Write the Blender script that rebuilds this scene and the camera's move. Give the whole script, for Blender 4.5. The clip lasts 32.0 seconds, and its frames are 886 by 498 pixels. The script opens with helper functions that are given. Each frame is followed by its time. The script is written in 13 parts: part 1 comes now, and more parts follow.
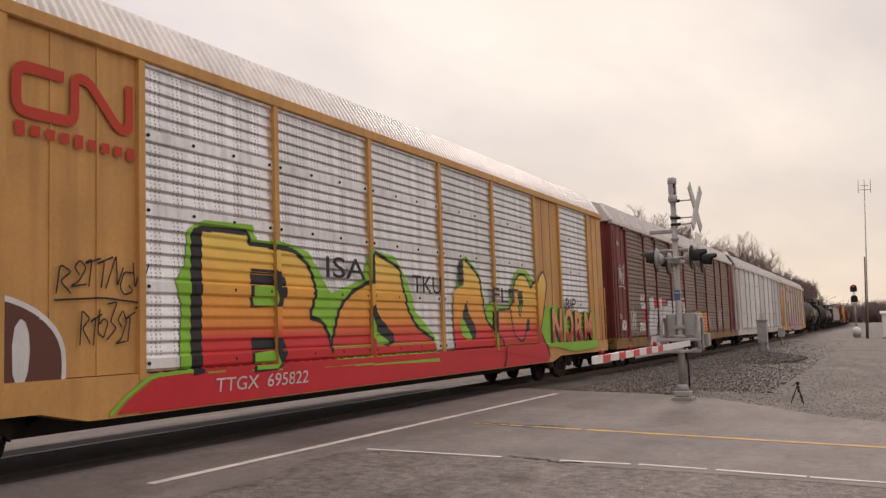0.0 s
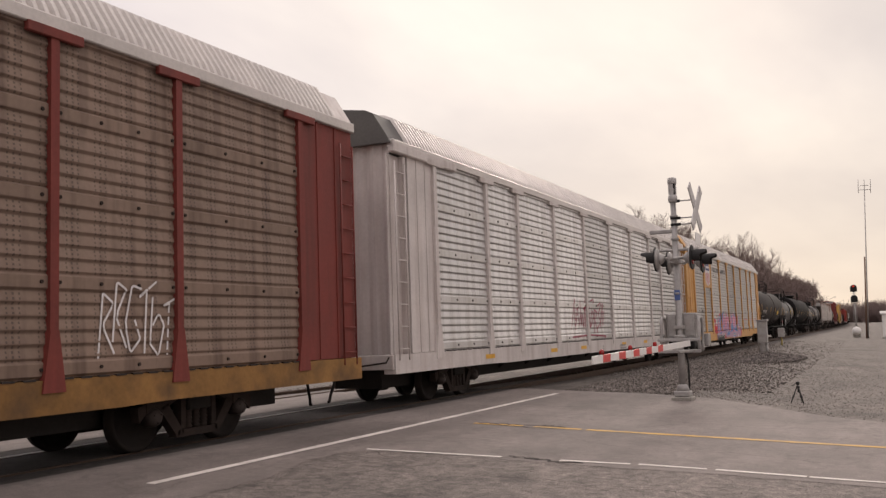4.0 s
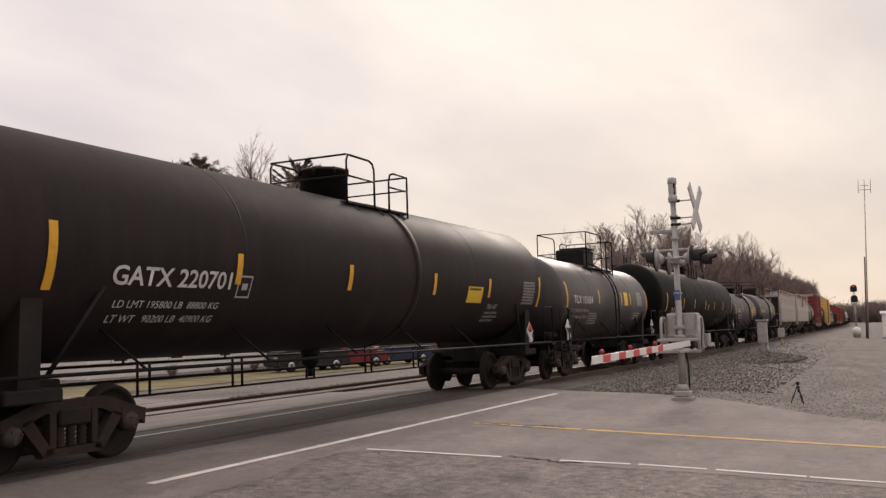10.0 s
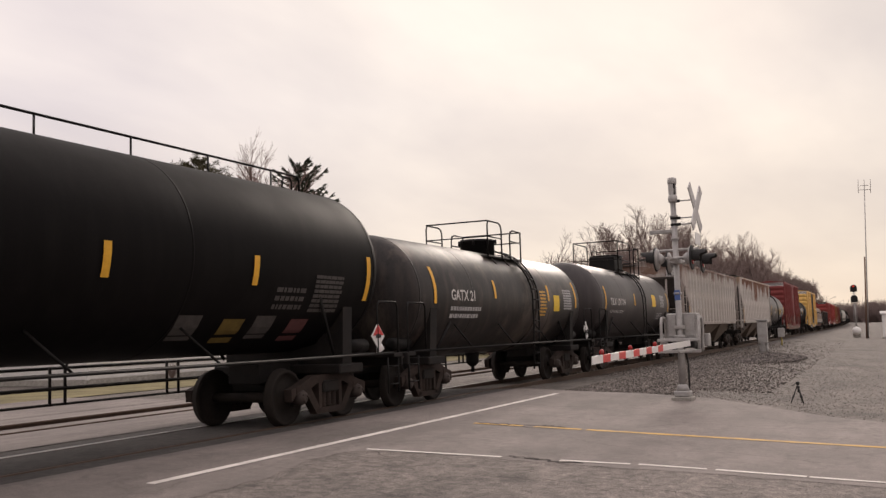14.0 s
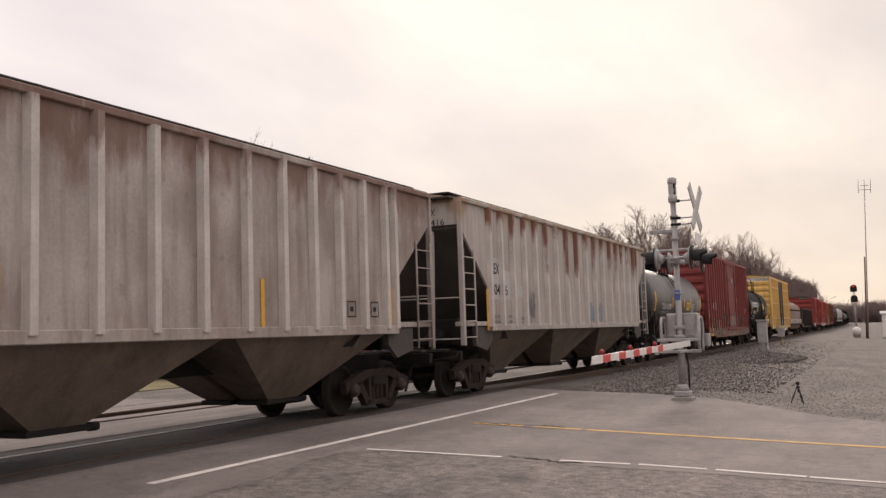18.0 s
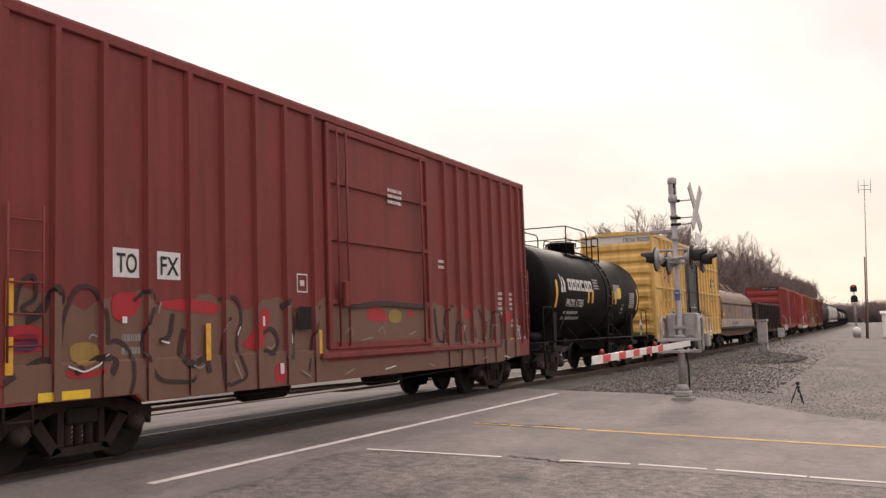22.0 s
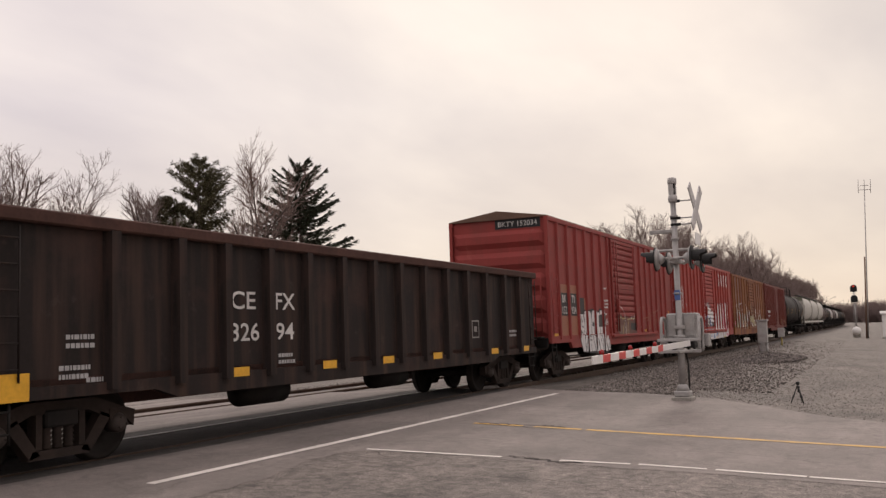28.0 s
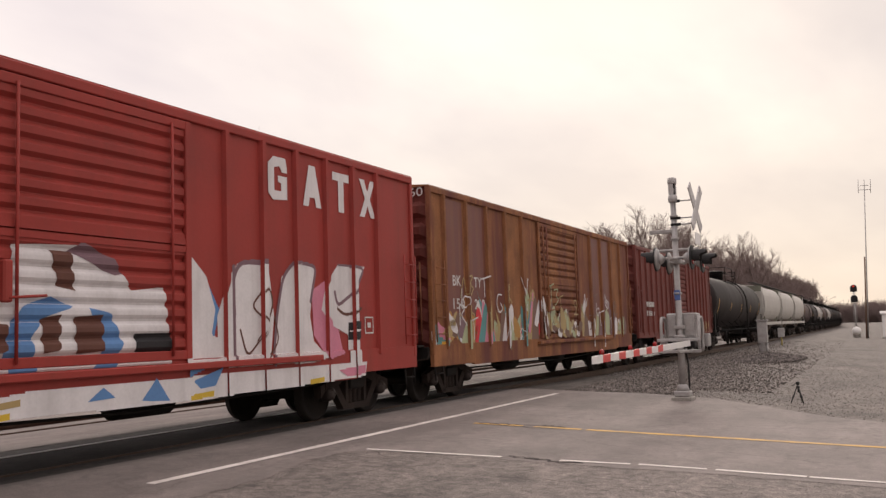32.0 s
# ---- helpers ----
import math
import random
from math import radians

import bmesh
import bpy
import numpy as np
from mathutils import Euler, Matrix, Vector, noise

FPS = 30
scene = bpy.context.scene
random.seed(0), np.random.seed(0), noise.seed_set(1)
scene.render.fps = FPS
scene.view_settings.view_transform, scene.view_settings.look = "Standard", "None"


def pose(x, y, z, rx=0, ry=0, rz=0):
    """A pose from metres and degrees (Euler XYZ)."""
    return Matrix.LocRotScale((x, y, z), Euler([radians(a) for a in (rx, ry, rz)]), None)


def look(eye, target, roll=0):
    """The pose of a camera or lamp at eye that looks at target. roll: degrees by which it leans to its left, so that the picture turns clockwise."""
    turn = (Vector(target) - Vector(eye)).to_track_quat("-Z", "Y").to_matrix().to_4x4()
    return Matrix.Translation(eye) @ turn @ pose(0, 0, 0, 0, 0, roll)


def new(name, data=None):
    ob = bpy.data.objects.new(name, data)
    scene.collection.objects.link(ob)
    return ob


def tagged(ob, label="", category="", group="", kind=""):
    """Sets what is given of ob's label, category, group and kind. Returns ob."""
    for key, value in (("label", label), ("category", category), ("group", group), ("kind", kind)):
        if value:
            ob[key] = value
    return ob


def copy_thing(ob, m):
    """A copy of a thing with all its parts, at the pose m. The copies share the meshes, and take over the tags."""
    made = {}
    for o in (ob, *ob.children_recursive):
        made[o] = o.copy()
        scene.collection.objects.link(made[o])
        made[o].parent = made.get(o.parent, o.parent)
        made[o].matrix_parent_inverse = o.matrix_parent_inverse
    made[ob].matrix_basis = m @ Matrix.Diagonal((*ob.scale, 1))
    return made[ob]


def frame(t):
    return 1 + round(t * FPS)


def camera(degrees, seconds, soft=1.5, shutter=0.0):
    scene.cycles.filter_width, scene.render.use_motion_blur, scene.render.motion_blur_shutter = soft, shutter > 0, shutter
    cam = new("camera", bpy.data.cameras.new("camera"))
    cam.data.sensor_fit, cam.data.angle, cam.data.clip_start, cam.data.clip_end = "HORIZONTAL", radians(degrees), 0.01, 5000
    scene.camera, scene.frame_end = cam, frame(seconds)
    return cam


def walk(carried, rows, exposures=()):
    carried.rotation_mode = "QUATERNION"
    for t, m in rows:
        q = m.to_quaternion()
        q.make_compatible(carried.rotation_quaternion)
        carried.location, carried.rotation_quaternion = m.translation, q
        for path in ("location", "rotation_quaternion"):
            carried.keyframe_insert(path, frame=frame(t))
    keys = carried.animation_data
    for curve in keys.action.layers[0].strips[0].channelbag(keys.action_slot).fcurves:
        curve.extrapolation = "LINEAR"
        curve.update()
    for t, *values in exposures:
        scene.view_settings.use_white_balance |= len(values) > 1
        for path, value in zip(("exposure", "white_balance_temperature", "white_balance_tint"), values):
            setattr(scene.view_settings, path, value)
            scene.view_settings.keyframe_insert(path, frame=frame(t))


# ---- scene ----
# The line of track: x runs along the rails, y across them, z = 0 at the rail head.
TRACK_Y, BEND, EYE_Z = 9.86, 3.56e-5, 1.427
SPEED, SLOWING = 10.913, -0.0256

cam = camera(50.66, 32.0, soft=1.4)
EYE = look((0, 0, EYE_Z), (9.00863, 4.24716, 2.32536), -1.91)
EXPOSURES = [(0.0, 0.05), (1.0, 0.0), (2.0, 0.4), (3.0, 0.42), (3.5, 0.35), (6.0, 0.05), (8.0, 0.05), (10.0, 0.12), (13.0, 0.18), (17.0, 0.3), (19.0, 0.4), (20.5, 0.35), (21.5, 0.92), (23.2, 0.82), (24.0, 0.45), (25.5, 0.42), (28.0, 0.05), (29.0, 0.3), (30.0, 0.5), (31.0, 0.5), (32.0, 0.46)]
walk(cam, [(0.0, EYE), (32.0, EYE)], [(t, 0.42 * stops + 0.15, 6800, 18.0) for t, stops in EXPOSURES])


def gone(t):
    """Metres that the train has gone since the sixteenth second."""
    return SPEED * (t - 16) + 0.5 * SLOWING * (t - 16) ** 2


def rail_pose(s, across=0.0, z=0.0):
    """A pose on the track s metres along it."""
    turn = 2 * BEND * s
    return Matrix.Translation((s + across * turn * -1, TRACK_Y + BEND * s * s + across, z)) @ Matrix.Rotation(math.atan(turn), 4, "Z")


def ground_z(y):
    d = abs(y - TRACK_Y)
    return max(-0.36, -0.36 * max(0, d - 1.7) / 8.3)


# ---- light ----
world = bpy.data.worlds.new("overcast_sky")
scene.world = world
world.use_nodes = True
SUN_EL, SUN_AZ = radians(21), radians(10)
SUN_DIR = Vector((math.cos(SUN_EL) * math.cos(SUN_AZ), math.cos(SUN_EL) * math.sin(SUN_AZ), math.sin(SUN_EL)))


def sky():
    nt = world.node_tree
    n = nt.nodes
    n.clear()
    def add(kind, **kw):
        node = n.new(kind)
        for key, value in kw.items():
            if key == "op":
                node.operation = value
            elif key == "blend":
                node.data_type, node.blend_type = "RGBA", value
        return node
    link = nt.links.new
    out, bg = n.new("ShaderNodeOutputWorld"), n.new("ShaderNodeBackground")
    tex = n.new("ShaderNodeTexSky")
    tex.sky_type, tex.sun_disc = "NISHITA", False
    tex.sun_elevation, tex.sun_rotation = SUN_EL, math.pi / 2 - SUN_AZ
    dim = add("ShaderNodeVectorMath", op="SCALE")
    dim.inputs[3].default_value = 0.10
    link(tex.outputs[0], dim.inputs[0])
    co = n.new("ShaderNodeTexCoord")
    # clouds lie in a high flat layer: divide the direction by its height
    sep = n.new("ShaderNodeSeparateXYZ")
    link(co.outputs["Generated"], sep.inputs[0])
    up = add("ShaderNodeMath", op="MAXIMUM")
    link(sep.outputs[2], up.inputs[0])
    up.inputs[1].default_value = 0.0
    lift = add("ShaderNodeMath", op="ADD")
    link(up.outputs[0], lift.inputs[0])
    lift.inputs[1].default_value = 0.16
    flat = add("ShaderNodeVectorMath", op="DIVIDE")
    link(co.outputs["Generated"], flat.inputs[0])
    link(lift.outputs[0], flat.inputs[1])
    turn = n.new("ShaderNodeMapping")
    turn.inputs["Rotation"].default_value = (0, 0, radians(25))
    turn.inputs["Scale"].default_value = (0.55, 1.0, 0.3)
    link(flat.outputs[0], turn.inputs[0])
    noise_a, noise_b = n.new("ShaderNodeTexNoise"), n.new("ShaderNodeTexNoise")
    noise_a.inputs["Scale"].default_value, noise_a.inputs["Detail"].default_value = 0.9, 5
    noise_a.inputs["Distortion"].default_value = 0.4
    noise_b.inputs["Scale"].default_value, noise_b.inputs["Detail"].default_value = 2.6, 6
    link(turn.outputs[0], noise_a.inputs[0])
    link(turn.outputs[0], noise_b.inputs[0])
    both = add("ShaderNodeMath", op="MULTIPLY_ADD")
    link(noise_b.outputs[0], both.inputs[0])
    both.inputs[1].default_value = 0.35
    link(noise_a.outputs[0], both.inputs[2])
    ramp = n.new("ShaderNodeValToRGB")
    e = ramp.color_ramp.elements
    e[0].position, e[0].color = 0.50, (0.51, 0.492, 0.512, 1)
    e[1].position, e[1].color = 0.84, (0.745, 0.71, 0.67, 1)
    link(both.outputs[0], ramp.inputs[0])
    # the veiled sun: the cloud brightens towards it
    dot = add("ShaderNodeVectorMath", op="DOT_PRODUCT")
    link(co.outputs["Generated"], dot.inputs[0])
    dot.inputs[1].default_value = SUN_DIR
    glow = n.new("ShaderNodeMapRange")
    glow.interpolation_type = "SMOOTHSTEP"
    glow.inputs["From Min"].default_value, glow.inputs["From Max"].default_value = 0.80, 1.0
    link(dot.outputs["Value"], glow.inputs[0])
    warm = add("ShaderNodeMix", blend="ADD")
    warm.inputs[7].default_value = (0.10, 0.098, 0.05, 1)
    link(glow.outputs[0], warm.inputs[0])
    link(ramp.outputs[0], warm.inputs[6])
    # low above the horizon the sky turns yellowish
    low = n.new("ShaderNodeMapRange")
    low.inputs["From Min"].default_value, low.inputs["From Max"].default_value = 0.02, 0.24
    low.inputs["To Min"].default_value, low.inputs["To Max"].default_value = 0.62, 0.0
    link(sep.outputs[2], low.inputs[0])
    tint = add("ShaderNodeMix", blend="MIX")
    tint.inputs[7].default_value = (0.63, 0.57, 0.46, 1)
    link(low.outputs[0], tint.inputs[0])
    link(warm.outputs[2], tint.inputs[6])
    cover = add("ShaderNodeMix", blend="MIX")
    cover.inputs[0].default_value = 0.96
    link(dim.outputs[0], cover.inputs[6])
    # an overcast sky is brightest overhead
    high = n.new("ShaderNodeMapRange")
    high.interpolation_type = "SMOOTHSTEP"
    high.inputs["From Min"].default_value, high.inputs["From Max"].default_value = 0.40, 1.0
    high.inputs["To Min"].default_value, high.inputs["To Max"].default_value = 1.0, 1.9
    link(sep.outputs[2], high.inputs[0])
    bright = add("ShaderNodeVectorMath", op="SCALE")
    link(tint.outputs[2], bright.inputs[0])
    # thinner cloud away from the sun, across the tracks
    thin = n.new("ShaderNodeMapRange")
    thin.inputs["From Min"].default_value, thin.inputs["From Max"].default_value = 0.0, 0.8
    thin.inputs["To Min"].default_value, thin.inputs["To Max"].default_value = 0.95, 1.14
    link(sep.outputs[1], thin.inputs[0])
    level = add("ShaderNodeMath", op="MULTIPLY")
    link(high.outputs[0], level.inputs[0])
    link(thin.outputs[0], level.inputs[1])
    link(level.outputs[0], bright.inputs[3])
    link(bright.outputs[0], cover.inputs[7])
    link(cover.outputs[2], bg.inputs[0])
    bg.inputs[1].default_value = 1.0
    link(bg.outputs[0], out.inputs[0])


sky()
sun = new("sun", bpy.data.lights.new("sun", "SUN"))
sun.data.energy, sun.data.angle, sun.data.color = 0.9, radians(14), (1.0, 0.93, 0.82)
sun.matrix_world = look(SUN_DIR * 200, (0, 0, 0))

# ---- materials ----
def surface(name, color, rough=0.6, metal=0.0, vary=0.25, scale=1.5, grain=18.0, bump=0.15, streak=0.0, dirt=(0.10, 0.075, 0.055), dirty=0.0, spread=0.0):
    """A painted, rusty or mineral surface: two scales of variation, optional run-down streaks and dirt, a fine relief."""
    m = bpy.data.materials.new(name)
    m.use_nodes = True
    nt = m.node_tree
    n, link = nt.nodes, nt.links.new
    b = n["Principled BSDF"]
    b.inputs["Roughness"].default_value, b.inputs["Metallic"].default_value = rough, metal
    b.inputs["Specular IOR Level"].default_value = 0.5 if rough < 0.4 else 0.22
    co = n.new("ShaderNodeTexCoord")
    big, fine = n.new("ShaderNodeTexNoise"), n.new("ShaderNodeTexNoise")
    big.inputs["Scale"].default_value, big.inputs["Detail"].default_value = scale, 6
    fine.inputs["Scale"].default_value, fine.inputs["Detail"].default_value = grain, 4
    link(co.outputs["Object"], big.inputs[0])
    link(co.outputs["Object"], fine.inputs[0])
    lum = n.new("ShaderNodeMath")
    lum.operation = "MULTIPLY_ADD"
    link(fine.outputs[0], lum.inputs[0])
    lum.inputs[1].default_value = 0.5
    link(big.outputs[0], lum.inputs[2])
    rng = n.new("ShaderNodeMapRange")
    rng.inputs["From Min"].default_value, rng.inputs["From Max"].default_value = 0.45, 1.05
    rng.inputs["To Min"].default_value, rng.inputs["To Max"].default_value = 1 - vary, 1 + vary
    link(lum.outputs[0], rng.inputs[0])
    last = rng.outputs[0]
    if spread:
        info = n.new("ShaderNodeObjectInfo")
        own = n.new("ShaderNodeMapRange")
        own.inputs["To Min"].default_value, own.inputs["To Max"].default_value = 1 - spread, 1 + spread
        link(info.outputs["Random"], own.inputs[0])
        mul = n.new("ShaderNodeMath")
        mul.operation = "MULTIPLY"
        link(last, mul.inputs[0])
        link(own.outputs[0], mul.inputs[1])
        last = mul.outputs[0]
    tone = n.new("ShaderNodeVectorMath")
    tone.operation = "SCALE"
    tone.inputs[0].default_value = color
    link(last, tone.inputs[3])
    col = tone.outputs[0]
    if streak or dirty:
        st = n.new("ShaderNodeMapping")
        st.inputs["Scale"].default_value = (3.2, 3.2, 0.22) if streak else (1, 1, 1)
        link(co.outputs["Object"], st.inputs[0])
        sn = n.new("ShaderNodeTexNoise")
        sn.inputs["Scale"].default_value, sn.inputs["Detail"].default_value = (1.6 if streak else 2.2), 8
        link(st.outputs[0], sn.inputs[0])
        amount = max(streak, dirty)
        sr = n.new("ShaderNodeMapRange")
        sr.inputs["From Min"].default_value, sr.inputs["From Max"].default_value = 0.46, 0.74
        sr.inputs["To Max"].default_value = amount
        link(sn.outputs[0], sr.inputs[0])
        mix = n.new("ShaderNodeMix")
        mix.data_type = "RGBA"
        mix.inputs[7].default_value = (*dirt, 1)
        link(sr.outputs[0], mix.inputs[0])
        link(col, mix.inputs[6])
        col = mix.outputs[2]
    link(col, b.inputs["Base Color"])
    rr = n.new("ShaderNodeMapRange")
    rr.inputs["To Min"].default_value, rr.inputs["To Max"].default_value = max(0.05, rough - 0.12), min(1, rough + 0.12)
    link(big.outputs[0], rr.inputs[0])
    link(rr.outputs[0], b.inputs["Roughness"])
    if bump:
        bn = n.new("ShaderNodeBump")
        bn.inputs["Strength"].default_value, bn.inputs["Distance"].default_value = bump, 0.01
        link(fine.outputs[0], bn.inputs["Height"])
        link(bn.outputs[0], b.inputs["Normal"])
    return m


def stained(m, color, scale, lo, hi, amount=1.0, stretch=(1, 1, 1)):
    """One more layer of blotches or runs over a surface."""
    nt = m.node_tree
    n, link = nt.nodes, nt.links.new
    b = n["Principled BSDF"]
    src = b.inputs["Base Color"].links[0].from_socket
    co, mp, tex = n.new("ShaderNodeTexCoord"), n.new("ShaderNodeMapping"), n.new("ShaderNodeTexNoise")
    mp.inputs["Scale"].default_value = stretch
    mp.inputs["Location"].default_value = (3.1 * scale, 1.7, 0.6)
    link(co.outputs["Object"], mp.inputs[0])
    link(mp.outputs[0], tex.inputs[0])
    tex.inputs["Scale"].default_value, tex.inputs["Detail"].default_value, tex.inputs["Roughness"].default_value = scale, 9, 0.65
    r = n.new("ShaderNodeMapRange")
    r.inputs["From Min"].default_value, r.inputs["From Max"].default_value, r.inputs["To Max"].default_value = lo, hi, amount
    link(tex.outputs[0], r.inputs[0])
    mix = n.new("ShaderNodeMix")
    mix.data_type = "RGBA"
    mix.inputs[7].default_value = (*color, 1)
    link(r.outputs[0], mix.inputs[0])
    link(src, mix.inputs[6])
    link(mix.outputs[2], b.inputs["Base Color"])
    return m


def edge_rust(m, color, z_clean, z_edge, scale, amount):
    """Rust that has crept down from an upper edge: dense at z_edge, broken up, gone at z_clean."""
    nt = m.node_tree
    n, link = nt.nodes, nt.links.new
    b = n["Principled BSDF"]
    src = b.inputs["Base Color"].links[0].from_socket
    co, mp, tex, sep = n.new("ShaderNodeTexCoord"), n.new("ShaderNodeMapping"), n.new("ShaderNodeTexNoise"), n.new("ShaderNodeSeparateXYZ")
    mp.inputs["Scale"].default_value = (1.0, 1.0, 0.35)
    link(co.outputs["Object"], mp.inputs[0])
    link(mp.outputs[0], tex.inputs[0])
    link(co.outputs["Object"], sep.inputs[0])
    # ribs share one mesh, so each one's own number moves the pattern on
    info = n.new("ShaderNodeObjectInfo")
    own = n.new("ShaderNodeVectorMath")
    own.operation = "SCALE"
    own.inputs[0].default_value = (37.0, 11.0, 5.0)
    link(info.outputs["Random"], own.inputs[3])
    link(own.outputs[0], mp.inputs["Location"])
    tex.inputs["Scale"].default_value, tex.inputs["Detail"].default_value, tex.inputs["Roughness"].default_value = scale, 8, 0.62
    rise = n.new("ShaderNodeMapRange")
    rise.inputs["From Min"].default_value, rise.inputs["From Max"].default_value = z_clean, z_edge
    rise.inputs["To Min"].default_value, rise.inputs["To Max"].default_value = -0.30, 0.16
    link(sep.outputs[2], rise.inputs[0])
    both = n.new("ShaderNodeMath")
    both.operation = "ADD"
    link(tex.outputs[0], both.inputs[0])
    link(rise.outputs[0], both.inputs[1])
    r = n.new("ShaderNodeMapRange")
    r.inputs["From Min"].default_value, r.inputs["From Max"].default_value, r.inputs["To Max"].default_value = 0.50, 0.62, amount
    link(both.outputs[0], r.inputs[0])
    mix = n.new("ShaderNodeMix")
    mix.data_type = "RGBA"
    mix.inputs[7].default_value = (*color, 1)
    link(r.outputs[0], mix.inputs[0])
    link(src, mix.inputs[6])
    link(mix.outputs[2], b.inputs["Base Color"])
    return m


# ---- shaping helpers ----
def box(bm, x0, x1, y0, y1, z0, z1):
    v = [bm.verts.new(p) for p in ((x0, y0, z0), (x1, y0, z0), (x1, y1, z0), (x0, y1, z0), (x0, y0, z1), (x1, y0, z1), (x1, y1, z1), (x0, y1, z1))]
    for f in ((3, 2, 1, 0), (4, 5, 6, 7), (0, 1, 5, 4), (1, 2, 6, 5), (2, 3, 7, 6), (3, 0, 4, 7)):
        bm.faces.new([v[i] for i in f])


def soft_box(bm, x0, x1, y0, y1, z0, z1, r=0.01):
    """A box with its edges bevelled."""
    b = bmesh.new()
    box(b, x0, x1, y0, y1, z0, z1)
    bmesh.ops.bevel(b, geom=b.edges[:], offset=r, segments=1, affect="EDGES")
    merge(bm, b)


def merge(bm, other):
    keep = {v: bm.verts.new(v.co) for v in other.verts}
    for f in other.faces:
        g = bm.faces.new([keep[v] for v in f.verts])
        g.smooth = f.smooth
    other.free()


def rod(bm, a, b, r, seg=8, r2=None, smooth=True):
    """A round bar from a to b."""
    a, b = Vector(a), Vector(b)
    q = (b - a).to_track_quat("Z", "Y")
    r2 = r if r2 is None else r2
    rings = []
    for p, rad in ((a, r), (b, r2)):
        rings.append([bm.verts.new(p + q @ Vector((rad * math.cos(i * math.tau / seg), rad * math.sin(i * math.tau / seg), 0))) for i in range(seg)])
    for i in range(seg):
        f = bm.faces.new((rings[0][i], rings[0][(i + 1) % seg], rings[1][(i + 1) % seg], rings[1][i]))
        f.smooth = smooth
    bm.faces.new(rings[0][::-1])
    bm.faces.new(rings[1])


def pipe(bm, points, r, seg=6):
    """A bent bar through the points."""
    pts = [Vector(p) for p in points]
    rings = []
    for i, p in enumerate(pts):
        way = (pts[min(i + 1, len(pts) - 1)] - pts[max(i - 1, 0)]).normalized()
        q = way.to_track_quat("Z", "Y")
        rings.append([bm.verts.new(p + q @ Vector((r * math.cos(k * math.tau / seg), r * math.sin(k * math.tau / seg), 0))) for k in range(seg)])
    for A, B in zip(rings, rings[1:]):
        # match the ring's start so that the bar does not twist
        k0 = min(range(seg), key=lambda k: (B[k].co - A[0].co - (sum((v.co for v in B), Vector()) - sum((v.co for v in A), Vector())) / seg).length)
        for k in range(seg):
            f = bm.faces.new((A[k], A[(k + 1) % seg], B[(k0 + k + 1) % seg], B[(k0 + k) % seg]))
            f.smooth = True
    bm.faces.new(rings[0][::-1])
    bm.faces.new(rings[-1])


def extrude_x(bm, outline, x0, x1, caps=True, smooth=False):
    """A closed outline of (y, z) drawn out along x."""
    A = [bm.verts.new((x0, y, z)) for y, z in outline]
    B = [bm.verts.new((x1, y, z)) for y, z in outline]
    k = len(outline)
    for i in range(k):
        f = bm.faces.new((A[i], A[(i + 1) % k], B[(i + 1) % k], B[i]))
        f.smooth = smooth
    if caps:
        bm.faces.new(A[::-1])
        bm.faces.new(B)


def extrude_y(bm, outline, y0, y1):
    """A closed outline of (x, z) drawn out along y."""
    A = [bm.verts.new((x, y0, z)) for x, z in outline]
    B = [bm.verts.new((x, y1, z)) for x, z in outline]
    k = len(outline)
    for i in range(k):
        bm.faces.new((A[i], A[(i + 1) % k], B[(i + 1) % k], B[i]))
    bm.faces.new(A[::-1])
    bm.faces.new(B)


def lathe(bm, profile, centre, axis="Y", seg=32, smooth=True):
    """A profile of (along, radius) turned about an axis through centre."""
    c = Vector(centre)
    rings = []
    for a, r in profile:
        ring = []
        for i in range(seg):
            u, v = r * math.cos(i * math.tau / seg), r * math.sin(i * math.tau / seg)
            ring.append(bm.verts.new(c + Vector({"X": (a, u, v), "Y": (u, a, v), "Z": (u, v, a)}[axis])))
        rings.append(ring)
    for A, B in zip(rings, rings[1:]):
        for i in range(seg):
            f = bm.faces.new((A[i], A[(i + 1) % seg], B[(i + 1) % seg], B[i]))
            f.smooth = smooth
    bm.faces.new(rings[0][::-1])
    bm.faces.new(rings[-1])


def part(name, bm, material, parent=None, label="", at=None):
    """Links a bmesh as one mesh object under a thing or a part."""
    bmesh.ops.recalc_face_normals(bm, faces=bm.faces[:])
    me = bpy.data.meshes.new(name)
    bm.to_mesh(me)
    bm.free()
    me.materials.append(material)
    ob = new(name, me)
    ob.parent = parent
    if at is not None:
        ob.matrix_basis = at
    if label:
        ob["label"] = label
    return ob


def again(ob, at, parent=None):
    """One more part on the same mesh."""
    o = new(ob.name.split(".")[0], ob.data)
    o.parent = parent if parent is not None else ob.parent
    o.matrix_basis = at
    if "label" in ob:
        o["label"] = ob["label"]
    return o


def thing(name, label, category, group="", kind="", at=None):
    ob = new(name)
    ob.empty_display_size = 0.3
    if at is not None:
        ob.matrix_basis = at
    return tagged(ob, label, category, group, kind)

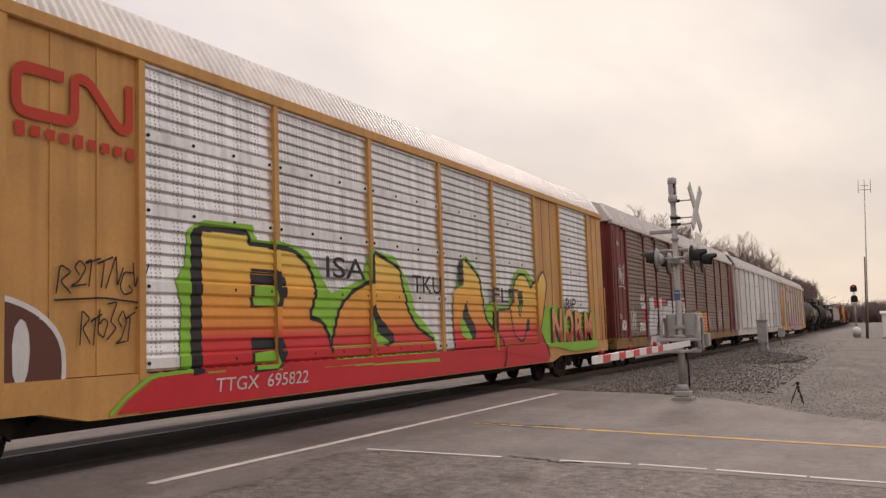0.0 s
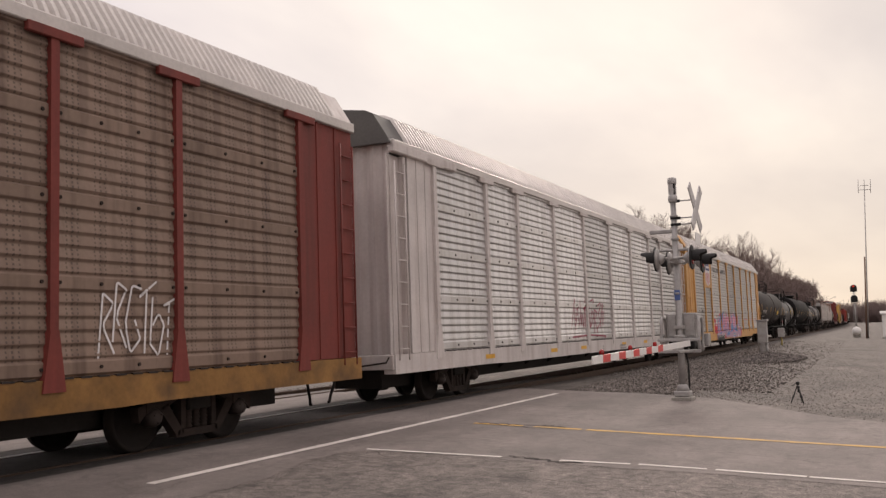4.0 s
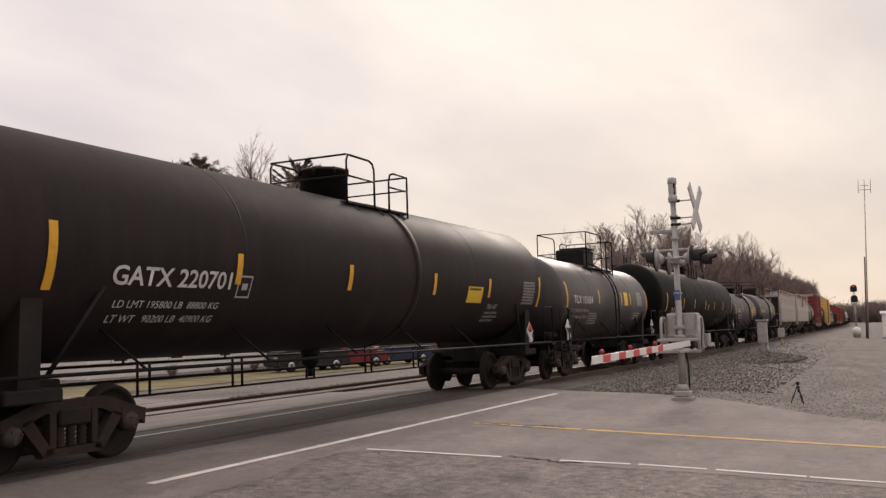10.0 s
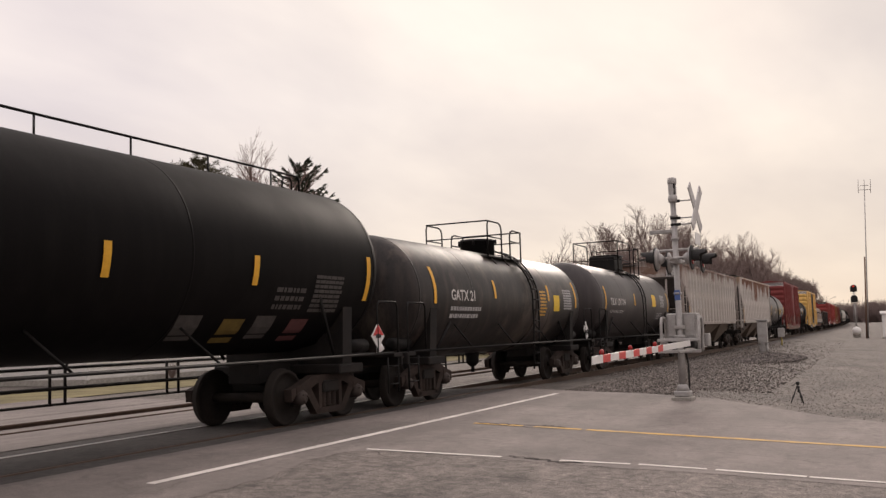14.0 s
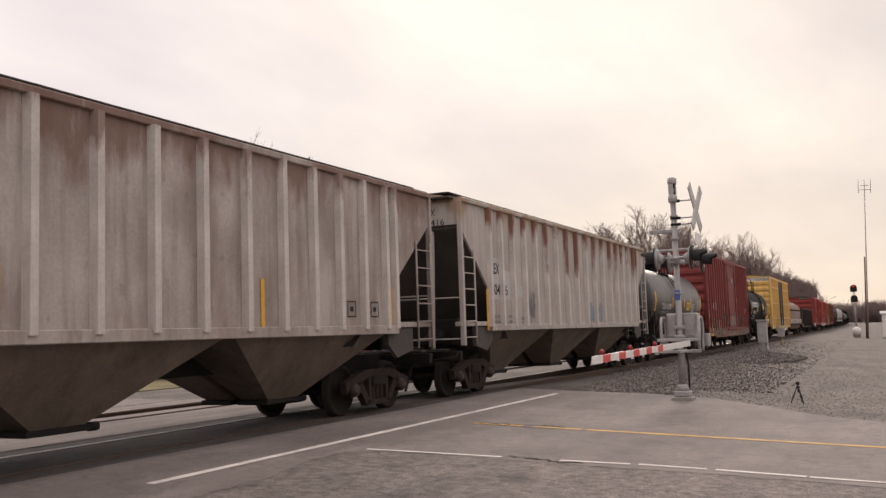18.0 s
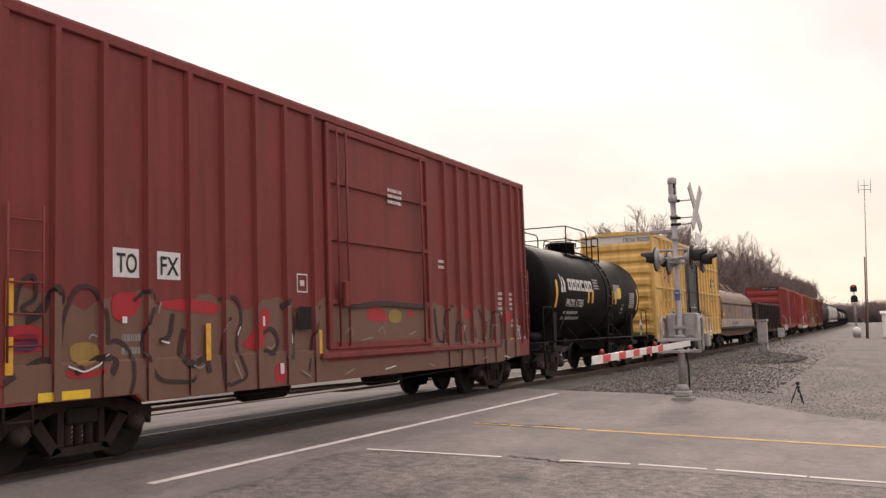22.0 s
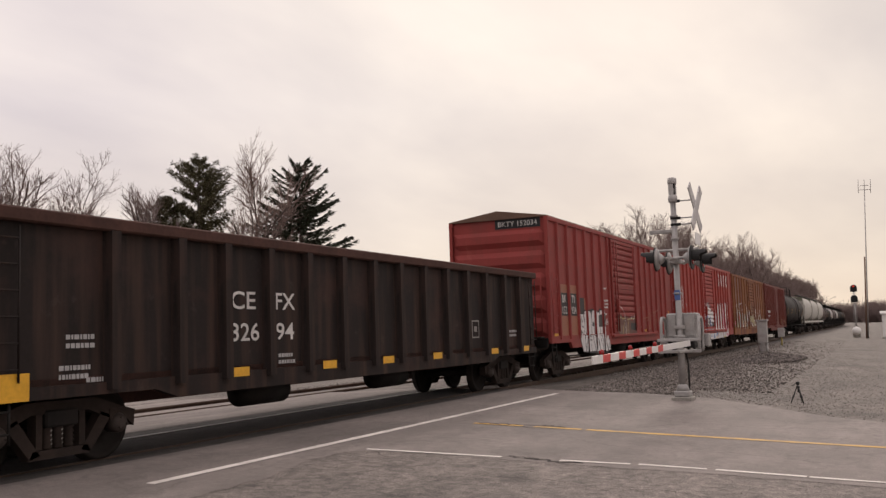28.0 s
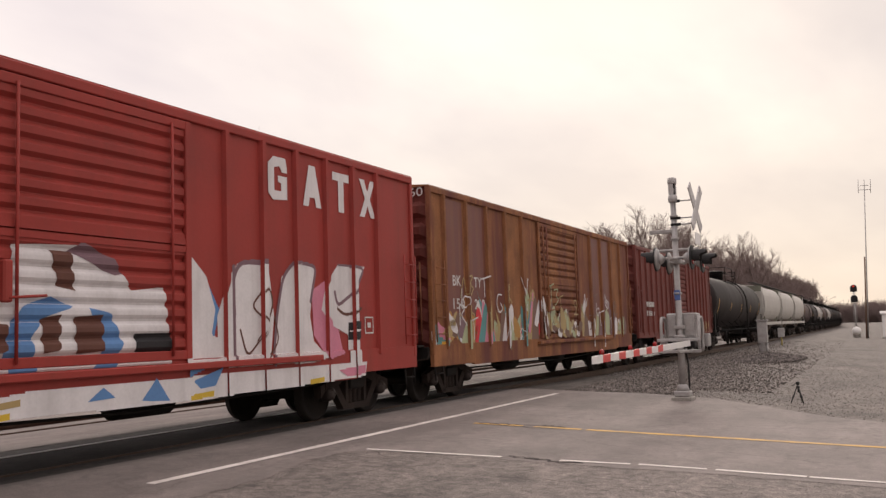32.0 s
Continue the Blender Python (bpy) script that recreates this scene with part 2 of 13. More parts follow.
# ---- surfaces of the setting ----
def asphalt_material(name, tone, crackle, pebble, rough_look=1.0):
    """Worn asphalt: grey-brown binder, pale pebbles, dark cracks and old stains."""
    m = bpy.data.materials.new(name)
    m.use_nodes = True
    nt = m.node_tree
    n, link = nt.nodes, nt.links.new
    b = n["Principled BSDF"]
    b.inputs["Roughness"].default_value = 0.88
    co = n.new("ShaderNodeTexCoord")
    def tex(scale, detail, stretch=(1, 1, 1)):
        mp = n.new("ShaderNodeMapping")
        mp.inputs["Scale"].default_value = stretch
        link(co.outputs["Object"], mp.inputs[0])
        t = n.new("ShaderNodeTexNoise")
        t.inputs["Scale"].default_value, t.inputs["Detail"].default_value = scale, detail
        link(mp.outputs[0], t.inputs[0])
        return t.outputs[0]
    def ramp(src, lo, hi, a, c):
        r = n.new("ShaderNodeMapRange")
        r.inputs["From Min"].default_value, r.inputs["From Max"].default_value = lo, hi
        r.inputs["To Min"].default_value, r.inputs["To Max"].default_value = a, c
        link(src, r.inputs[0])
        return r.outputs[0]
    def mult(a, c):
        k = n.new("ShaderNodeMath")
        k.operation = "MULTIPLY"
        link(a, k.inputs[0])
        link(c, k.inputs[1])
        return k.outputs[0]
    patches = ramp(tex(0.33, 7), 0.3, 0.7, 0.74, 1.20)
    wear = ramp(tex(1.1, 6, (0.35, 1.4, 1)), 0.35, 0.68, 0.84, 1.10)
    grit = ramp(tex(55, 3), 0.3, 0.7, 1 - pebble, 1 + pebble)
    cr = n.new("ShaderNodeTexVoronoi")
    cr.feature = "DISTANCE_TO_EDGE"
    cr.inputs["Scale"].default_value = 0.55
    warp = n.new("ShaderNodeVectorMath")
    warp.operation = "ADD"
    wn = n.new("ShaderNodeTexNoise")
    wn.inputs["Scale"].default_value, wn.inputs["Detail"].default_value = 1.6, 5
    link(co.outputs["Object"], wn.inputs[0])
    ws = n.new("ShaderNodeVectorMath")
    ws.operation = "SCALE"
    ws.inputs[3].default_value = 1.3
    link(wn.outputs[1], ws.inputs[0])
    link(co.outputs["Object"], warp.inputs[0])
    link(ws.outputs[0], warp.inputs[1])
    link(warp.outputs[0], cr.inputs[0])
    crack = ramp(cr.outputs["Distance"], 0.0, 0.022, 1 - crackle, 1.0)
    mottle = ramp(tex(7.5, 10), 0.38, 0.62, 1 - 0.22 * rough_look, 1 + 0.18 * rough_look)
    stain = ramp(tex(1.7, 9), 0.54, 0.70, 1.0, 1 - 0.34 * rough_look)
    v = mult(mult(mult(patches, wear), mult(grit, crack)), mult(stain, mottle))
    tonev = n.new("ShaderNodeVectorMath")
    tonev.operation = "SCALE"
    tonev.inputs[0].default_value = tone
    link(v, tonev.inputs[3])
    link(tonev.outputs[0], b.inputs["Base Color"])
    bn = n.new("ShaderNodeBump")
    bn.inputs["Strength"].default_value, bn.inputs["Distance"].default_value = 0.5, 0.012
    link(mult(grit, crack), bn.inputs["Height"])
    link(bn.outputs[0], b.inputs["Normal"])
    return m


M_ROAD = asphalt_material("worn_asphalt", (0.20, 0.170, 0.156), 0.2, 0.22, 0.35)
M_LOT = asphalt_material("broken_asphalt", (0.172, 0.145, 0.130), 0.25, 0.6, 1.25)
M_DIRT = asphalt_material("gravelly_dirt", (0.148, 0.127, 0.111), 0.0, 0.5)
M_GRASS = surface("winter_grass", (0.17, 0.145, 0.075), 0.95, vary=0.45, scale=0.7, grain=30, bump=0.6)
M_STONE = surface("ballast_stone", (0.185, 0.163, 0.148), 0.9, vary=0.3, scale=3, grain=40, bump=0.4, spread=0.0)
M_BED = surface("ballast_bed", (0.15, 0.135, 0.125), 0.95, vary=0.5, scale=2.5, grain=22, bump=1.0)
M_RAIL = surface("rusty_rail", (0.09, 0.06, 0.045), 0.7, 0.3, vary=0.3, scale=4)
M_SHINE = surface("polished_railhead", (0.42, 0.40, 0.385), 0.4, 0.8, vary=0.15, scale=2, bump=0.02)
M_TIE = surface("creosoted_timber", (0.055, 0.043, 0.035), 0.9, vary=0.4, scale=5, grain=30, bump=0.4)
M_WHITE_LINE = surface("white_road_paint", (0.72, 0.67, 0.62), 0.75, vary=0.10, scale=3, grain=60, dirty=0.45, dirt=(0.22, 0.195, 0.18))
M_YELLOW_LINE = surface("yellow_road_paint", (0.60, 0.37, 0.11), 0.8, vary=0.2, scale=3, grain=60, dirty=0.85, dirt=(0.20, 0.165, 0.135))


def sheet(name, xs, ys, height, material, kind="structure", label=""):
    bm = bmesh.new()
    grid = [[bm.verts.new((x, y, height(x, y))) for y in ys] for x in xs]
    for i in range(len(xs) - 1):
        for j in range(len(ys) - 1):
            bm.faces.new((grid[i][j], grid[i + 1][j], grid[i + 1][j + 1], grid[i][j + 1]))
    return tagged(part(name, bm, material), label, "", "", kind)


def bed_y(x):
    return TRACK_Y + BEND * x * x


def plain_z(x, y):
    return ground_z(y - BEND * x * x)


XS = [-3000, -1500, -700] + list(range(-400, 640, 20)) + [800, 1500, 3000]
YS = [-3000, -1000, -300, -100, -40, -15, 0, 2, 4, 6, 7.5, 8.16, 8.6, 9.2, 10.5, 11.1, 11.56, 13, 15, 18, 24, 40, 90, 200, 500, 1500, 3000]
sheet("ground", XS, YS, lambda x, y: plain_z(x, y) - 0.05 - (0.22 if abs(y - TRACK_Y) < 1.8 and not 2 < x < 22 else 0), M_DIRT, label="pale gravelly dirt beside the railway")
# ---- road and crossing ----
def flat_poly(name, pts, lift, material, label="", bottom=0.0):
    """A thin paved slab over an outline of (x, y), laid on the sloping ground."""
    bm = bmesh.new()
    # split into strips across the slope so that the slab follows it
    vs = [bm.verts.new((x, y, 0)) for x, y in pts]
    bm.faces.new(vs)
    for cut in (-0.14, 2, 4, 6, 8.16, 8.6, 11.1, 11.56, 13, 16, 20, 24):
        bmesh.ops.bisect_plane(bm, geom=bm.verts[:] + bm.edges[:] + bm.faces[:], plane_co=(0, cut, 0), plane_no=(0, 1, 0))
    for v in bm.verts:
        v.co.z = plain_z(0, v.co.y) + lift
    return tagged(part(name, bm, material), label, "", "", "structure")


flat_poly("pavement", [(-60, -60), (11.8, -60), (11.8, 7.2), (-60, 7.2)], -0.0035, M_LOT, "broken dark asphalt lot beside the road")
def ragged(pts, step=0.16, amount=0.05):
    """Breaks up an outline as worn asphalt crumbles."""
    rnd, out = random.Random(5), []
    for (xa, ya), (xb, yb) in zip(pts, pts[1:]):
        k = max(1, int(math.hypot(xb - xa, yb - ya) / step))
        out += [(xa + (xb - xa) * i / k + rnd.uniform(-amount, amount), ya + (yb - ya) * i / k + rnd.uniform(-amount, amount)) for i in range(k)]
    return out


CRUMBLED = ragged([(1.0, 6.3), (2, 6.32), (5, 6.47), (7.4, 6.22), (8.6, 6.27), (9.9, 6.57), (10.7, 6.5), (11.06, 6.0), (11.0, 4.0), (11.1, 2.0), (11.03, 0), (10.95, -3)])
flat_poly("road", [(11.0, -60), (17.4, -60), (17.6, -6), (17.9, 0), (18.6, 1.2), (20.2, 2.5), (21.4, 3.6), (22.0, 5.2), (21.9, 7.0), (22.1, 8.52), (1.0, 8.52), (-3, 8.4), (-60, 8.4), (-60, 6.42)] + CRUMBLED, 0.0, M_ROAD, "worn grey asphalt road running up to the crossing")
flat_poly("road", [(-60, 11.2), (22.3, 11.2), (22.4, 13.5), (23, 15), (23, 18), (24, 26), (-60, 26)], 0.0, M_ROAD, "grey asphalt beyond the tracks")
flat_poly("grass_strip", [(-60, 26.02), (90, 26.02), (90, 32.5), (-60, 32.5)], -0.02, M_GRASS, "dull winter grass verge")

M_PANEL = asphalt_material("dark_crossing_asphalt", (0.070, 0.060, 0.056), 0.3, 0.3)
M_GROOVE = surface("flangeway_dirt", (0.02, 0.018, 0.017), 0.95, vary=0.3)
bm = bmesh.new()
for a, b in ((-0.64, 0.64),):
    box(bm, -60, 22.2, TRACK_Y + a, TRACK_Y + b, -0.2, -0.006)
tagged(part("pavement", bm, M_PANEL), "dark asphalt between the rails of the crossing", "", "", "structure")
bm = bmesh.new()
box(bm, -60, 22.2, TRACK_Y - 1.35, TRACK_Y - 0.66, -0.25, -0.06)
box(bm, -60, 22.2, TRACK_Y + 0.66, TRACK_Y + 1.35, -0.25, -0.06)
tagged(part("pavement", bm, M_GROOVE), "dark grooves along the rails", "", "", "structure")
bm = bmesh.new()
box(bm, -60, 22.2, TRACK_Y - 1.345, TRACK_Y - 0.80, -0.2, -0.012)
tagged(part("pavement", bm, M_PANEL), "dark rubber and asphalt edge of the crossing", "", "", "structure")
bm = bmesh.new()
box(bm, -60, 22.2, TRACK_Y + 0.80, TRACK_Y + 1.345, -0.2, -0.012)
tagged(part("pavement", bm, M_PANEL), "dark rubber and asphalt edge of the crossing", "", "", "structure")


def road_line(name, pts, width, material, label):
    """A painted line with ragged ends and gaps, as a thin sheet that follows the ground."""
    rnd = random.Random(7)
    bm = bmesh.new()
    for (xa, ya), (xb, yb) in pts:
        steps = max(2, int(math.hypot(xb - xa, yb - ya) / 0.25))
        nx, ny = -(yb - ya), xb - xa
        ln = math.hypot(nx, ny)
        nx, ny = nx / ln * width / 2, ny / ln * width / 2
        row = []
        for i in range(steps + 1):
            f = i / steps
            x, y = xa + (xb - xa) * f, ya + (yb - ya) * f
            k = 1 + rnd.uniform(-0.12, 0.12)
            row.append([bm.verts.new((x + s * nx * k, y + s * ny * k, plain_z(0, y + s * ny * k) + 0.005)) for s in (-1, 1)])
        for A, B in zip(row, row[1:]):
            bm.faces.new((A[0], B[0], B[1], A[1]))
    return tagged(part(name, bm, material), label, "", "", "structure")


road_line("stop_line", [((7.7, 7.12), (20.9, 7.06))], 0.13, M_WHITE_LINE, "white painted line along the tracks")
road_line("edge_line", [((11.0, 6.4), (11.18, 4.55)), ((11.25, 3.8), (11.37, 2.95)), ((11.40, 2.85), (11.42, 2.05)), ((11.42, 1.95), (11.40, 0.95)), ((11.39, 0.92), (11.34, -6)), ((11.34, -6.3), (11.3, -20))], 0.085, M_WHITE_LINE, "broken white edge line, worn")
road_line("centre_line", [((14.46, 6.35), (14.48, 5.5)), ((14.48, 5.3), (14.46, 4.5)), ((14.46, 4.42), (14.4, -20))], 0.17, M_YELLOW_LINE, "worn yellow centre line")

M_CRACK = surface("open_crack", (0.045, 0.038, 0.035), 0.95, vary=0.4, scale=6)


def road_crack(pts, width, seed):
    """A ragged open crack, wider here and there, as a thin dark sheet on the asphalt."""
    rnd = random.Random(seed)
    bm, rows = bmesh.new(), []
    for (xa, ya), (xb, yb) in zip(pts, pts[1:]):
        k = max(2, int(math.hypot(xb - xa, yb - ya) / 0.06))
        ln = math.hypot(xb - xa, yb - ya)
        nx, ny = -(yb - ya) / ln, (xb - xa) / ln
        for i in range(k):
            f, w, off = i / k, width * rnd.uniform(0.15, 1.0), rnd.uniform(-0.6, 0.6) * width
            x, y = xa + (xb - xa) * f + nx * off, ya + (yb - ya) * f + ny * off
            rows.append([bm.verts.new((x + q * nx * w / 2, y + q * ny * w / 2, plain_z(0, y) + 0.0085)) for q in (-1, 1)])
    for A, B in zip(rows, rows[1:]):
        bm.faces.new((A[0], B[0], B[1], A[1]))
    return tagged(part("road_crack", bm, M_CRACK), "ragged dark crack in the worn asphalt", "", "", "structure")


road_crack([(14.50, 6.3), (14.58, 5.7), (14.66, 5.2), (14.55, 4.75)], 0.11, 1)
road_crack([(14.38, 5.9), (14.30, 5.2), (14.42, 4.9)], 0.05, 2)
road_crack([(11.28, 4.5), (11.22, 4.1), (11.10, 3.75), (11.16, 3.4)], 0.10, 3)
road_crack([(10.9, 6.2), (10.5, 5.9), (10.4, 5.3)], 0.018, 4)
road_crack([(9.7, 4.4), (9.9, 3.6), (9.6, 2.9), (9.8, 2.2), (9.5, 1.4)], 0.02, 6)
road_crack([(9.35, 1.5), (9.30, 1.2), (9.36, 0.8)], 0.13, 7)
road_crack([(12.6, 6.9), (12.9, 6.0), (13.4, 5.6), (13.5, 4.9)], 0.014, 8)
road_crack([(13.2, 4.2), (12.6, 3.2), (12.9, 2.0), (12.5, 0.8)], 0.014, 9)
road_crack([(16.2, 6.2), (15.9, 4.8), (16.3, 3.4), (16.0, 2.0)], 0.016, 10)

# ---- ballast, ties and rails ----
def along(s, across, z):
    return rail_pose(s, across, z).translation


def sweep(name, outline, s0, s1, step, material, label, base=0.0, kind="structure"):
    """An outline of (across, z) carried along the track."""
    bm = bmesh.new()
    rings, s = [], s0
    while True:
        rings.append([bm.verts.new(along(s, base + a, z)) for a, z in outline])
        if s >= s1:
            break
        s = min(s1, s + step)
    k = len(outline)
    for A, B in zip(rings, rings[1:]):
        for i in range(k):
            bm.faces.new((A[i], A[(i + 1) % k], B[(i + 1) % k], B[i]))
    bm.faces.new(rings[0][::-1])
    bm.faces.new(rings[-1])
    return tagged(part(name, bm, material), label, "", "", kind)


RAIL_WEB = [(-0.07, -0.185), (0.07, -0.185), (0.07, -0.17), (0.012, -0.15), (0.012, -0.05), (0.036, -0.04), (0.036, -0.012), (-0.036, -0.012), (-0.036, -0.04), (-0.012, -0.05), (-0.012, -0.15), (-0.07, -0.17)]
RAIL_TOP = [(-0.033, -0.012), (0.033, -0.012), (0.028, 0.0), (-0.028, 0.0)]
SIDING = 5.35
for base, drop in ((0.0, 0.0), (SIDING, -0.10)):
    for g in (-0.753, 0.753):
        sweep("rail", [(a + g, z + drop) for a, z in RAIL_WEB], -400, 620, 20, M_RAIL, "rust-brown steel rail on timber ties", base)
        # Far rail shines; the near rail's missing reflection is put into its dull colour.
        sweep("rail_head", [(a + g, z + drop) for a, z in RAIL_TOP], -400, 620, 20, M_SHINE if base == 0 and g > 0 else M_RAIL, "bright worn top of the rail" if base == 0 and g > 0 else "dull rail top: unused siding, and near rail toned down for lack of glint", base)
for base, s0, s1 in ((0.0, 22.2, 620), (SIDING, 23.0, 620)):
    sweep("ballast", [(-2.6, -0.62), (-1.75, -0.20), (1.75, -0.20), (2.6, -0.62)], s0, s1, 20, M_BED, "dark grey ballast under the track", base)
tie = None
for base in (0.0, SIDING):
    for i in range(75):
        s = 22.7 + i * 0.52
        if tie is None:
            bm = bmesh.new()
            soft_box(bm, -0.11, 0.11, -1.3, 1.3, -0.22, 0.0, 0.012)
            tie = part("tie", bm, M_TIE)
            tagged(tie, "dark creosoted timber tie under the rails", "railway tie", "ties of the tracks")
            tie.matrix_basis = rail_pose(s, base, -0.175)
        else:
            o = again(tie, rail_pose(s + 0.02 * math.sin(i * 7.1), base, -0.175 - (0.1 if base else 0)))
            tagged(o, "dark creosoted timber tie under the rails", "railway tie", "ties of the tracks")


def stones(name, count, place, size, material, label, seed):
    """Loose stones: jittered octahedra, joined."""
    rng = np.random.default_rng(seed)
    base = np.array([(1, 0, 0), (-1, 0, 0), (0, 1, 0), (0, -1, 0), (0, 0, 1), (0, 0, -1)], float)
    tri = np.array([(0, 2, 4), (2, 1, 4), (1, 3, 4), (3, 0, 4), (2, 0, 5), (1, 2, 5), (3, 1, 5), (0, 3, 5)])
    pts = np.array([place(rng) for _ in range(count)])
    v = base[None] * rng.uniform(0.55, 1.25, (count, 6, 1)) + rng.uniform(-0.25, 0.25, (count, 6, 3))
    ang = rng.uniform(0, math.tau, count)
    c, s = np.cos(ang), np.sin(ang)
    x = v[:, :, 0] * c[:, None] - v[:, :, 1] * s[:, None]
    y = v[:, :, 0] * s[:, None] + v[:, :, 1] * c[:, None]
    v = np.stack([x, y, v[:, :, 2] * 0.75], -1) * rng.uniform(*size, (count, 1, 1)) + pts[:, None]
    f = tri[None] + 6 * np.arange(count)[:, None, None]
    me = bpy.data.meshes.new(name)
    me.from_pydata(v.reshape(-1, 3).tolist(), [], f.reshape(-1, 3).tolist())
    me.materials.append(material)
    return tagged(new(name, me), label, "gravel", "", "stuff")


M_STONE.node_tree.nodes["Principled BSDF"].inputs["Roughness"].default_value = 0.95


def island_vary(m, amount):
    """Each loose piece of a joined mesh gets a tone of its own."""
    nt = m.node_tree
    b = nt.nodes["Principled BSDF"]
    src = b.inputs["Base Color"].links[0].from_socket
    g = nt.nodes.new("ShaderNodeNewGeometry")
    r = nt.nodes.new("ShaderNodeMapRange")
    r.inputs["To Min"].default_value, r.inputs["To Max"].default_value = 1 - amount, 1 + amount
    nt.links.new(g.outputs["Random Per Island"], r.inputs[0])
    s = nt.nodes.new("ShaderNodeVectorMath")
    s.operation = "SCALE"
    nt.links.new(src, s.inputs[0])
    nt.links.new(r.outputs[0], s.inputs[3])
    nt.links.new(s.outputs[0], b.inputs["Base Color"])


island_vary(M_STONE, 0.7)


def shoulder(rng):
    while True:
        s = 22.1 + rng.exponential(14)
        a = -rng.uniform(0.95, 7.2)
        # the gravel thins out away from the track
        if s < 80 and (a > -3.6 or rng.random() < 0.55 * math.exp((a + 3.6) / 2.2)) and not (s < 24 and a < -5.5):
            p = along(s, a, 0)
            z = ground_z(TRACK_Y + a) - 0.04
            if a > -2.6:
                z = -0.20 - max(0, (-a - 1.75)) * 0.12
            return (p.x, p.y, z + rng.uniform(0.0, 0.03))


def between(rng):
    s, a = 22.4 + rng.exponential(12), rng.uniform(-1.0, 8.0)
    p = along(s, a, 0)
    return (p.x, p.y, -0.20 - 0.06 * (a > 1.9) + rng.uniform(0, 0.03))


def scattered(rng):
    x, y = rng.uniform(3, 26), rng.uniform(-3, 6.2)
    if 11.2 < x < 18 and rng.random() < 0.9:
        x = rng.uniform(18, 40)
    return (x, y, ground_z(y) - 0.005)


def mound(rng):
    r, a = 2.6 * math.sqrt(rng.random()), rng.uniform(0, math.tau)
    return (43.5 + 4.2 * r / 2.6 * math.cos(a), 4.9 + r * 0.6 * math.sin(a), ground_z(4.9) - 0.05 + 0.30 * (1 - r / 2.6) + rng.uniform(0, 0.05))


stones("ballast_stones", 36000, shoulder, (0.012, 0.038), M_STONE, "pale grey crushed stone on the track shoulder", 3)
stones("ballast_stones", 7000, between, (0.02, 0.05), M_STONE, "grey crushed stone between the tracks", 4)
def yard(rng):
    """Gravel trodden into the dirt beside the road, thinning out away from the track."""
    x = 18.5 + rng.exponential(13)
    y = 6.8 - abs(rng.normal(0, 3.6)) + 0.02 * (x - 18)
    return x, y, plain_z(x, y) - 0.047


stones("yard_gravel", 15000, yard, (0.006, 0.024), M_STONE, "fine gravel trodden into the dirt", 8)
stones("loose_gravel", 2500, scattered, (0.004, 0.016), M_STONE, "loose grit scattered over the lot", 5)
M_DARK_STONE = surface("dark_stone", (0.15, 0.132, 0.122), 0.95, vary=0.3, scale=3, grain=40)
island_vary(M_DARK_STONE, 0.5)
stones("gravel_heap", 3600, mound, (0.03, 0.07), M_DARK_STONE, "low heap of dark stones round the signal box", 6)

# ---- crossing signal with its gate ----
M_GALV = surface("galvanised_pole", (0.36, 0.345, 0.335), 0.5, 0.5, vary=0.2, scale=5, bump=0.05)
M_ALU = surface("grey_painted_metal", (0.40, 0.385, 0.375), 0.55, 0.2, vary=0.2, scale=4, dirty=0.4, dirt=(0.2, 0.16, 0.13))
M_BLACK = surface("matt_black_metal", (0.022, 0.021, 0.021), 0.6, vary=0.25, scale=6)
M_WHITE = surface("white_enamel", (0.74, 0.72, 0.70), 0.45, vary=0.08, scale=4)
M_RED = surface("red_reflector_band", (0.58, 0.055, 0.05), 0.4, vary=0.1, scale=6)
M_REDGLASS = surface("red_lens", (0.30, 0.012, 0.012), 0.15, vary=0.1)
M_CONCRETE = surface("concrete_base", (0.33, 0.31, 0.28), 0.9, vary=0.3, scale=5, bump=0.4)
M_WOOD = surface("weathered_wood", (0.22, 0.17, 0.13), 0.9, vary=0.35, scale=6, bump=0.3)


M_WORN_WHITE = surface("weathered_white_board", (0.56, 0.54, 0.53), 0.6, vary=0.2, scale=5, dirty=0.6, dirt=(0.34, 0.31, 0.30))


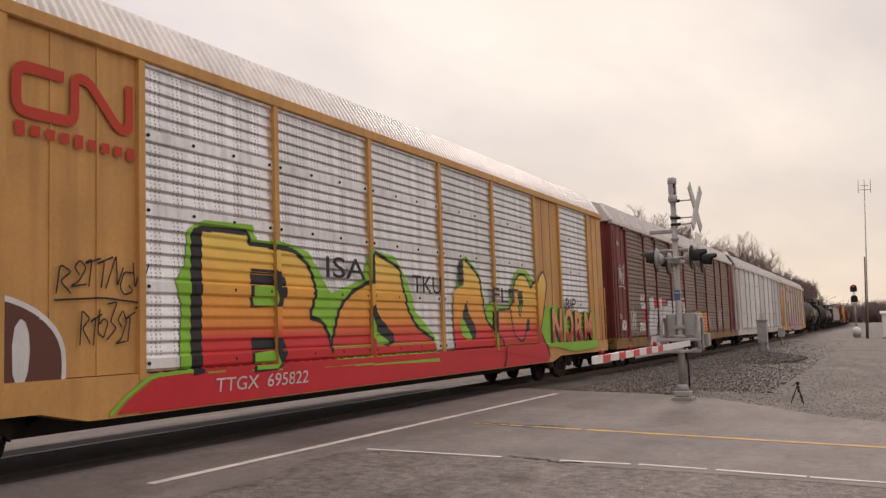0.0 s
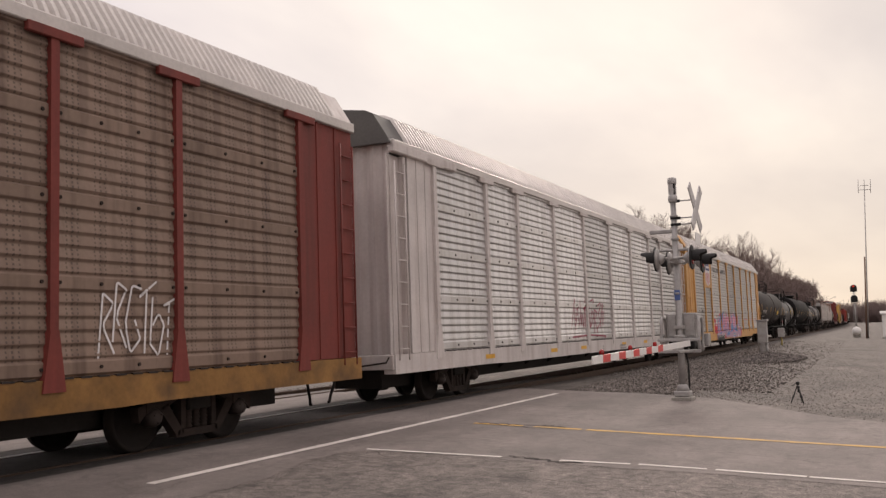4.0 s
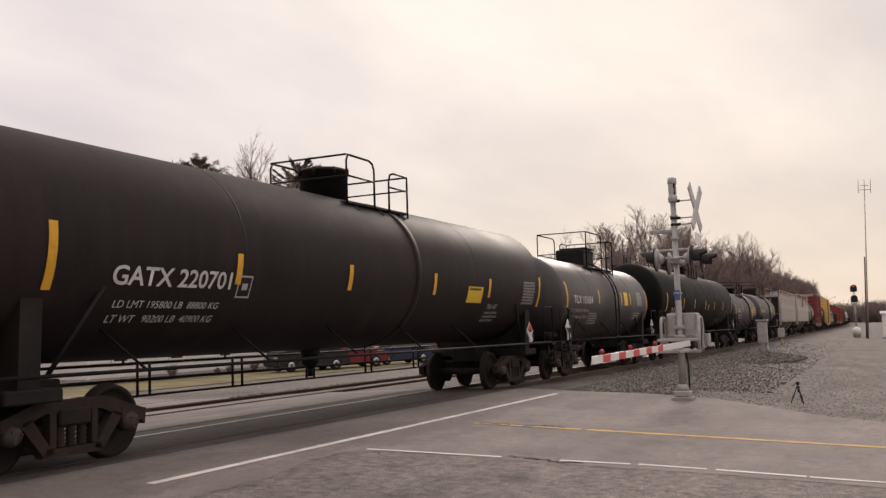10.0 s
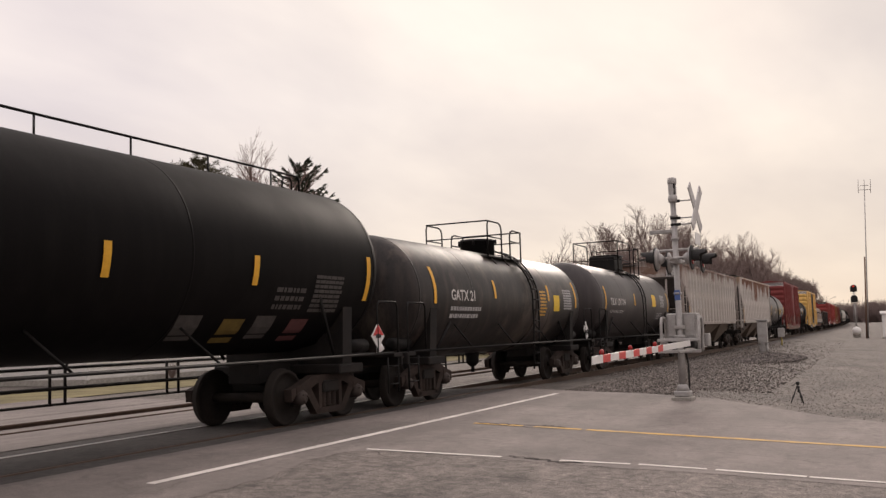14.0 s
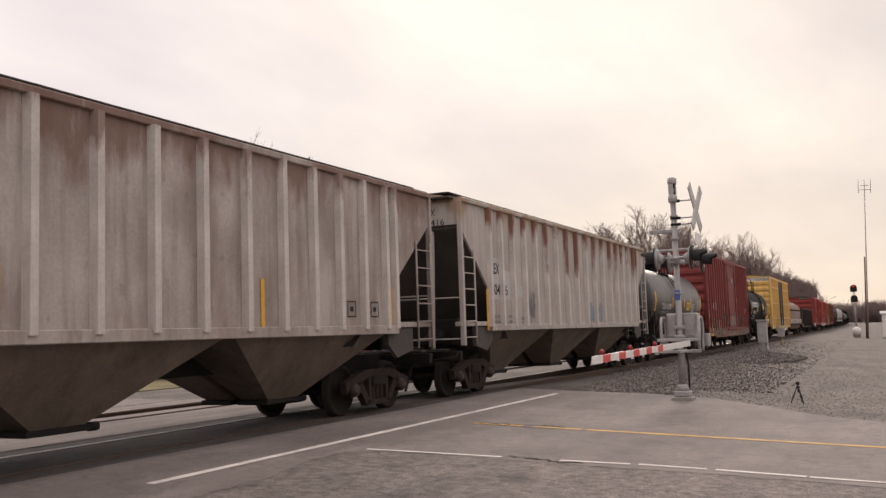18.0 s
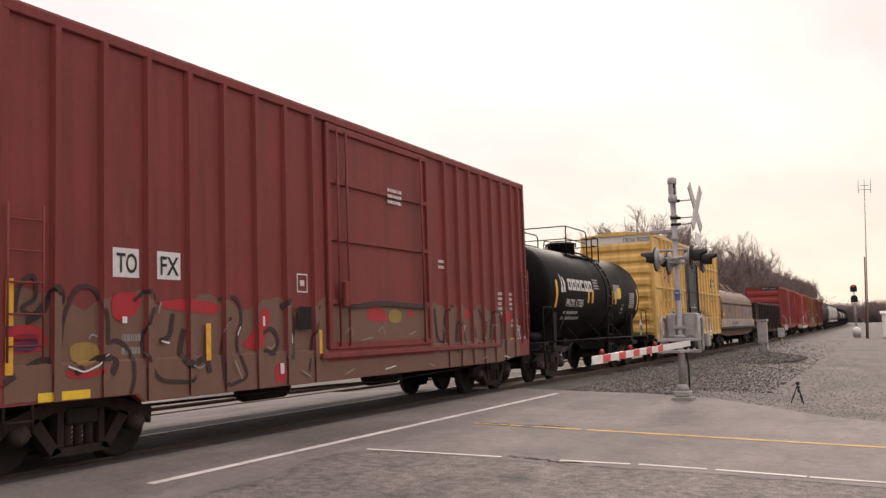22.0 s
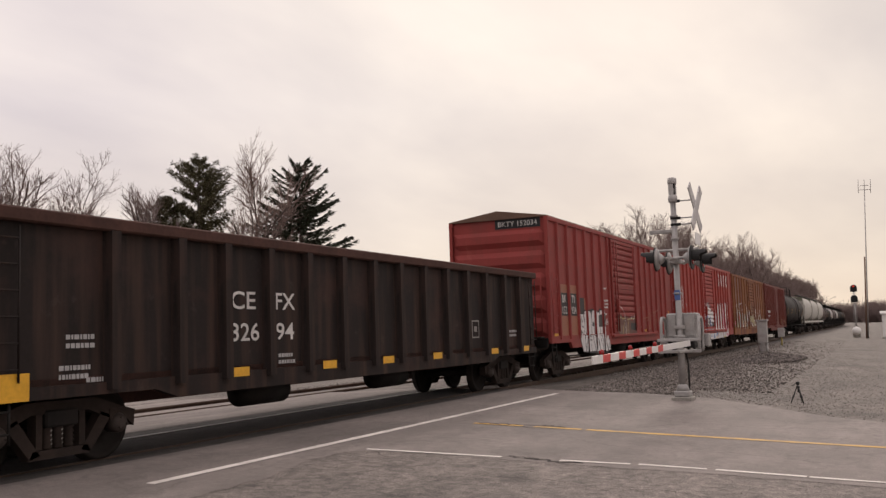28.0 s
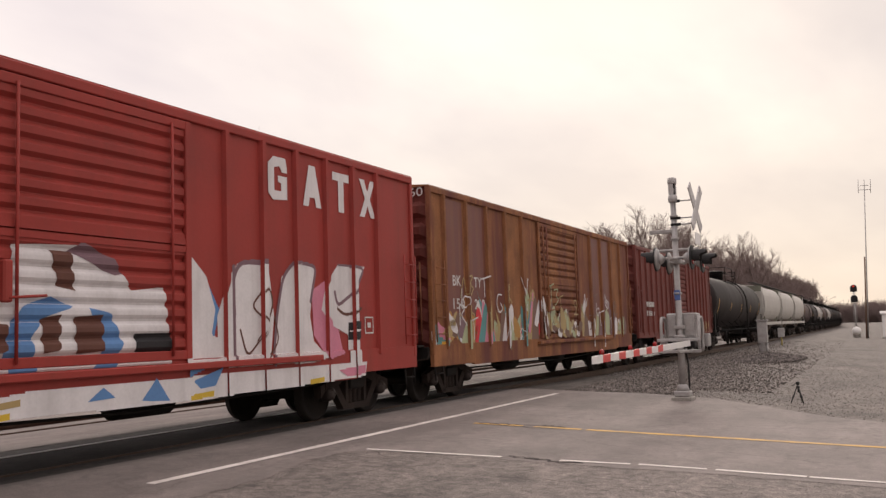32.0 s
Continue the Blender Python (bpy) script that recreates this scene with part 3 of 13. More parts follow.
def crossing_signal():
    g = thing("crossing_signal", "grey steel crossing signal mast with lowered red-and-white gate", "crossing signal", at=pose(20.67, 4.12, -0.2, 0, 0.55, 0))
    bm = bmesh.new()
    soft_box(bm, -0.22, 0.22, -0.22, 0.22, -0.1, 0.10, 0.02)
    part("footing", bm, M_CONCRETE, g, "broken concrete footing")
    bm = bmesh.new()
    soft_box(bm, -0.17, 0.17, -0.17, 0.17, 0.10, 0.22, 0.02)
    lathe(bm, [(0.22, 0.15), (0.34, 0.11), (0.36, 0.08)], (0, 0, 0), "Z", 16)
    part("base", bm, M_ALU, g)
    bm = bmesh.new()
    lathe(bm, [(0.3, 0.074), (1.1, 0.072), (1.12, 0.066), (4.45, 0.062)], (0, 0, 0), "Z", 20)
    part("mast", bm, M_GALV, g)
    bm = bmesh.new()
    lathe(bm, [(4.33, 0.082), (4.35, 0.10), (4.46, 0.10), (4.48, 0.088), (4.50, 0.088)], (0, 0, 0), "Z", 20)
    lathe(bm, [(4.74, 0.088), (4.76, 0.098), (4.86, 0.098), (4.89, 0.06)], (0, 0, 0), "Z", 20)
    for a in range(8):
        # the slotted wall of the housing leaves a window towards the road
        if a != 5:
            q = math.radians(45 * a)
            extrude = [(0.088 * math.cos(q + d), 0.088 * math.sin(q + d)) for d in (-0.4, 0.4)] + [(0.07 * math.cos(q + d), 0.07 * math.sin(q + d)) for d in (0.4, -0.4)]
            lo = [bm.verts.new((x, y, 4.49)) for x, y in extrude]
            hi = [bm.verts.new((x, y, 4.75)) for x, y in extrude]
            for i in range(4):
                bm.faces.new((lo[i], lo[(i + 1) % 4], hi[(i + 1) % 4], hi[i]))
    part("bell", bm, M_ALU, g, "grey slotted bell housing on the mast top")
    bm = bmesh.new()
    lathe(bm, [(4.52, 0.02), (4.54, 0.055), (4.62, 0.06), (4.68, 0.03)], (0.01, 0.01, 0), "Z", 14)
    part("bell_gong", bm, M_ALU, g, "dull bell inside its housing")
    for z in (4.0, 3.5, 2.3):
        bm = bmesh.new()
        lathe(bm, [(z, 0.09), (z + 0.05, 0.09)], (0, 0, 0), "Z", 16)
        part("mast_band", bm, M_ALU, g)
    # crossbuck, facing the road
    for k, a in enumerate((48, -48)):
        bm = bmesh.new()
        soft_box(bm, -0.61, 0.61, -0.012, 0.012, -0.115, 0.115, 0.004)
        part("crossbuck_blade", bm, M_WORN_WHITE, g, "white crossbuck board", at=pose(0, -0.47 - 0.03 * k, 4.18, 0, a, -5))
    for z in (4.36, 3.98, 3.84):
        bm = bmesh.new()
        rod(bm, (0, -0.48, z), (0, -0.06, z), 0.016, 8)
        part("bracket", bm, M_ALU, g, "thin bracket of the crossbuck")
        bm = bmesh.new()
        lathe(bm, [(z - 0.025, 0.077), (z + 0.025, 0.077)], (0, 0, 0), "Z", 14)
        soft_box(bm, -0.03, 0.03, -0.15, -0.07, z - 0.03, z + 0.03, 0.008)
        part("clamp", bm, M_BLACK, g, "dark clamp round the mast")
    bm = bmesh.new()
    soft_box(bm, -0.26, 0.26, -0.50, -0.48, 3.36, 3.62, 0.004)
    part("track_count_sign", bm, M_WHITE, g, "small white plate under the crossbuck")
    bm = bmesh.new()
    soft_box(bm, -0.05, 0.05, 0.05, 0.54, 3.66, 3.74, 0.01)
    part("upper_arm", bm, M_GALV, g)
    # flashing lights: two discs with hoods to each side of the mast
    bm = bmesh.new()
    rod(bm, (-0.82, -0.02, 3.05), (0.82, -0.02, 3.05), 0.045, 10)
    soft_box(bm, -0.12, 0.12, -0.12, 0.12, 2.97, 3.13, 0.02)
    rod(bm, (0, -0.5, 3.28), (0, 0.55, 3.28), 0.03, 8)
    rod(bm, (-0.62, -0.40, 3.05), (-0.62, 0.2, 3.05), 0.03, 8)
    rod(bm, (0.62, -0.40, 3.05), (0.62, 0.2, 3.05), 0.03, 8)
    part("cross_arm", bm, M_ALU, g)
    for sx in (-0.62, 0.62):
        for sy in (-1, 1):
            lamp_ = new("flashing_light")
            lamp_.parent = g
            lamp_.matrix_basis = pose(sx, 0.30 if sy > 0 else -0.46, 3.05, 0, 0, 0 if sy < 0 else 180)
            lamp_["label"] = "black hooded flashing light, unlit"
            bm = bmesh.new()
            lathe(bm, [(-0.012, 0.26), (0.0, 0.265), (0.012, 0.26)], (0, 0, 0), "Y", 24)
            part("backing_disc", bm, M_BLACK, lamp_)
            bm = bmesh.new()
            lathe(bm, [(0.014, 0.24), (0.05, 0.22), (0.075, 0.12)], (0, 0, 0), "Y", 24)
            part("disc_back", bm, M_GALV, lamp_, "pale grey back of the light")
            bm = bmesh.new()
            lathe(bm, [(-0.03, 0.10), (-0.024, 0.145), (-0.012, 0.15)], (0, 0, 0), "Y", 20)
            part("lens", bm, M_REDGLASS, lamp_, "dull red lens")
            bm = bmesh.new()
            seg = 16
            A, B, C, Dd = [], [], [], []
            for i in range(seg + 1):
                a = math.radians(-25 + 230 * i / seg)
                deep = 0.30 if 20 < math.degrees(a) < 160 else 0.18
                for ring, r, y in ((A, 0.165, -0.01), (B, 0.165, -deep), (C, 0.155, -deep), (Dd, 0.155, -0.01)):
                    ring.append(bm.verts.new((r * math.cos(a), y, r * math.sin(a))))
            for P, Q in ((A, B), (B, C), (C, Dd)):
                for i in range(seg):
                    bm.faces.new((P[i], P[i + 1], Q[i + 1], Q[i]))
            part("hood", bm, M_BLACK, lamp_)
            bm = bmesh.new()
            lathe(bm, [(0.076, 0.12), (0.12, 0.11), (0.17, 0.06)], (0, 0, 0), "Y", 16)
            rod(bm, (0, 0.10, 0), (0, 0.30, 0), 0.03, 8)
            part("housing", bm, M_ALU, lamp_)
    # gate machine
    casing = surface("dull_silver_cabinet", (0.36, 0.345, 0.335), 0.5, 0.35, vary=0.3, scale=5, dirty=0.6, dirt=(0.15, 0.13, 0.12))
    bm = bmesh.new()
    soft_box(bm, 0.06, 0.52, -0.36, 0.30, 1.34, 1.90, 0.03)
    part("gate_machine", bm, casing, g, "grey gate mechanism cabinet")
    bm = bmesh.new()
    soft_box(bm, 0.045, 0.06, -0.30, -0.09, 1.40, 1.84, 0.006)
    soft_box(bm, 0.045, 0.06, 0.09, 0.25, 1.40, 1.84, 0.006)
    part("cover_plate", bm, M_ALU, g)
    bm = bmesh.new()
    soft_box(bm, -0.10, 0.10, -0.12, 0.12, 1.55, 1.63, 0.01)
    soft_box(bm, -0.10, 0.10, -0.12, 0.12, 1.36, 1.42, 0.01)
    part("mast_clamp", bm, M_ALU, g)
    bm = bmesh.new()
    soft_box(bm, 0.0, 0.40, -0.30, 0.26, 1.14, 1.34, 0.02)
    part("gear_housing", bm, M_BLACK, g, "dark gear housing under the cabinet")
    for y in (-0.42, 0.38):
        bm = bmesh.new()
        pipe(bm, [(-0.10, y, 1.08), (-0.13, y, 1.3), (-0.10, y, 1.68), (-0.02, y, 1.80), (0.25, y, 1.80), (0.36, y, 1.68), (0.36, y, 1.22), (0.28, y, 1.08)], 0.034, 10)
        part("gate_yoke", bm, M_ALU, g, "tubular frame of the gate arm")
    for z in (1.32, 1.07):
        bm = bmesh.new()
        soft_box(bm, -0.20, -0.12, -0.46, 0.46, z - 0.035, z + 0.035, 0.01)
        part("yoke_bar", bm, M_ALU, g)
    bm = bmesh.new()
    soft_box(bm, -1.6, 0.30, -0.30, -0.24, 1.06, 1.11, 0.01)
    part("arm_bracket", bm, M_GALV, g, "grey channel that carries the arm")
    for y in (-0.50, 0.46):
        bm = bmesh.new()
        soft_box(bm, 0.34, 0.62, y - 0.05, y + 0.05, 1.16, 1.44, 0.02)
        part("counterweight", bm, M_GALV, g)
    bm = bmesh.new()
    pipe(bm, [(0.08, -0.08, 1.1), (0.12, -0.12, 0.8), (0.10, -0.13, 0.5), (0.08, -0.12, 0.2)], 0.022)
    part("cable", bm, M_BLACK, g)
    # a blue notice on the mast
    bm = bmesh.new()
    soft_box(bm, -0.075, -0.068, -0.06, 0.06, 2.18, 2.40, 0.002)
    part("notice", bm, surface("blue_notice", (0.10, 0.16, 0.38), 0.5, vary=0.15, scale=9), g, "small blue emergency notice")
    # the arm, in bands
    edges = [-0.3]
    for i in range(5):
        edges += [-3.0 - 0.92 * i, -3.42 - 0.92 * i]
    edges.append(-7.6)
    for i, (x, x2) in enumerate(zip(edges, edges[1:])):
        bm = bmesh.new()
        za, zb = 1.25 - 0.0200 * abs(x), 1.25 - 0.0200 * abs(x2)
        extrude_y(bm, [(x2, zb - 0.055), (x, za - 0.060), (x, za + 0.060), (x2, zb + 0.055)], -0.27, -0.245)
        part("arm_band", bm, M_RED if i % 2 else M_WHITE, g, "red band of the gate arm" if i % 2 else "white band of the gate arm")
    for k in (-3.6, -5.4, -7.1):
        bm = bmesh.new()
        lathe(bm, [(1.305 - 0.02 * abs(k), 0.02), (1.32 - 0.02 * abs(k), 0.04), (1.37 - 0.02 * abs(k), 0.036), (1.39 - 0.02 * abs(k), 0.012)], (k, -0.255, 0), "Z", 12)
        part("gate_lamp", bm, M_REDGLASS, g, "small red lamp on the gate arm")
    return g


crossing_signal()


def tripod():
    g = thing("camera_tripod", "small black camera tripod standing on the gravel", "tripod", at=pose(21.48, 1.85, -0.30))
    for i in range(3):
        a = math.radians(100 + 120 * i)
        bm = bmesh.new()
        rod(bm, (0.02 * math.cos(a), 0.02 * math.sin(a), 0.34), (0.16 * math.cos(a), 0.16 * math.sin(a), 0.0), 0.014, 7, 0.009)
        rod(bm, (0.09 * math.cos(a), 0.09 * math.sin(a), 0.17), (0.115 * math.cos(a), 0.115 * math.sin(a), 0.11), 0.02, 7)
        part("leg", bm, M_BLACK, g)
    bm = bmesh.new()
    rod(bm, (0, 0, 0.22), (0, 0, 0.38), 0.014, 8)
    soft_box(bm, -0.035, 0.035, -0.035, 0.035, 0.32, 0.36, 0.008)
    part("centre_column", bm, M_BLACK, g)
    bm = bmesh.new()
    soft_box(bm, -0.05, 0.05, -0.035, 0.035, 0.38, 0.45, 0.012)
    rod(bm, (0, 0.035, 0.42), (0.0, 0.12, 0.36), 0.008, 6)
    part("head", bm, M_BLACK, g)
    return g


tripod()


def signal_box():
    g = thing("signal_box", "silver metal relay box on a post beside the track", "signal box", at=pose(47.8, 5.56, -0.16))
    bm = bmesh.new()
    soft_box(bm, -0.22, 0.22, -0.22, 0.22, 0.62, 1.66, 0.02)
    part("cabinet", bm, M_ALU, g)
    bm = bmesh.new()
    soft_box(bm, -0.27, 0.27, -0.27, 0.27, 1.66, 1.74, 0.02)
    part("lid", bm, M_GALV, g)
    bm = bmesh.new()
    soft_box(bm, -0.228, -0.22, -0.18, 0.18, 0.70, 1.58, 0.004)
    part("door", bm, M_ALU, g)
    for y in (-0.16, 0.16):
        bm = bmesh.new()
        rod(bm, (0, y, 0), (0, y, 0.6), 0.07, 10)
        part("pipe_leg", bm, M_GALV, g)
    bm = bmesh.new()
    soft_box(bm, -0.20, -0.14, -0.10, 0.10, 0.0, 0.62, 0.01)
    part("cable_duct", bm, M_GALV, g)
    return g


signal_box()


def marker_post():
    g = thing("marker_post", "grey box on a yellow-based post by the track", "marker post", at=pose(66, 6.5, -0.10))
    bm = bmesh.new()
    rod(bm, (0, 0, 0), (0, 0, 0.6), 0.05, 8)
    part("post", bm, surface("yellow_post", (0.45, 0.36, 0.12), 0.7), g, "faded yellow post")
    bm = bmesh.new()
    soft_box(bm, -0.18, 0.18, -0.2, 0.2, 0.55, 1.15, 0.02)
    part("box", bm, M_ALU, g)


marker_post()


def block_signal():
    g = thing("railway_signal", "black two-head railway signal on a slim grey mast", "railway signal", at=pose(112, 3.25, -0.6))
    bm = bmesh.new()
    rod(bm, (0, 0, 0), (0, 0, 5.2), 0.075, 10)
    part("mast", bm, M_GALV, g)
    bm = bmesh.new()
    soft_box(bm, -0.3, 0.3, -0.3, 0.3, 0, 0.5, 0.03)
    part("base", bm, M_CONCRETE, g)
    for z in (5.5, 4.35):
        h = new("signal_head")
        h.parent = g
        h.matrix_basis = pose(-0.1, 0, z) @ Matrix.Scale(0.82, 4)
        bm = bmesh.new()
        lathe(bm, [(-0.04, 0.38), (-0.02, 0.44), (0.02, 0.44), (0.04, 0.38)], (0, 0, 0.0), "X", 20)
        soft_box(bm, -0.03, 0.03, -0.43, 0.43, -0.5, 0.0, 0.02)
        part("target", bm, M_BLACK, h)
        for k, dz in enumerate((0.2, -0.14, -0.46) if z > 5 else (0.12, -0.25)):
            bm = bmesh.new()
            lathe(bm, [(-0.30, 0.12), (-0.05, 0.12)], (0, 0, dz), "X", 12)
            part("hood", bm, M_BLACK, h)
    lit = bpy.data.materials.new("lit_red_lens")
    lit.use_nodes = True
    lb = lit.node_tree.nodes["Principled BSDF"]
    lb.inputs["Base Color"].default_value = (0.5, 0.02, 0.01, 1)
    lb.inputs["Emission Color"].default_value, lb.inputs["Emission Strength"].default_value = (1.0, 0.10, 0.04, 1), 0.12
    bm = bmesh.new()
    lathe(bm, [(-0.325, 0.02), (-0.31, 0.10), (-0.302, 0.11)], (0, 0, 5.5 + 0.164), "X", 12)
    part("lit_lens", bm, lit, g, "lit red signal lens", at=pose(-0.1, 0, 0))
    bm = bmesh.new()
    for y in (-0.18, 0.18):
        rod(bm, (0.2, y, 0), (0.2, y, 5.0), 0.02, 6)
    for i in range(14):
        rod(bm, (0.2, -0.18, 0.4 + 0.33 * i), (0.2, 0.18, 0.4 + 0.33 * i), 0.014, 5)
    part("ladder", bm, M_GALV, g)


block_signal()


M_BARK_POLE = surface("weathered_pole_wood", (0.17, 0.105, 0.075), 0.85, vary=0.3, scale=4)


def radio_mast():
    g = thing("radio_mast", "tall thin grey radio mast with a top antenna", "radio mast", at=pose(95.5, 1.53, -0.36, 2.4, 0.7, 0))
    bm = bmesh.new()
    rod(bm, (0, 0.42, 0), (0, 0.42, 7.6), 0.075, 8, 0.06)
    part("lower_pole", bm, M_BARK_POLE, g, "thin brown wooden pole")
    bm = bmesh.new()
    rod(bm, (0.0, 0.28, 0), (0.0, 0.28, 14.0), 0.065, 8, 0.04)
    part("upper_pole", bm, M_GALV, g)
    bm = bmesh.new()
    for z, w in ((14.3, 0.75), (13.9, 1.1)):
        rod(bm, (0, 0.28 - w / 2, z), (0, 0.28 + w / 2, z), 0.03, 6)
    for y in (-0.25, 0.28, 0.8):
        rod(bm, (0, y, 13.6), (0, y, 14.9 if y else 14.4), 0.03, 6)
    part("antenna", bm, M_GALV, g)


radio_mast()


def gas_tank():
    g = thing("gas_tank", "small pale horizontal gas tank on legs", "gas tank", at=pose(100.4, 2.9, -0.28))
    bm = bmesh.new()
    lathe(bm, [(-0.95, 0.05), (-0.9, 0.25), (-0.75, 0.38), (-0.6, 0.40), (0.6, 0.40), (0.75, 0.38), (0.9, 0.25), (0.95, 0.05)], (0, 0, 0.62), "X", 20)
    part("vessel", bm, M_WHITE, g)
    for x in (-0.5, 0.5):
        bm = bmesh.new()
        soft_box(bm, x - 0.06, x + 0.06, -0.34, 0.34, 0.0, 0.36, 0.02)
        part("saddle", bm, M_CONCRETE, g)


gas_tank()


def hut():
    g = thing("equipment_hut", "white metal equipment hut by the railway", "hut", at=pose(96.3, -1.0, -0.34))
    bm = bmesh.new()
    soft_box(bm, -1.2, 1.2, -1.75, 1.55, 0.1, 2.2, 0.03)
    part("wall", bm, M_WHITE, g)
    bm = bmesh.new()
    extrude_y(bm, [(-1.35, 2.18), (1.35, 2.18), (1.3, 2.28), (0, 2.5), (-1.3, 2.28)], -1.9, 1.7)
    part("roof", bm, M_ALU, g)
    bm = bmesh.new()
    soft_box(bm, -1.23, -1.19, 0.2, 1.1, 0.15, 2.05, 0.01)
    part("door", bm, M_ALU, g)
    bm = bmesh.new()
    box(bm, -1.3, 1.3, -1.85, 1.65, -0.05, 0.12)
    part("slab", bm, M_CONCRETE, g)


hut()
# ---- trees ----
M_BARK = surface("grey_brown_bark", (0.115, 0.09, 0.078), 0.95, vary=0.35, scale=3, grain=30, bump=0.5)
M_TWIG = surface("winter_twigs", (0.20, 0.150, 0.138), 0.95, vary=0.3, scale=2, bump=0.0)
M_TWIG_PALE = surface("pale_budding_twigs", (0.24, 0.175, 0.155), 0.95, vary=0.3, scale=2, bump=0.0)
M_TWIG_RED = surface("reddish_twigs", (0.13, 0.070, 0.060), 0.95, vary=0.3, scale=2, bump=0.0)
M_NEEDLE = surface("dark_needles", (0.048, 0.056, 0.036), 0.95, vary=0.5, scale=1.5, grain=12, bump=0.0, spread=0.1)
M_NEEDLE_OLIVE = surface("olive_needles", (0.072, 0.064, 0.034), 0.95, vary=0.5, scale=1.5, grain=12, bump=0.0, spread=0.1)


class Mesher:
    """Collects tapered sticks and blades as plain lists."""
    def __init__(self):
        self.v, self.f = [], []

    def stick(self, a, b, ra, rb, seg):
        d = (b - a).normalized()
        u = d.orthogonal().normalized()
        w = d.cross(u)
        n = len(self.v)
        for p, r in ((a, ra), (b, rb)):
            for i in range(seg):
                q = i * math.tau / seg
                self.v.append(p + u * (r * math.cos(q)) + w * (r * math.sin(q)))
        for i in range(seg):
            j = (i + 1) % seg
            self.f.append((n + i, n + j, n + seg + j, n + seg + i))

    def blade(self, a, b, width, up):
        side = (b - a).cross(up)
        side = side.normalized() * width if side.length > 1e-6 else Vector((width, 0, 0))
        n = len(self.v)
        m = a.lerp(b, 0.45)
        self.v += [a, m + side, b, m - side]
        self.f.append((n, n + 1, n + 2, n + 3))

    def part(self, name, mat, parent):
        me = bpy.data.meshes.new(name)
        me.from_pydata([tuple(p) for p in self.v], [], self.f)
        me.materials.append(mat)
        o = new(name, me)
        o.parent = parent
        return o


def bare_tree(seed, height, spread, twig_mat, kids=(7, 6, 5, 4), fine=0.013, lean=0.0, clear=0.30, label="leafless winter tree with an open twiggy crown"):
    """A leafless tree: a trunk that forks low, rising limbs, and thin twigs with sky between them."""
    rnd = random.Random(seed)
    root = thing("bare_tree", label, "tree", "trees along the railway")
    wood, twigs = Mesher(), Mesher()
    def limb(p, d, length, r, level):
        n = (7, 5, 4, 3, 2)[level]
        step = length / n
        spine = [(p, d, r)]
        for i in range(n):
            wander = 0.10 if level == 0 else 0.22
            bend = Vector((rnd.uniform(-1, 1), rnd.uniform(-1, 1), rnd.uniform(-0.25, 0.75))) * wander
            d = (d + bend).normalized()
            q = p + d * step * rnd.uniform(0.85, 1.15)
            r2 = max(fine * 0.6, r * (1 - 0.75 * (i + 1) / n) if level == 0 else r * (1 - 0.6 / n))
            (wood if level < 2 else twigs).stick(p, q, r if i == 0 else spine[-1][2], r2, (8, 6, 4, 3, 3)[level])
            p = q
            spine.append((p, d, r2))
        if level == len(kids):
            return
        for k in range(kids[level] + (rnd.random() < 0.5)):
            f = rnd.uniform(clear if level == 0 else 0.18, 1.0)
            i = min(n, max(1, round(f * n)))
            q, d2, r2 = spine[i]
            a = k * 2.4 + rnd.uniform(-0.7, 0.7)
            u = d2.orthogonal().normalized()
            out = u * math.cos(a) + d2.cross(u) * math.sin(a)
            nd = (d2 * 0.9 + out * rnd.uniform(0.5, 1.0) * spread + Vector((0, 0, 0.18))).normalized()
            room = 1.0 - 0.45 * f if level == 0 else 1.0 - 0.35 * f
            limb(q, nd, length * rnd.uniform(0.48, 0.78) * room, max(fine, r2 * rnd.uniform(0.5, 0.75)), level + 1)
    limb(Vector((0, 0, -0.3)), Vector((lean, 0, 1)).normalized(), height * 0.72, height * 0.0165, 0)
    top = max(v.z for v in twigs.v)
    for ms in (wood, twigs):
        ms.v = [v * (height / top) for v in ms.v]
    wood.part("trunk", M_BARK, root)
    twigs.part("crown", twig_mat, root)
    return root


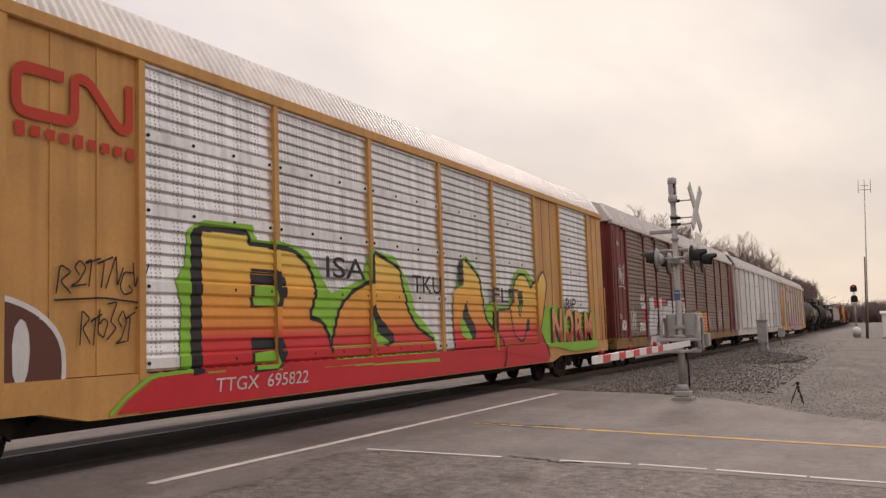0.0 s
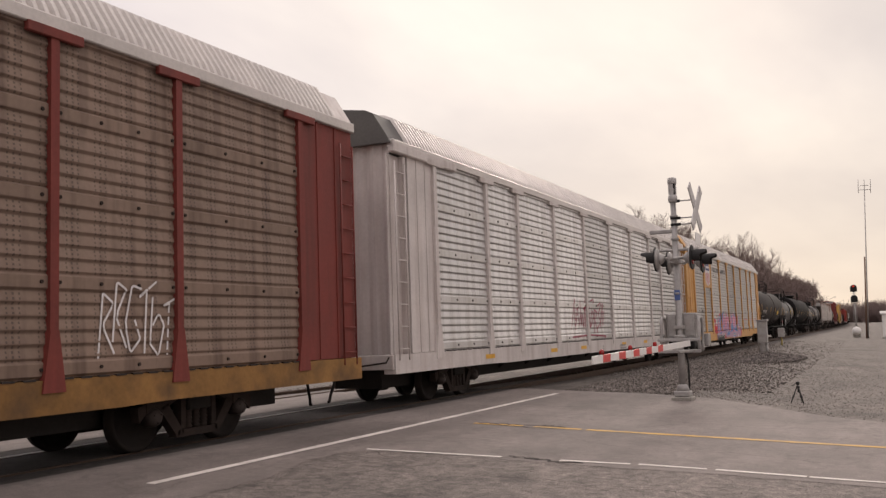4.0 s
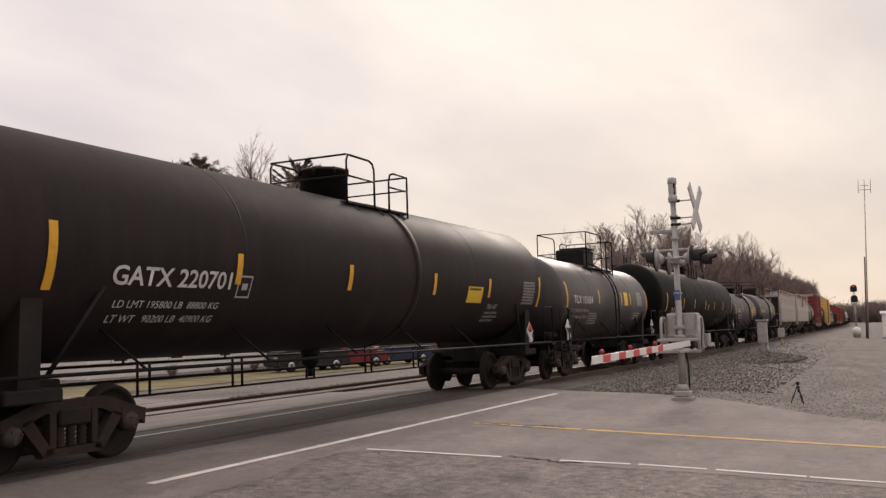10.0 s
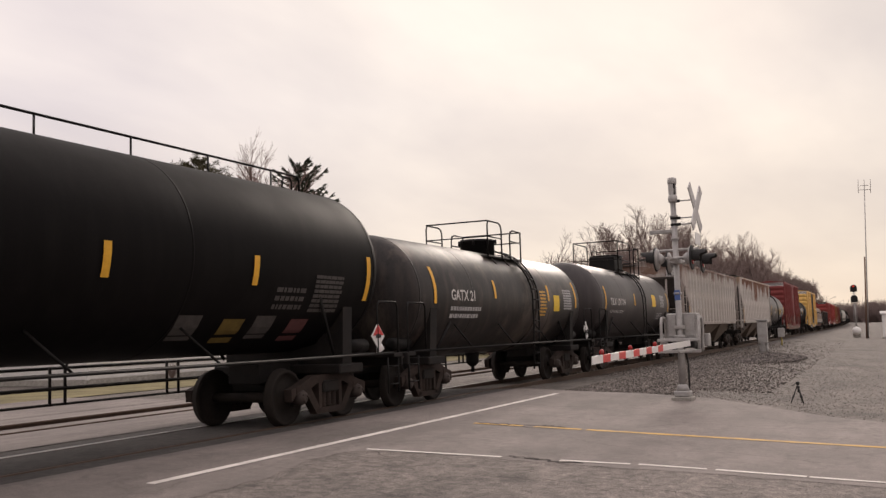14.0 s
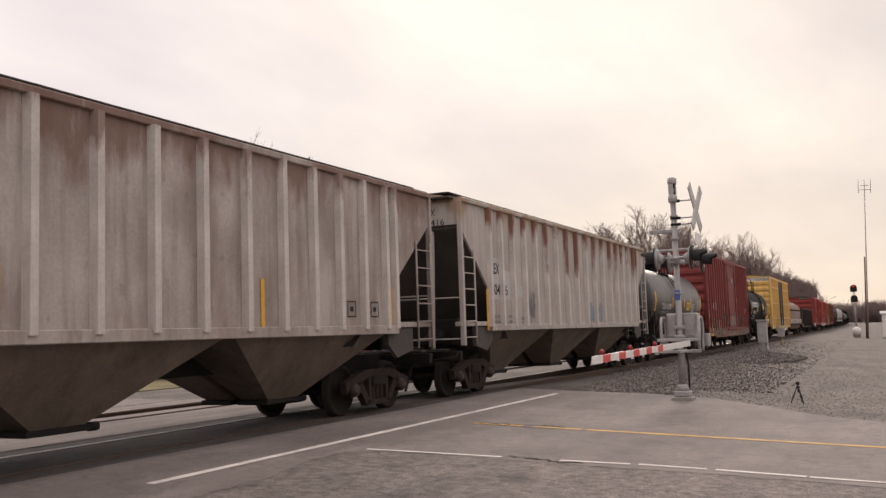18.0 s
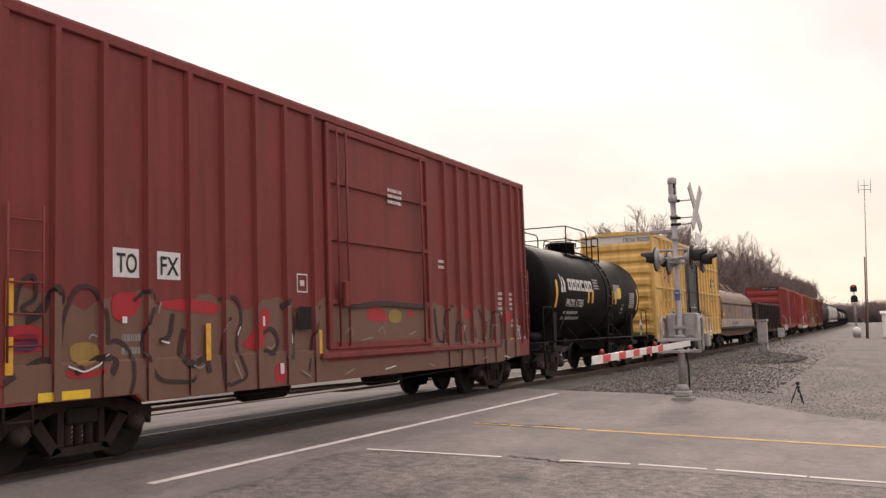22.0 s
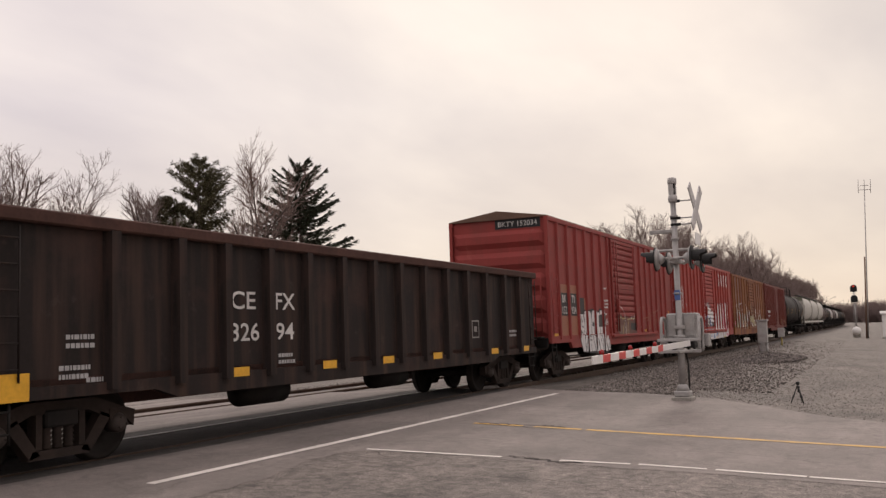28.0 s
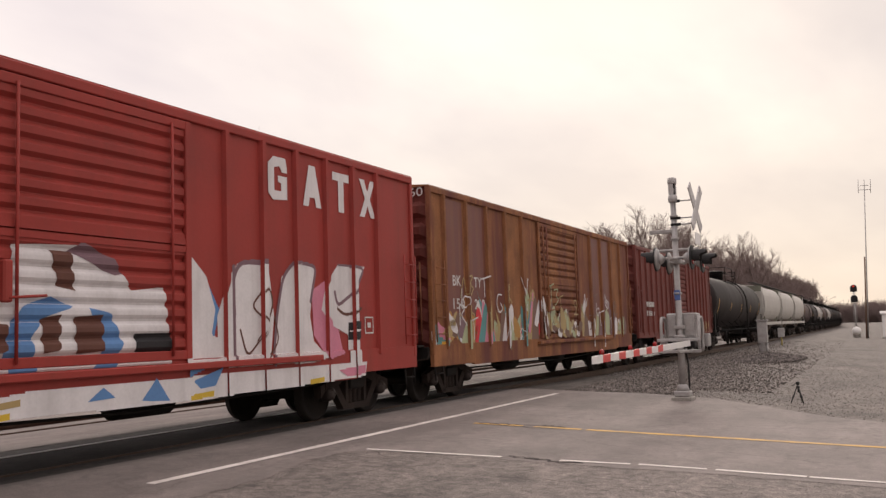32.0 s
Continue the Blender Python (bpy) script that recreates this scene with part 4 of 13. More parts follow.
def spruce_tree(seed, height, base_r, mat, label):
    """Tiers of long level boughs that lift at their tips, with hanging curtains of needles and sky between the tiers."""
    rnd = random.Random(seed)
    root = thing("conifer_tree", label, "tree")
    wood, needles = Mesher(), Mesher()
    wood.stick(Vector((0, 0, -0.2)), Vector((0, 0, height)), height * 0.017, 0.03, 8)
    z = height * 0.14
    while z < height * 0.985:
        f = 1 - (z - height * 0.14) / (height * 0.86)
        reach = base_r * (0.10 + 0.90 * f ** 0.8)
        for k in range(9 if f > 0.25 else 6):
            a = rnd.uniform(0, math.tau)
            ln = reach * rnd.uniform(0.42, 1.08)
            out = Vector((math.cos(a), math.sin(a), 0))
            p = Vector((0, 0, z + rnd.uniform(-0.25, 0.25)))
            n = max(3, int(ln / 0.34))
            rise = 0.75 * (1 - f) ** 2
            prev = p
            for i in range(1, n + 1):
                t = i / n
                q = p + out * ln * t + Vector((0, 0, ln * (rise * t - 0.42 * t + 0.36 * t * t)))
                wood.stick(prev, q, 0.035 * (1 - t) + 0.012, 0.035 * (1 - t) + 0.008, 3)
                across = (q - prev).cross(Vector((0, 0, 1))).normalized()
                if t > 0.18:
                    for _k in range(15):
                        # side shoots with hanging needles
                        tip = q + across * rnd.uniform(-1, 1) * (0.55 - 0.25 * t) * min(1, ln / 2) + (q - prev) * rnd.uniform(0.2, 1.2) + Vector((0, 0, rnd.uniform(-0.42, 0.04)))
                        needles.blade(prev.lerp(q, rnd.random()), tip, rnd.uniform(0.028, 0.065), Vector((rnd.uniform(-1, 1), rnd.uniform(-1, 1), 0.5)))
                prev = q
        z += rnd.uniform(0.34, 0.62) * (0.6 + 0.5 * f)
    wood.part("trunk", M_BARK, root)
    needles.part("needles", mat, root)
    return root


def pine_tree(seed, height, base_r, mat, label):
    """A rounded conifer: rising boughs that end in bottle-brush tufts, lumpy at the top."""
    rnd = random.Random(seed)
    root = thing("conifer_tree", label, "tree")
    wood, needles = Mesher(), Mesher()
    wood.stick(Vector((0, 0, -0.2)), Vector((0, 0, height * 0.95)), height * 0.017, 0.04, 8)
    z = height * 0.12
    while z < height * 0.97:
        f = (z - height * 0.12) / (height * 0.85)
        reach = base_r * (1 - f ** 2.2) ** 0.6 * (0.85 + 0.15 * math.sin(9 * f)) + 0.25
        for k in range(8):
            a = rnd.uniform(0, math.tau)
            ln = reach * rnd.uniform(0.55, 1.15)
            out = Vector((math.cos(a), math.sin(a), 0))
            p, tip = Vector((0, 0, z)), None
            n = max(3, int(ln / 0.42))
            prev = p
            for i in range(1, n + 1):
                t = i / n
                q = p + out * ln * t + Vector((rnd.uniform(-0.08, 0.08), rnd.uniform(-0.08, 0.08), ln * (0.12 * t + 0.38 * t * t)))
                wood.stick(prev, q, 0.03 * (1 - t) + 0.012, 0.03 * (1 - t) + 0.009, 3)
                if t > 0.35:
                    for _k in range(42):
                        d = Vector((rnd.gauss(0, 1), rnd.gauss(0, 1), rnd.gauss(0.3, 0.8))).normalized()
                        b = prev.lerp(q, rnd.random()) + d * 0.05
                        needles.blade(b, b + d * rnd.uniform(0.16, 0.36), rnd.uniform(0.02, 0.045), Vector((rnd.uniform(-1, 1), rnd.uniform(-1, 1), 0.4)))
                prev = q
        z += rnd.uniform(0.30, 0.48)
    wood.part("trunk", M_BARK, root)
    needles.part("needles", mat, root)
    return root


def put(tree, x, y, turn, size=1.0):
    m = Matrix.Translation((x, y, -0.4)) @ Matrix.Rotation(turn, 4, "Z") @ Matrix.Scale(size, 4)
    return copy_thing(tree, m)


def treeline_height(x):
    """How high the wood beside the line stands, x metres along it."""
    if x < 116:
        return 7.0 + (x - 60) * 0.155
    if x < 262:
        return 17.2 + (x - 116) * 0.045
    return 17.5 + (x - 262) * 0.024


kinds = [bare_tree(s, 16, sp, M_TWIG, kd, fn) for s, sp, kd, fn in ((11, 0.85, (7, 7, 6, 5), 0.010), (12, 1.0, (8, 6, 6, 5), 0.010), (13, 0.7, (6, 7, 6, 5), 0.009), (14, 0.95, (7, 6, 6, 5), 0.010), (15, 0.8, (8, 6, 6, 4), 0.010))]
dense = [bare_tree(s, 16, 0.85, M_TWIG, (9, 7, 5, 4), 0.02) for s in (16, 17, 18)]
spots = [(45.3, 47.0, 14.7, 0), (50.2, 47.0, 13.6, 2), (40.6, 47.0, 13.2, 4), (42.2, 48.5, 13.0, 3), (39.0, 47.0, 14.5, 1), (43.4, 50.5, 12.6, 4), (41.5, 52.0, 13.2, 2), (48.5, 55.0, 11.8, 2), (50.5, 57.0, 11.6, 1), (36.0, 47.0, 15.0, 2), (63.0, 50.5, 12.0, 3), (66.5, 52.0, 11.5, 4), (59.5, 51.0, 10.5, 0), (71.5, 50.0, 10.5, 1), (80.5, 48.0, 10.4, 2), (84.0, 47.5, 9.8, 3), (92, 50.0, 10.0, 0), (30, 45, 14, 1), (24, 48, 15, 2), (16, 46, 13, 3), (6, 50, 15, 4), (-8, 47, 14, 0), (-22, 52, 16, 1)]
for i, (x, y, h, k) in enumerate(spots):
    put(kinds[k], x, y, i * 1.7, h / 16)
rnd = random.Random(77)
x, i = 72.0, 0
while x < 520:
    for row in (0, 1):
        y = 25.5 + row * 5.0 + rnd.uniform(-2.0, 2.0) + BEND * x * x
        top = 1.03 * treeline_height(x) * (rnd.uniform(0.72, 0.95) if row != 1 else rnd.uniform(0.9, 1.04))
        if x < 92:
            top *= 0.72
        i += 1
        put(kinds[i % 5] if x < 330 else dense[i % 3], x + rnd.uniform(-3, 3), y, i * 1.7, top / 16)
    x += 7.5 + 0.012 * x
# the bare wood that closes the view to the far end and beyond the road
for k in range(26):
    i += 1
    a = math.radians(100 + k * 6.5)
    put(dense[i % 3], 110 * math.cos(a) - 20, 95 * math.sin(a), i, (13 + rnd.uniform(-2, 3)) / 16)
red_kind = bare_tree(21, 8, 0.9, M_TWIG_RED, (9, 7, 5, 3), 0.03, label="reddish leafless brush tree")
for k, tree in enumerate(kinds + dense + [red_kind]):
    tree.matrix_basis = pose(-40 - 12 * k, 58 + 3 * (k % 2), -0.4)
leaning = bare_tree(41, 19.5, 0.85, M_TWIG_PALE, (8, 7, 7, 5), 0.012, 0.16, 0.52, "tall leaning tree with pale budding twigs")
leaning.matrix_basis = pose(60.6, 47.0, -0.4)
spruce_tree(31, 16.9, 7.8, M_NEEDLE, "dark green spruce with drooping boughs").matrix_basis = pose(68.0, 45.7, -0.4, 0, 0, 140)
pine_tree(32, 16.0, 3.6, M_NEEDLE_OLIVE, "dense olive-green conifer with upswept boughs").matrix_basis = pose(55.0, 46.0, -0.4)
pine_tree(33, 12.6, 3.3, M_NEEDLE_OLIVE, "bushy dark green conifer").matrix_basis = pose(53.2, 47.5, -0.4)


def thicket(name, count, seed, place, tall, mat, label, thick=1.0):
    """Leafless stems with side twigs, too many to count."""
    rng = np.random.default_rng(seed)
    ms = Mesher()
    for _ in range(count):
        x, y = place(rng)
        p = Vector((x, y, -0.45))
        for _k in range(7):
            d = Vector((rng.uniform(-0.5, 0.5), rng.uniform(-0.5, 0.5), 1)).normalized()
            q = p + d * rng.uniform(0.33, 1.0) * tall
            ms.stick(p, q, 0.03 * thick, 0.018 * thick, 3)
            for _j in range(3 if thick == 1.0 else 6):
                e = Vector((rng.uniform(-0.8, 0.8), rng.uniform(-0.8, 0.8), 0.7)).normalized()
                b = p.lerp(q, rng.uniform(0.3, 1))
                ms.stick(b, b + e * rng.uniform(0.14, 0.36) * tall, 0.018 * thick, 0.01 * thick, 3)
    return tagged(ms.part(name, mat, None), label, "brush", "", "stuff")


def trackside(rng):
    x = 66 + min(440, rng.exponential(90))
    return x, 23.5 + rng.uniform(0, 12) + BEND * x * x


def far_end(rng):
    x = rng.uniform(560, 640)
    return x, rng.uniform(-80, 75)


def far_verge(rng):
    x = rng.uniform(230, 420)
    return x, -2.5 - 0.045 * (x - 200) - rng.exponential(5)


thicket("brush", 1100, 9, trackside, 3.7, M_TWIG, "tangled leafless brush under the trees")
thicket("far_wood", 700, 10, far_end, 12.0, M_TWIG, "hazy leafless wood at the end of the line", 5.0)
thicket("far_brush", 260, 11, far_verge, 7.5, M_TWIG_RED, "reddish leafless brush beyond the gravel", 2.5)
# ---- the house and the parked cars across the tracks ----
M_SIDING = surface("white_clapboard", (0.66, 0.64, 0.62), 0.6, vary=0.08, scale=2, streak=0.2, dirt=(0.45, 0.42, 0.4))
M_SHINGLE = surface("dark_roof_shingles", (0.065, 0.06, 0.058), 0.9, vary=0.3, scale=3, grain=18, bump=0.4)
M_GLASS = bpy.data.materials.new("window_glass")
M_GLASS.use_nodes = True
_g = M_GLASS.node_tree.nodes["Principled BSDF"]
_g.inputs["Base Color"].default_value, _g.inputs["Roughness"].default_value = (0.02, 0.022, 0.026, 1), 0.08
M_TRIM = surface("white_trim", (0.7, 0.68, 0.66), 0.5, vary=0.06, scale=3)
M_RUBBER = surface("tyre_rubber", (0.02, 0.02, 0.02), 0.85, vary=0.2, scale=6)
M_ALLOY = surface("alloy_rim", (0.5, 0.5, 0.5), 0.35, 0.8, vary=0.1, scale=6)
M_LAMPGLASS = surface("headlamp_glass", (0.5, 0.5, 0.5), 0.15, 0.2, vary=0.05)


def house(x, y, w, d, label, turn=0.0, wall_h=2.6, rise=1.7):
    g = thing("house", label, "house", at=pose(x, y, -0.40, 0, 0, turn))
    bm = bmesh.new()
    box(bm, -w / 2, w / 2, 0, d, 0.25, wall_h)
    part("wall", bm, M_SIDING, g)
    bm = bmesh.new()
    box(bm, -w / 2 - 0.03, w / 2 + 0.03, -0.03, d + 0.03, 0, 0.27)
    part("foundation", bm, M_CONCRETE, g)
    z, shared = 0.30, None
    while z < wall_h - 0.1:
        if shared is None:
            bm = bmesh.new()
            extrude_x(bm, [(-0.005, 0), (-0.035, 0), (-0.008, 0.16), (-0.005, 0.16)], -w / 2, w / 2)
            shared = part("clapboard", bm, M_SIDING, g, at=pose(0, 0, z))
        else:
            again(shared, pose(0, 0, z))
        z += 0.165
    bm = bmesh.new()
    extrude_x(bm, [(-0.5, wall_h - 0.1), (d / 2, wall_h + rise), (d + 0.5, wall_h - 0.1), (d + 0.5, wall_h + 0.05), (d / 2, wall_h + rise + 0.16), (-0.5, wall_h + 0.05)], -w / 2 - 0.4, w / 2 + 0.4)
    part("roof", bm, M_SHINGLE, g)
    for s in (-1, 1):
        bm = bmesh.new()
        P = [(s * w / 2, 0, wall_h - 0.02), (s * w / 2, d, wall_h - 0.02), (s * w / 2, d / 2, wall_h + rise)]
        bm.faces.new([bm.verts.new(p) for p in P])
        bmesh.ops.solidify(bm, geom=bm.faces[:], thickness=0.05)
        part("gable", bm, M_SIDING, g)
    n = max(2, int(w / 3.2))
    for i in range(n):
        cx = -w / 2 + w * (i + 0.5) / n
        wnd = new("window")
        wnd.parent = g
        wnd.matrix_basis = pose(cx, 0, 1.65)
        bm = bmesh.new()
        for a, b, c, e in ((-0.55, 0.55, 0.62, 0.72), (-0.55, 0.55, -0.72, -0.62), (-0.55, -0.45, -0.62, 0.62), (0.45, 0.55, -0.62, 0.62), (-0.45, 0.45, -0.03, 0.03)):
            box(bm, a, b, -0.09, -0.02, c, e)
        part("frame", bm, M_TRIM, wnd)
        bm = bmesh.new()
        box(bm, -0.45, 0.45, -0.055, -0.045, -0.62, 0.62)
        part("pane", bm, M_GLASS, wnd)
    for s in (-1, 1):
        bm = bmesh.new()
        box(bm, s * w / 2 - 0.08, s * w / 2 + 0.08, -0.06, 0.06, 0.25, wall_h - 0.08)
        part("corner_board", bm, M_TRIM, g)
    return g


house(39.5, 33.0, 15.5, 8.0, "low white clapboard house across the tracks")
house(60.5, 32.5, 7.0, 5.0, "small low white outbuilding with clapboard siding", 0, 2.1, 0.5)
house(18.0, 36.5, 10.0, 7.5, "white one-storey house with a dark roof")


def parked_car(x, y, turn, color, label, tall=False):
    g = thing("parked_car", label, "car", "cars parked across the tracks", at=pose(x, y, -0.37, 0, 0, turn))
    paint = surface("car_paint", color, 0.3, 0.2, vary=0.06, scale=1.5, bump=0.0)
    h = 0.22 if tall else 0.0
    body = [(-2.2, 0.32), (-2.25, 0.62 + h * 0.5), (-2.1, 0.88 + h), (-1.2, 0.95 + h), (1.0, 0.98 + h), (2.05, 0.86 + h), (2.25, 0.62), (2.22, 0.30), (1.85, 0.24), (-1.85, 0.24)]
    bm = bmesh.new()
    extrude_y(bm, body, -0.88, 0.88)
    bmesh.ops.bevel(bm, geom=bm.edges[:], offset=0.06, segments=2, affect="EDGES")
    part("body", bm, paint, g)
    cab = [(-1.9 if tall else -1.55, 0.93 + h), (-1.75 if tall else -0.95, 1.42 + h), (0.35, 1.45 + h), (1.1, 0.96 + h)]
    bm = bmesh.new()
    A = [bm.verts.new((x_, -0.80, z_)) for x_, z_ in cab]
    B = [bm.verts.new((x_, 0.80, z_)) for x_, z_ in cab]
    for i in (1, 2):
        A[i].co.y, B[i].co.y = -0.62, 0.62
    for i in range(4):
        bm.faces.new((A[i], A[(i + 1) % 4], B[(i + 1) % 4], B[i]))
    bm.faces.new(A[::-1])
    bm.faces.new(B)
    bmesh.ops.bevel(bm, geom=bm.edges[:], offset=0.04, segments=2, affect="EDGES")
    part("cabin", bm, paint, g)
    for sy in (-1, 1):
        bm = bmesh.new()
        q = [(cab[0][0] + 0.2, 0.97 + h), (cab[1][0] + 0.12, 1.36 + h), (0.28, 1.38 + h), (0.85, 0.98 + h)]
        vs = [bm.verts.new((x_, sy * (0.815 - (z_ - 0.96 - h) * 0.40), z_)) for x_, z_ in q]
        bm.faces.new(vs)
        part("side_window", bm, M_GLASS, g)
    for xa, xb, za, zb in ((1.12, 0.40, 1.0 + h, 1.40 + h), (cab[0][0] - 0.02, cab[1][0] - 0.02, 1.0 + h, 1.38 + h)):
        bm = bmesh.new()
        bm.faces.new([bm.verts.new(p) for p in ((xa + 0.02, -0.72, za), (xa + 0.02, 0.72, za), (xb + 0.02, 0.58, zb), (xb + 0.02, -0.58, zb))])
        part("windscreen", bm, M_GLASS, g)
    for wx in (-1.35, 1.38):
        for sy in (-1, 1):
            w_ = new("wheel")
            w_.parent = g
            w_.matrix_basis = pose(wx, sy * 0.80, 0.33)
            bm = bmesh.new()
            lathe(bm, [(-0.10, 0.2), (-0.11, 0.30), (-0.08, 0.33), (0.08, 0.33), (0.11, 0.30), (0.10, 0.2)], (0, 0, 0), "Y", 24)
            part("tyre", bm, M_RUBBER, w_)
            bm = bmesh.new()
            lathe(bm, [(sy * 0.06, 0.04), (sy * 0.105, 0.06), (sy * 0.10, 0.20), (sy * 0.06, 0.21)], (0, 0, 0), "Y", 20)
            part("rim", bm, M_ALLOY, w_)
    for sy in (-1, 1):
        bm = bmesh.new()
        soft_box(bm, 2.12, 2.24, *sorted((sy * 0.5, sy * 0.82)), 0.66, 0.80, 0.02)
        part("headlight", bm, M_LAMPGLASS, g)
        bm = bmesh.new()
        soft_box(bm, -2.26, -2.15, *sorted((sy * 0.55, sy * 0.84)), 0.68, 0.84, 0.02)
        part("tail_light", bm, M_REDGLASS, g)
    bm = bmesh.new()
    soft_box(bm, 2.16, 2.28, -0.8, 0.8, 0.34, 0.52, 0.03)
    soft_box(bm, -2.28, -2.18, -0.8, 0.8, 0.36, 0.56, 0.03)
    part("bumper", bm, M_BLACK, g)
    return g


parked_car(44.0, 29.3, 150, (0.03, 0.03, 0.032), "black sport utility parked by the house", True)
parked_car(47.6, 28.8, 150, (0.22, 0.025, 0.03), "dark red saloon car parked by the house")
parked_car(52.2, 28.0, 152, (0.03, 0.04, 0.09), "dark blue saloon car parked by the house")


def shrub(x, y, seed, h):
    rnd = random.Random(seed)
    g = thing("shrub", "small leafless brown shrub by the house wall", "shrub", "shrubs by the house", at=pose(x, y, -0.38))
    ms = Mesher()
    for _ in range(60):
        a = rnd.uniform(0, math.tau)
        d = Vector((math.cos(a) * rnd.uniform(0.1, 0.7), math.sin(a) * rnd.uniform(0.1, 0.7), 1)).normalized()
        p = Vector((0, 0, -0.05))
        q = p + d * h * rnd.uniform(0.5, 1)
        ms.stick(p, q, 0.014, 0.007, 3)
        e = (d + Vector((rnd.uniform(-1, 1), rnd.uniform(-1, 1), 0.3))).normalized()
        ms.stick(p.lerp(q, 0.6), p.lerp(q, 0.6) + e * h * 0.35, 0.008, 0.005, 3)
    ms.part("branches", M_TWIG, g)


for i, (x, h) in enumerate(((36.5, 0.9), (41.0, 0.6), (43.2, 0.7), (44.6, 1.0), (40.0, 0.5))):
    shrub(x, 32.3, i, h)
# ---- the train ----
M_STEEL = surface("brown_truck_steel", (0.036, 0.025, 0.021), 0.85, 0.0, vary=0.35, scale=4, dirty=0.6, dirt=(0.022, 0.018, 0.016))
M_WHEEL = surface("dark_wheel_steel", (0.02, 0.016, 0.014), 0.8, 0.0, vary=0.3, scale=3, dirty=0.5, dirt=(0.036, 0.026, 0.021))
M_UNDER = surface("black_underframe", (0.015, 0.013, 0.0125), 0.75, vary=0.3, scale=3, dirty=0.5, dirt=(0.035, 0.027, 0.022))
M_CAP = surface("bearing_cap", (0.06, 0.047, 0.042), 0.6, 0.2, vary=0.3, scale=6)
M_BLUE_CAP = surface("blue_bearing_cap", (0.05, 0.09, 0.22), 0.5, vary=0.3, scale=6)
R_WHEEL, HALF_BASE = 0.457, 0.89
WHEELSETS = []


def make_truck():
    """One freight truck with its own two wheelsets, kept far off as a pattern for copies."""
    t = new("truck")
    for side in (-1, 1):
        bm = bmesh.new()
        y0, y1 = side * 1.02 - 0.07, side * 1.02 + 0.07
        # cast side frame: top member, two windows, spring seat
        extrude_y(bm, [(-1.16, 0.40), (-1.18, 0.60), (-0.95, 0.66), (-0.52, 0.80), (0.52, 0.80), (0.95, 0.66), (1.18, 0.60), (1.16, 0.40), (1.04, 0.50), (0.72, 0.54), (0.42, 0.66), (-0.42, 0.66), (-0.72, 0.54), (-1.04, 0.50)], y0, y1)
        for sx in (-1, 1):
            extrude_y(bm, [(sx * 0.78, 0.56), (sx * 0.62, 0.62), (sx * 0.30, 0.20), (sx * 0.44, 0.16)], y0, y1)
            extrude_y(bm, [(sx * 0.36, 0.67), (sx * 0.27, 0.67), (sx * 0.27, 0.26), (sx * 0.36, 0.26)], y0, y1)
            box(bm, sx * HALF_BASE - 0.14, sx * HALF_BASE + 0.14, y0 - 0.01, y1 + 0.01, 0.50, 0.64)
        extrude_y(bm, [(-0.46, 0.15), (0.46, 0.15), (0.40, 0.25), (-0.40, 0.25)], y0, y1)
        part("side_frame", bm, M_STEEL, t, "cast steel side frame, rust brown")
    bm = bmesh.new()
    soft_box(bm, -0.24, 0.24, -1.12, 1.12, 0.50, 0.70, 0.02)
    soft_box(bm, -0.30, 0.30, -0.35, 0.35, 0.66, 0.80, 0.02)
    part("bolster", bm, M_UNDER, t)
    for side in (-1, 1):
        for k in (-0.16, 0.0, 0.16):
            bm = bmesh.new()
            prof = []
            for i in range(11):
                z = 0.25 + 0.026 * i
                prof.append((z, 0.072 if i % 2 else 0.05))
            lathe(bm, prof, (k, side * 1.02, 0), "Z", 10)
            part("spring", bm, M_STEEL, t)
    for sx in (-1, 1):
        ws = new("wheelset")
        ws.parent = t
        bm = bmesh.new()
        lathe(bm, [(-1.12, 0.06), (-0.8, 0.075), (-0.6, 0.085), (0.6, 0.085), (0.8, 0.075), (1.12, 0.06)], (0, 0, 0), "Y", 12)
        part("axle", bm, M_WHEEL, ws)
        for side in (-1, 1):
            bm = bmesh.new()
            prof = [(0.68, 0.09), (0.68, 0.16), (0.71, 0.20), (0.71, 0.38), (0.675, 0.40), (0.675, 0.485), (0.70, 0.485), (0.715, 0.462), (0.80, 0.455), (0.805, 0.40), (0.765, 0.385), (0.745, 0.21), (0.79, 0.17), (0.80, 0.09)]
            lathe(bm, [(side * a, r) for a, r in prof], (0, 0, 0), "Y", 36)
            part("wheel", bm, M_WHEEL, ws, "dark steel wheel with a worn bright tread")
            bm = bmesh.new()
            lathe(bm, [(side * 0.95, 0.125), (side * 1.10, 0.125), (side * 1.15, 0.10), (side * 1.17, 0.04)], (0, 0, 0), "Y", 14)
            for i in range(3):
                a = i * math.tau / 3
                rod(bm, (0.07 * math.cos(a), side * 1.14, 0.07 * math.sin(a)), (0.07 * math.cos(a), side * 1.185, 0.07 * math.sin(a)), 0.016, 6)
            part("bearing", bm, M_CAP, ws, "round bearing end cap with three bolts")
        ws.matrix_basis = pose(sx * HALF_BASE, 0, R_WHEEL)
    return t


TRUCK = make_truck()
TRUCK_SPARE = [TRUCK]


def add_trucks(car, left, right):
    """Two trucks under a car, at their distances from its middle."""
    for x in (left, right):
        t = TRUCK_SPARE.pop() if TRUCK_SPARE else copy_thing(TRUCK, pose(x, 0, 0))
        t.name = "truck"
        t.parent = car
        t.matrix_basis = pose(x, 0, 0)
        for ws in t.children:
            if ws.name.startswith("wheelset"):
                WHEELSETS.append((ws, car))


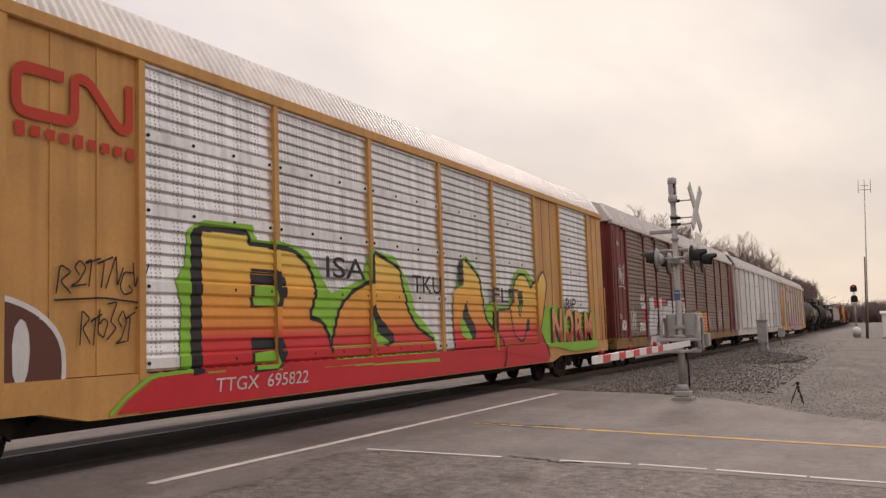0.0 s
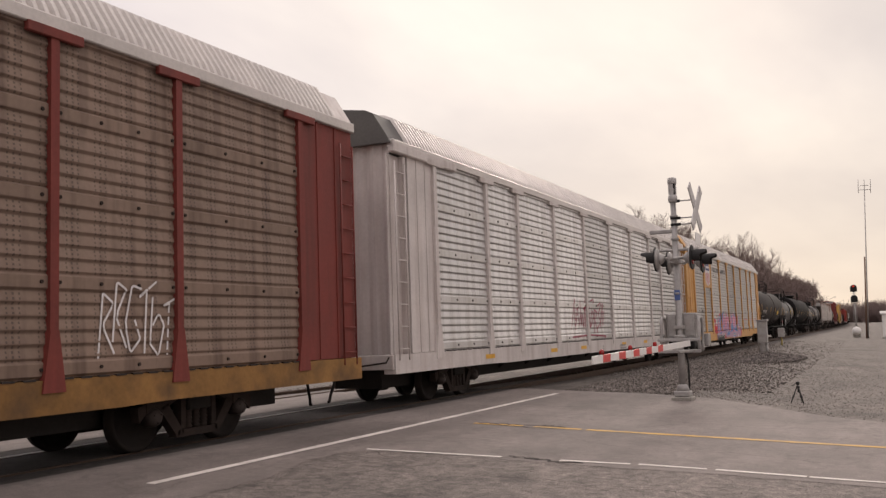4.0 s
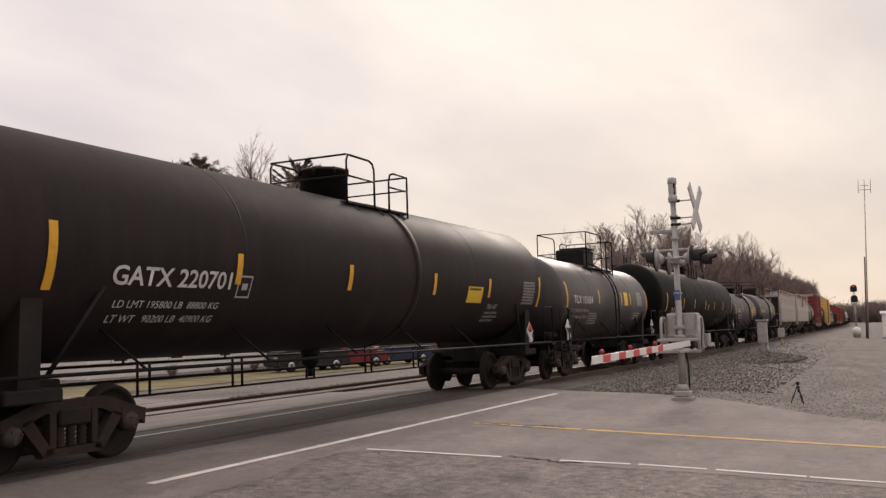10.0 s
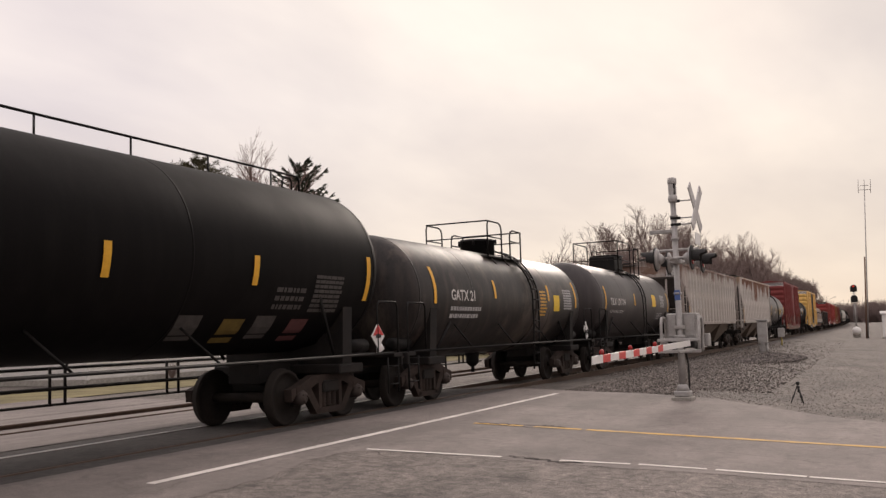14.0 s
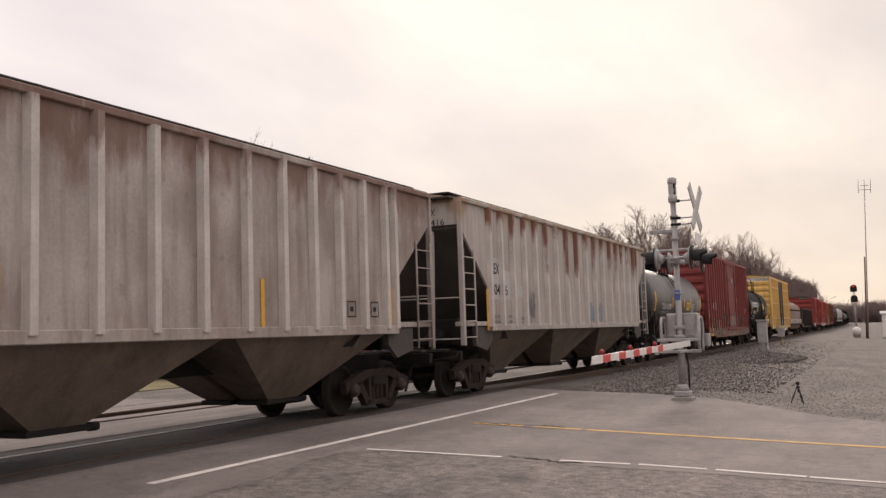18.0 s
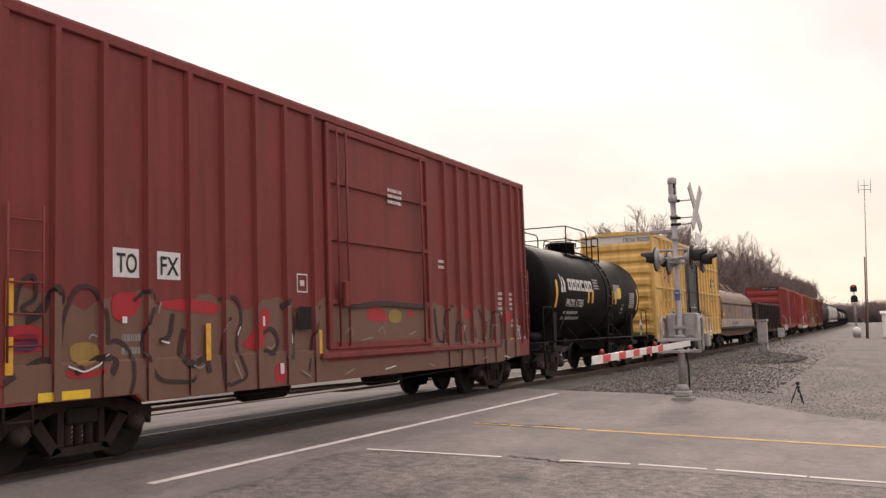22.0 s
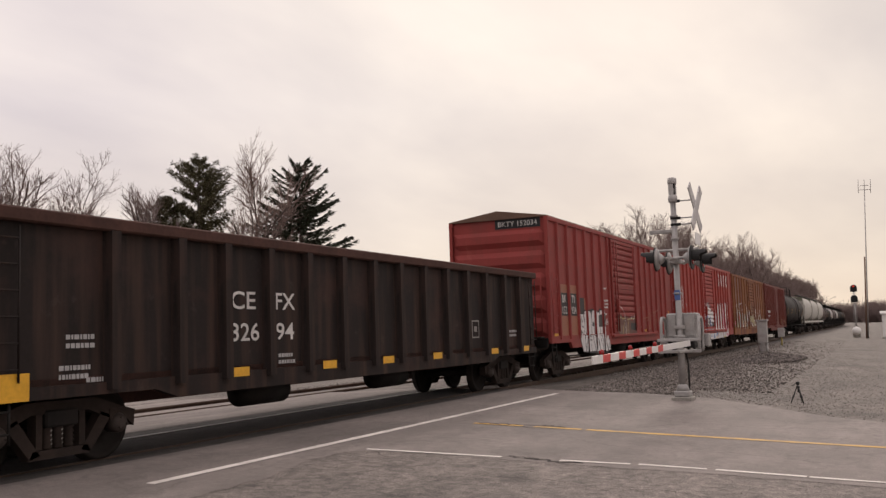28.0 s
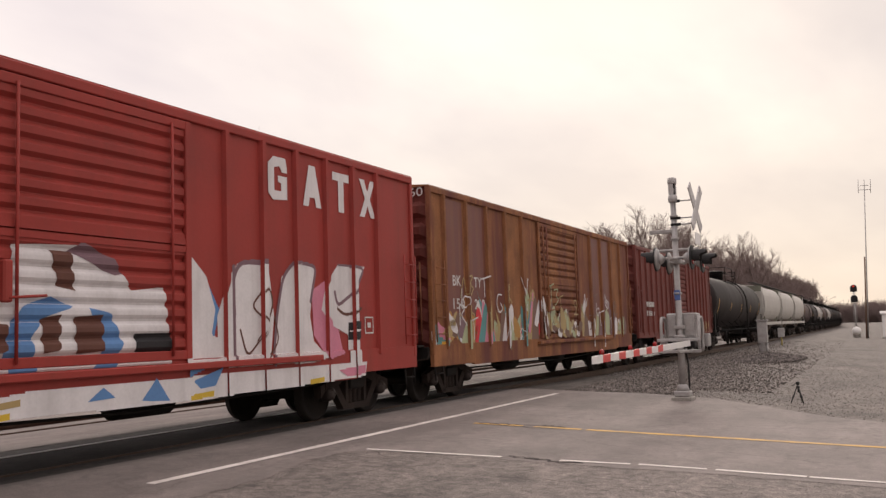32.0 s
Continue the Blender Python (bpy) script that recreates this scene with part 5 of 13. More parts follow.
def add_couplers(car, half, gap):
    for s in (-1, 1):
        bm = bmesh.new()
        tip = half + gap / 2
        soft_box(bm, *sorted((s * (tip - 0.30), s * (tip + 0.06))), -0.11, 0.11, 0.76, 1.0, 0.03)
        box(bm, *sorted((s * (half - 0.6), s * (tip - 0.2))), -0.07, 0.07, 0.80, 0.95)
        part("coupler", bm, M_STEEL, car, "knuckle coupler at the car's end")
        bm = bmesh.new()
        x = s * half
        pipe(bm, [(x - s * 0.1, -0.30, 0.78), (x + s * 0.12, -0.30, 0.70), (x + s * 0.2, -0.28, 0.5), (x + s * 0.28, -0.26, 0.32), (x + s * (min(gap / 2, 0.34) - 0.04), -0.25, 0.22), (x + s * min(gap / 2, 0.34), -0.25, 0.22)], 0.028)
        part("air_hose", bm, M_UNDER, car)
        bm = bmesh.new()
        pipe(bm, [(x + s * 0.06, -1.42, 1.02), (x + s * 0.10, -1.38, 0.92), (x + s * 0.10, -0.35, 0.80), (x + s * 0.16, -0.30, 0.80)], 0.018)
        part("cut_lever", bm, M_STEEL, car)


CARS = []


def rail_car(name, label, x0, x1, group="cars of the freight train"):
    """The empty at the rail below the middle of a car that lies from x0 to x1 on the train."""
    car = thing(name, label, "rail car", group)
    CARS.append((car, (x0 + x1) / 2))
    return car, (x1 - x0) / 2

# ---- lettering, decals and spray paint ----
M_STENCIL = surface("white_stencil_paint", (0.62, 0.60, 0.58), 0.6, vary=0.12, scale=8, dirty=0.35, dirt=(0.2, 0.18, 0.17))
M_INK = surface("dark_stencil_paint", (0.035, 0.032, 0.034), 0.6, vary=0.2, scale=8)
M_FAINT = surface("faded_stencil_paint", (0.27, 0.25, 0.24), 0.7, vary=0.2, scale=8)
M_REFLECT = surface("yellow_reflective_tape", (0.72, 0.38, 0.04), 0.4, vary=0.12, scale=9)
M_LABEL = surface("yellow_notice", (0.78, 0.52, 0.05), 0.5, vary=0.1, scale=9)
M_GREY_INK = surface("grey_stencil_paint", (0.40, 0.39, 0.39), 0.6, vary=0.2, scale=8)
M_PLACARD_RED = surface("red_placard", (0.55, 0.06, 0.06), 0.5, vary=0.12, scale=9)
M_PLACARD = surface("white_placard", (0.66, 0.64, 0.63), 0.5, vary=0.1, scale=9)
FONTS = {}


def glyphs(text, size, width=None, bold=0.0):
    """The outlines of a text in Blender's own font as a bmesh in the x-z plane, its left foot at the origin."""
    cu = bpy.data.curves.new("lettering", "FONT")
    cu.body, cu.size, cu.resolution_u, cu.offset = text, size, 3, bold
    ob = bpy.data.objects.new("lettering", cu)
    bm = bmesh.new()
    bm.from_mesh(ob.to_mesh())
    ob.to_mesh_clear()
    bpy.data.objects.remove(ob)
    bpy.data.curves.remove(cu)
    xs = [v.co.x for v in bm.verts]
    left, wide = min(xs), max(xs) - min(xs)
    k = width / wide if width else 1.0
    for v in bm.verts:
        v.co = Vector(((v.co.x - left) * k, 0, v.co.y))
    return bm


def flat_side(y):
    return lambda x, z: -y


def tank_side(r, zc):
    return lambda x, z: -math.sqrt(max(0.0, r * r - (z - zc) ** 2))


def lay(bm, face, x, z, lift=0.012, slant=0.0):
    """Moves a drawing from the x-z plane onto a car's side."""
    for v in bm.verts:
        px, pz = x + v.co.x + slant * v.co.z, z + v.co.z
        v.co = Vector((px, face(px, pz) - lift, pz))


def words(text, size, x, z, face, parent, mat=None, width=None, bold=0.0, name="lettering", slant=0.0, lift=0.012):
    bm = glyphs(text, size, width, bold)
    lay(bm, face, x, z, lift, slant)
    return part(name, bm, mat or M_STENCIL, parent)


def patch(name, x, z, w, h, face, parent, mat, lift=0.008, label="", tilt=0.0, nx=1):
    """A thin painted or stuck-on panel that follows the side."""
    bm = bmesh.new()
    nz = max(1, int(h / 0.12))
    grid = [[bm.verts.new((w * (i / nx - 0.5) + tilt * h * (j / nz - 0.5), 0, h * (j / nz - 0.5))) for j in range(nz + 1)] for i in range(nx + 1)]
    for i in range(nx):
        for j in range(nz):
            bm.faces.new((grid[i][j], grid[i + 1][j], grid[i + 1][j + 1], grid[i][j + 1]))
    lay(bm, face, x, z, lift)
    return part(name, bm, mat, parent, label)


def small_print(x, z, w, rows, pitch, face, parent, mat=None, seed=1, slant=0.0, lift=0.010):
    """Writing too small to read: rows of plain bars."""
    rnd = random.Random(seed)
    bm = bmesh.new()
    for r in range(rows):
        at, zz = 0.0, -r * pitch
        end = w * rnd.uniform(0.75, 1.0)
        while at < end:
            ln = rnd.uniform(0.05, 0.16) * min(1.0, w)
            vs = [bm.verts.new((at, 0, zz)), bm.verts.new((at + ln, 0, zz)), bm.verts.new((at + ln, 0, zz + pitch * 0.55)), bm.verts.new((at, 0, zz + pitch * 0.55))]
            bm.faces.new(vs)
            at += ln + 0.03 * min(1.0, w)
    lay(bm, face, x, z, lift, slant)
    return part("small_print", bm, mat or M_STENCIL, parent)


def table_decal(x, z, w, h, face, parent, mat=None):
    """A ruled data panel."""
    bm = bmesh.new()
    rnd = random.Random(int(x * 100))
    def bar(x0, x1, z0, z1):
        bm.faces.new([bm.verts.new(p) for p in ((x0, 0, z0), (x1, 0, z0), (x1, 0, z1), (x0, 0, z1))])
    rows = 8
    for i in range(rows):
        z0 = -h / 2 + h * i / rows
        at = -w / 2
        while at < w / 2 - 0.03:
            ln = min(rnd.uniform(0.08, 0.2), w / 2 - at)
            bar(at, at + ln, z0 + 0.012, z0 + h / rows - 0.012)
            at += ln + 0.012
    lay(bm, face, x, z)
    return part("data_panel", bm, mat or M_GREY_INK, parent, "ruled inspection data panel")


def framed(x, z, s, face, parent, mat=None):
    bm = bmesh.new()
    t = s * 0.08
    for a, b, c, d in ((-s / 2, s / 2, -s / 2, -s / 2 + t), (-s / 2, s / 2, s / 2 - t, s / 2), (-s / 2, -s / 2 + t, -s / 2 + t, s / 2 - t), (s / 2 - t, s / 2, -s / 2 + t, s / 2 - t), (-s * 0.2, s * 0.2, -s * 0.15, s * 0.15)):
        bm.faces.new([bm.verts.new(p) for p in ((a, 0, c), (b, 0, c), (b, 0, d), (a, 0, d))])
    lay(bm, face, x, z)
    return part("stencil_box", bm, mat or M_GREY_INK, parent)


def smooth_poly(pts, times=2):
    for _ in range(times):
        out = []
        for i, (x, z) in enumerate(pts):
            x2, z2 = pts[(i + 1) % len(pts)]
            out += [(0.75 * x + 0.25 * x2, 0.75 * z + 0.25 * z2), (0.25 * x + 0.75 * x2, 0.25 * z + 0.75 * z2)]
        pts = out
    return pts


def grow(pts, d):
    """An outline pushed outwards by d."""
    area = sum(a[0] * b[1] - b[0] * a[1] for a, b in zip(pts, pts[1:] + pts[:1]))
    sgn = 1 if area > 0 else -1
    out = []
    for i, p in enumerate(pts):
        a, b = pts[i - 1], pts[(i + 1) % len(pts)]
        tx, tz = b[0] - a[0], b[1] - a[1]
        ln = math.hypot(tx, tz) or 1
        out.append((p[0] + sgn * tz / ln * d, p[1] - sgn * tx / ln * d))
    return out


def spray(name, shapes, face, parent, mat, label="", lift=0.010, step=0.03, breaks=()):
    """Fills outlines of (x, z), even-odd, with strips that follow the relief of a car's side."""
    bm = bmesh.new()
    edges = [(a, b) for s in shapes for a, b in zip(s, s[1:] + s[:1])]
    z0, z1 = min(p[1] for s in shapes for p in s), max(p[1] for s in shapes for p in s)
    def cross(z):
        return sorted(a[0] + (b[0] - a[0]) * (z - a[1]) / (b[1] - a[1]) for a, b in edges if (a[1] <= z) != (b[1] <= z))
    def quad(a, b, c, d, za, zb):
        cuts = [k for k in breaks if min(a, d) < k < max(b, c)]
        if not cuts:
            m = (a + b + c + d) / 4
            bm.faces.new([bm.verts.new((x, face(m, z) - lift, z)) for x, z in ((a, za), (b, za), (c, zb), (d, zb))])
            return
        lo, hi = (a + d) / 2, (b + c) / 2
        for x0, x1 in zip([lo] + cuts, cuts + [hi]):
            if x1 - x0 > 0.004:
                m = (x0 + x1) / 2
                bm.faces.new([bm.verts.new((x, face(m, z) - lift, z)) for x, z in ((x0, za), (x1, za), (x1, zb), (x0, zb))])
    z = z0
    while z < z1:
        zb = min(z1, z + step)
        lo, hi = cross(z + 1e-4), cross(zb - 1e-4)
        if len(lo) != len(hi):
            lo = hi = cross((z + zb) / 2)
        for i in range(0, len(lo) - 1, 2):
            quad(lo[i], lo[i + 1], hi[i + 1], hi[i], z, zb)
        z = zb
    if not bm.faces:
        bm.free()
        return None
    bmesh.ops.remove_doubles(bm, verts=bm.verts[:], dist=0.003)
    return part(name, bm, mat, parent, label)


class Artist:
    """Lays sprayed fields and lines over one another on the side of a car."""
    def __init__(self, car, face, cuts=(), step=0.02, lift=0.006):
        self.car, self.face, self.cuts, self.step, self.lift = car, face, cuts, step, lift

    def fill(self, mat, pts):
        self.lift += 0.0007
        return spray("sprayed_field", [pts], self.face, self.car, mat, "", self.lift, self.step, self.cuts)

    def line(self, mat, width, pts):
        self.lift += 0.0005
        way = rounded(pts, 0.15, 3)
        left = [grow_open(way, k, width / 2) for k in range(len(way))]
        right = [grow_open(way, k, -width / 2) for k in range(len(way))]
        return spray("sprayed_line", [left + right[::-1]], self.face, self.car, mat, "", self.lift, min(self.step, 0.02), self.cuts)


def grow_open(way, k, d):
    """A point d metres beside the k-th point of an open path."""
    a, b = way[max(0, k - 1)], way[min(len(way) - 1, k + 1)]
    tx, tz = b[0] - a[0], b[1] - a[1]
    ln = math.hypot(tx, tz) or 1
    return way[k][0] - tz / ln * d, way[k][1] + tx / ln * d


# letter-like shapes, outline first, then holes, in a unit square
LOBES = {
    "b": [[(0, 0), (0, 1), (0.75, 0.95), (0.95, 0.75), (0.75, 0.55), (1, 0.35), (0.85, 0.03)], [(0.32, 0.2), (0.32, 0.38), (0.62, 0.38), (0.66, 0.2)], [(0.32, 0.62), (0.32, 0.78), (0.55, 0.78), (0.58, 0.62)]],
    "o": [[(0.2, 0), (0, 0.35), (0.08, 0.75), (0.4, 1), (0.62, 0.98), (0.95, 0.7), (1, 0.3), (0.8, 0)], [(0.42, 0.22), (0.35, 0.45), (0.5, 0.72), (0.64, 0.48), (0.6, 0.22)]],
    "a": [[(0, 0), (0.22, 0.6), (0.3, 1.05), (0.62, 0.8), (1, 0.1), (0.75, 0.0), (0.62, 0.22), (0.42, 0.2), (0.32, 0)], [(0.44, 0.36), (0.46, 0.58), (0.6, 0.4)]],
    "n": [[(0, 0), (0.05, 1), (0.35, 0.95), (0.68, 0.45), (0.7, 1), (1, 0.95), (0.95, 0), (0.66, 0.05), (0.32, 0.5), (0.3, 0)]],
    "e": [[(0, 0.05), (0.05, 0.95), (0.95, 1), (0.9, 0.72), (0.42, 0.7), (0.42, 0.6), (0.82, 0.58), (0.8, 0.38), (0.4, 0.36), (0.4, 0.28), (0.95, 0.3), (1, 0)]],
    "s": [[(0.02, 0.05), (0, 0.32), (0.55, 0.36), (0.05, 0.55), (0.08, 0.95), (0.95, 1), (0.9, 0.7), (0.5, 0.68), (0.98, 0.45), (0.95, 0.05), (0.5, 0)]],
    "k": [[(0, 0), (0.02, 1), (0.33, 1), (0.34, 0.62), (0.66, 1), (1, 0.92), (0.62, 0.52), (1, 0.04), (0.64, 0), (0.34, 0.38), (0.32, 0)]],
    "u": [[(0, 1), (0, 0.2), (0.22, 0), (0.8, 0), (1, 0.2), (1, 1), (0.7, 0.96), (0.68, 0.3), (0.34, 0.3), (0.32, 0.98)]],
}


def throw_up(keys, x0, x1, z0, z1, face, parent, fill, edge=None, halo=None, breaks=(), lean=0.0, fat=0.05, shade=None, step=0.03, label="spray-painted lettering", seed=0):
    """A row of fat sprayed letter shapes with an outline and a halo behind."""
    rnd = random.Random(seed)
    w = (x1 - x0) / len(keys)
    outs, fills, shades = [], [], []
    for i, k in enumerate(keys):
        hs = (z1 - z0) * rnd.uniform(0.9, 1.05)
        for j, s in enumerate(LOBES[k]):
            pts = smooth_poly([(x0 + w * (i + 0.03 + 0.94 * px) + lean * pz, z0 + hs * pz + rnd.uniform(-0.03, 0.03)) for px, pz in s], 2)
            if j == 0:
                outs.append(pts)
            fills.append(grow(pts, -fat * 0.4) if j == 0 else pts)
            shades.append([(px + 0.08, pz - 0.05) for px, pz in pts])
    if halo:
        for k, o in enumerate(outs):
            spray("halo", [grow(o, fat * 2.6)], face, parent, halo, "sprayed halo round the letters", 0.007 + 0.0004 * (k % 3), step, breaks)
    if edge:
        for k, o in enumerate(outs):
            spray("outline", [grow(o, fat)], face, parent, edge, "", 0.0095 + 0.0004 * (k % 3), step, breaks)
    n = 0
    for i, k in enumerate(keys):
        m = len(LOBES[k])
        spray("letter", fills[n:n + m], face, parent, fill[i % len(fill)] if isinstance(fill, (list, tuple)) else fill, label, 0.012 + 0.0004 * (i % 3), step, breaks)
        if shade:
            spray("letter_shade", [[(x, min(z, z0 + 0.35 * (z1 - z0))) for x, z in fills[n]]], face, parent, shade, "", 0.0145, step, breaks)
        n += m


def ribbon(name, pts, width, face, parent, mat, label="", lift=0.012):
    """One painted stroke of even width along points of (x, z)."""
    bm, rows = bmesh.new(), []
    for k, (x, z) in enumerate(pts):
        a, b = pts[max(0, k - 1)], pts[min(len(pts) - 1, k + 1)]
        tx, tz = b[0] - a[0], b[1] - a[1]
        ln = math.hypot(tx, tz) or 1
        nx, nz = -tz / ln * width / 2, tx / ln * width / 2
        rows.append([bm.verts.new((x + q * nx, face(x, z) - lift, z + q * nz)) for q in (-1, 1)])
    for A, B in zip(rows, rows[1:]):
        bm.faces.new((A[0], A[1], B[1], B[0]))
    return part(name, bm, mat, parent, label)


def rounded(pts, radius=0.12, steps=4):
    """Rounds the bends of a path."""
    out = [pts[0]]
    for a, b, c in zip(pts, pts[1:], pts[2:]):
        la, lc = math.hypot(a[0] - b[0], a[1] - b[1]), math.hypot(c[0] - b[0], c[1] - b[1])
        r = min(radius, la * 0.48, lc * 0.48)
        p = (b[0] + (a[0] - b[0]) * r / la, b[1] + (a[1] - b[1]) * r / la)
        q = (b[0] + (c[0] - b[0]) * r / lc, b[1] + (c[1] - b[1]) * r / lc)
        for k in range(steps + 1):
            t = k / steps
            out.append(tuple((1 - t) ** 2 * p[j] + 2 * t * (1 - t) * b[j] + t * t * q[j] for j in (0, 1)))
    return out + [pts[-1]]


# quick hand strokes in a unit box, loops and hooks that spell nothing
STROKES = [[(0.0, 0.0), (0.35, 1.0), (0.6, 0.05), (0.8, 0.7)], [(0.1, 0.9), (0.05, 0.2), (0.5, 0.0), (0.75, 0.45), (0.4, 0.6), (0.15, 0.4)], [(0.0, 0.85), (0.7, 0.95), (0.25, 0.5), (0.75, 0.35), (0.1, 0.0)],
           [(0.1, 0.0), (0.1, 0.95), (0.65, 0.75), (0.2, 0.45), (0.8, 0.0)], [(0.7, 0.9), (0.2, 0.95), (0.05, 0.4), (0.35, 0.0), (0.8, 0.25), (0.5, 0.5)], [(0.05, 1.0), (0.3, 0.1), (0.5, 0.65), (0.7, 0.05), (0.95, 1.0)],
           [(0.4, 0.0), (0.4, 0.9), (0.0, 0.8), (0.85, 1.0)], [(0.5, 0.5), (0.15, 0.75), (0.45, 1.0), (0.8, 0.7), (0.5, 0.2), (0.1, 0.05), (0.9, 0.1)]]


def scribble(x0, x1, z0, z1, face, parent, mat, seed, strokes=6, width=0.02, breaks=(), lift=0.012):
    """A quick tag: a row of hooked and looped strokes with a flourish, spelling nothing."""
    rnd = random.Random(seed)
    n = max(3, int(strokes * 0.8))
    w = (x1 - x0) / (n + 0.6)
    for i in range(n):
        g = rnd.choice(STROKES)
        hs = (z1 - z0) * rnd.uniform(0.65, 1.0)
        zb = z0 + rnd.uniform(0, 0.25) * (z1 - z0)
        path = [(x0 + w * (i + 1.6 * px + 0.3 * pz * rnd.uniform(0.8, 1.2)), zb + hs * pz + rnd.uniform(-0.05, 0.05) * hs) for px, pz in g]
        ribbon("scrawl", rounded(path, 0.25 * w), width, face, parent, mat, "quick spray-painted scrawl", lift)
    if seed % 2:
        ribbon("scrawl", rounded([(x0, z0 - 0.06), ((x0 + x1) / 2, z0 - 0.02), (x1, z0 - 0.08), (x1 - 0.2, z0 - 0.14)], 0.1), width, face, parent, mat, "", lift)


def shards(x0, x1, z0, z1, face, parent, mats, seed, count, cuts=(), lift=0.010):
    """Overlapping slanted slivers of spray paint, as in a faded wildstyle piece."""
    rnd = random.Random(seed)
    for i in range(count):
        cx = x0 + (x1 - x0) * (i + rnd.uniform(0.1, 0.9)) / count
        crest = z0 + (z1 - z0) * (0.62 + 0.38 * math.sin(cx * 2.3 + seed) * math.sin(cx * 0.9))
        zb = z0 + rnd.uniform(0, 0.5) * (crest - z0)
        zt = min(crest, zb + rnd.uniform(0.4, 1.0) * (z1 - z0))
        w, k = rnd.uniform(0.10, 0.34), rnd.uniform(-0.45, 0.45)
        sh = [(cx - w, zb), (cx - w * 0.7 + k * 0.5, (zb + zt) / 2), (cx - w * 0.3 + k, zt), (cx + w * 0.3 + k, zt - rnd.uniform(0, 0.2)), (cx + w * 0.8 + k * 0.4, (zb + zt) / 2), (cx + w * 0.6, zb - 0.02)]
        spray("paint_sliver", [smooth_poly(sh, 1)], face, parent, mats[(i * 7 + i // 3) % len(mats)], "", lift + 0.0009 * (i % 6), 0.06, cuts)
    for i in range(count // 5):
        cx, z = rnd.uniform(x0, x1 - 0.5), rnd.uniform(z0 + 0.2, z1 - 0.2)
        path = [(cx + 0.55 * px, z + 0.5 * pz) for px, pz in rnd.choice(STROKES)]
        ribbon("paint_line", rounded(path, 0.12), 0.035, face, parent, mats[i % 2], "", lift + 0.009)
# ---- tank cars ----
M_TANK = surface("black_tank_paint", (0.0050, 0.0042, 0.0044), 0.60, vary=0.35, scale=0.9, grain=30, bump=0.04, streak=0.35, dirt=(0.013, 0.0115, 0.011))
M_TANK_WORN = surface("greyed_tank_paint", (0.033, 0.0265, 0.0270), 0.46, vary=0.35, scale=0.8, grain=30, bump=0.05, streak=0.75, dirt=(0.056, 0.044, 0.042))
M_TANK_SHEEN = surface("satin_black_tank_paint", (0.030, 0.0250, 0.0275), 0.40, vary=0.35, scale=0.9, grain=30, bump=0.04, streak=0.5, dirt=(0.026, 0.023, 0.022))
for m in (M_TANK_WORN, M_TANK_SHEEN):
    m.node_tree.nodes["Principled BSDF"].inputs["Specular IOR Level"].default_value = 0.42 if m is M_TANK_WORN else 0.6
M_TANK_DULL = surface("dusty_tank_paint", (0.023, 0.0175, 0.0172), 0.58, vary=0.3, scale=0.7, grain=24, bump=0.06, streak=0.6, dirt=(0.030, 0.025, 0.023))
M_IRON = surface("black_ironwork", (0.012, 0.0115, 0.0115), 0.55, vary=0.3, scale=5, dirty=0.3, dirt=(0.04, 0.03, 0.026))
for m in (M_TANK, M_TANK_DULL, M_IRON):
    m.node_tree.nodes["Principled BSDF"].inputs["Specular IOR Level"].default_value = 0.07 if m is M_TANK else 0.12
M_TANK_MOTTLED = surface("weathered_tank_paint", (0.020, 0.017, 0.0165), 0.45, vary=0.4, scale=0.8, grain=24, bump=0.06, streak=0.7, dirt=(0.06, 0.045, 0.038))
stained(M_TANK_MOTTLED, (0.15, 0.118, 0.10), 0.9, 0.50, 0.7, 0.75, (1, 1, 0.5))
stained(M_TANK_MOTTLED, (0.008, 0.007, 0.007), 1.6, 0.55, 0.68, 0.8)
stained(M_TANK_DULL, (0.042, 0.029, 0.026), 1.1, 0.5, 0.72, 0.7, (1, 1, 0.4))
stained(M_TANK_WORN, (0.012, 0.011, 0.011), 0.9, 0.52, 0.70, 0.7, (1, 1, 0.35))
stained(M_TANK_SHEEN, (0.014, 0.012, 0.012), 1.3, 0.52, 0.72, 0.6, (1, 1, 0.3))
M_DIM = surface("dim_stencil_paint", (0.075, 0.068, 0.065), 0.7, vary=0.3, scale=8)
M_DIM_LABEL = surface("grimy_yellow_notice", (0.16, 0.11, 0.03), 0.6, vary=0.3, scale=8)
M_DIM_RED = surface("grimy_red_notice", (0.12, 0.05, 0.05), 0.6, vary=0.3, scale=8)
M_GRATE = surface("steel_grating", (0.05, 0.046, 0.043), 0.6, 0.3, vary=0.3, scale=9)


def ladder(parent, xa, xb, points, rungs, mat, r=0.017, name="ladder"):
    """A ladder in the y-z plane along points of (y, z), between xa and xb."""
    bm = bmesh.new()
    for x in (xa, xb):
        pipe(bm, [(x, y, z) for y, z in points], r)
    lens = [0.0]
    for a, b in zip(points, points[1:]):
        lens.append(lens[-1] + math.hypot(b[0] - a[0], b[1] - a[1]))
    for i in range(rungs):
        d = lens[-1] * (i + 0.5) / rungs
        k = max(j for j in range(len(points) - 1) if lens[j] <= d)
        f = (d - lens[k]) / (lens[k + 1] - lens[k])
        y, z = points[k][0] + f * (points[k + 1][0] - points[k][0]), points[k][1] + f * (points[k + 1][1] - points[k][1])
        rod(bm, (xa, y, z), (xb, y, z), r * 0.85, 6)
    return part(name, bm, mat, parent)


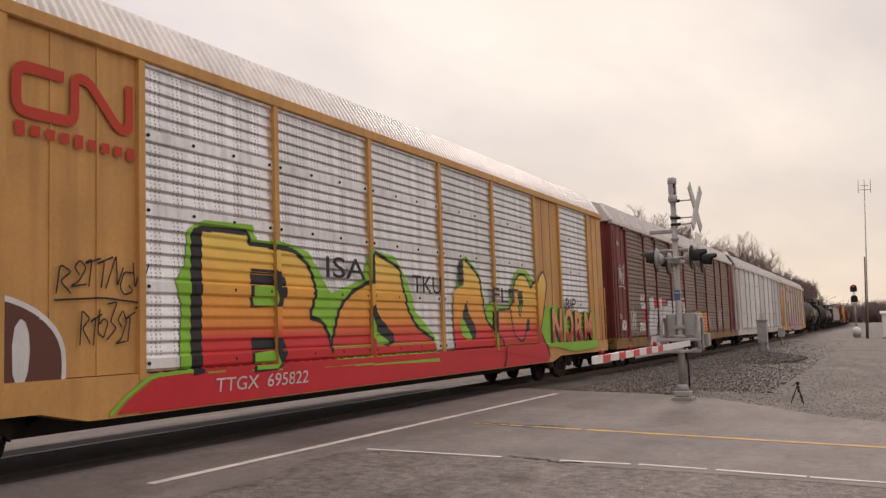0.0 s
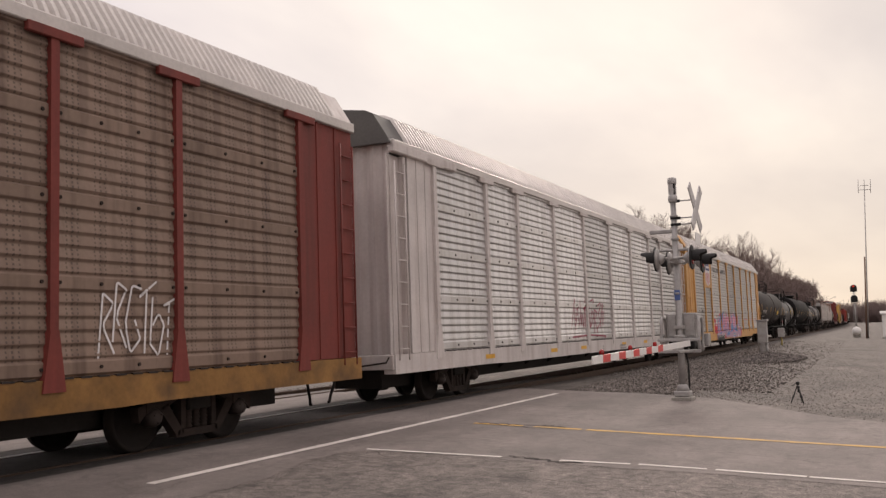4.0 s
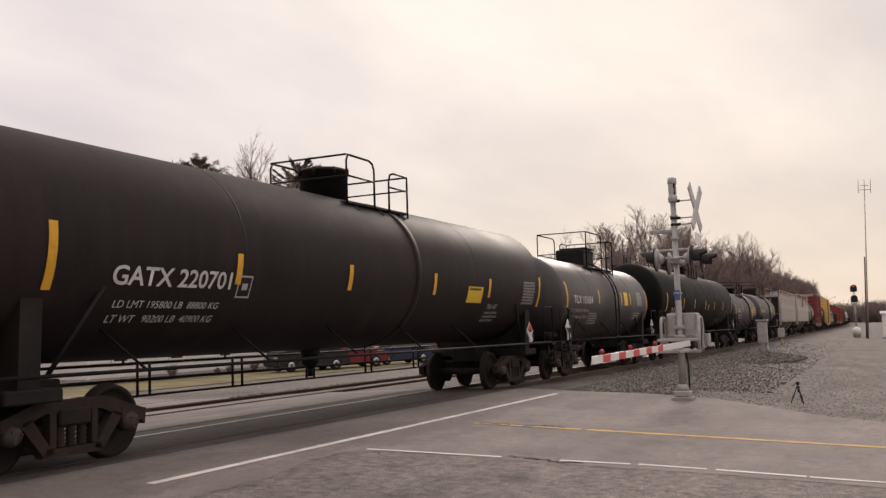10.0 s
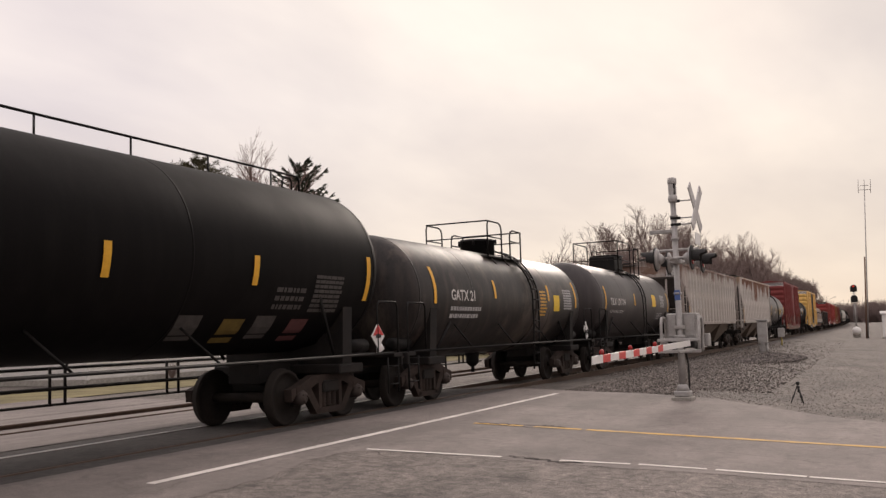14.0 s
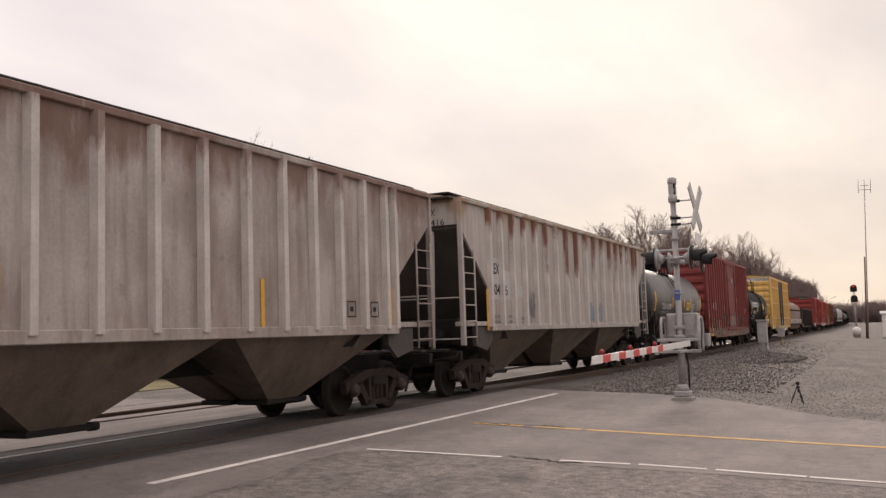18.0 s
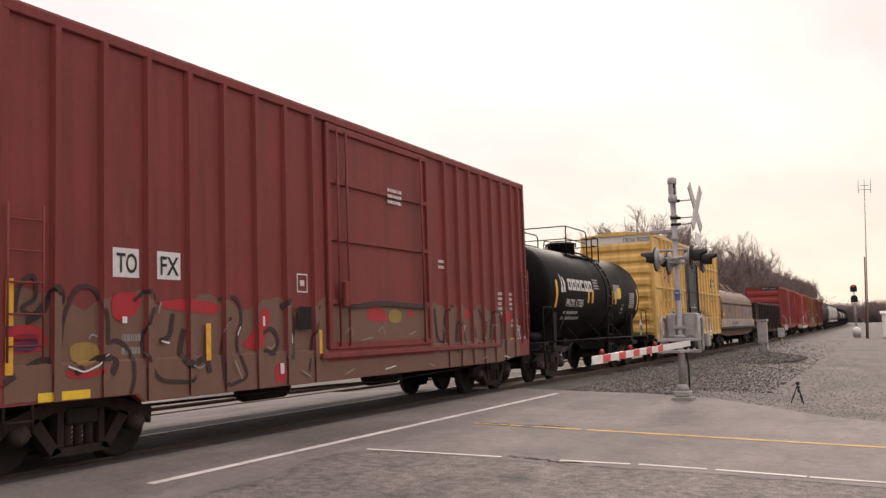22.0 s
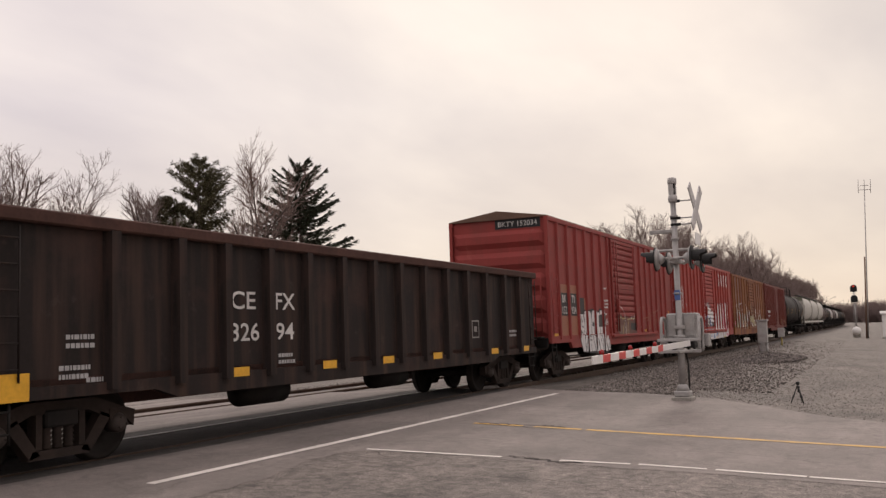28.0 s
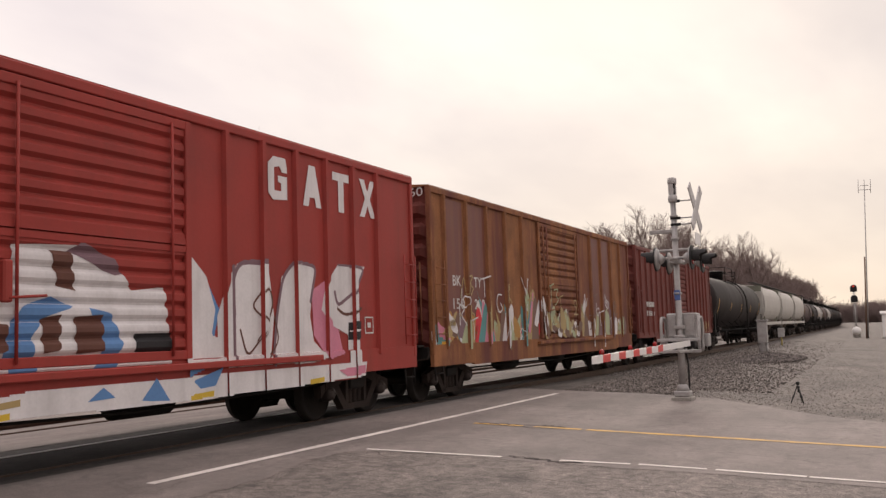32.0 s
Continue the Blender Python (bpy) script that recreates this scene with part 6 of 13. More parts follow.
def tank_car(x0, x1, top, r, label, paint, dome=0.0, deck=(-1.6, 1.9), cage=True, ladders=(0.2,), stripes=(), mark="", mark_at=(0, 2.3), mark_w=2.0, belt=True, long_rail=False, low_dome=False, box_dome=False, belt_at=None, trucks=(1.65, 1.65), strip=0.13, rungs=0.21, group="tank cars"):
    car, half = rail_car("tank_car", label, x0, x1, group)
    zc = top - r
    side = tank_side(r, zc)
    cyl = half - 0.95
    deep = 0.72
    bm = bmesh.new()
    prof = []
    for i in range(9):
        a = i / 8 * math.pi / 2
        prof.append((-cyl - deep * math.cos(a), max(0.02, r * math.sin(a))))
    prof += [(-cyl * 0.33, r), (cyl * 0.33, r)]
    prof += [(-a, rr) for a, rr in prof[:9][::-1]]
    lathe(bm, prof, (0, 0, zc), "X", 56)
    part("tank", bm, paint, car)
    # weld seams and the belt in the middle
    for k in (-cyl, -cyl * 0.5, cyl * 0.5, cyl):
        bm = bmesh.new()
        lathe(bm, [(k - 0.02, r + 0.0005), (k - 0.01, r + 0.0025), (k + 0.01, r + 0.0025), (k + 0.02, r + 0.0005)], (0, 0, zc), "X", 56)
        part("weld_seam", bm, paint, car)
    if belt:
        bm = bmesh.new()
        bx = dome + 0.9 if belt_at is None else belt_at
        lathe(bm, [(bx - 0.11, r + 0.002), (bx - 0.10, r + 0.022), (bx + 0.10, r + 0.022), (bx + 0.11, r + 0.002)], (0, 0, zc), "X", 56)
        part("belt", bm, paint, car)
    # dome with its round cover
    bm = bmesh.new()
    dh = 0.32 if low_dome else 0.52
    lathe(bm, [(r - 0.1, 0.46), (r + dh - 0.04, 0.46), (r + dh - 0.03, 0.50), (r + dh, 0.50), (r + dh + 0.04, 0.44), (r + dh + 0.07, 0.12)], (dome, 0, zc), "Z", 28)
    if box_dome:
        bm.free()
        bm = bmesh.new()
        soft_box(bm, dome - 0.62, dome + 0.62, -0.5, 0.5, top - 0.1, top + 0.5, 0.03)
        soft_box(bm, dome - 0.5, dome + 0.5, -0.58, 0.4, top + 0.5, top + 0.56, 0.02)
    part("dome", bm, M_IRON, car, "boxy black valve housing" if box_dome else "round black valve dome")
    bm = bmesh.new()
    for i in range(8):
        a = i * math.tau / 8 + 0.2
        rod(bm, (dome + 0.5 * math.cos(a), 0.5 * math.sin(a), top + dh - 0.12), (dome + 0.5 * math.cos(a), 0.5 * math.sin(a), top + dh + 0.03), 0.03, 6)
    part("dome_bolts", bm, M_IRON, car)
    # walkway round the dome
    a, b = deck
    wy, wz = 0.86, top - 0.22
    for sy in (-1, 1):
        bm = bmesh.new()
        soft_box(bm, a, b, min(sy * 0.52, sy * wy), max(sy * 0.52, sy * wy), wz, wz + 0.05, 0.01)
        for k in (a + 0.3, (a + b) / 2, b - 0.3):
            rod(bm, (k, sy * 0.8, wz), (k, sy * 0.95, zc + math.sqrt(r * r - 0.9)), 0.025, 6)
        part("walkway", bm, M_GRATE, car, "steel grating walkway beside the dome")
    bm = bmesh.new()
    if cage:
        zt = wz + (1.22 if box_dome else 0.92)
        bm.free()
        for sy in (-1, 1):
            y = sy * wy
            bm = bmesh.new()
            pipe(bm, [(a, y, wz), (a, y, zt - 0.12), (a + 0.06, y, zt), (a + 0.2, y, zt), (b - 1.6, y, zt), (b - 1.46, y, zt - 0.05), (b - 1.4, y, zt - 0.16), (b - 1.4, y, wz)], 0.022)
            rod(bm, (a, y, wz + 0.52), (b - 1.4, y, wz + 0.52), 0.018, 6)
            part("handrail", bm, M_IRON, car, "black tubular handrail beside the dome")
            bm = bmesh.new()
            pipe(bm, [(b - 0.8, y, wz), (b - 0.8, y, zt - 0.30), (b - 0.74, y, zt - 0.16), (b - 0.6, y, zt - 0.12), (b, y, zt - 0.12), (b, y, wz - 0.25)], 0.022)
            rod(bm, (b - 0.8, y, wz + 0.5), (b, y, wz + 0.5), 0.018, 6)
            part("handrail", bm, M_IRON, car, "black tubular handrail beside the dome")
        for x in (a, b):
            bm = bmesh.new()
            z2 = zt if x == a else zt - 0.12
            rod(bm, (x, -wy, z2), (x, wy, z2), 0.02, 6)
            rod(bm, (x, -wy, wz + 0.52), (x, wy, wz + 0.52), 0.017, 6)
            part("end_rail", bm, M_IRON, car)
    else:
        bm.free()
    if long_rail:
        bm = bmesh.new()
        zt = top + 0.36
        for y in (0.12,):
            pipe(bm, [(-cyl, y, top - 0.1), (-cyl, y, zt - 0.08), (-cyl + 0.08, y, zt), (-cyl + 0.3, y, zt), (a, y, zt)], 0.02)
            pipe(bm, [(b, y, zt), (cyl - 0.3, y, zt), (cyl - 0.08, y, zt), (cyl, y, zt - 0.08), (cyl, y, top - 0.1)], 0.02)
            k = -cyl + 1.2
            while k < cyl:
                if not a < k < b:
                    rod(bm, (k, y, top - 0.08), (k, y, zt), 0.017, 6)
                k += 1.75
            for q in (-1, 1):
                pipe(bm, [(q * (cyl - 0.55), y, top - 0.1), (q * (cyl - 0.55), y, zt - 0.15), (q * (cyl - 0.48), y, zt - 0.06), (q * (cyl - 0.3), y, zt - 0.06), (q * (cyl - 0.25), y, zt - 0.15), (q * (cyl - 0.25), y, top - 0.1)], 0.018)
        part("top_handrail", bm, M_IRON, car, "long black handrails along the tank top")
        bm = bmesh.new()
        soft_box(bm, -cyl + 0.1, cyl - 0.1, 0.15, 0.75, top - 0.06, top - 0.01, 0.01)
        part("top_walkway", bm, M_GRATE, car)
    for lx in ladders:
        arc = []
        for i in range(9):
            ang = math.radians(75 - 78 * i / 8)
            arc.append((-(r + 0.10) * math.cos(ang), zc + (r + 0.10) * math.sin(ang)))
        arc += [(-r - 0.10, zc - 0.6), (-r - 0.08, 1.05), (-r - 0.06, 0.42)]
        ladder(car, lx - rungs, lx + rungs, arc, 13, M_IRON, r=0.024)
        ladder(car, lx - rungs, lx + rungs, [(-y, z) for y, z in arc], 13, M_IRON, r=0.024)
    # underframe: stub sills, platforms, side handrails
    for s in (-1, 1):
        xs = sorted((s * (half - 2.9), s * half))
        bm = bmesh.new()
        soft_box(bm, xs[0], xs[1], -0.32, 0.32, 0.68, 1.02, 0.02)
        soft_box(bm, *sorted((s * (half - 2.0), s * (half - 1.2))), -1.35, 1.35, 0.80, 0.96, 0.02)
        part("stub_sill", bm, M_UNDER, car)
        bm = bmesh.new()
        soft_box(bm, *sorted((s * half, s * (half - 0.32))), -1.5, 1.5, 1.02, 1.10, 0.01)
        soft_box(bm, *sorted((s * (half - 0.03), s * (half + 0.02))), -1.5, 1.5, 0.86, 1.09, 0.01)
        part("end_platform", bm, M_UNDER, car)
        # cradle that carries the tank's end
        bm = bmesh.new()
        extrude_x(bm, [(-1.25, 0.95), (1.25, 0.95), (1.30, zc - 0.25), (1.12, zc - 0.75), (0.7, zc - r + 0.12), (0, zc - r - 0.02), (-0.7, zc - r + 0.12), (-1.12, zc - 0.75), (-1.30, zc - 0.25)], *sorted((s * (half - 1.75), s * (half - 1.45))))
        part("cradle", bm, M_UNDER, car)
        for sy in (-1, 1):
            bm = bmesh.new()
            x, y = s * (half - 0.08), sy * 1.46
            pipe(bm, [(x, y, 0.42), (x, y, 1.95), (x - s * 0.06, y, 2.05), (x - s * 0.7, y, 2.05), (x - s * 0.78, y, 1.98), (x - s * 0.78, y, 1.08)], 0.02)
            part("end_handrail", bm, M_IRON, car)
            ladder(car, *sorted((x - s * 0.02, x - s * 0.42)), [(y, 1.02), (y, 0.36)], 2, M_IRON, name="sill_step")
            bm = bmesh.new()
            rod(bm, (s * (half - 1.9), sy * 1.18, 1.08), (s * (half - 2.6), sy * (r - 0.12), zc - 0.55), 0.03, 6)
            part("strut", bm, M_IRON, car)
        bm = bmesh.new()
        lathe(bm, [(-0.35, 0.05), (-0.33, 0.13), (0.33, 0.13), (0.35, 0.05)], (s * (half - 0.75), -0.9, 1.25), "X", 14)
        part("air_reservoir", bm, M_IRON, car)
    for sy in (-1, 1):
        bm = bmesh.new()
        rod(bm, (-half + 0.3, sy * 1.46, 1.10), (half - 0.3, sy * 1.46, 1.10), 0.024, 8)
        part("side_rail", bm, M_IRON, car, "thin black side handrail")
        k = -half + 3.2
        while k < half - 3:
            bm = bmesh.new()
            rod(bm, (k, sy * 1.46, 1.10), (k - 0.35, sy * (math.sqrt(max(0.05, r * r - (zc - 1.62) ** 2)) + 0.01), 1.62), 0.02, 6)
            part("rail_strut", bm, M_IRON, car)
            k += 2.6
    # brake rods with their hangers on the far side
    bm = bmesh.new()
    rod(bm, (-half + 2.6, 1.15, 0.86), (half - 2.6, 1.15, 0.80), 0.03, 6)
    part("brake_rod", bm, M_UNDER, car)
    bm = bmesh.new()
    rod(bm, (-half + 2.8, 1.2, 0.58), (half - 2.8, 1.2, 0.58), 0.022, 6)
    part("safety_bar", bm, M_UNDER, car)
    k = -half + 3.4
    while k < half - 3.2:
        bm = bmesh.new()
        for dx in (0.0, 0.28):
            rod(bm, (k + dx, 1.2, 0.56), (k + dx, 1.2, 1.12), 0.024, 6)
        part("rod_hanger", bm, M_UNDER, car)
        k += 2.45
    bm = bmesh.new()
    lathe(bm, [(zc - r - 0.35, 0.07), (zc - r - 0.25, 0.17), (zc - r - 0.1, 0.17), (zc - r + 0.1, 0.24)], (dome - 0.6, 0, 0), "Z", 14)
    rod(bm, (dome - 0.6, 0, zc - r - 0.5), (dome - 0.6, 0, zc - r - 0.3), 0.05, 8)
    part("bottom_outlet", bm, M_IRON, car)
    add_trucks(car, -half + trucks[0], half - trucks[1])
    add_couplers(car, half, 0.9)
    # markings
    for k, x in enumerate(stripes):
        tall = 0.78 if k in (0, len(stripes) - 1) else 0.44
        patch("reflector", x, 2.45, strip, tall, side, car, M_REFLECT, 0.012, "yellow reflective strip")
    if mark:
        words(mark, 0.33, mark_at[0], mark_at[1], side, car, width=mark_w, bold=0.006)
    return car, half, side, zc


def placard(x, z, car, face, mat=None):
    """A diamond placard in its holder, upright beside the tank's cradle."""
    side_y = -1.47
    bm = bmesh.new()
    soft_box(bm, x - 0.17, x + 0.17, side_y + 0.004, side_y + 0.02, z - 0.17, z + 0.17, 0.004)
    rod(bm, (x, side_y + 0.03, z - 0.15), (x, side_y + 0.03, 1.08), 0.018, 6)
    for v in bm.verts:
        # the plate stands on one corner
        if v.co.y < side_y + 0.021:
            dx, dz = v.co.x - x, v.co.z - z
            v.co.x, v.co.z = x + (dx - dz) * 0.7071, z + (dx + dz) * 0.7071
    d = part("placard", bm, M_PLACARD, car, "diamond hazard placard")
    flat = lambda px, pz: side_y
    if mat is not None:
        spray("placard_field", [[(x - 0.2, z + 0.01), (x, z + 0.21), (x + 0.2, z + 0.01)]], flat, car, mat, "red upper half of the placard", 0.002, 0.5)
    else:
        spray("placard_field", [[(x - 0.2, z - 0.01), (x, z - 0.21), (x + 0.2, z - 0.01)]], flat, car, M_INK, "black lower half of the placard", 0.002, 0.5)
    patch("placard_number", x, z, 0.2, 0.07, flat, car, M_INK if mat is not None else M_STENCIL, 0.006)
    return d


car, half, side, zc = tank_car(-60.1, -41.05, 4.15, 1.47, "long dusty black tank car with round dome", M_TANK_DULL, dome=0.15, deck=(-0.4, 2.05), ladders=(), belt_at=1.3, stripes=(-7.8, -4.43, -1.32, 2.06, 5.0, 8.45), trucks=(2.4, 2.15), mark="GATX 220701", mark_at=(-6.85, 2.16), mark_w=2.28)
words("LD LMT 195800 LB  88800 KG", 0.13, -6.7, 1.88, side, car, width=2.0)
words("LT WT   90200 LB  40900 KG", 0.13, -6.7, 1.70, side, car, width=2.0)
framed(-4.25, 2.2, 0.32, side, car)
patch("notice", 4.2, 2.28, 0.85, 0.36, side, car, M_LABEL, label="yellow warning notice")
small_print(3.85, 2.38, 0.7, 1, 0.08, side, car, M_INK, 3, lift=0.02)
words("FRA AIP", 0.17, 5.1, 1.97, side, car, M_GREY_INK, width=0.6)
table_decal(7.65, 2.4, 0.85, 0.6, side, car, M_FAINT)
placard(7.6, 1.42, car, side, M_PLACARD_RED)
small_print(5.1, 1.86, 0.9, 3, 0.09, side, car, M_FAINT)

car, half, side, zc = tank_car(-40.5, -28.1, 3.69, 1.34, "glossy dark grey tank car with railed platform", M_TANK_WORN, dome=0.25, box_dome=True, deck=(-1.2, 2.05), ladders=(0.31,), stripes=(-5.0, -1.59, 1.29, 2.54, 5.15), mark="TILX 101654", mark_at=(-4.35, 2.22), mark_w=2.02, belt=False)
words("LD LMT 203400 LB  92250 KG", 0.13, -4.55, 1.95, side, car, width=1.85)
words("LT WT   59600 LB  27050 KG", 0.13, -4.6, 1.75, side, car, width=1.85)
small_print(-2.6, 1.88, 0.95, 5, 0.075, side, car, M_GREY_INK, 4, -0.3)
patch("notice", 1.93, 2.45, 0.5, 0.48, side, car, M_LABEL, label="yellow warning notice")
table_decal(3.93, 2.48, 0.72, 0.52, side, car)
small_print(3.1, 1.92, 0.9, 3, 0.09, side, car, M_GREY_INK, 6)
placard(5.35, 1.5, car, side)
placard(-5.45, 1.5, car, side)

car, half, side, zc = tank_car(-27.6, -6.1, 4.13, 1.47, "very long black tank car with top handrails", M_TANK, dome=0.4, deck=(-0.5, 1.72), ladders=(), stripes=(-8.9, -5.23, -2.49, 0.55, 3.35, 6.3, 9.6), trucks=(2.55, 1.9), mark="TILX 302126", mark_at=(-7.85, 1.98), mark_w=2.05, belt=False, long_rail=True, low_dome=True)
words("LD LMT 164500 LB  74600 KG", 0.13, -7.85, 1.75, side, car, width=1.9)
words("LT WT   98500 LB  44700 KG", 0.13, -7.9, 1.56, side, car, width=1.9)
framed(-5.6, 2.08, 0.30, side, car)
words("C", 0.2, -5.67, 2.0, side, car)
small_print(1.25, 2.42, 0.4, 4, 0.07, side, car, M_GREY_INK, 3)
small_print(6.9, 2.15, 1.0, 3, 0.13, side, car, M_DIM, 8)
table_decal(8.35, 2.15, 0.85, 0.62, side, car, M_DIM)
for k, (px, mt) in enumerate(((5.2, M_DIM), (6.2, M_DIM_LABEL), (6.95, M_DIM), (7.9, M_DIM_RED))):
    patch("notice", px, 1.62 - 0.05 * (k % 2), 0.5, 0.34, side, car, mt, tilt=-0.2)
placard(9.9, 1.42, car, side, M_PLACARD_RED)

car, half, side, zc = tank_car(-5.85, 6.85, 3.54, 1.32, "sooty black tank car with handrailed dome", M_TANK_MOTTLED, dome=0.75, deck=(-0.6, 1.75), ladders=(1.25,), stripes=(-4.7, -1.35, 2.6, 5.1), mark="GATX 21", mark_at=(-3.9, 2.15), mark_w=1.3, low_dome=True)
small_print(-3.9, 1.92, 1.9, 2, 0.16, side, car, M_GREY_INK, 12)
patch("notice", 3.3, 2.18, 0.5, 0.45, side, car, M_LABEL, label="yellow warning notice")
table_decal(4.3, 2.3, 0.75, 0.6, side, car)
small_print(1.9, 2.45, 0.55, 8, 0.09, side, car, M_REFLECT, 9)
placard(5.6, 1.42, car, side)

car, half, side, zc = tank_car(7.6, 20.15, 3.69, 1.34, "dark grey tank car with railed platform", M_TANK_WORN, dome=0.25, box_dome=True, deck=(-1.2, 2.05), ladders=(0.28,), stripes=(-4.9, -0.87, 2.05, 2.6, 4.99), mark="TILX 101714", mark_at=(-4.3, 2.22), mark_w=2.0, belt=False)
words("LD LMT 203400 LB  92250 KG", 0.13, -4.3, 1.95, side, car, width=1.85)
patch("notice", 2.3, 2.46, 0.5, 0.48, side, car, M_LABEL, label="yellow warning notice")
table_decal(3.87, 2.46, 0.72, 0.52, side, car)
small_print(3.0, 1.92, 0.9, 3, 0.09, side, car, M_GREY_INK, 6)
placard(5.3, 1.5, car, side)

car, half, side, zc = tank_car(58.5, 70.9, 3.98, 1.43, "black tank car carrying potassium hydroxide solution", M_TANK_SHEEN, dome=0.2, deck=(-1.25, 0.6), ladders=(-0.6,), stripes=(-4.85, -1.45, 1.15, 2.64, 5.33), mark="TCIX 161088", mark_at=(-3.66, 2.15), mark_w=1.92, low_dome=True, belt=False, strip=0.2, rungs=0.29)
words("LD LMT 203100 LB  92150 KG", 0.13, -3.8, 1.96, side, car, width=1.75)
words("LT WT   59600 LB  27160 KG", 0.13, -3.85, 1.73, side, car, width=1.72)
patch("notice", 2.1, 2.31, 0.74, 0.36, side, car, M_LABEL, label="yellow warning notice")
patch("notice", 3.3, 2.2, 0.72, 0.44, side, car, M_PLACARD, label="white notice naming the load")
for i, row in enumerate(("POTASSIUM", "HYDROXIDE", "SOLUTION")):
    words(row, 0.125, 2.98, 2.29 - 0.135 * i, side, car, M_INK, width=0.62, lift=0.02, bold=0.003)
small_print(1.8, 2.36, 0.6, 2, 0.09, side, car, M_INK, 5, lift=0.02)
table_decal(4.7, 2.38, 1.0, 0.52, side, car)
small_print(1.6, 1.92, 1.3, 2, 0.1, side, car, M_GREY_INK, 6)
framed(3.9, 1.62, 0.3, side, car)
placard(4.85, 1.42, car, side)

car, half, side, zc = tank_car(89.0, 101.15, 3.98, 1.43, "shiny black tank car with white maker's mark", M_TANK, dome=0.3, deck=(-1.8, 1.85), ladders=(0.5,), stripes=(-4.65, -1.5, -1.06, 1.31, 1.76, 4.85), low_dome=True, strip=0.18, rungs=0.27)
words("PROX 17585", 0.31, -3.7, 2.1, side, car, width=1.7, bold=0.006)
# the maker's name, drawn as plain blocks
bm = bmesh.new()
for i in range(6):
    xa = 0.62 + i * 0.42
    for z0, z1, a, b in ((0, 0.10, 0, 0.36), (0.24, 0.34, 0, 0.36), (0.10, 0.24, 0, 0.11), (0.10, 0.24, 0.25, 0.36)):
        if (i, z0) in ((3, 0.10), (0, 0)) and a > 0.2:
            continue
        bm.faces.new([bm.verts.new(p) for p in ((xa + a, 0, z0), (xa + b, 0, z0), (xa + b, 0, z1), (xa + a, 0, z1))])
lay(bm, side, -4.2, 2.58)
part("emblem", bm, M_STENCIL, car, "white block maker's mark")
bm = bmesh.new()
for s in ([(0.0, 0.0), (0.2, 0.0), (0.14, 0.3), (0.02, 0.55)], [(0.24, 0.02), (0.42, 0.0), (0.42, 0.3), (0.2, 0.5)]):
    bm.faces.new([bm.verts.new((x, 0, z)) for x, z in s])
lay(bm, side, -4.25, 2.5)
part("emblem", bm, M_STENCIL, car, "white swirl emblem")
small_print(-3.75, 1.88, 1.8, 2, 0.16, side, car, M_GREY_INK, 14)
patch("notice", 1.95, 2.66, 0.9, 0.5, side, car, M_FAINT, label="grey notice backing")
patch("notice", 2.2, 2.62, 0.5, 0.36, side, car, M_LABEL, 0.014, label="yellow warning notice")
table_decal(4.0, 2.4, 0.72, 0.56, side, car)
framed(2.75, 2.08, 0.3, side, car)
small_print(-0.9, 2.95, 0.6, 4, 0.09, side, car, M_GREY_INK, 17)
placard(5.1, 1.5, car, side)
tank_car(223.3, 245.2, 4.3, 1.52, "very long dull black tank car", M_TANK_DULL, dome=-0.2, deck=(-2.0, 2.4), ladders=(1.6,), stripes=(-9.2, -4.5, 0, 4.5, 9.2), mark="")

# ---- enclosed car carriers ----
P_BASE, P_PERIOD, P_BAND, P_RIDGE = 1.08, 0.965, 0.19, 0.155


def corrugation(z):
    """How far a side panel stands out at height z: a broad band, then five ridges with a sharp lower edge, again and again."""
    u = (z - P_BASE) % P_PERIOD
    if u < P_BAND:
        return 0.034 * min(1.0, u / 0.026, (P_BAND - u) / 0.026)
    w = ((u - P_BAND) % P_RIDGE) / P_RIDGE
    return 0.023 * (w / 0.22 if w < 0.22 else max(0.0, 1.0 - ((w - 0.22) / 0.68) ** 1.3) if w < 0.90 else 0.0)


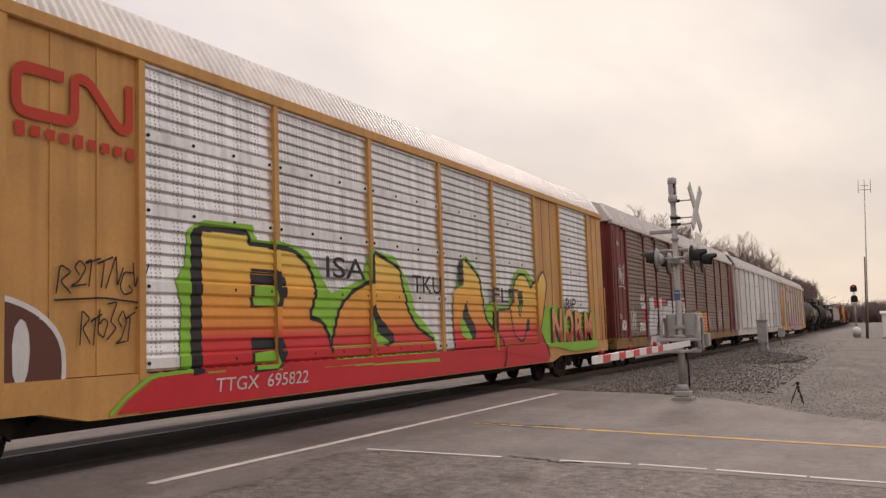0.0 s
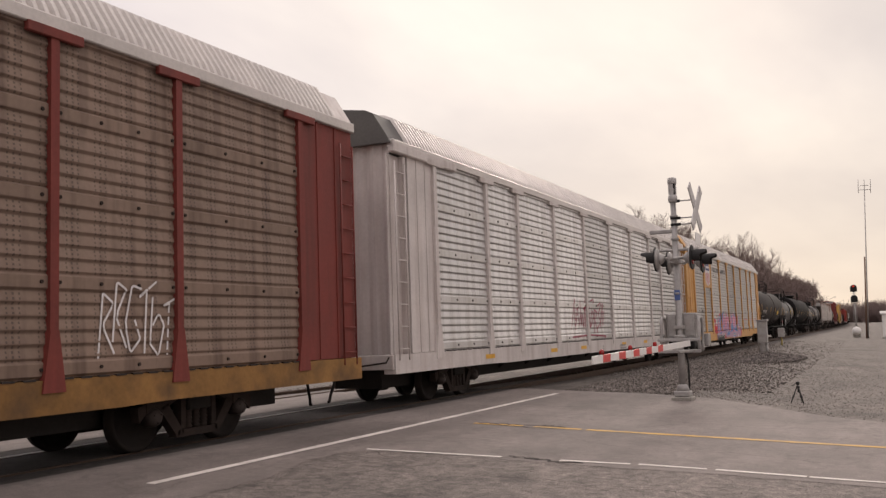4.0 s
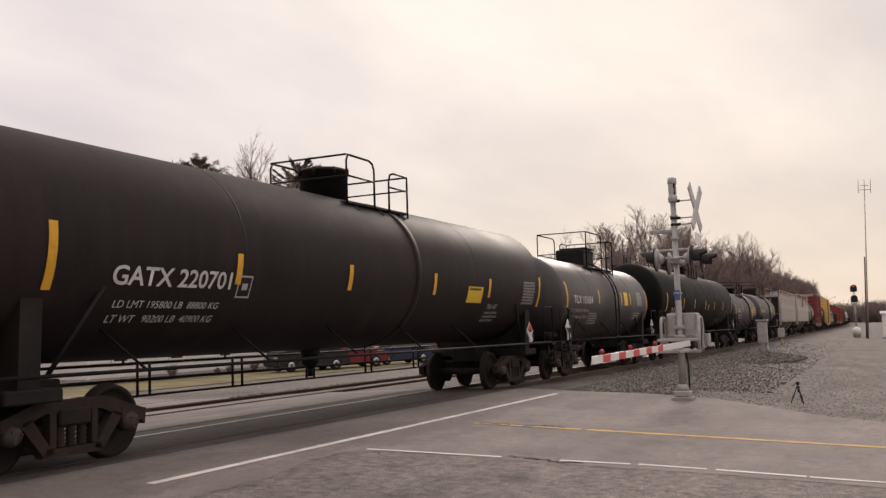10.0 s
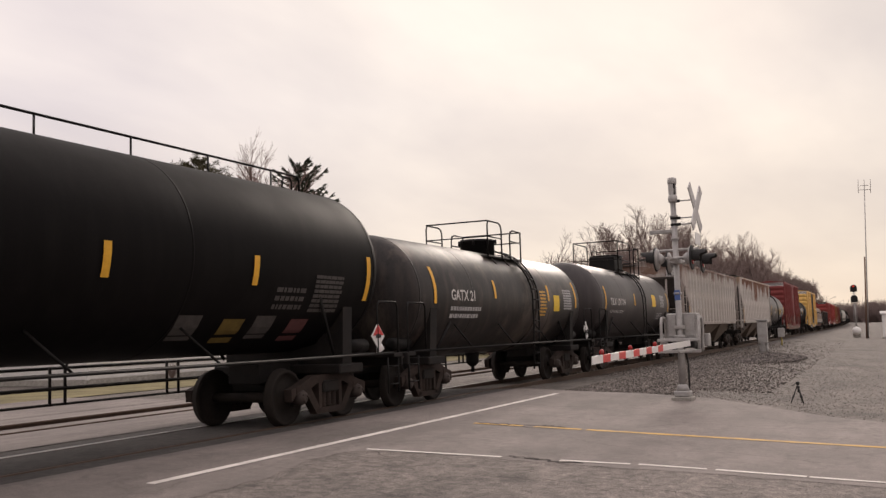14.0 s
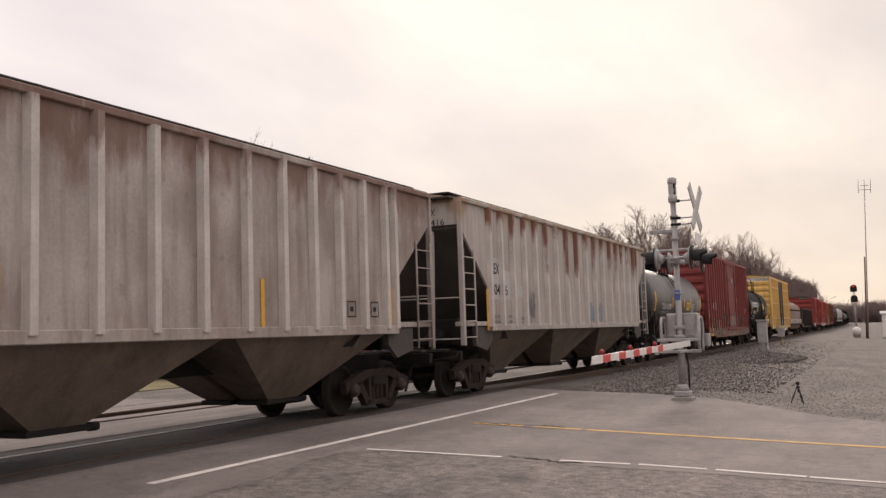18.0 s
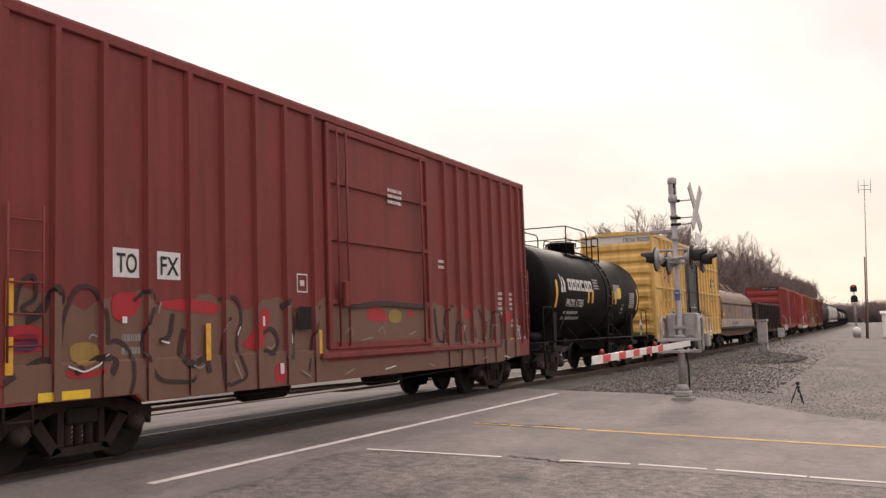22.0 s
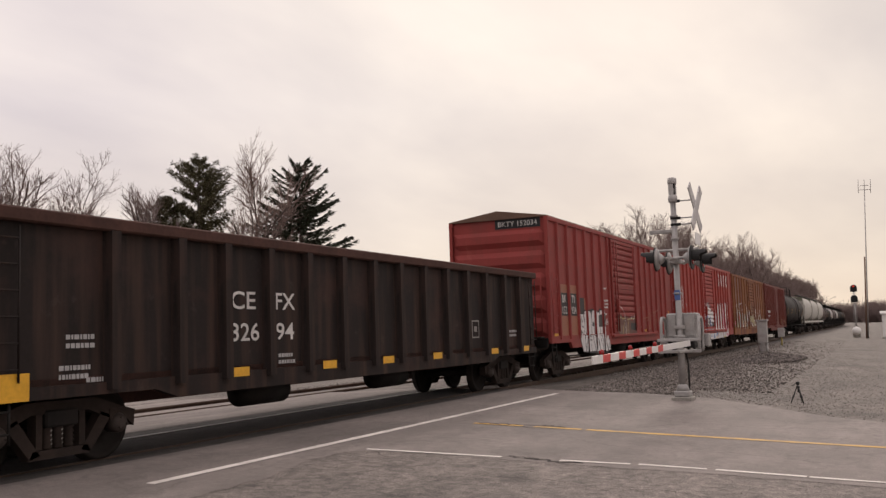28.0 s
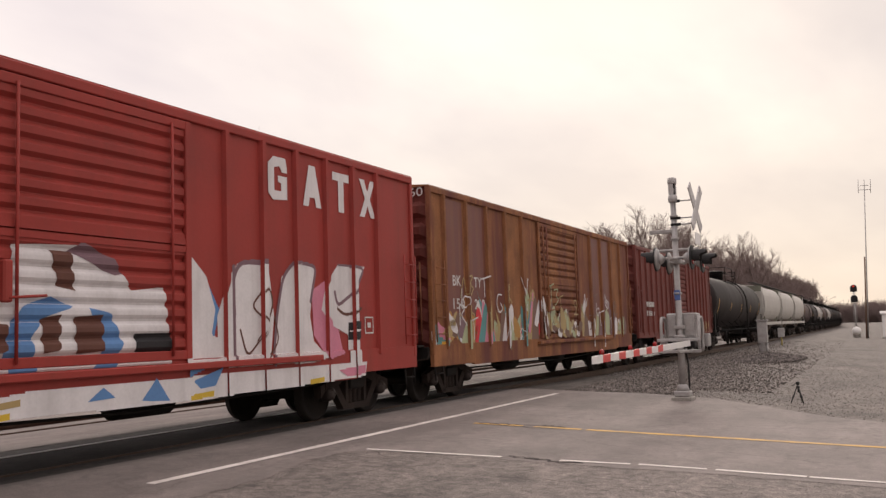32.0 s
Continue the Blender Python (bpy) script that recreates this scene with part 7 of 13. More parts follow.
def panel_metal(name, color, metal, rough, grime, amount, holes=0.55):
    """Galvanised sheet with rows of punched holes and grime in streaks."""
    m = surface(name, color, rough, metal, vary=0.16, scale=1.1, grain=14, bump=0.04, streak=amount, dirt=grime, spread=0.26)
    nt = m.node_tree
    n, link = nt.nodes, nt.links.new
    b = n["Principled BSDF"]
    src = b.inputs["Base Color"].links[0].from_socket
    co = n.new("ShaderNodeTexCoord")
    sep = n.new("ShaderNodeSeparateXYZ")
    link(co.outputs["Object"], sep.inputs[0])
    def m1(op, a, k=None, c=None):
        q = n.new("ShaderNodeMath")
        q.operation = op
        for i, s in enumerate((a, k, c)):
            if s is None:
                continue
            if isinstance(s, (int, float)):
                q.inputs[i].default_value = s
            else:
                link(s, q.inputs[i])
        return q.outputs[0]
    def near(s, cell, at, wide):
        f = m1("FRACT", m1("DIVIDE", s, cell))
        return m1("LESS_THAN", m1("ABSOLUTE", m1("SUBTRACT", f, at)), wide)
    hole = m1("MULTIPLY", near(sep.outputs[0], 0.085, 0.5, 0.17), near(sep.outputs[2], 0.052, 0.5, 0.26))
    group = near(sep.outputs[0], 0.425, 0.3, 0.22)
    in_field = m1("GREATER_THAN", m1("FRACT", m1("DIVIDE", m1("SUBTRACT", sep.outputs[2], P_BASE), P_PERIOD)), P_BAND / P_PERIOD)
    mask = m1("MULTIPLY", m1("MULTIPLY", m1("MULTIPLY", hole, group), in_field), holes)
    mix = n.new("ShaderNodeMix")
    mix.data_type = "RGBA"
    mix.inputs[7].default_value = (0.03, 0.028, 0.026, 1)
    link(mask, mix.inputs[0])
    link(src, mix.inputs[6])
    link(mix.outputs[2], b.inputs["Base Color"])
    return m


M_SILVER = panel_metal("bright_galvanised_panel", (0.74, 0.73, 0.735), 0.75, 0.42, (0.36, 0.34, 0.325), 0.6)
M_SILVER_A3 = panel_metal("clean_galvanised_panel", (0.66, 0.645, 0.635), 0.7, 0.42, (0.36, 0.32, 0.295), 0.6, 0.55)
M_SILVER_A4 = panel_metal("dull_galvanised_panel", (0.41, 0.395, 0.38), 0.6, 0.44, (0.28, 0.24, 0.21), 0.4)
M_GRIMY = panel_metal("grimy_brown_panel", (0.21, 0.150, 0.118), 0.3, 0.55, (0.095, 0.062, 0.048), 0.8, 0.5)
M_YELLOW = surface("golden_yellow_paint", (0.58, 0.31, 0.105), 0.5, vary=0.16, scale=1.2, grain=20, bump=0.04, streak=0.5, dirt=(0.34, 0.18, 0.06))
M_WHITE_CAR = surface("off_white_paint", (0.60, 0.55, 0.53), 0.5, vary=0.14, scale=1.3, streak=0.5, dirt=(0.33, 0.25, 0.22))
M_OXIDE = surface("brown_red_paint", (0.19, 0.042, 0.034), 0.55, vary=0.2, scale=1.3, streak=0.5, dirt=(0.07, 0.03, 0.024))
M_ROOF = surface("weathered_roof_sheet", (0.80, 0.76, 0.72), 0.40, 0.25, vary=0.15, scale=1.2, streak=0.2, dirt=(0.36, 0.30, 0.26))
M_ROOF_GREY = surface("grey_roof_sheet", (0.56, 0.52, 0.495), 0.42, 0.3, vary=0.18, scale=1.2)
M_DECK = surface("sooty_deck_steel", (0.035, 0.03, 0.028), 0.8, vary=0.3, scale=2)
POSTS = (1.9, 4.7, 6.77, 9.65, 12.55, 15.5, 18.4, 21.35, 23.4, 26.25)
AR_SIDE = 1.47


def rack_face(x, z):
    return -(AR_SIDE + 0.004 + corrugation(z))


def solid_face(x, z):
    return -1.505


def rack_coat(posts, post_w, solid=()):
    """The outermost surface of a car carrier's side for paint, and where it steps."""
    def face(x, z):
        if z < 1.065:
            return -1.542
        if any(abs(x - p) < post_w / 2 + 0.006 for p in posts):
            return -1.547
        if any(a < x < b for a, b in solid):
            return -1.505
        return rack_face(x, z)
    cuts = sorted([p - post_w / 2 - 0.006 for p in posts] + [p + post_w / 2 + 0.006 for p in posts])
    return face, cuts


def autorack(x0, x1, label, skin, frame_mat, roof_mat, end_mat, cap_mat, sill_mat, solid=(), bracket=True, flare=True, ladder_mat=None, post_w=0.13, sill_low=0.68, short_ladder=False, end_gap=False, shift=0.0):
    car, half = rail_car("autorack", label, x0, x1, "car carriers")
    posts = [p - 14.0 + shift for p in POSTS]
    cuts = [-half + 0.12] + posts + [half - 0.12]
    ztop = 5.0
    # underframe
    for sy in (-1, 1):
        bm = bmesh.new()
        # deeper between the trucks
        extrude_y(bm, [(-half, 0.70), (-half + 4.9, 0.70), (-half + 5.6, sill_low), (half - 5.6, sill_low), (half - 4.9, 0.70), (half, 0.70), (half, 1.06), (-half, 1.06)], *sorted((sy * 1.28, sy * 1.53)))
        part("side_sill", bm, sill_mat, car)
    bm = bmesh.new()
    box(bm, -half, half, -1.28, 1.28, 0.92, 1.04)
    box(bm, -half + 1.2, half - 1.2, -0.55, 0.55, 0.36, 0.92)
    part("underframe", bm, M_DECK, car)
    kx = -half + 5.6
    while kx < half - 5.5:
        bm = bmesh.new()
        extrude_x(bm, [(-1.25, 0.92), (1.25, 0.92), (0.5, 0.45), (-0.5, 0.45)], kx - 0.03, kx + 0.03)
        part("cross_bearer", bm, M_DECK, car)
        kx += 1.95
    for z in (2.35, 3.75):
        bm = bmesh.new()
        box(bm, -half + 0.3, half - 0.3, -1.36, 1.36, z, z + 0.06)
        part("deck", bm, M_DECK, car)
    # side panels
    shared = {}
    for i, (a, b) in enumerate(zip(cuts, cuts[1:])):
        ends = i in (0, len(cuts) - 2)
        if end_gap and i == 0:
            a += 0.66
        if end_gap and i == len(cuts) - 2:
            b -= 0.66
        for sy in (-1, 1):
            full_solid = ends or i in solid
            if full_solid:
                bm = bmesh.new()
                box(bm, a, b, *sorted((sy * 1.40, sy * 1.485)), 1.07, ztop)
                part("solid_panel", bm, frame_mat, car)
                for q in range(1, 3):
                    xx = a + (b - a) * q / 3
                    bm = bmesh.new()
                    box(bm, xx - 0.02, xx + 0.02, *sorted((sy * 1.486, sy * 1.50)), 1.07, ztop)
                    part("panel_seam", bm, frame_mat, car)
                continue
            w = round(b - a, 2)
            if (w, sy) not in shared:
                bm = bmesh.new()
                rows, z = [], 1.07
                while True:
                    y = sy * (AR_SIDE + corrugation(z))
                    rows.append([bm.verts.new((s * w / 2, y, z)) for s in (-1, 1)])
                    if z >= ztop:
                        break
                    z = min(ztop, z + 0.0129)
                for A, B in zip(rows, rows[1:]):
                    bm.faces.new((A[0], A[1], B[1], B[0]))
                box(bm, -w / 2, w / 2, *sorted((sy * 1.40, sy * 1.45)), 1.07, ztop)
                o = part("side_panel", bm, skin, car, at=pose((a + b) / 2, 0, 0))
                shared[(w, sy)] = o
            else:
                again(shared[(w, sy)], pose((a + b) / 2, 0, 0))
    # posts
    first = {}
    for p in posts:
        for sy in (-1, 1):
            if sy in first:
                again(first[sy], pose(p, 0, 0))
                continue
            bm = bmesh.new()
            hw = post_w / 2
            box(bm, -hw, hw, *sorted((sy * 1.47, sy * 1.545)), 1.5, ztop + 0.02)
            if flare:
                A = [(-hw - 0.10, 0.92), (hw + 0.10, 0.92), (hw, 1.6), (-hw, 1.6)]
                extrude_y(bm, A if sy < 0 else A[::-1], sy * 1.47, sy * 1.555)
            else:
                box(bm, -hw, hw, *sorted((sy * 1.47, sy * 1.545)), 0.98, 1.5)
            if bracket:
                soft_box(bm, -0.40, 0.40, *sorted((sy * 1.50, sy * 1.57)), ztop - 0.10, ztop + 0.02, 0.01)
            first[sy] = part("post", bm, frame_mat, car, at=pose(p, 0, 0))
    # rivets on the broad bands of the near side
    bm = bmesh.new()
    z = P_BASE + P_BAND / 2
    while z < ztop - 0.1:
        for i, (a, b) in enumerate(zip(cuts, cuts[1:])):
            if i in solid or i in (0, len(cuts) - 2):
                continue
            for f in (0.05, 0.35, 0.65, 0.95):
                x = a + (b - a) * f
                rod(bm, (x, -AR_SIDE - 0.034, z), (x, -AR_SIDE - 0.05, z), 0.024, 6)
        z += P_PERIOD
    tagged(part("rivets", bm, M_STEEL, car), kind="stuff")
    # drain slots along the foot of the panels
    bm = bmesh.new()
    for i, (a, b) in enumerate(zip(cuts, cuts[1:])):
        if i in solid or i in (0, len(cuts) - 2):
            continue
        x = a + 0.12
        while x < b - 0.2:
            box(bm, x, x + 0.16, -1.54, -1.50, 1.055, 1.075)
            x += 0.27
    tagged(part("drain_slots", bm, M_DECK, car), kind="stuff")
    # eaves and roof
    for sy in (-1, 1):
        bm = bmesh.new()
        soft_box(bm, -half + 0.1, half - 0.1, *sorted((sy * 1.40, sy * 1.56)), ztop, ztop + 0.17, 0.015)
        part("top_rail", bm, M_ROOF_GREY if frame_mat is not M_YELLOW or bracket else frame_mat, car)
    bm = bmesh.new()
    sect = [(1.50, 5.10), (1.44, 5.24), (1.15, 5.70), (0.98, 5.78), (0.5, 5.85), (0, 5.87)]
    sect = [(-y, z) for y, z in sect] + sect[-2::-1]
    x, rings, n = -half + 0.75, [], 0
    while x < half - 0.7:
        up = 0.042 if n % 4 in (1, 2) else 0.0
        rings.append([bm.verts.new((x, y * (1 + up * 0.75), z + up)) for y, z in sect])
        x += (0.030, 0.060, 0.030, 0.035)[n % 4]
        n += 1
    for A, B in zip(rings, rings[1:]):
        for i in range(len(sect) - 1):
            bm.faces.new((A[i], A[i + 1], B[i + 1], B[i]))
    part("roof", bm, roof_mat, car, "corrugated metal roof")
    for s in (-1, 1):
        bm = bmesh.new()
        extrude_x(bm, sect, *sorted((s * (half - 0.05), s * (half - 0.78))))
        part("roof_cap", bm, cap_mat, car)
        # pleated end doors
        bm = bmesh.new()
        n = 16
        pts = [(-1.42 + 2.84 * i / n, 0.06 * (i % 2)) for i in range(n + 1)]
        lo = [bm.verts.new((s * (half - 0.16 - d), y, 1.06)) for y, d in pts]
        hi = [bm.verts.new((s * (half - 0.16 - d), y, 5.16)) for y, d in pts]
        for i in range(n):
            bm.faces.new((lo[i], lo[i + 1], hi[i + 1], hi[i]))
        part("end_door", bm, end_mat, car, "folding end door")
        for sy in (-1, 1):
            if short_ladder:
                ladder(car, *sorted((s * (half - 0.12), s * (half - 0.58))), [(sy * 1.53, 0.95), (sy * 1.53, 2.75)], 5, ladder_mat or frame_mat, r=0.017)
            else:
                ladder(car, *sorted((s * (half - 0.16), s * (half - 0.56))), [(sy * 1.53, 0.95), (sy * 1.53, 4.75)], 9, ladder_mat or frame_mat, r=0.017)
            if end_gap:
                bm = bmesh.new()
                soft_box(bm, *sorted((s * (half - 0.56), s * (half - 0.68))), *sorted((sy * 1.10, sy * 1.50)), 1.06, 4.9, 0.01)
                part("end_post", bm, frame_mat, car)
                bm = bmesh.new()
                soft_box(bm, *sorted((s * (half - 0.08), s * (half - 0.56))), *sorted((sy * 1.36, sy * 1.40)), 1.06, 4.9, 0.01)
                part("end_panel", bm, frame_mat, car)
                bm = bmesh.new()
                soft_box(bm, *sorted((s * (half - 0.1), s * (half - 3.0))), *sorted((sy * 1.42, sy * 1.57)), ztop - 0.08, ztop + 0.12, 0.02)
                part("door_track", bm, frame_mat, car, "door track along the eaves")
        bm = bmesh.new()
        soft_box(bm, *sorted((s * half, s * (half + 0.05))), -1.5, 1.5, 0.78, 1.06, 0.015)
        part("end_sill", bm, sill_mat, car)
    add_trucks(car, -half + 3.75, half - 3.75)
    add_couplers(car, half, 1.1)
    return car, half, posts


def paint_of(name, color, **kw):
    return surface(name, color, kw.pop("rough", 0.5), vary=0.12, scale=2.0, grain=25, bump=0.03, **kw)


def fade_paint(name, stops):
    """Sprayed colours that blend from the bottom upwards: stops of (height, colour)."""
    m = paint_of(name, (1, 1, 1))
    nt = m.node_tree
    n, link = nt.nodes, nt.links.new
    b = n["Principled BSDF"]
    src = b.inputs["Base Color"].links[0].from_socket
    co, sep = n.new("ShaderNodeTexCoord"), n.new("ShaderNodeSeparateXYZ")
    link(co.outputs["Object"], sep.inputs[0])
    lo, hi = stops[0][0], stops[-1][0]
    rng = n.new("ShaderNodeMapRange")
    rng.inputs["From Min"].default_value, rng.inputs["From Max"].default_value = lo, hi
    link(sep.outputs[2], rng.inputs[0])
    ramp = n.new("ShaderNodeValToRGB")
    e = ramp.color_ramp.elements
    while len(e) < len(stops):
        e.new(0.5)
    for k, (z, c) in enumerate(stops):
        e[k].position, e[k].color = (z - lo) / (hi - lo), (*c, 1)
    link(rng.outputs[0], ramp.inputs[0])
    mul = n.new("ShaderNodeMix")
    mul.data_type, mul.blend_type = "RGBA", "MULTIPLY"
    mul.inputs[0].default_value = 1.0
    link(ramp.outputs[0], mul.inputs[6])
    link(src, mul.inputs[7])
    link(mul.outputs[2], b.inputs["Base Color"])
    return m


G_GREEN = paint_of("lime_green_spray", (0.24, 0.50, 0.05))
G_BLACK = paint_of("black_spray", (0.025, 0.024, 0.026))
G_WHITE = paint_of("white_spray", (0.70, 0.67, 0.67), streak=0.3, dirt=(0.3, 0.28, 0.27))
G_RED = paint_of("red_spray", (0.58, 0.035, 0.045))
G_PINK = paint_of("pink_spray", (0.60, 0.22, 0.30))
G_BLUE = paint_of("blue_spray", (0.11, 0.24, 0.47))
G_ORANGE = paint_of("orange_spray", (0.60, 0.18, 0.03))
G_SUN = paint_of("yellow_spray", (0.62, 0.42, 0.05))
G_TAN = paint_of("tan_spray", (0.40, 0.29, 0.13))
G_MINT = paint_of("pale_green_spray", (0.38, 0.42, 0.26))
G_BROWN = paint_of("brown_spray", (0.13, 0.055, 0.04))
G_FADE = fade_paint("yellow_to_red_spray", [(0.68, (0.55, 0.03, 0.04)), (1.45, (0.62, 0.045, 0.045)), (1.72, (0.75, 0.29, 0.06)), (2.3, (0.80, 0.42, 0.08)), (3.0, (0.80, 0.62, 0.14))])

# yellow and silver car with the large sprayed letters
car, half, posts = autorack(-175.45, -147.75, "yellow car carrier with silver panels and sprayed graffiti", M_SILVER, M_YELLOW, M_ROOF, M_YELLOW, M_ROOF, M_YELLOW, solid=(2, 8), bracket=False, flare=False, post_w=0.11, sill_low=0.56, short_ladder=True, shift=-0.17)
face = rack_face
lim = dict(step=0.0258)
coat, steps = rack_coat(posts, 0.11, [(posts[1], posts[2]), (posts[7], posts[8])])
art = Artist(car, coat, steps)
art.fill(G_RED, [(-7.85, 0.60), (-7.6, 0.78), (-7.2, 0.98), (-6.7, 1.06), (-2.0, 1.06), (3.0, 1.06), (8.05, 1.06), (7.78, 0.58)])
art.line(G_GREEN, 0.05, [(-7.95, 0.60), (-7.68, 0.80), (-7.25, 1.02), (-6.4, 1.055)])
art.fill(G_GREEN, [(-6.69, 1.18), (-6.64, 1.91), (-6.77, 2.21), (-6.57, 2.44), (-6.51, 2.93), (-6.19, 3.08), (-5.12, 3.11), (-4.99, 2.9), (-4.34, 2.92), (-3.64, 2.82), (-3.32, 2.51), (-2.99, 2.15), (-1.95, 2.42), (-1.62, 3.0), (-0.66, 2.9), (-0.18, 2.44), (0.1, 1.89), (0.95, 1.38), (1.05, 0.86), (-6.67, 1.02)])
art.fill(G_BLACK, [(-6.45, 2.88), (-6.37, 2.97), (-6.22, 2.98), (-6.25, 0.99), (-6.48, 0.98)])
art.fill(G_FADE, [(-6.25, 1.02), (-6.22, 2.93), (-5.19, 2.95), (-5.2, 2.81), (-4.61, 2.81), (-4.04, 2.78), (-3.65, 2.57), (-3.48, 2.28), (-3.47, 2.05), (-3.6, 1.75), (-3.3, 1.72), (-3.1, 1.51), (-3.01, 1.21), (-2.78, 0.94)])
art.fill(G_FADE, [(-2.95, 0.95), (-2.97, 1.4), (-2.7, 1.92), (-2.31, 2.19), (-1.63, 2.39), (-1.56, 2.94), (-0.49, 2.66), (-0.46, 2.43), (-0.26, 1.94), (0.1, 1.6), (0.89, 1.32), (1.05, 0.93)])
art.fill(G_BLACK, [(-5.16, 2.47), (-4.58, 2.47), (-4.28, 2.38), (-4.25, 2.12), (-4.37, 1.92), (-5.18, 1.89)])
art.fill(G_GREEN, [(-5.09, 2.21), (-4.61, 2.24), (-4.52, 2.03), (-4.56, 1.94), (-5.1, 1.93)])
art.fill(G_BLACK, [(-5.16, 1.47), (-4.34, 1.43), (-4.27, 1.21), (-4.4, 1.04), (-4.58, 0.97), (-5.17, 0.95)])
art.fill(G_GREEN, [(-5.1, 1.24), (-4.61, 1.26), (-4.49, 1.05), (-4.59, 0.99), (-5.1, 0.99)])
art.fill(G_BLACK, [(-1.63, 2.9), (-1.44, 2.95), (-1.47, 2.39), (-1.66, 2.36)])
art.fill(G_BLACK, [(-1.7, 1.93), (-1.51, 2.02), (-1.34, 1.78), (-0.81, 1.44), (-0.8, 1.29), (-1.11, 1.22), (-1.5, 1.37), (-1.7, 1.58)])
art.fill(G_GREEN, [(-1.67, 1.78), (-1.52, 1.52), (-1.1, 1.36), (-1.0, 1.28), (-1.45, 1.26), (-1.69, 1.42)])
art.line(G_BLACK, 0.075, [(-6.31, 2.96), (-5.19, 2.99), (-5.19, 2.82), (-4.61, 2.83), (-4.04, 2.81), (-3.63, 2.59), (-3.45, 2.28), (-3.47, 2.03), (-3.66, 1.74), (-3.3, 1.72), (-3.07, 1.49), (-2.98, 1.17)])
art.line(G_BLACK, 0.07, [(-3.01, 1.29), (-2.73, 1.9), (-2.35, 2.19), (-1.65, 2.4)])
art.line(G_BLACK, 0.07, [(-1.48, 2.95), (-0.49, 2.69), (-0.44, 2.43), (-0.23, 1.93), (0.13, 1.58), (0.89, 1.31)])
art.fill(G_GREEN, [(1.88, 2.23), (2.12, 2.42), (2.26, 2.93), (2.57, 3.12), (3.02, 2.94), (3.42, 2.71), (3.51, 2.37), (3.6, 1.9), (3.93, 2.15), (4.13, 2.05), (4.28, 2.02), (5.16, 2.04), (5.28, 2.39), (5.6, 2.8), (5.92, 2.99), (6.46, 2.99), (6.82, 2.8), (7.04, 2.69), (7.06, 0.99), (1.89, 1.0)])
art.fill(G_FADE, [(1.89, 1.01), (1.87, 2.31), (2.31, 2.42), (2.46, 2.46), (2.45, 3.0), (2.57, 3.05), (3.02, 2.84), (3.36, 2.65), (3.41, 2.37), (3.51, 2.02), (3.7, 1.68), (4.05, 1.5), (4.17, 1.2), (4.22, 0.97)])
art.fill(G_BLACK, [(2.23, 2.92), (2.47, 3.06), (2.47, 2.48), (2.17, 2.43)])
art.fill(G_FADE, [(4.27, 0.98), (4.28, 1.93), (5.23, 1.96), (5.36, 2.31), (5.59, 2.67), (5.92, 2.85), (6.39, 2.84), (6.75, 2.58), (7.14, 2.69), (7.67, 3.03), (7.98, 2.7), (7.56, 1.77), (7.36, 1.4), (7.92, 0.72), (7.83, 0.6)])
art.fill(G_BLACK, [(2.54, 2.1), (2.58, 2.15), (2.68, 1.86), (3.02, 1.57), (3.08, 1.37), (2.94, 1.26), (2.7, 1.31), (2.31, 1.76)])
art.fill(G_GREEN, [(2.31, 1.8), (2.48, 1.64), (2.76, 1.39), (2.84, 1.27), (2.58, 1.26), (2.3, 1.38), (2.21, 1.58)])
art.fill(G_BLACK, [(5.75, 2.33), (5.84, 2.43), (6.13, 2.43), (6.1, 2.18), (5.93, 1.77), (5.8, 1.81)])
art.fill(G_GREEN, [(5.87, 2.05), (5.99, 2.13), (5.93, 1.83), (5.83, 1.86)])
art.fill(G_BLACK, [(6.36, 1.7), (6.58, 1.75), (6.52, 1.43), (6.24, 1.37)])
art.fill(G_BLACK, [(4.07, 1.87), (4.29, 1.94), (4.29, 1.48), (4.04, 1.5)])
art.line(G_BLACK, 0.065, [(2.55, 3.05), (3.02, 2.84), (3.37, 2.65), (3.41, 2.37), (3.51, 2.02), (3.7, 1.68), (4.04, 1.5)])
art.line(G_BLACK, 0.065, [(4.06, 1.5), (4.33, 1.41), (4.62, 1.24), (4.77, 0.97), (4.72, 0.73), (4.55, 0.59)])
art.line(G_BLACK, 0.06, [(4.28, 1.94), (5.23, 1.97), (5.36, 2.31), (5.6, 2.68), (5.92, 2.86), (6.39, 2.85), (6.78, 2.5), (6.84, 2.65), (7.14, 2.7), (7.69, 3.04), (7.99, 2.7), (7.56, 1.75), (7.38, 1.42), (7.92, 0.72)])
art.line(G_BLACK, 0.06, [(5.23, 1.97), (5.31, 1.61), (5.47, 1.31), (5.88, 1.14), (6.14, 1.24), (6.24, 1.39)])
art.fill(G_GREEN, [(7.75, 2.05), (8.58, 2.11), (9.04, 1.97), (9.73, 2.03), (10.59, 1.94), (12.16, 1.92), (12.53, 0.85), (10.52, 0.78), (9.67, 0.82), (8.53, 0.97), (7.84, 0.96), (7.38, 1.42)])
salmon = fade_paint("salmon_to_red_spray", [(1.0, (0.45, 0.03, 0.04)), (1.32, (0.50, 0.04, 0.04)), (1.45, (0.66, 0.26, 0.12)), (2.2, (0.72, 0.33, 0.12))])
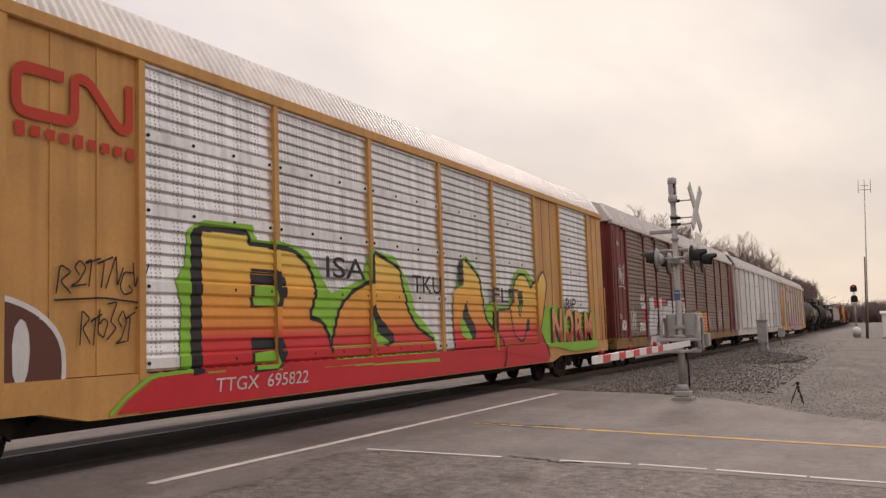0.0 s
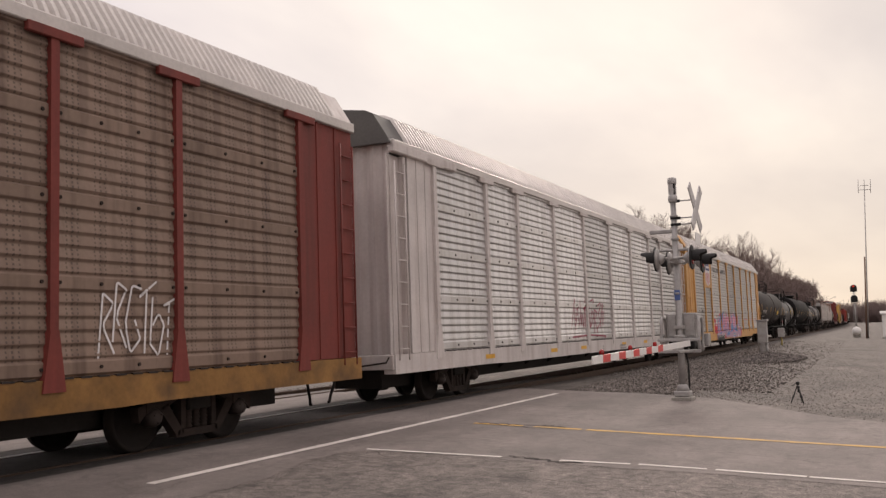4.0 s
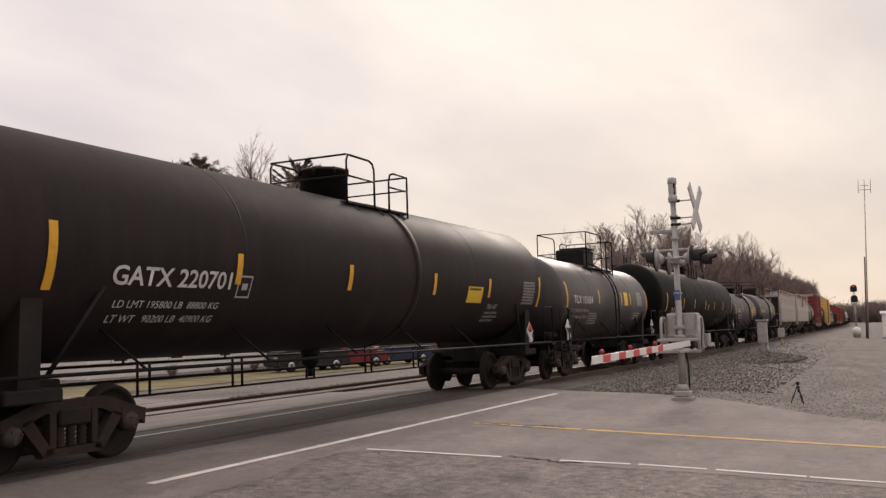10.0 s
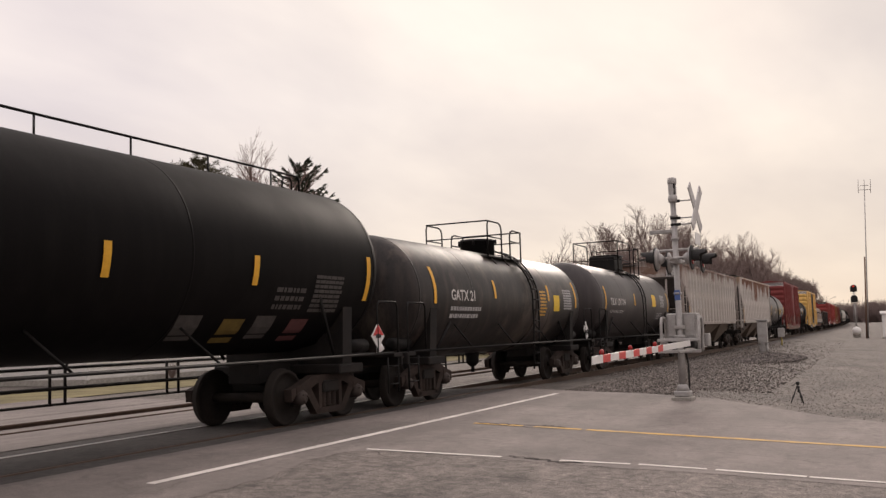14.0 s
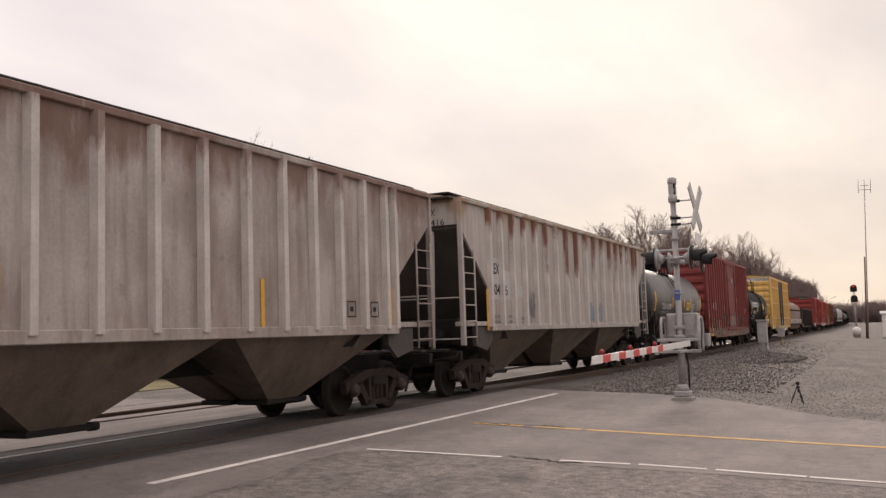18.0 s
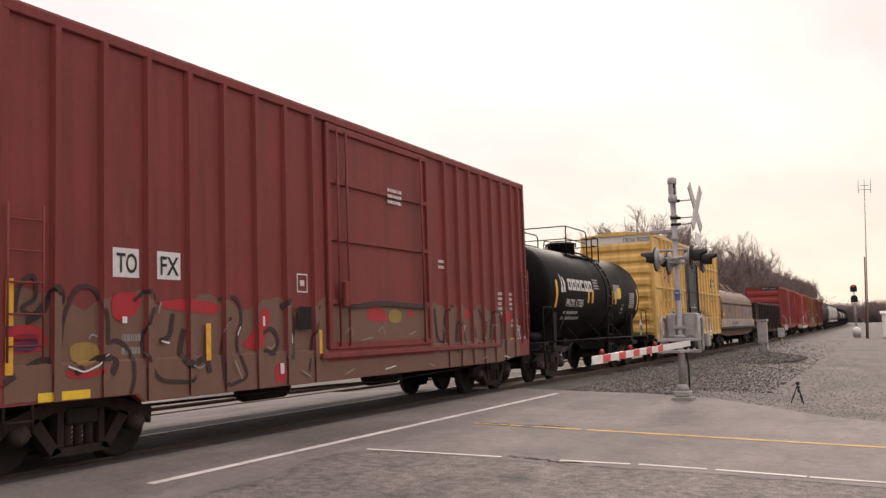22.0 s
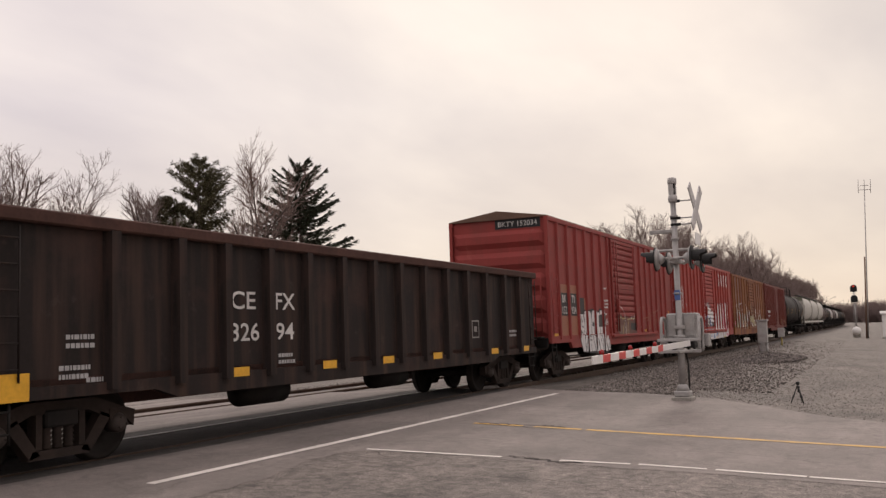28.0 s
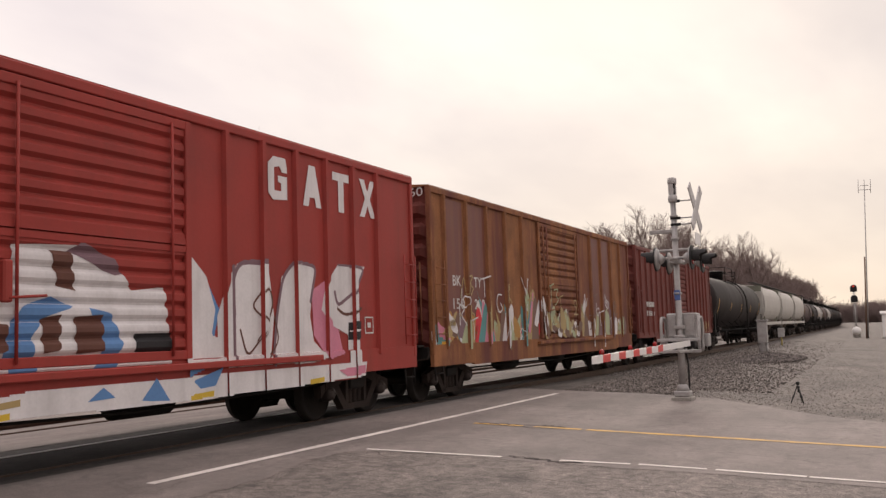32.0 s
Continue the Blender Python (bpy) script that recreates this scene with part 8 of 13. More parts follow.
for k, (ch, x, z) in enumerate((("N", 8.2, 1.12), ("O", 9.25, 1.12), ("R", 10.25, 1.06), ("M", 11.2, 1.04))):
    words(ch, 1.28, x - 0.09, z - 0.04, lambda x, z: -1.556, car, G_BLACK, width=0.92, bold=0.085, slant=0.05, lift=0.002)
    words(ch, 1.24, x, z, lambda x, z: -1.562, car, salmon, width=0.84, bold=0.05, slant=0.05, lift=0.002, name="letter")
spray("letter", [smooth_poly([(-10.6, 0.75), (-10.6, 1.7), (-10.1, 2.05), (-9.2, 1.98), (-8.6, 1.6), (-8.55, 1.05), (-8.7, 0.72)], 2)], solid_face, car, G_WHITE, "", 0.006)
spray("letter", [smooth_poly([(-10.5, 0.78), (-10.5, 1.68), (-10.1, 1.98), (-9.22, 1.92), (-8.66, 1.56), (-8.62, 1.05), (-8.75, 0.76)], 2), smooth_poly([(-9.28, 1.0), (-9.3, 1.6), (-9.15, 1.78), (-9.05, 1.5), (-9.1, 1.05)], 1)], solid_face, car, G_BROWN, "brown sprayed letter with a white edge", 0.010)
scribble(-8.75, -7.3, 2.0, 2.4, solid_face, car, G_BLACK, 3, 9, 0.022)
scribble(-8.4, -7.5, 1.4, 1.9, solid_face, car, G_BLACK, 8, 8, 0.02)
for text, x, z, w in (("ISA", -3.2, 2.42, 1.3), ("TKU", -0.1, 2.24, 1.3), ("FLT.", 4.0, 2.12, 1.9), ("RIP", 9.5, 1.98, 0.95)):
    words(text, 0.50, x, z, lambda x, z: -1.525, car, G_BLACK, width=w, bold=0.003, lift=0.03)
words("TTGX  695822", 0.27, -6.05, 0.735, lambda x, z: -1.545, car, width=2.25, lift=0.012, slant=0.15)
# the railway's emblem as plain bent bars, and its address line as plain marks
M_EMBLEM = paint_of("red_emblem", (0.50, 0.055, 0.03))
ribbon("emblem", rounded([(-8.62, 4.49), (-9.27, 4.49), (-9.27, 3.99), (-8.46, 3.99), (-8.46, 4.53), (-8.26, 4.53), (-7.78, 4.05), (-7.6, 4.05), (-7.6, 4.62)], 0.15), 0.13, solid_face, car, M_EMBLEM, "red looped railway emblem", 0.016)
for i in range(9):
    patch("address_mark", -9.22 + 0.205 * i, 3.80 - 0.005 * i, 0.13, 0.12 if i % 4 else 0.16, solid_face, car, M_EMBLEM, 0.018)

# grimy brown car
car, half, posts = autorack(-146.65, -118.6, "grimy brown car carrier with large silver graffiti", M_GRIMY, M_OXIDE, M_ROOF_GREY, M_OXIDE, M_WHITE_CAR, surface("brown_yellow_sill", (0.26, 0.135, 0.045), 0.6, vary=0.3, scale=1.5, dirty=0.7, dirt=(0.07, 0.045, 0.03)), post_w=0.12, bracket=True, flare=True, end_gap=False)
silver = paint_of("silver_spray", (0.55, 0.535, 0.545), rough=0.45)
G_TEAL = paint_of("teal_spray", (0.10, 0.27, 0.27))
dark_red = paint_of("dark_red_spray", (0.22, 0.03, 0.035))
tan_dab = paint_of("brown_dab", (0.24, 0.13, 0.05))
coat, steps = rack_coat(posts, 0.12)
art = Artist(car, coat, steps)
art.fill(silver, [(-9.1, 0.70), (-8.85, 1.06), (-1.5, 1.06), (-1.6, 0.70)])
art.fill(G_RED, [(-9.87, 2.12), (-9.47, 2.1), (-9.06, 2.0), (-9.58, 1.94), (-9.85, 1.98)])
art.fill(G_RED, [(-9.91, 1.75), (-8.98, 1.83), (-9.03, 1.67), (-9.91, 1.64)])
art.fill(G_RED, [(-10.28, 1.19), (-9.68, 1.21), (-9.91, 1.1), (-10.34, 1.11)])
art.fill(G_RED, [(-7.87, 2.53), (-7.15, 2.52), (-7.17, 2.19), (-7.88, 2.21)])
art.fill(G_RED, [(-6.33, 2.53), (-5.69, 2.6), (-5.67, 2.31), (-6.34, 2.25)])
art.fill(G_RED, [(-3.57, 2.55), (-3.06, 2.53), (-3.07, 2.35), (-3.58, 2.34)])
art.fill(silver, [(-9.08, 1.04), (-8.72, 2.55), (-8.59, 2.62), (-7.87, 2.64), (-7.88, 2.19), (-7.21, 2.19), (-7.23, 1.73), (-7.42, 1.43), (-7.69, 1.03)])
art.fill(silver, [(-7.46, 1.07), (-7.19, 1.77), (-7.11, 2.57), (-6.92, 2.62), (-6.34, 2.63), (-6.34, 2.25), (-5.28, 2.3), (-5.33, 2.46), (-4.98, 2.53), (-3.89, 2.5), (-3.98, 1.05)])
art.fill(G_TEAL, [(-8.8, 2.42), (-8.6, 2.47), (-8.95, 1.03), (-9.11, 1.03)])
art.fill(G_TEAL, [(-7.93, 2.1), (-7.79, 2.12), (-8.05, 1.52), (-8.13, 1.51)])
art.fill(G_TEAL, [(-7.14, 2.46), (-6.98, 2.52), (-7.09, 1.77), (-7.21, 1.8)])
art.fill(G_TEAL, [(-5.8, 1.77), (-5.21, 1.78), (-5.21, 1.65), (-5.81, 1.65)])
art.fill(G_TEAL, [(-5.93, 1.29), (-5.27, 1.31), (-5.28, 1.16), (-5.94, 1.17)])
art.fill(G_RED, [(-5.1, 1.62), (-4.82, 1.63), (-5.02, 1.18), (-5.28, 1.18)])
art.line(G_BLACK, 0.07, [(-9.13, 1.02), (-8.76, 2.48), (-8.61, 2.63), (-7.84, 2.65), (-7.88, 2.17)])
art.line(G_BLACK, 0.05, [(-7.88, 2.17), (-8.12, 1.51), (-8.04, 1.41)])
art.line(G_BLACK, 0.05, [(-7.88, 2.18), (-7.18, 2.18)])
art.line(G_BLACK, 0.06, [(-7.75, 1.01), (-7.41, 1.5), (-7.21, 1.81)])
art.line(G_BLACK, 0.06, [(-7.22, 1.77), (-7.12, 2.57), (-6.92, 2.63), (-6.33, 2.64), (-6.34, 2.23), (-6.42, 1.5)])
art.line(G_BLACK, 0.05, [(-6.34, 2.27), (-5.24, 2.31), (-5.4, 2.48), (-4.98, 2.54), (-3.89, 2.52)])
art.line(G_BLACK, 0.045, [(-5.94, 1.14), (-5.16, 1.13), (-4.72, 1.66), (-5.17, 1.72), (-5.17, 1.78)])
art.line(G_BLACK, 0.05, [(-9.26, 0.69), (-9.04, 1.02)])
art.line(G_BLACK, 0.05, [(-8.07, 0.7), (-7.86, 0.9), (-7.72, 1.03)])
art.fill(G_RED, [(-3.85, 2.52), (-3.18, 2.67), (-3.13, 2.37), (-3.52, 2.29)])
art.fill(G_PINK, [(-2.52, 2.68), (-1.57, 2.71), (-1.58, 2.56), (-2.52, 2.57)])
art.fill(G_RED, [(-1.47, 1.88), (-0.88, 1.97), (-0.98, 1.8), (-1.45, 1.71)])
art.fill(silver, [(-4.14, 1.06), (-4.19, 2.5), (-3.91, 2.54), (-3.6, 2.53), (-3.56, 2.29), (-3.11, 2.29), (-3.12, 2.5), (-3.01, 2.55), (-1.55, 2.51), (-1.66, 1.06)])
art.fill(G_RED, [(-2.37, 2.4), (-2.26, 2.42), (-2.19, 1.97), (-2.33, 2.05)])
art.fill(G_TEAL, [(-2.21, 2.48), (-2.11, 2.48), (-2.1, 1.97), (-2.19, 1.94)])
art.fill(G_BLACK, [(-2.63, 1.36), (-2.31, 1.3), (-2.4, 1.13), (-2.46, 0.7), (-2.59, 0.7), (-2.53, 1.17)])
art.fill(G_RED, [(-2.68, 1.11), (-2.51, 1.12), (-2.59, 0.69), (-2.8, 0.68)])
art.fill(G_TEAL, [(-2.57, 1.31), (-2.37, 1.26), (-2.43, 1.13), (-2.48, 0.71), (-2.54, 0.7), (-2.48, 1.15), (-2.59, 1.24)])
art.line(G_BLACK, 0.05, [(-3.92, 2.53), (-3.6, 2.53), (-3.62, 1.68), (-4.15, 1.66)])
art.line(G_BLACK, 0.05, [(-3.92, 2.24), (-3.52, 2.31), (-3.02, 2.28), (-3.14, 1.55)])
art.line(G_BLACK, 0.05, [(-3.67, 1.65), (-3.86, 1.37), (-2.98, 1.53)])
art.line(G_BLACK, 0.05, [(-3.18, 2.36), (-3.11, 2.53), (-2.43, 2.54), (-1.54, 2.49), (-1.64, 1.06)])
art.line(G_BLACK, 0.05, [(-2.26, 2.47), (-2.19, 1.91), (-2.64, 2.04)])
art.line(G_BLACK, 0.05, [(-2.09, 2.48), (-2.18, 1.91)])
art.fill(dark_red, [(-1.35, 0.78), (-1.07, 1.46), (-0.94, 1.65), (-0.49, 2.06), (0.05, 1.99), (-0.31, 1.44), (-0.7, 0.74)])
art.fill(G_ORANGE, [(-0.72, 0.74), (-0.37, 1.44), (-0.17, 1.92), (0.28, 2.03), (0.16, 1.77), (0.32, 1.43), (0.91, 0.96), (1.14, 0.75), (0.15, 0.66)])
art.fill(G_SUN, [(0.23, 1.47), (0.6, 2.01), (0.87, 2.11), (2.13, 2.11), (3.08, 2.03), (3.23, 1.76), (3.48, 1.14), (3.38, 0.76), (2.81, 0.67), (1.14, 0.7), (0.91, 0.96), (0.46, 1.2)])
art.fill(G_ORANGE, [(3.11, 1.93), (3.37, 2.06), (4.14, 2.1), (4.08, 0.96), (5.04, 0.68), (3.54, 0.67), (3.25, 1.37)])
art.fill(dark_red, [(4.21, 1.62), (4.89, 1.32), (4.49, 0.96), (5.36, 0.64), (4.19, 0.68)])
art.fill(G_BLACK, [(0.93, 1.67), (1.29, 1.77), (1.38, 1.72), (1.02, 1.59)])
art.fill(G_BLACK, [(1.62, 1.66), (2.22, 1.76), (2.22, 1.68), (1.75, 1.59)])
art.fill(G_BLACK, [(0.83, 1.37), (1.37, 1.46), (1.44, 1.41), (0.92, 1.31)])
art.fill(G_BLACK, [(1.81, 1.34), (2.28, 1.43), (2.31, 1.37), (1.91, 1.29)])
art.fill(tan_dab, [(2.63, 0.88), (2.98, 0.9), (2.93, 0.71), (2.66, 0.72)])
art.line(G_BLACK, 0.045, [(0.28, 2.02), (0.67, 2.09), (1.43, 2.14), (2.16, 2.12), (3.12, 2.02), (3.37, 2.08), (4.17, 2.1)])
art.line(G_BLACK, 0.045, [(0.28, 1.46), (0.57, 1.94), (0.94, 2.0)])
art.line(G_BLACK, 0.045, [(0.28, 1.45), (0.46, 1.17), (0.91, 0.94), (1.21, 0.61)])
art.line(G_BLACK, 0.045, [(1.52, 2.07), (1.66, 1.4), (1.53, 1.04), (1.99, 0.6)])
art.line(G_BLACK, 0.045, [(3.08, 2.0), (2.85, 1.48), (3.22, 0.97), (3.37, 0.68)])
art.line(G_BLACK, 0.04, [(-0.3, 1.77), (-0.57, 2.05), (0.14, 2.01)])
art.line(G_WHITE, 0.035, [(0.25, 1.99), (0.04, 1.43), (0.14, 1.1)])
art.line(G_WHITE, 0.035, [(4.05, 2.03), (3.89, 1.57), (3.65, 1.08)])
art.line(G_WHITE, 0.035, [(1.98, 2.08), (1.73, 1.91)])
art.line(G_WHITE, 0.035, [(2.92, 1.98), (2.51, 1.68), (2.39, 1.39)])
art.line(G_WHITE, 0.03, [(-0.26, 0.71), (-0.14, 0.94)])
art.line(G_WHITE, 0.04, [(-1.23, 0.77), (-1.07, 0.93), (-0.9, 0.75), (-0.75, 0.96)])
scribble(-13.3, -12.4, 2.9, 3.6, solid_face, car, G_WHITE, 21, 10, 0.03)
scribble(-11.85, -10.85, 1.15, 2.1, face, car, G_WHITE, 22, 8, 0.035)
scribble(4.0, 5.4, 1.1, 1.8, face, car, G_WHITE, 25, 8, 0.03)
scribble(8.0, 9.4, 1.2, 2.1, face, car, G_WHITE, 26, 8, 0.03)
words("AKUA", 0.42, -13.18, 1.36, solid_face, car, G_WHITE, width=0.68, bold=0.03, slant=0.2, lift=0.02)
words("LAW", 0.34, -10.25, 2.42, face, car, G_WHITE, width=0.75, bold=0.012, slant=0.2, lift=0.03)
words("CREW", 0.30, -10.3, 2.12, face, car, G_WHITE, width=0.85, bold=0.012, slant=0.2, lift=0.03)
words("750", 0.42, -10.55, 1.28, face, car, G_WHITE, width=0.95, bold=0.02, slant=0.2, lift=0.03)
for z, w in ((4.4, 0.35), (1.85, 0.3)):
    small_print(-13.4, z, w, 3, 0.06, solid_face, car, seed=int(z * 10), lift=0.02)

# white and silver car
car, half, posts = autorack(-117.35, -88.95, "silver car carrier with white posts and ladders", M_SILVER_A3, M_WHITE_CAR, M_ROOF_GREY, M_WHITE_CAR, surface("dark_roof_end", (0.12, 0.115, 0.11), 0.6, vary=0.2), M_WHITE_CAR, ladder_mat=M_WHITE_CAR, post_w=0.15, end_gap=True, shift=-0.17)
scribble(-3.2, 0.4, 1.25, 2.35, face, car, paint_of("maroon_spray", (0.30, 0.06, 0.09)), 31, 12, 0.05)
for q in (-9.6, -5.0, -2.2, 2.6, 5.8, 9.0, 12.0):
    patch("side_reflector", q, 0.87, 0.55, 0.10, lambda x, z: -1.531, car, M_REFLECT, 0.006, "orange reflective strip")
for q, z, w, r_ in ((-0.2, 0.82, 0.2, 2), (2.0, 0.8, 0.9, 2), (12.3, 4.3, 0.4, 3), (12.3, 3.0, 0.4, 2), (12.2, 2.4, 0.55, 4)):
    small_print(q, z, w, r_, 0.09, solid_face if z > 1 else (lambda x, z: -1.531), car, M_FAINT, int(q * 7) & 63, lift=0.02)
table_decal(12.64, 3.6, 0.5, 0.27, solid_face, car, M_FAINT)
patch("notice", 12.9, 0.88, 0.42, 0.2, lambda x, z: -1.531, car, M_LABEL, 0.008, "yellow notice on the sill")

# yellow car with the shield
car, half, posts = autorack(-88.3, -60.3, "golden yellow car carrier with grey panels and shield emblem", M_SILVER_A4, M_YELLOW, M_ROOF_GREY, M_YELLOW, M_YELLOW, M_YELLOW, ladder_mat=M_YELLOW, post_w=0.17, sill_low=0.58, short_ladder=True)
bm = bmesh.new()
box(bm, posts[1], posts[2], -1.53, -1.50, 3.35, 5.0)
part("emblem_board", bm, M_YELLOW, car, "yellow board behind the shield")
mid = (posts[1] + posts[2]) / 2
board = lambda x, z: -1.531
def shield(w, h):
    return [(mid + w * a, 4.12 + h * b) for a, b in ((-0.9, 0.82), (-0.62, 0.95), (-0.3, 0.85), (0, 1.0), (0.3, 0.85), (0.62, 0.95), (0.9, 0.82), (0.82, 0.5), (0.95, 0.2), (0.95, -0.55), (0.7, -0.8), (0.25, -0.88), (0, -1.0), (-0.25, -0.88), (-0.7, -0.8), (-0.95, -0.55), (-0.95, 0.2), (-0.82, 0.5))]
spray("shield_edge", [shield(0.68, 0.72)], board, car, G_WHITE, "white edge of the shield", 0.004)
navy = paint_of("navy_blue_paint", (0.06, 0.06, 0.17))
spray("shield", [[(x, z) for x, z in shield(0.62, 0.66) if z > 4.12]], board, car, navy, "dark blue top of the shield", 0.007)
for i in range(7):
    xa = mid - 0.50 + i * 0.155
    patch("shield_stripe", xa + 0.035, 3.82 + 0.04 * abs(i - 3) * 0.6, 0.075, 0.62 - 0.1 * abs(i - 3) * 0.6, board, car, G_RED, 0.008, "red stripe of the shield")
for r_ in (0, 1):
    patch("shield_bar", mid, 4.42 - 0.22 * r_, 0.8 - 0.1 * r_, 0.10, board, car, G_WHITE, 0.010)
words("BUILDING", 0.34, -6.4, 4.28, lambda x, z: -1.512, car, M_INK, width=2.2, bold=0.006)
words("AMERICA", 0.34, -3.98, 4.28, lambda x, z: -1.512, car, M_INK, width=2.0, bold=0.006)
rnd = random.Random(17)
lilac = paint_of("lilac_spray", (0.44, 0.26, 0.36))
G_LABEL = M_REFLECT
coat, steps = rack_coat(posts, 0.17)
art = Artist(car, coat, steps)
art.fill(G_RED, [(-6.96, 1.29), (-6.54, 1.39), (-6.23, 1.51), (-5.48, 1.42), (-5.37, 1.23), (-6.15, 0.99), (-6.53, 0.91), (-6.96, 1.0)])
art.fill(G_RED, [(-6.93, 1.69), (-6.54, 1.76), (-6.09, 1.63), (-6.23, 1.51), (-6.76, 1.51)])
art.fill(G_RED, [(-5.11, 1.69), (-4.52, 1.82), (-4.15, 1.77), (-4.09, 1.54), (-4.92, 1.48)])
art.fill(G_RED, [(-4.92, 1.99), (-4.52, 2.04), (-4.41, 1.91), (-4.82, 1.85)])
art.fill(G_RED, [(-6.76, 2.12), (-6.63, 2.14), (-6.63, 2.08), (-6.76, 2.06)])
art.fill(G_RED, [(-5.91, 1.9), (-5.74, 1.92), (-5.76, 1.85), (-5.89, 1.85)])
art.fill(G_RED, [(-5.22, 1.93), (-5.04, 1.94), (-5.06, 1.87), (-5.21, 1.87)])
art.fill(G_WHITE, [(-6.23, 1.5), (-6.09, 1.62), (-5.91, 1.65), (-5.79, 1.55), (-5.99, 1.43), (-6.2, 1.46)])
art.fill(G_WHITE, [(-6.27, 1.31), (-6.23, 1.41), (-5.96, 1.4), (-6.06, 1.32)])
art.fill(G_WHITE, [(-6.14, 1.79), (-6.07, 1.84), (-6.01, 1.79), (-6.07, 1.72)])
art.fill(G_BLUE, [(-5.83, 0.92), (-5.7, 1.32), (-5.52, 1.86), (-5.43, 1.86), (-5.02, 1.62), (-4.41, 2.06), (-3.92, 1.88), (-3.74, 2.16), (-3.26, 2.08), (-3.21, 1.93), (-3.23, 0.75), (-5.35, 0.69)])
art.fill(G_PINK, [(-6.19, 1.0), (-6.07, 1.12), (-5.83, 1.23), (-5.72, 1.32), (-5.6, 1.1), (-5.46, 0.9), (-6.15, 0.88)])
art.fill(G_PINK, [(-5.43, 0.9), (-5.48, 1.36), (-5.48, 1.79), (-5.09, 1.63), (-5.04, 1.47), (-5.15, 1.22), (-4.88, 1.1), (-4.93, 0.86)])
art.fill(G_PINK, [(-4.63, 0.84), (-4.66, 1.34), (-4.6, 1.66), (-4.44, 1.61), (-4.29, 1.46), (-4.18, 1.77), (-3.98, 1.62), (-3.87, 1.46), (-4.1, 1.17), (-4.1, 0.81)])
art.fill(G_PINK, [(-3.99, 0.8), (-3.87, 1.16), (-3.68, 2.0), (-3.51, 2.08), (-3.22, 1.77), (-3.22, 1.29), (-3.53, 1.15), (-3.65, 0.77)])
art.fill(G_BLUE, [(-4.87, 1.48), (-4.57, 1.55), (-4.68, 1.2), (-4.81, 1.27)])
art.fill(G_BLUE, [(-3.93, 1.32), (-3.22, 1.41), (-3.22, 1.31), (-3.87, 1.22)])
art.fill(lilac, [(-6.34, 0.59), (-6.38, 0.77), (-6.15, 0.92), (-4.93, 0.99), (-3.22, 1.02), (-3.23, 0.63), (-5.39, 0.59)])
art.fill(G_BLUE, [(-6.15, 0.92), (-4.93, 1.0), (-4.81, 0.92), (-5.99, 0.86)])
art.fill(G_RED, [(-3.77, 0.78), (-3.53, 0.9), (-3.23, 0.92), (-3.23, 0.63), (-3.75, 0.65)])
art.fill(G_BLACK, [(-6.21, 0.58), (-6.13, 0.81), (-5.3, 0.82), (-3.74, 0.84), (-3.79, 0.55)])
art.line(G_WHITE, 0.03, [(-5.5, 1.48), (-5.44, 1.82), (-5.09, 1.56), (-5.02, 1.47)])
art.line(G_WHITE, 0.03, [(-6.18, 1.02), (-6.14, 1.11), (-5.87, 1.21), (-5.72, 1.32)])
art.line(G_WHITE, 0.03, [(-4.62, 1.66), (-4.64, 1.41), (-4.59, 1.23)])
art.line(G_WHITE, 0.03, [(-4.13, 1.8), (-4.18, 1.62), (-4.09, 1.5)])
art.line(G_WHITE, 0.03, [(-4.36, 1.18), (-4.2, 1.4), (-4.15, 1.48)])
art.line(G_WHITE, 0.03, [(-3.68, 2.07), (-3.46, 1.95), (-3.32, 1.75)])
art.line(G_WHITE, 0.03, [(-4.12, 1.09), (-3.85, 1.19)])
art.line(G_WHITE, 0.03, [(-4.55, 0.92), (-4.38, 0.9), (-4.21, 0.99)])
art.line(G_WHITE, 0.03, [(-6.38, 0.83), (-6.23, 0.9), (-6.06, 0.93)])
art.line(G_WHITE, 0.035, [(-5.35, 1.12), (-5.34, 1.36)])
art.line(G_WHITE, 0.025, [(-5.91, 1.39), (-5.86, 1.49), (-5.81, 1.4), (-5.74, 1.5), (-5.67, 1.41), (-5.6, 1.48), (-5.55, 1.39)])
art.fill(G_RED, [(1.0, 1.78), (1.39, 1.86), (1.75, 1.99), (2.06, 1.87), (1.73, 1.73), (1.49, 1.36), (1.03, 1.51)])
art.fill(G_RED, [(2.51, 1.12), (3.09, 1.22), (3.12, 0.88), (2.97, 0.66), (2.48, 0.69)])
art.fill(G_BLUE, [(-3.29, 0.75), (-3.25, 1.77), (-3.14, 1.89), (-2.76, 1.44), (-2.55, 2.02), (-2.25, 2.09), (-2.13, 1.9), (-1.46, 1.77), (-1.32, 2.04), (-0.97, 1.77), (-0.45, 1.96), (-0.09, 1.92), (0.79, 2.08), (1.13, 1.88), (1.27, 1.36), (2.17, 1.46), (2.58, 1.87), (2.71, 0.89), (2.65, 0.68), (0.04, 0.62)])
art.fill(G_PINK, [(-3.26, 0.98), (-3.22, 1.36), (-3.12, 1.77), (-2.89, 1.87), (-2.59, 2.13), (-2.34, 2.11), (-2.26, 1.87), (-1.91, 1.84), (-1.58, 1.9), (-1.56, 1.46), (-1.92, 1.43), (-2.12, 1.6), (-2.36, 1.43), (-2.9, 1.12), (-2.97, 1.01)])
art.fill(G_PINK, [(-2.57, 0.99), (-2.55, 1.36), (-2.35, 1.56), (-2.08, 1.09), (-2.14, 0.97)])
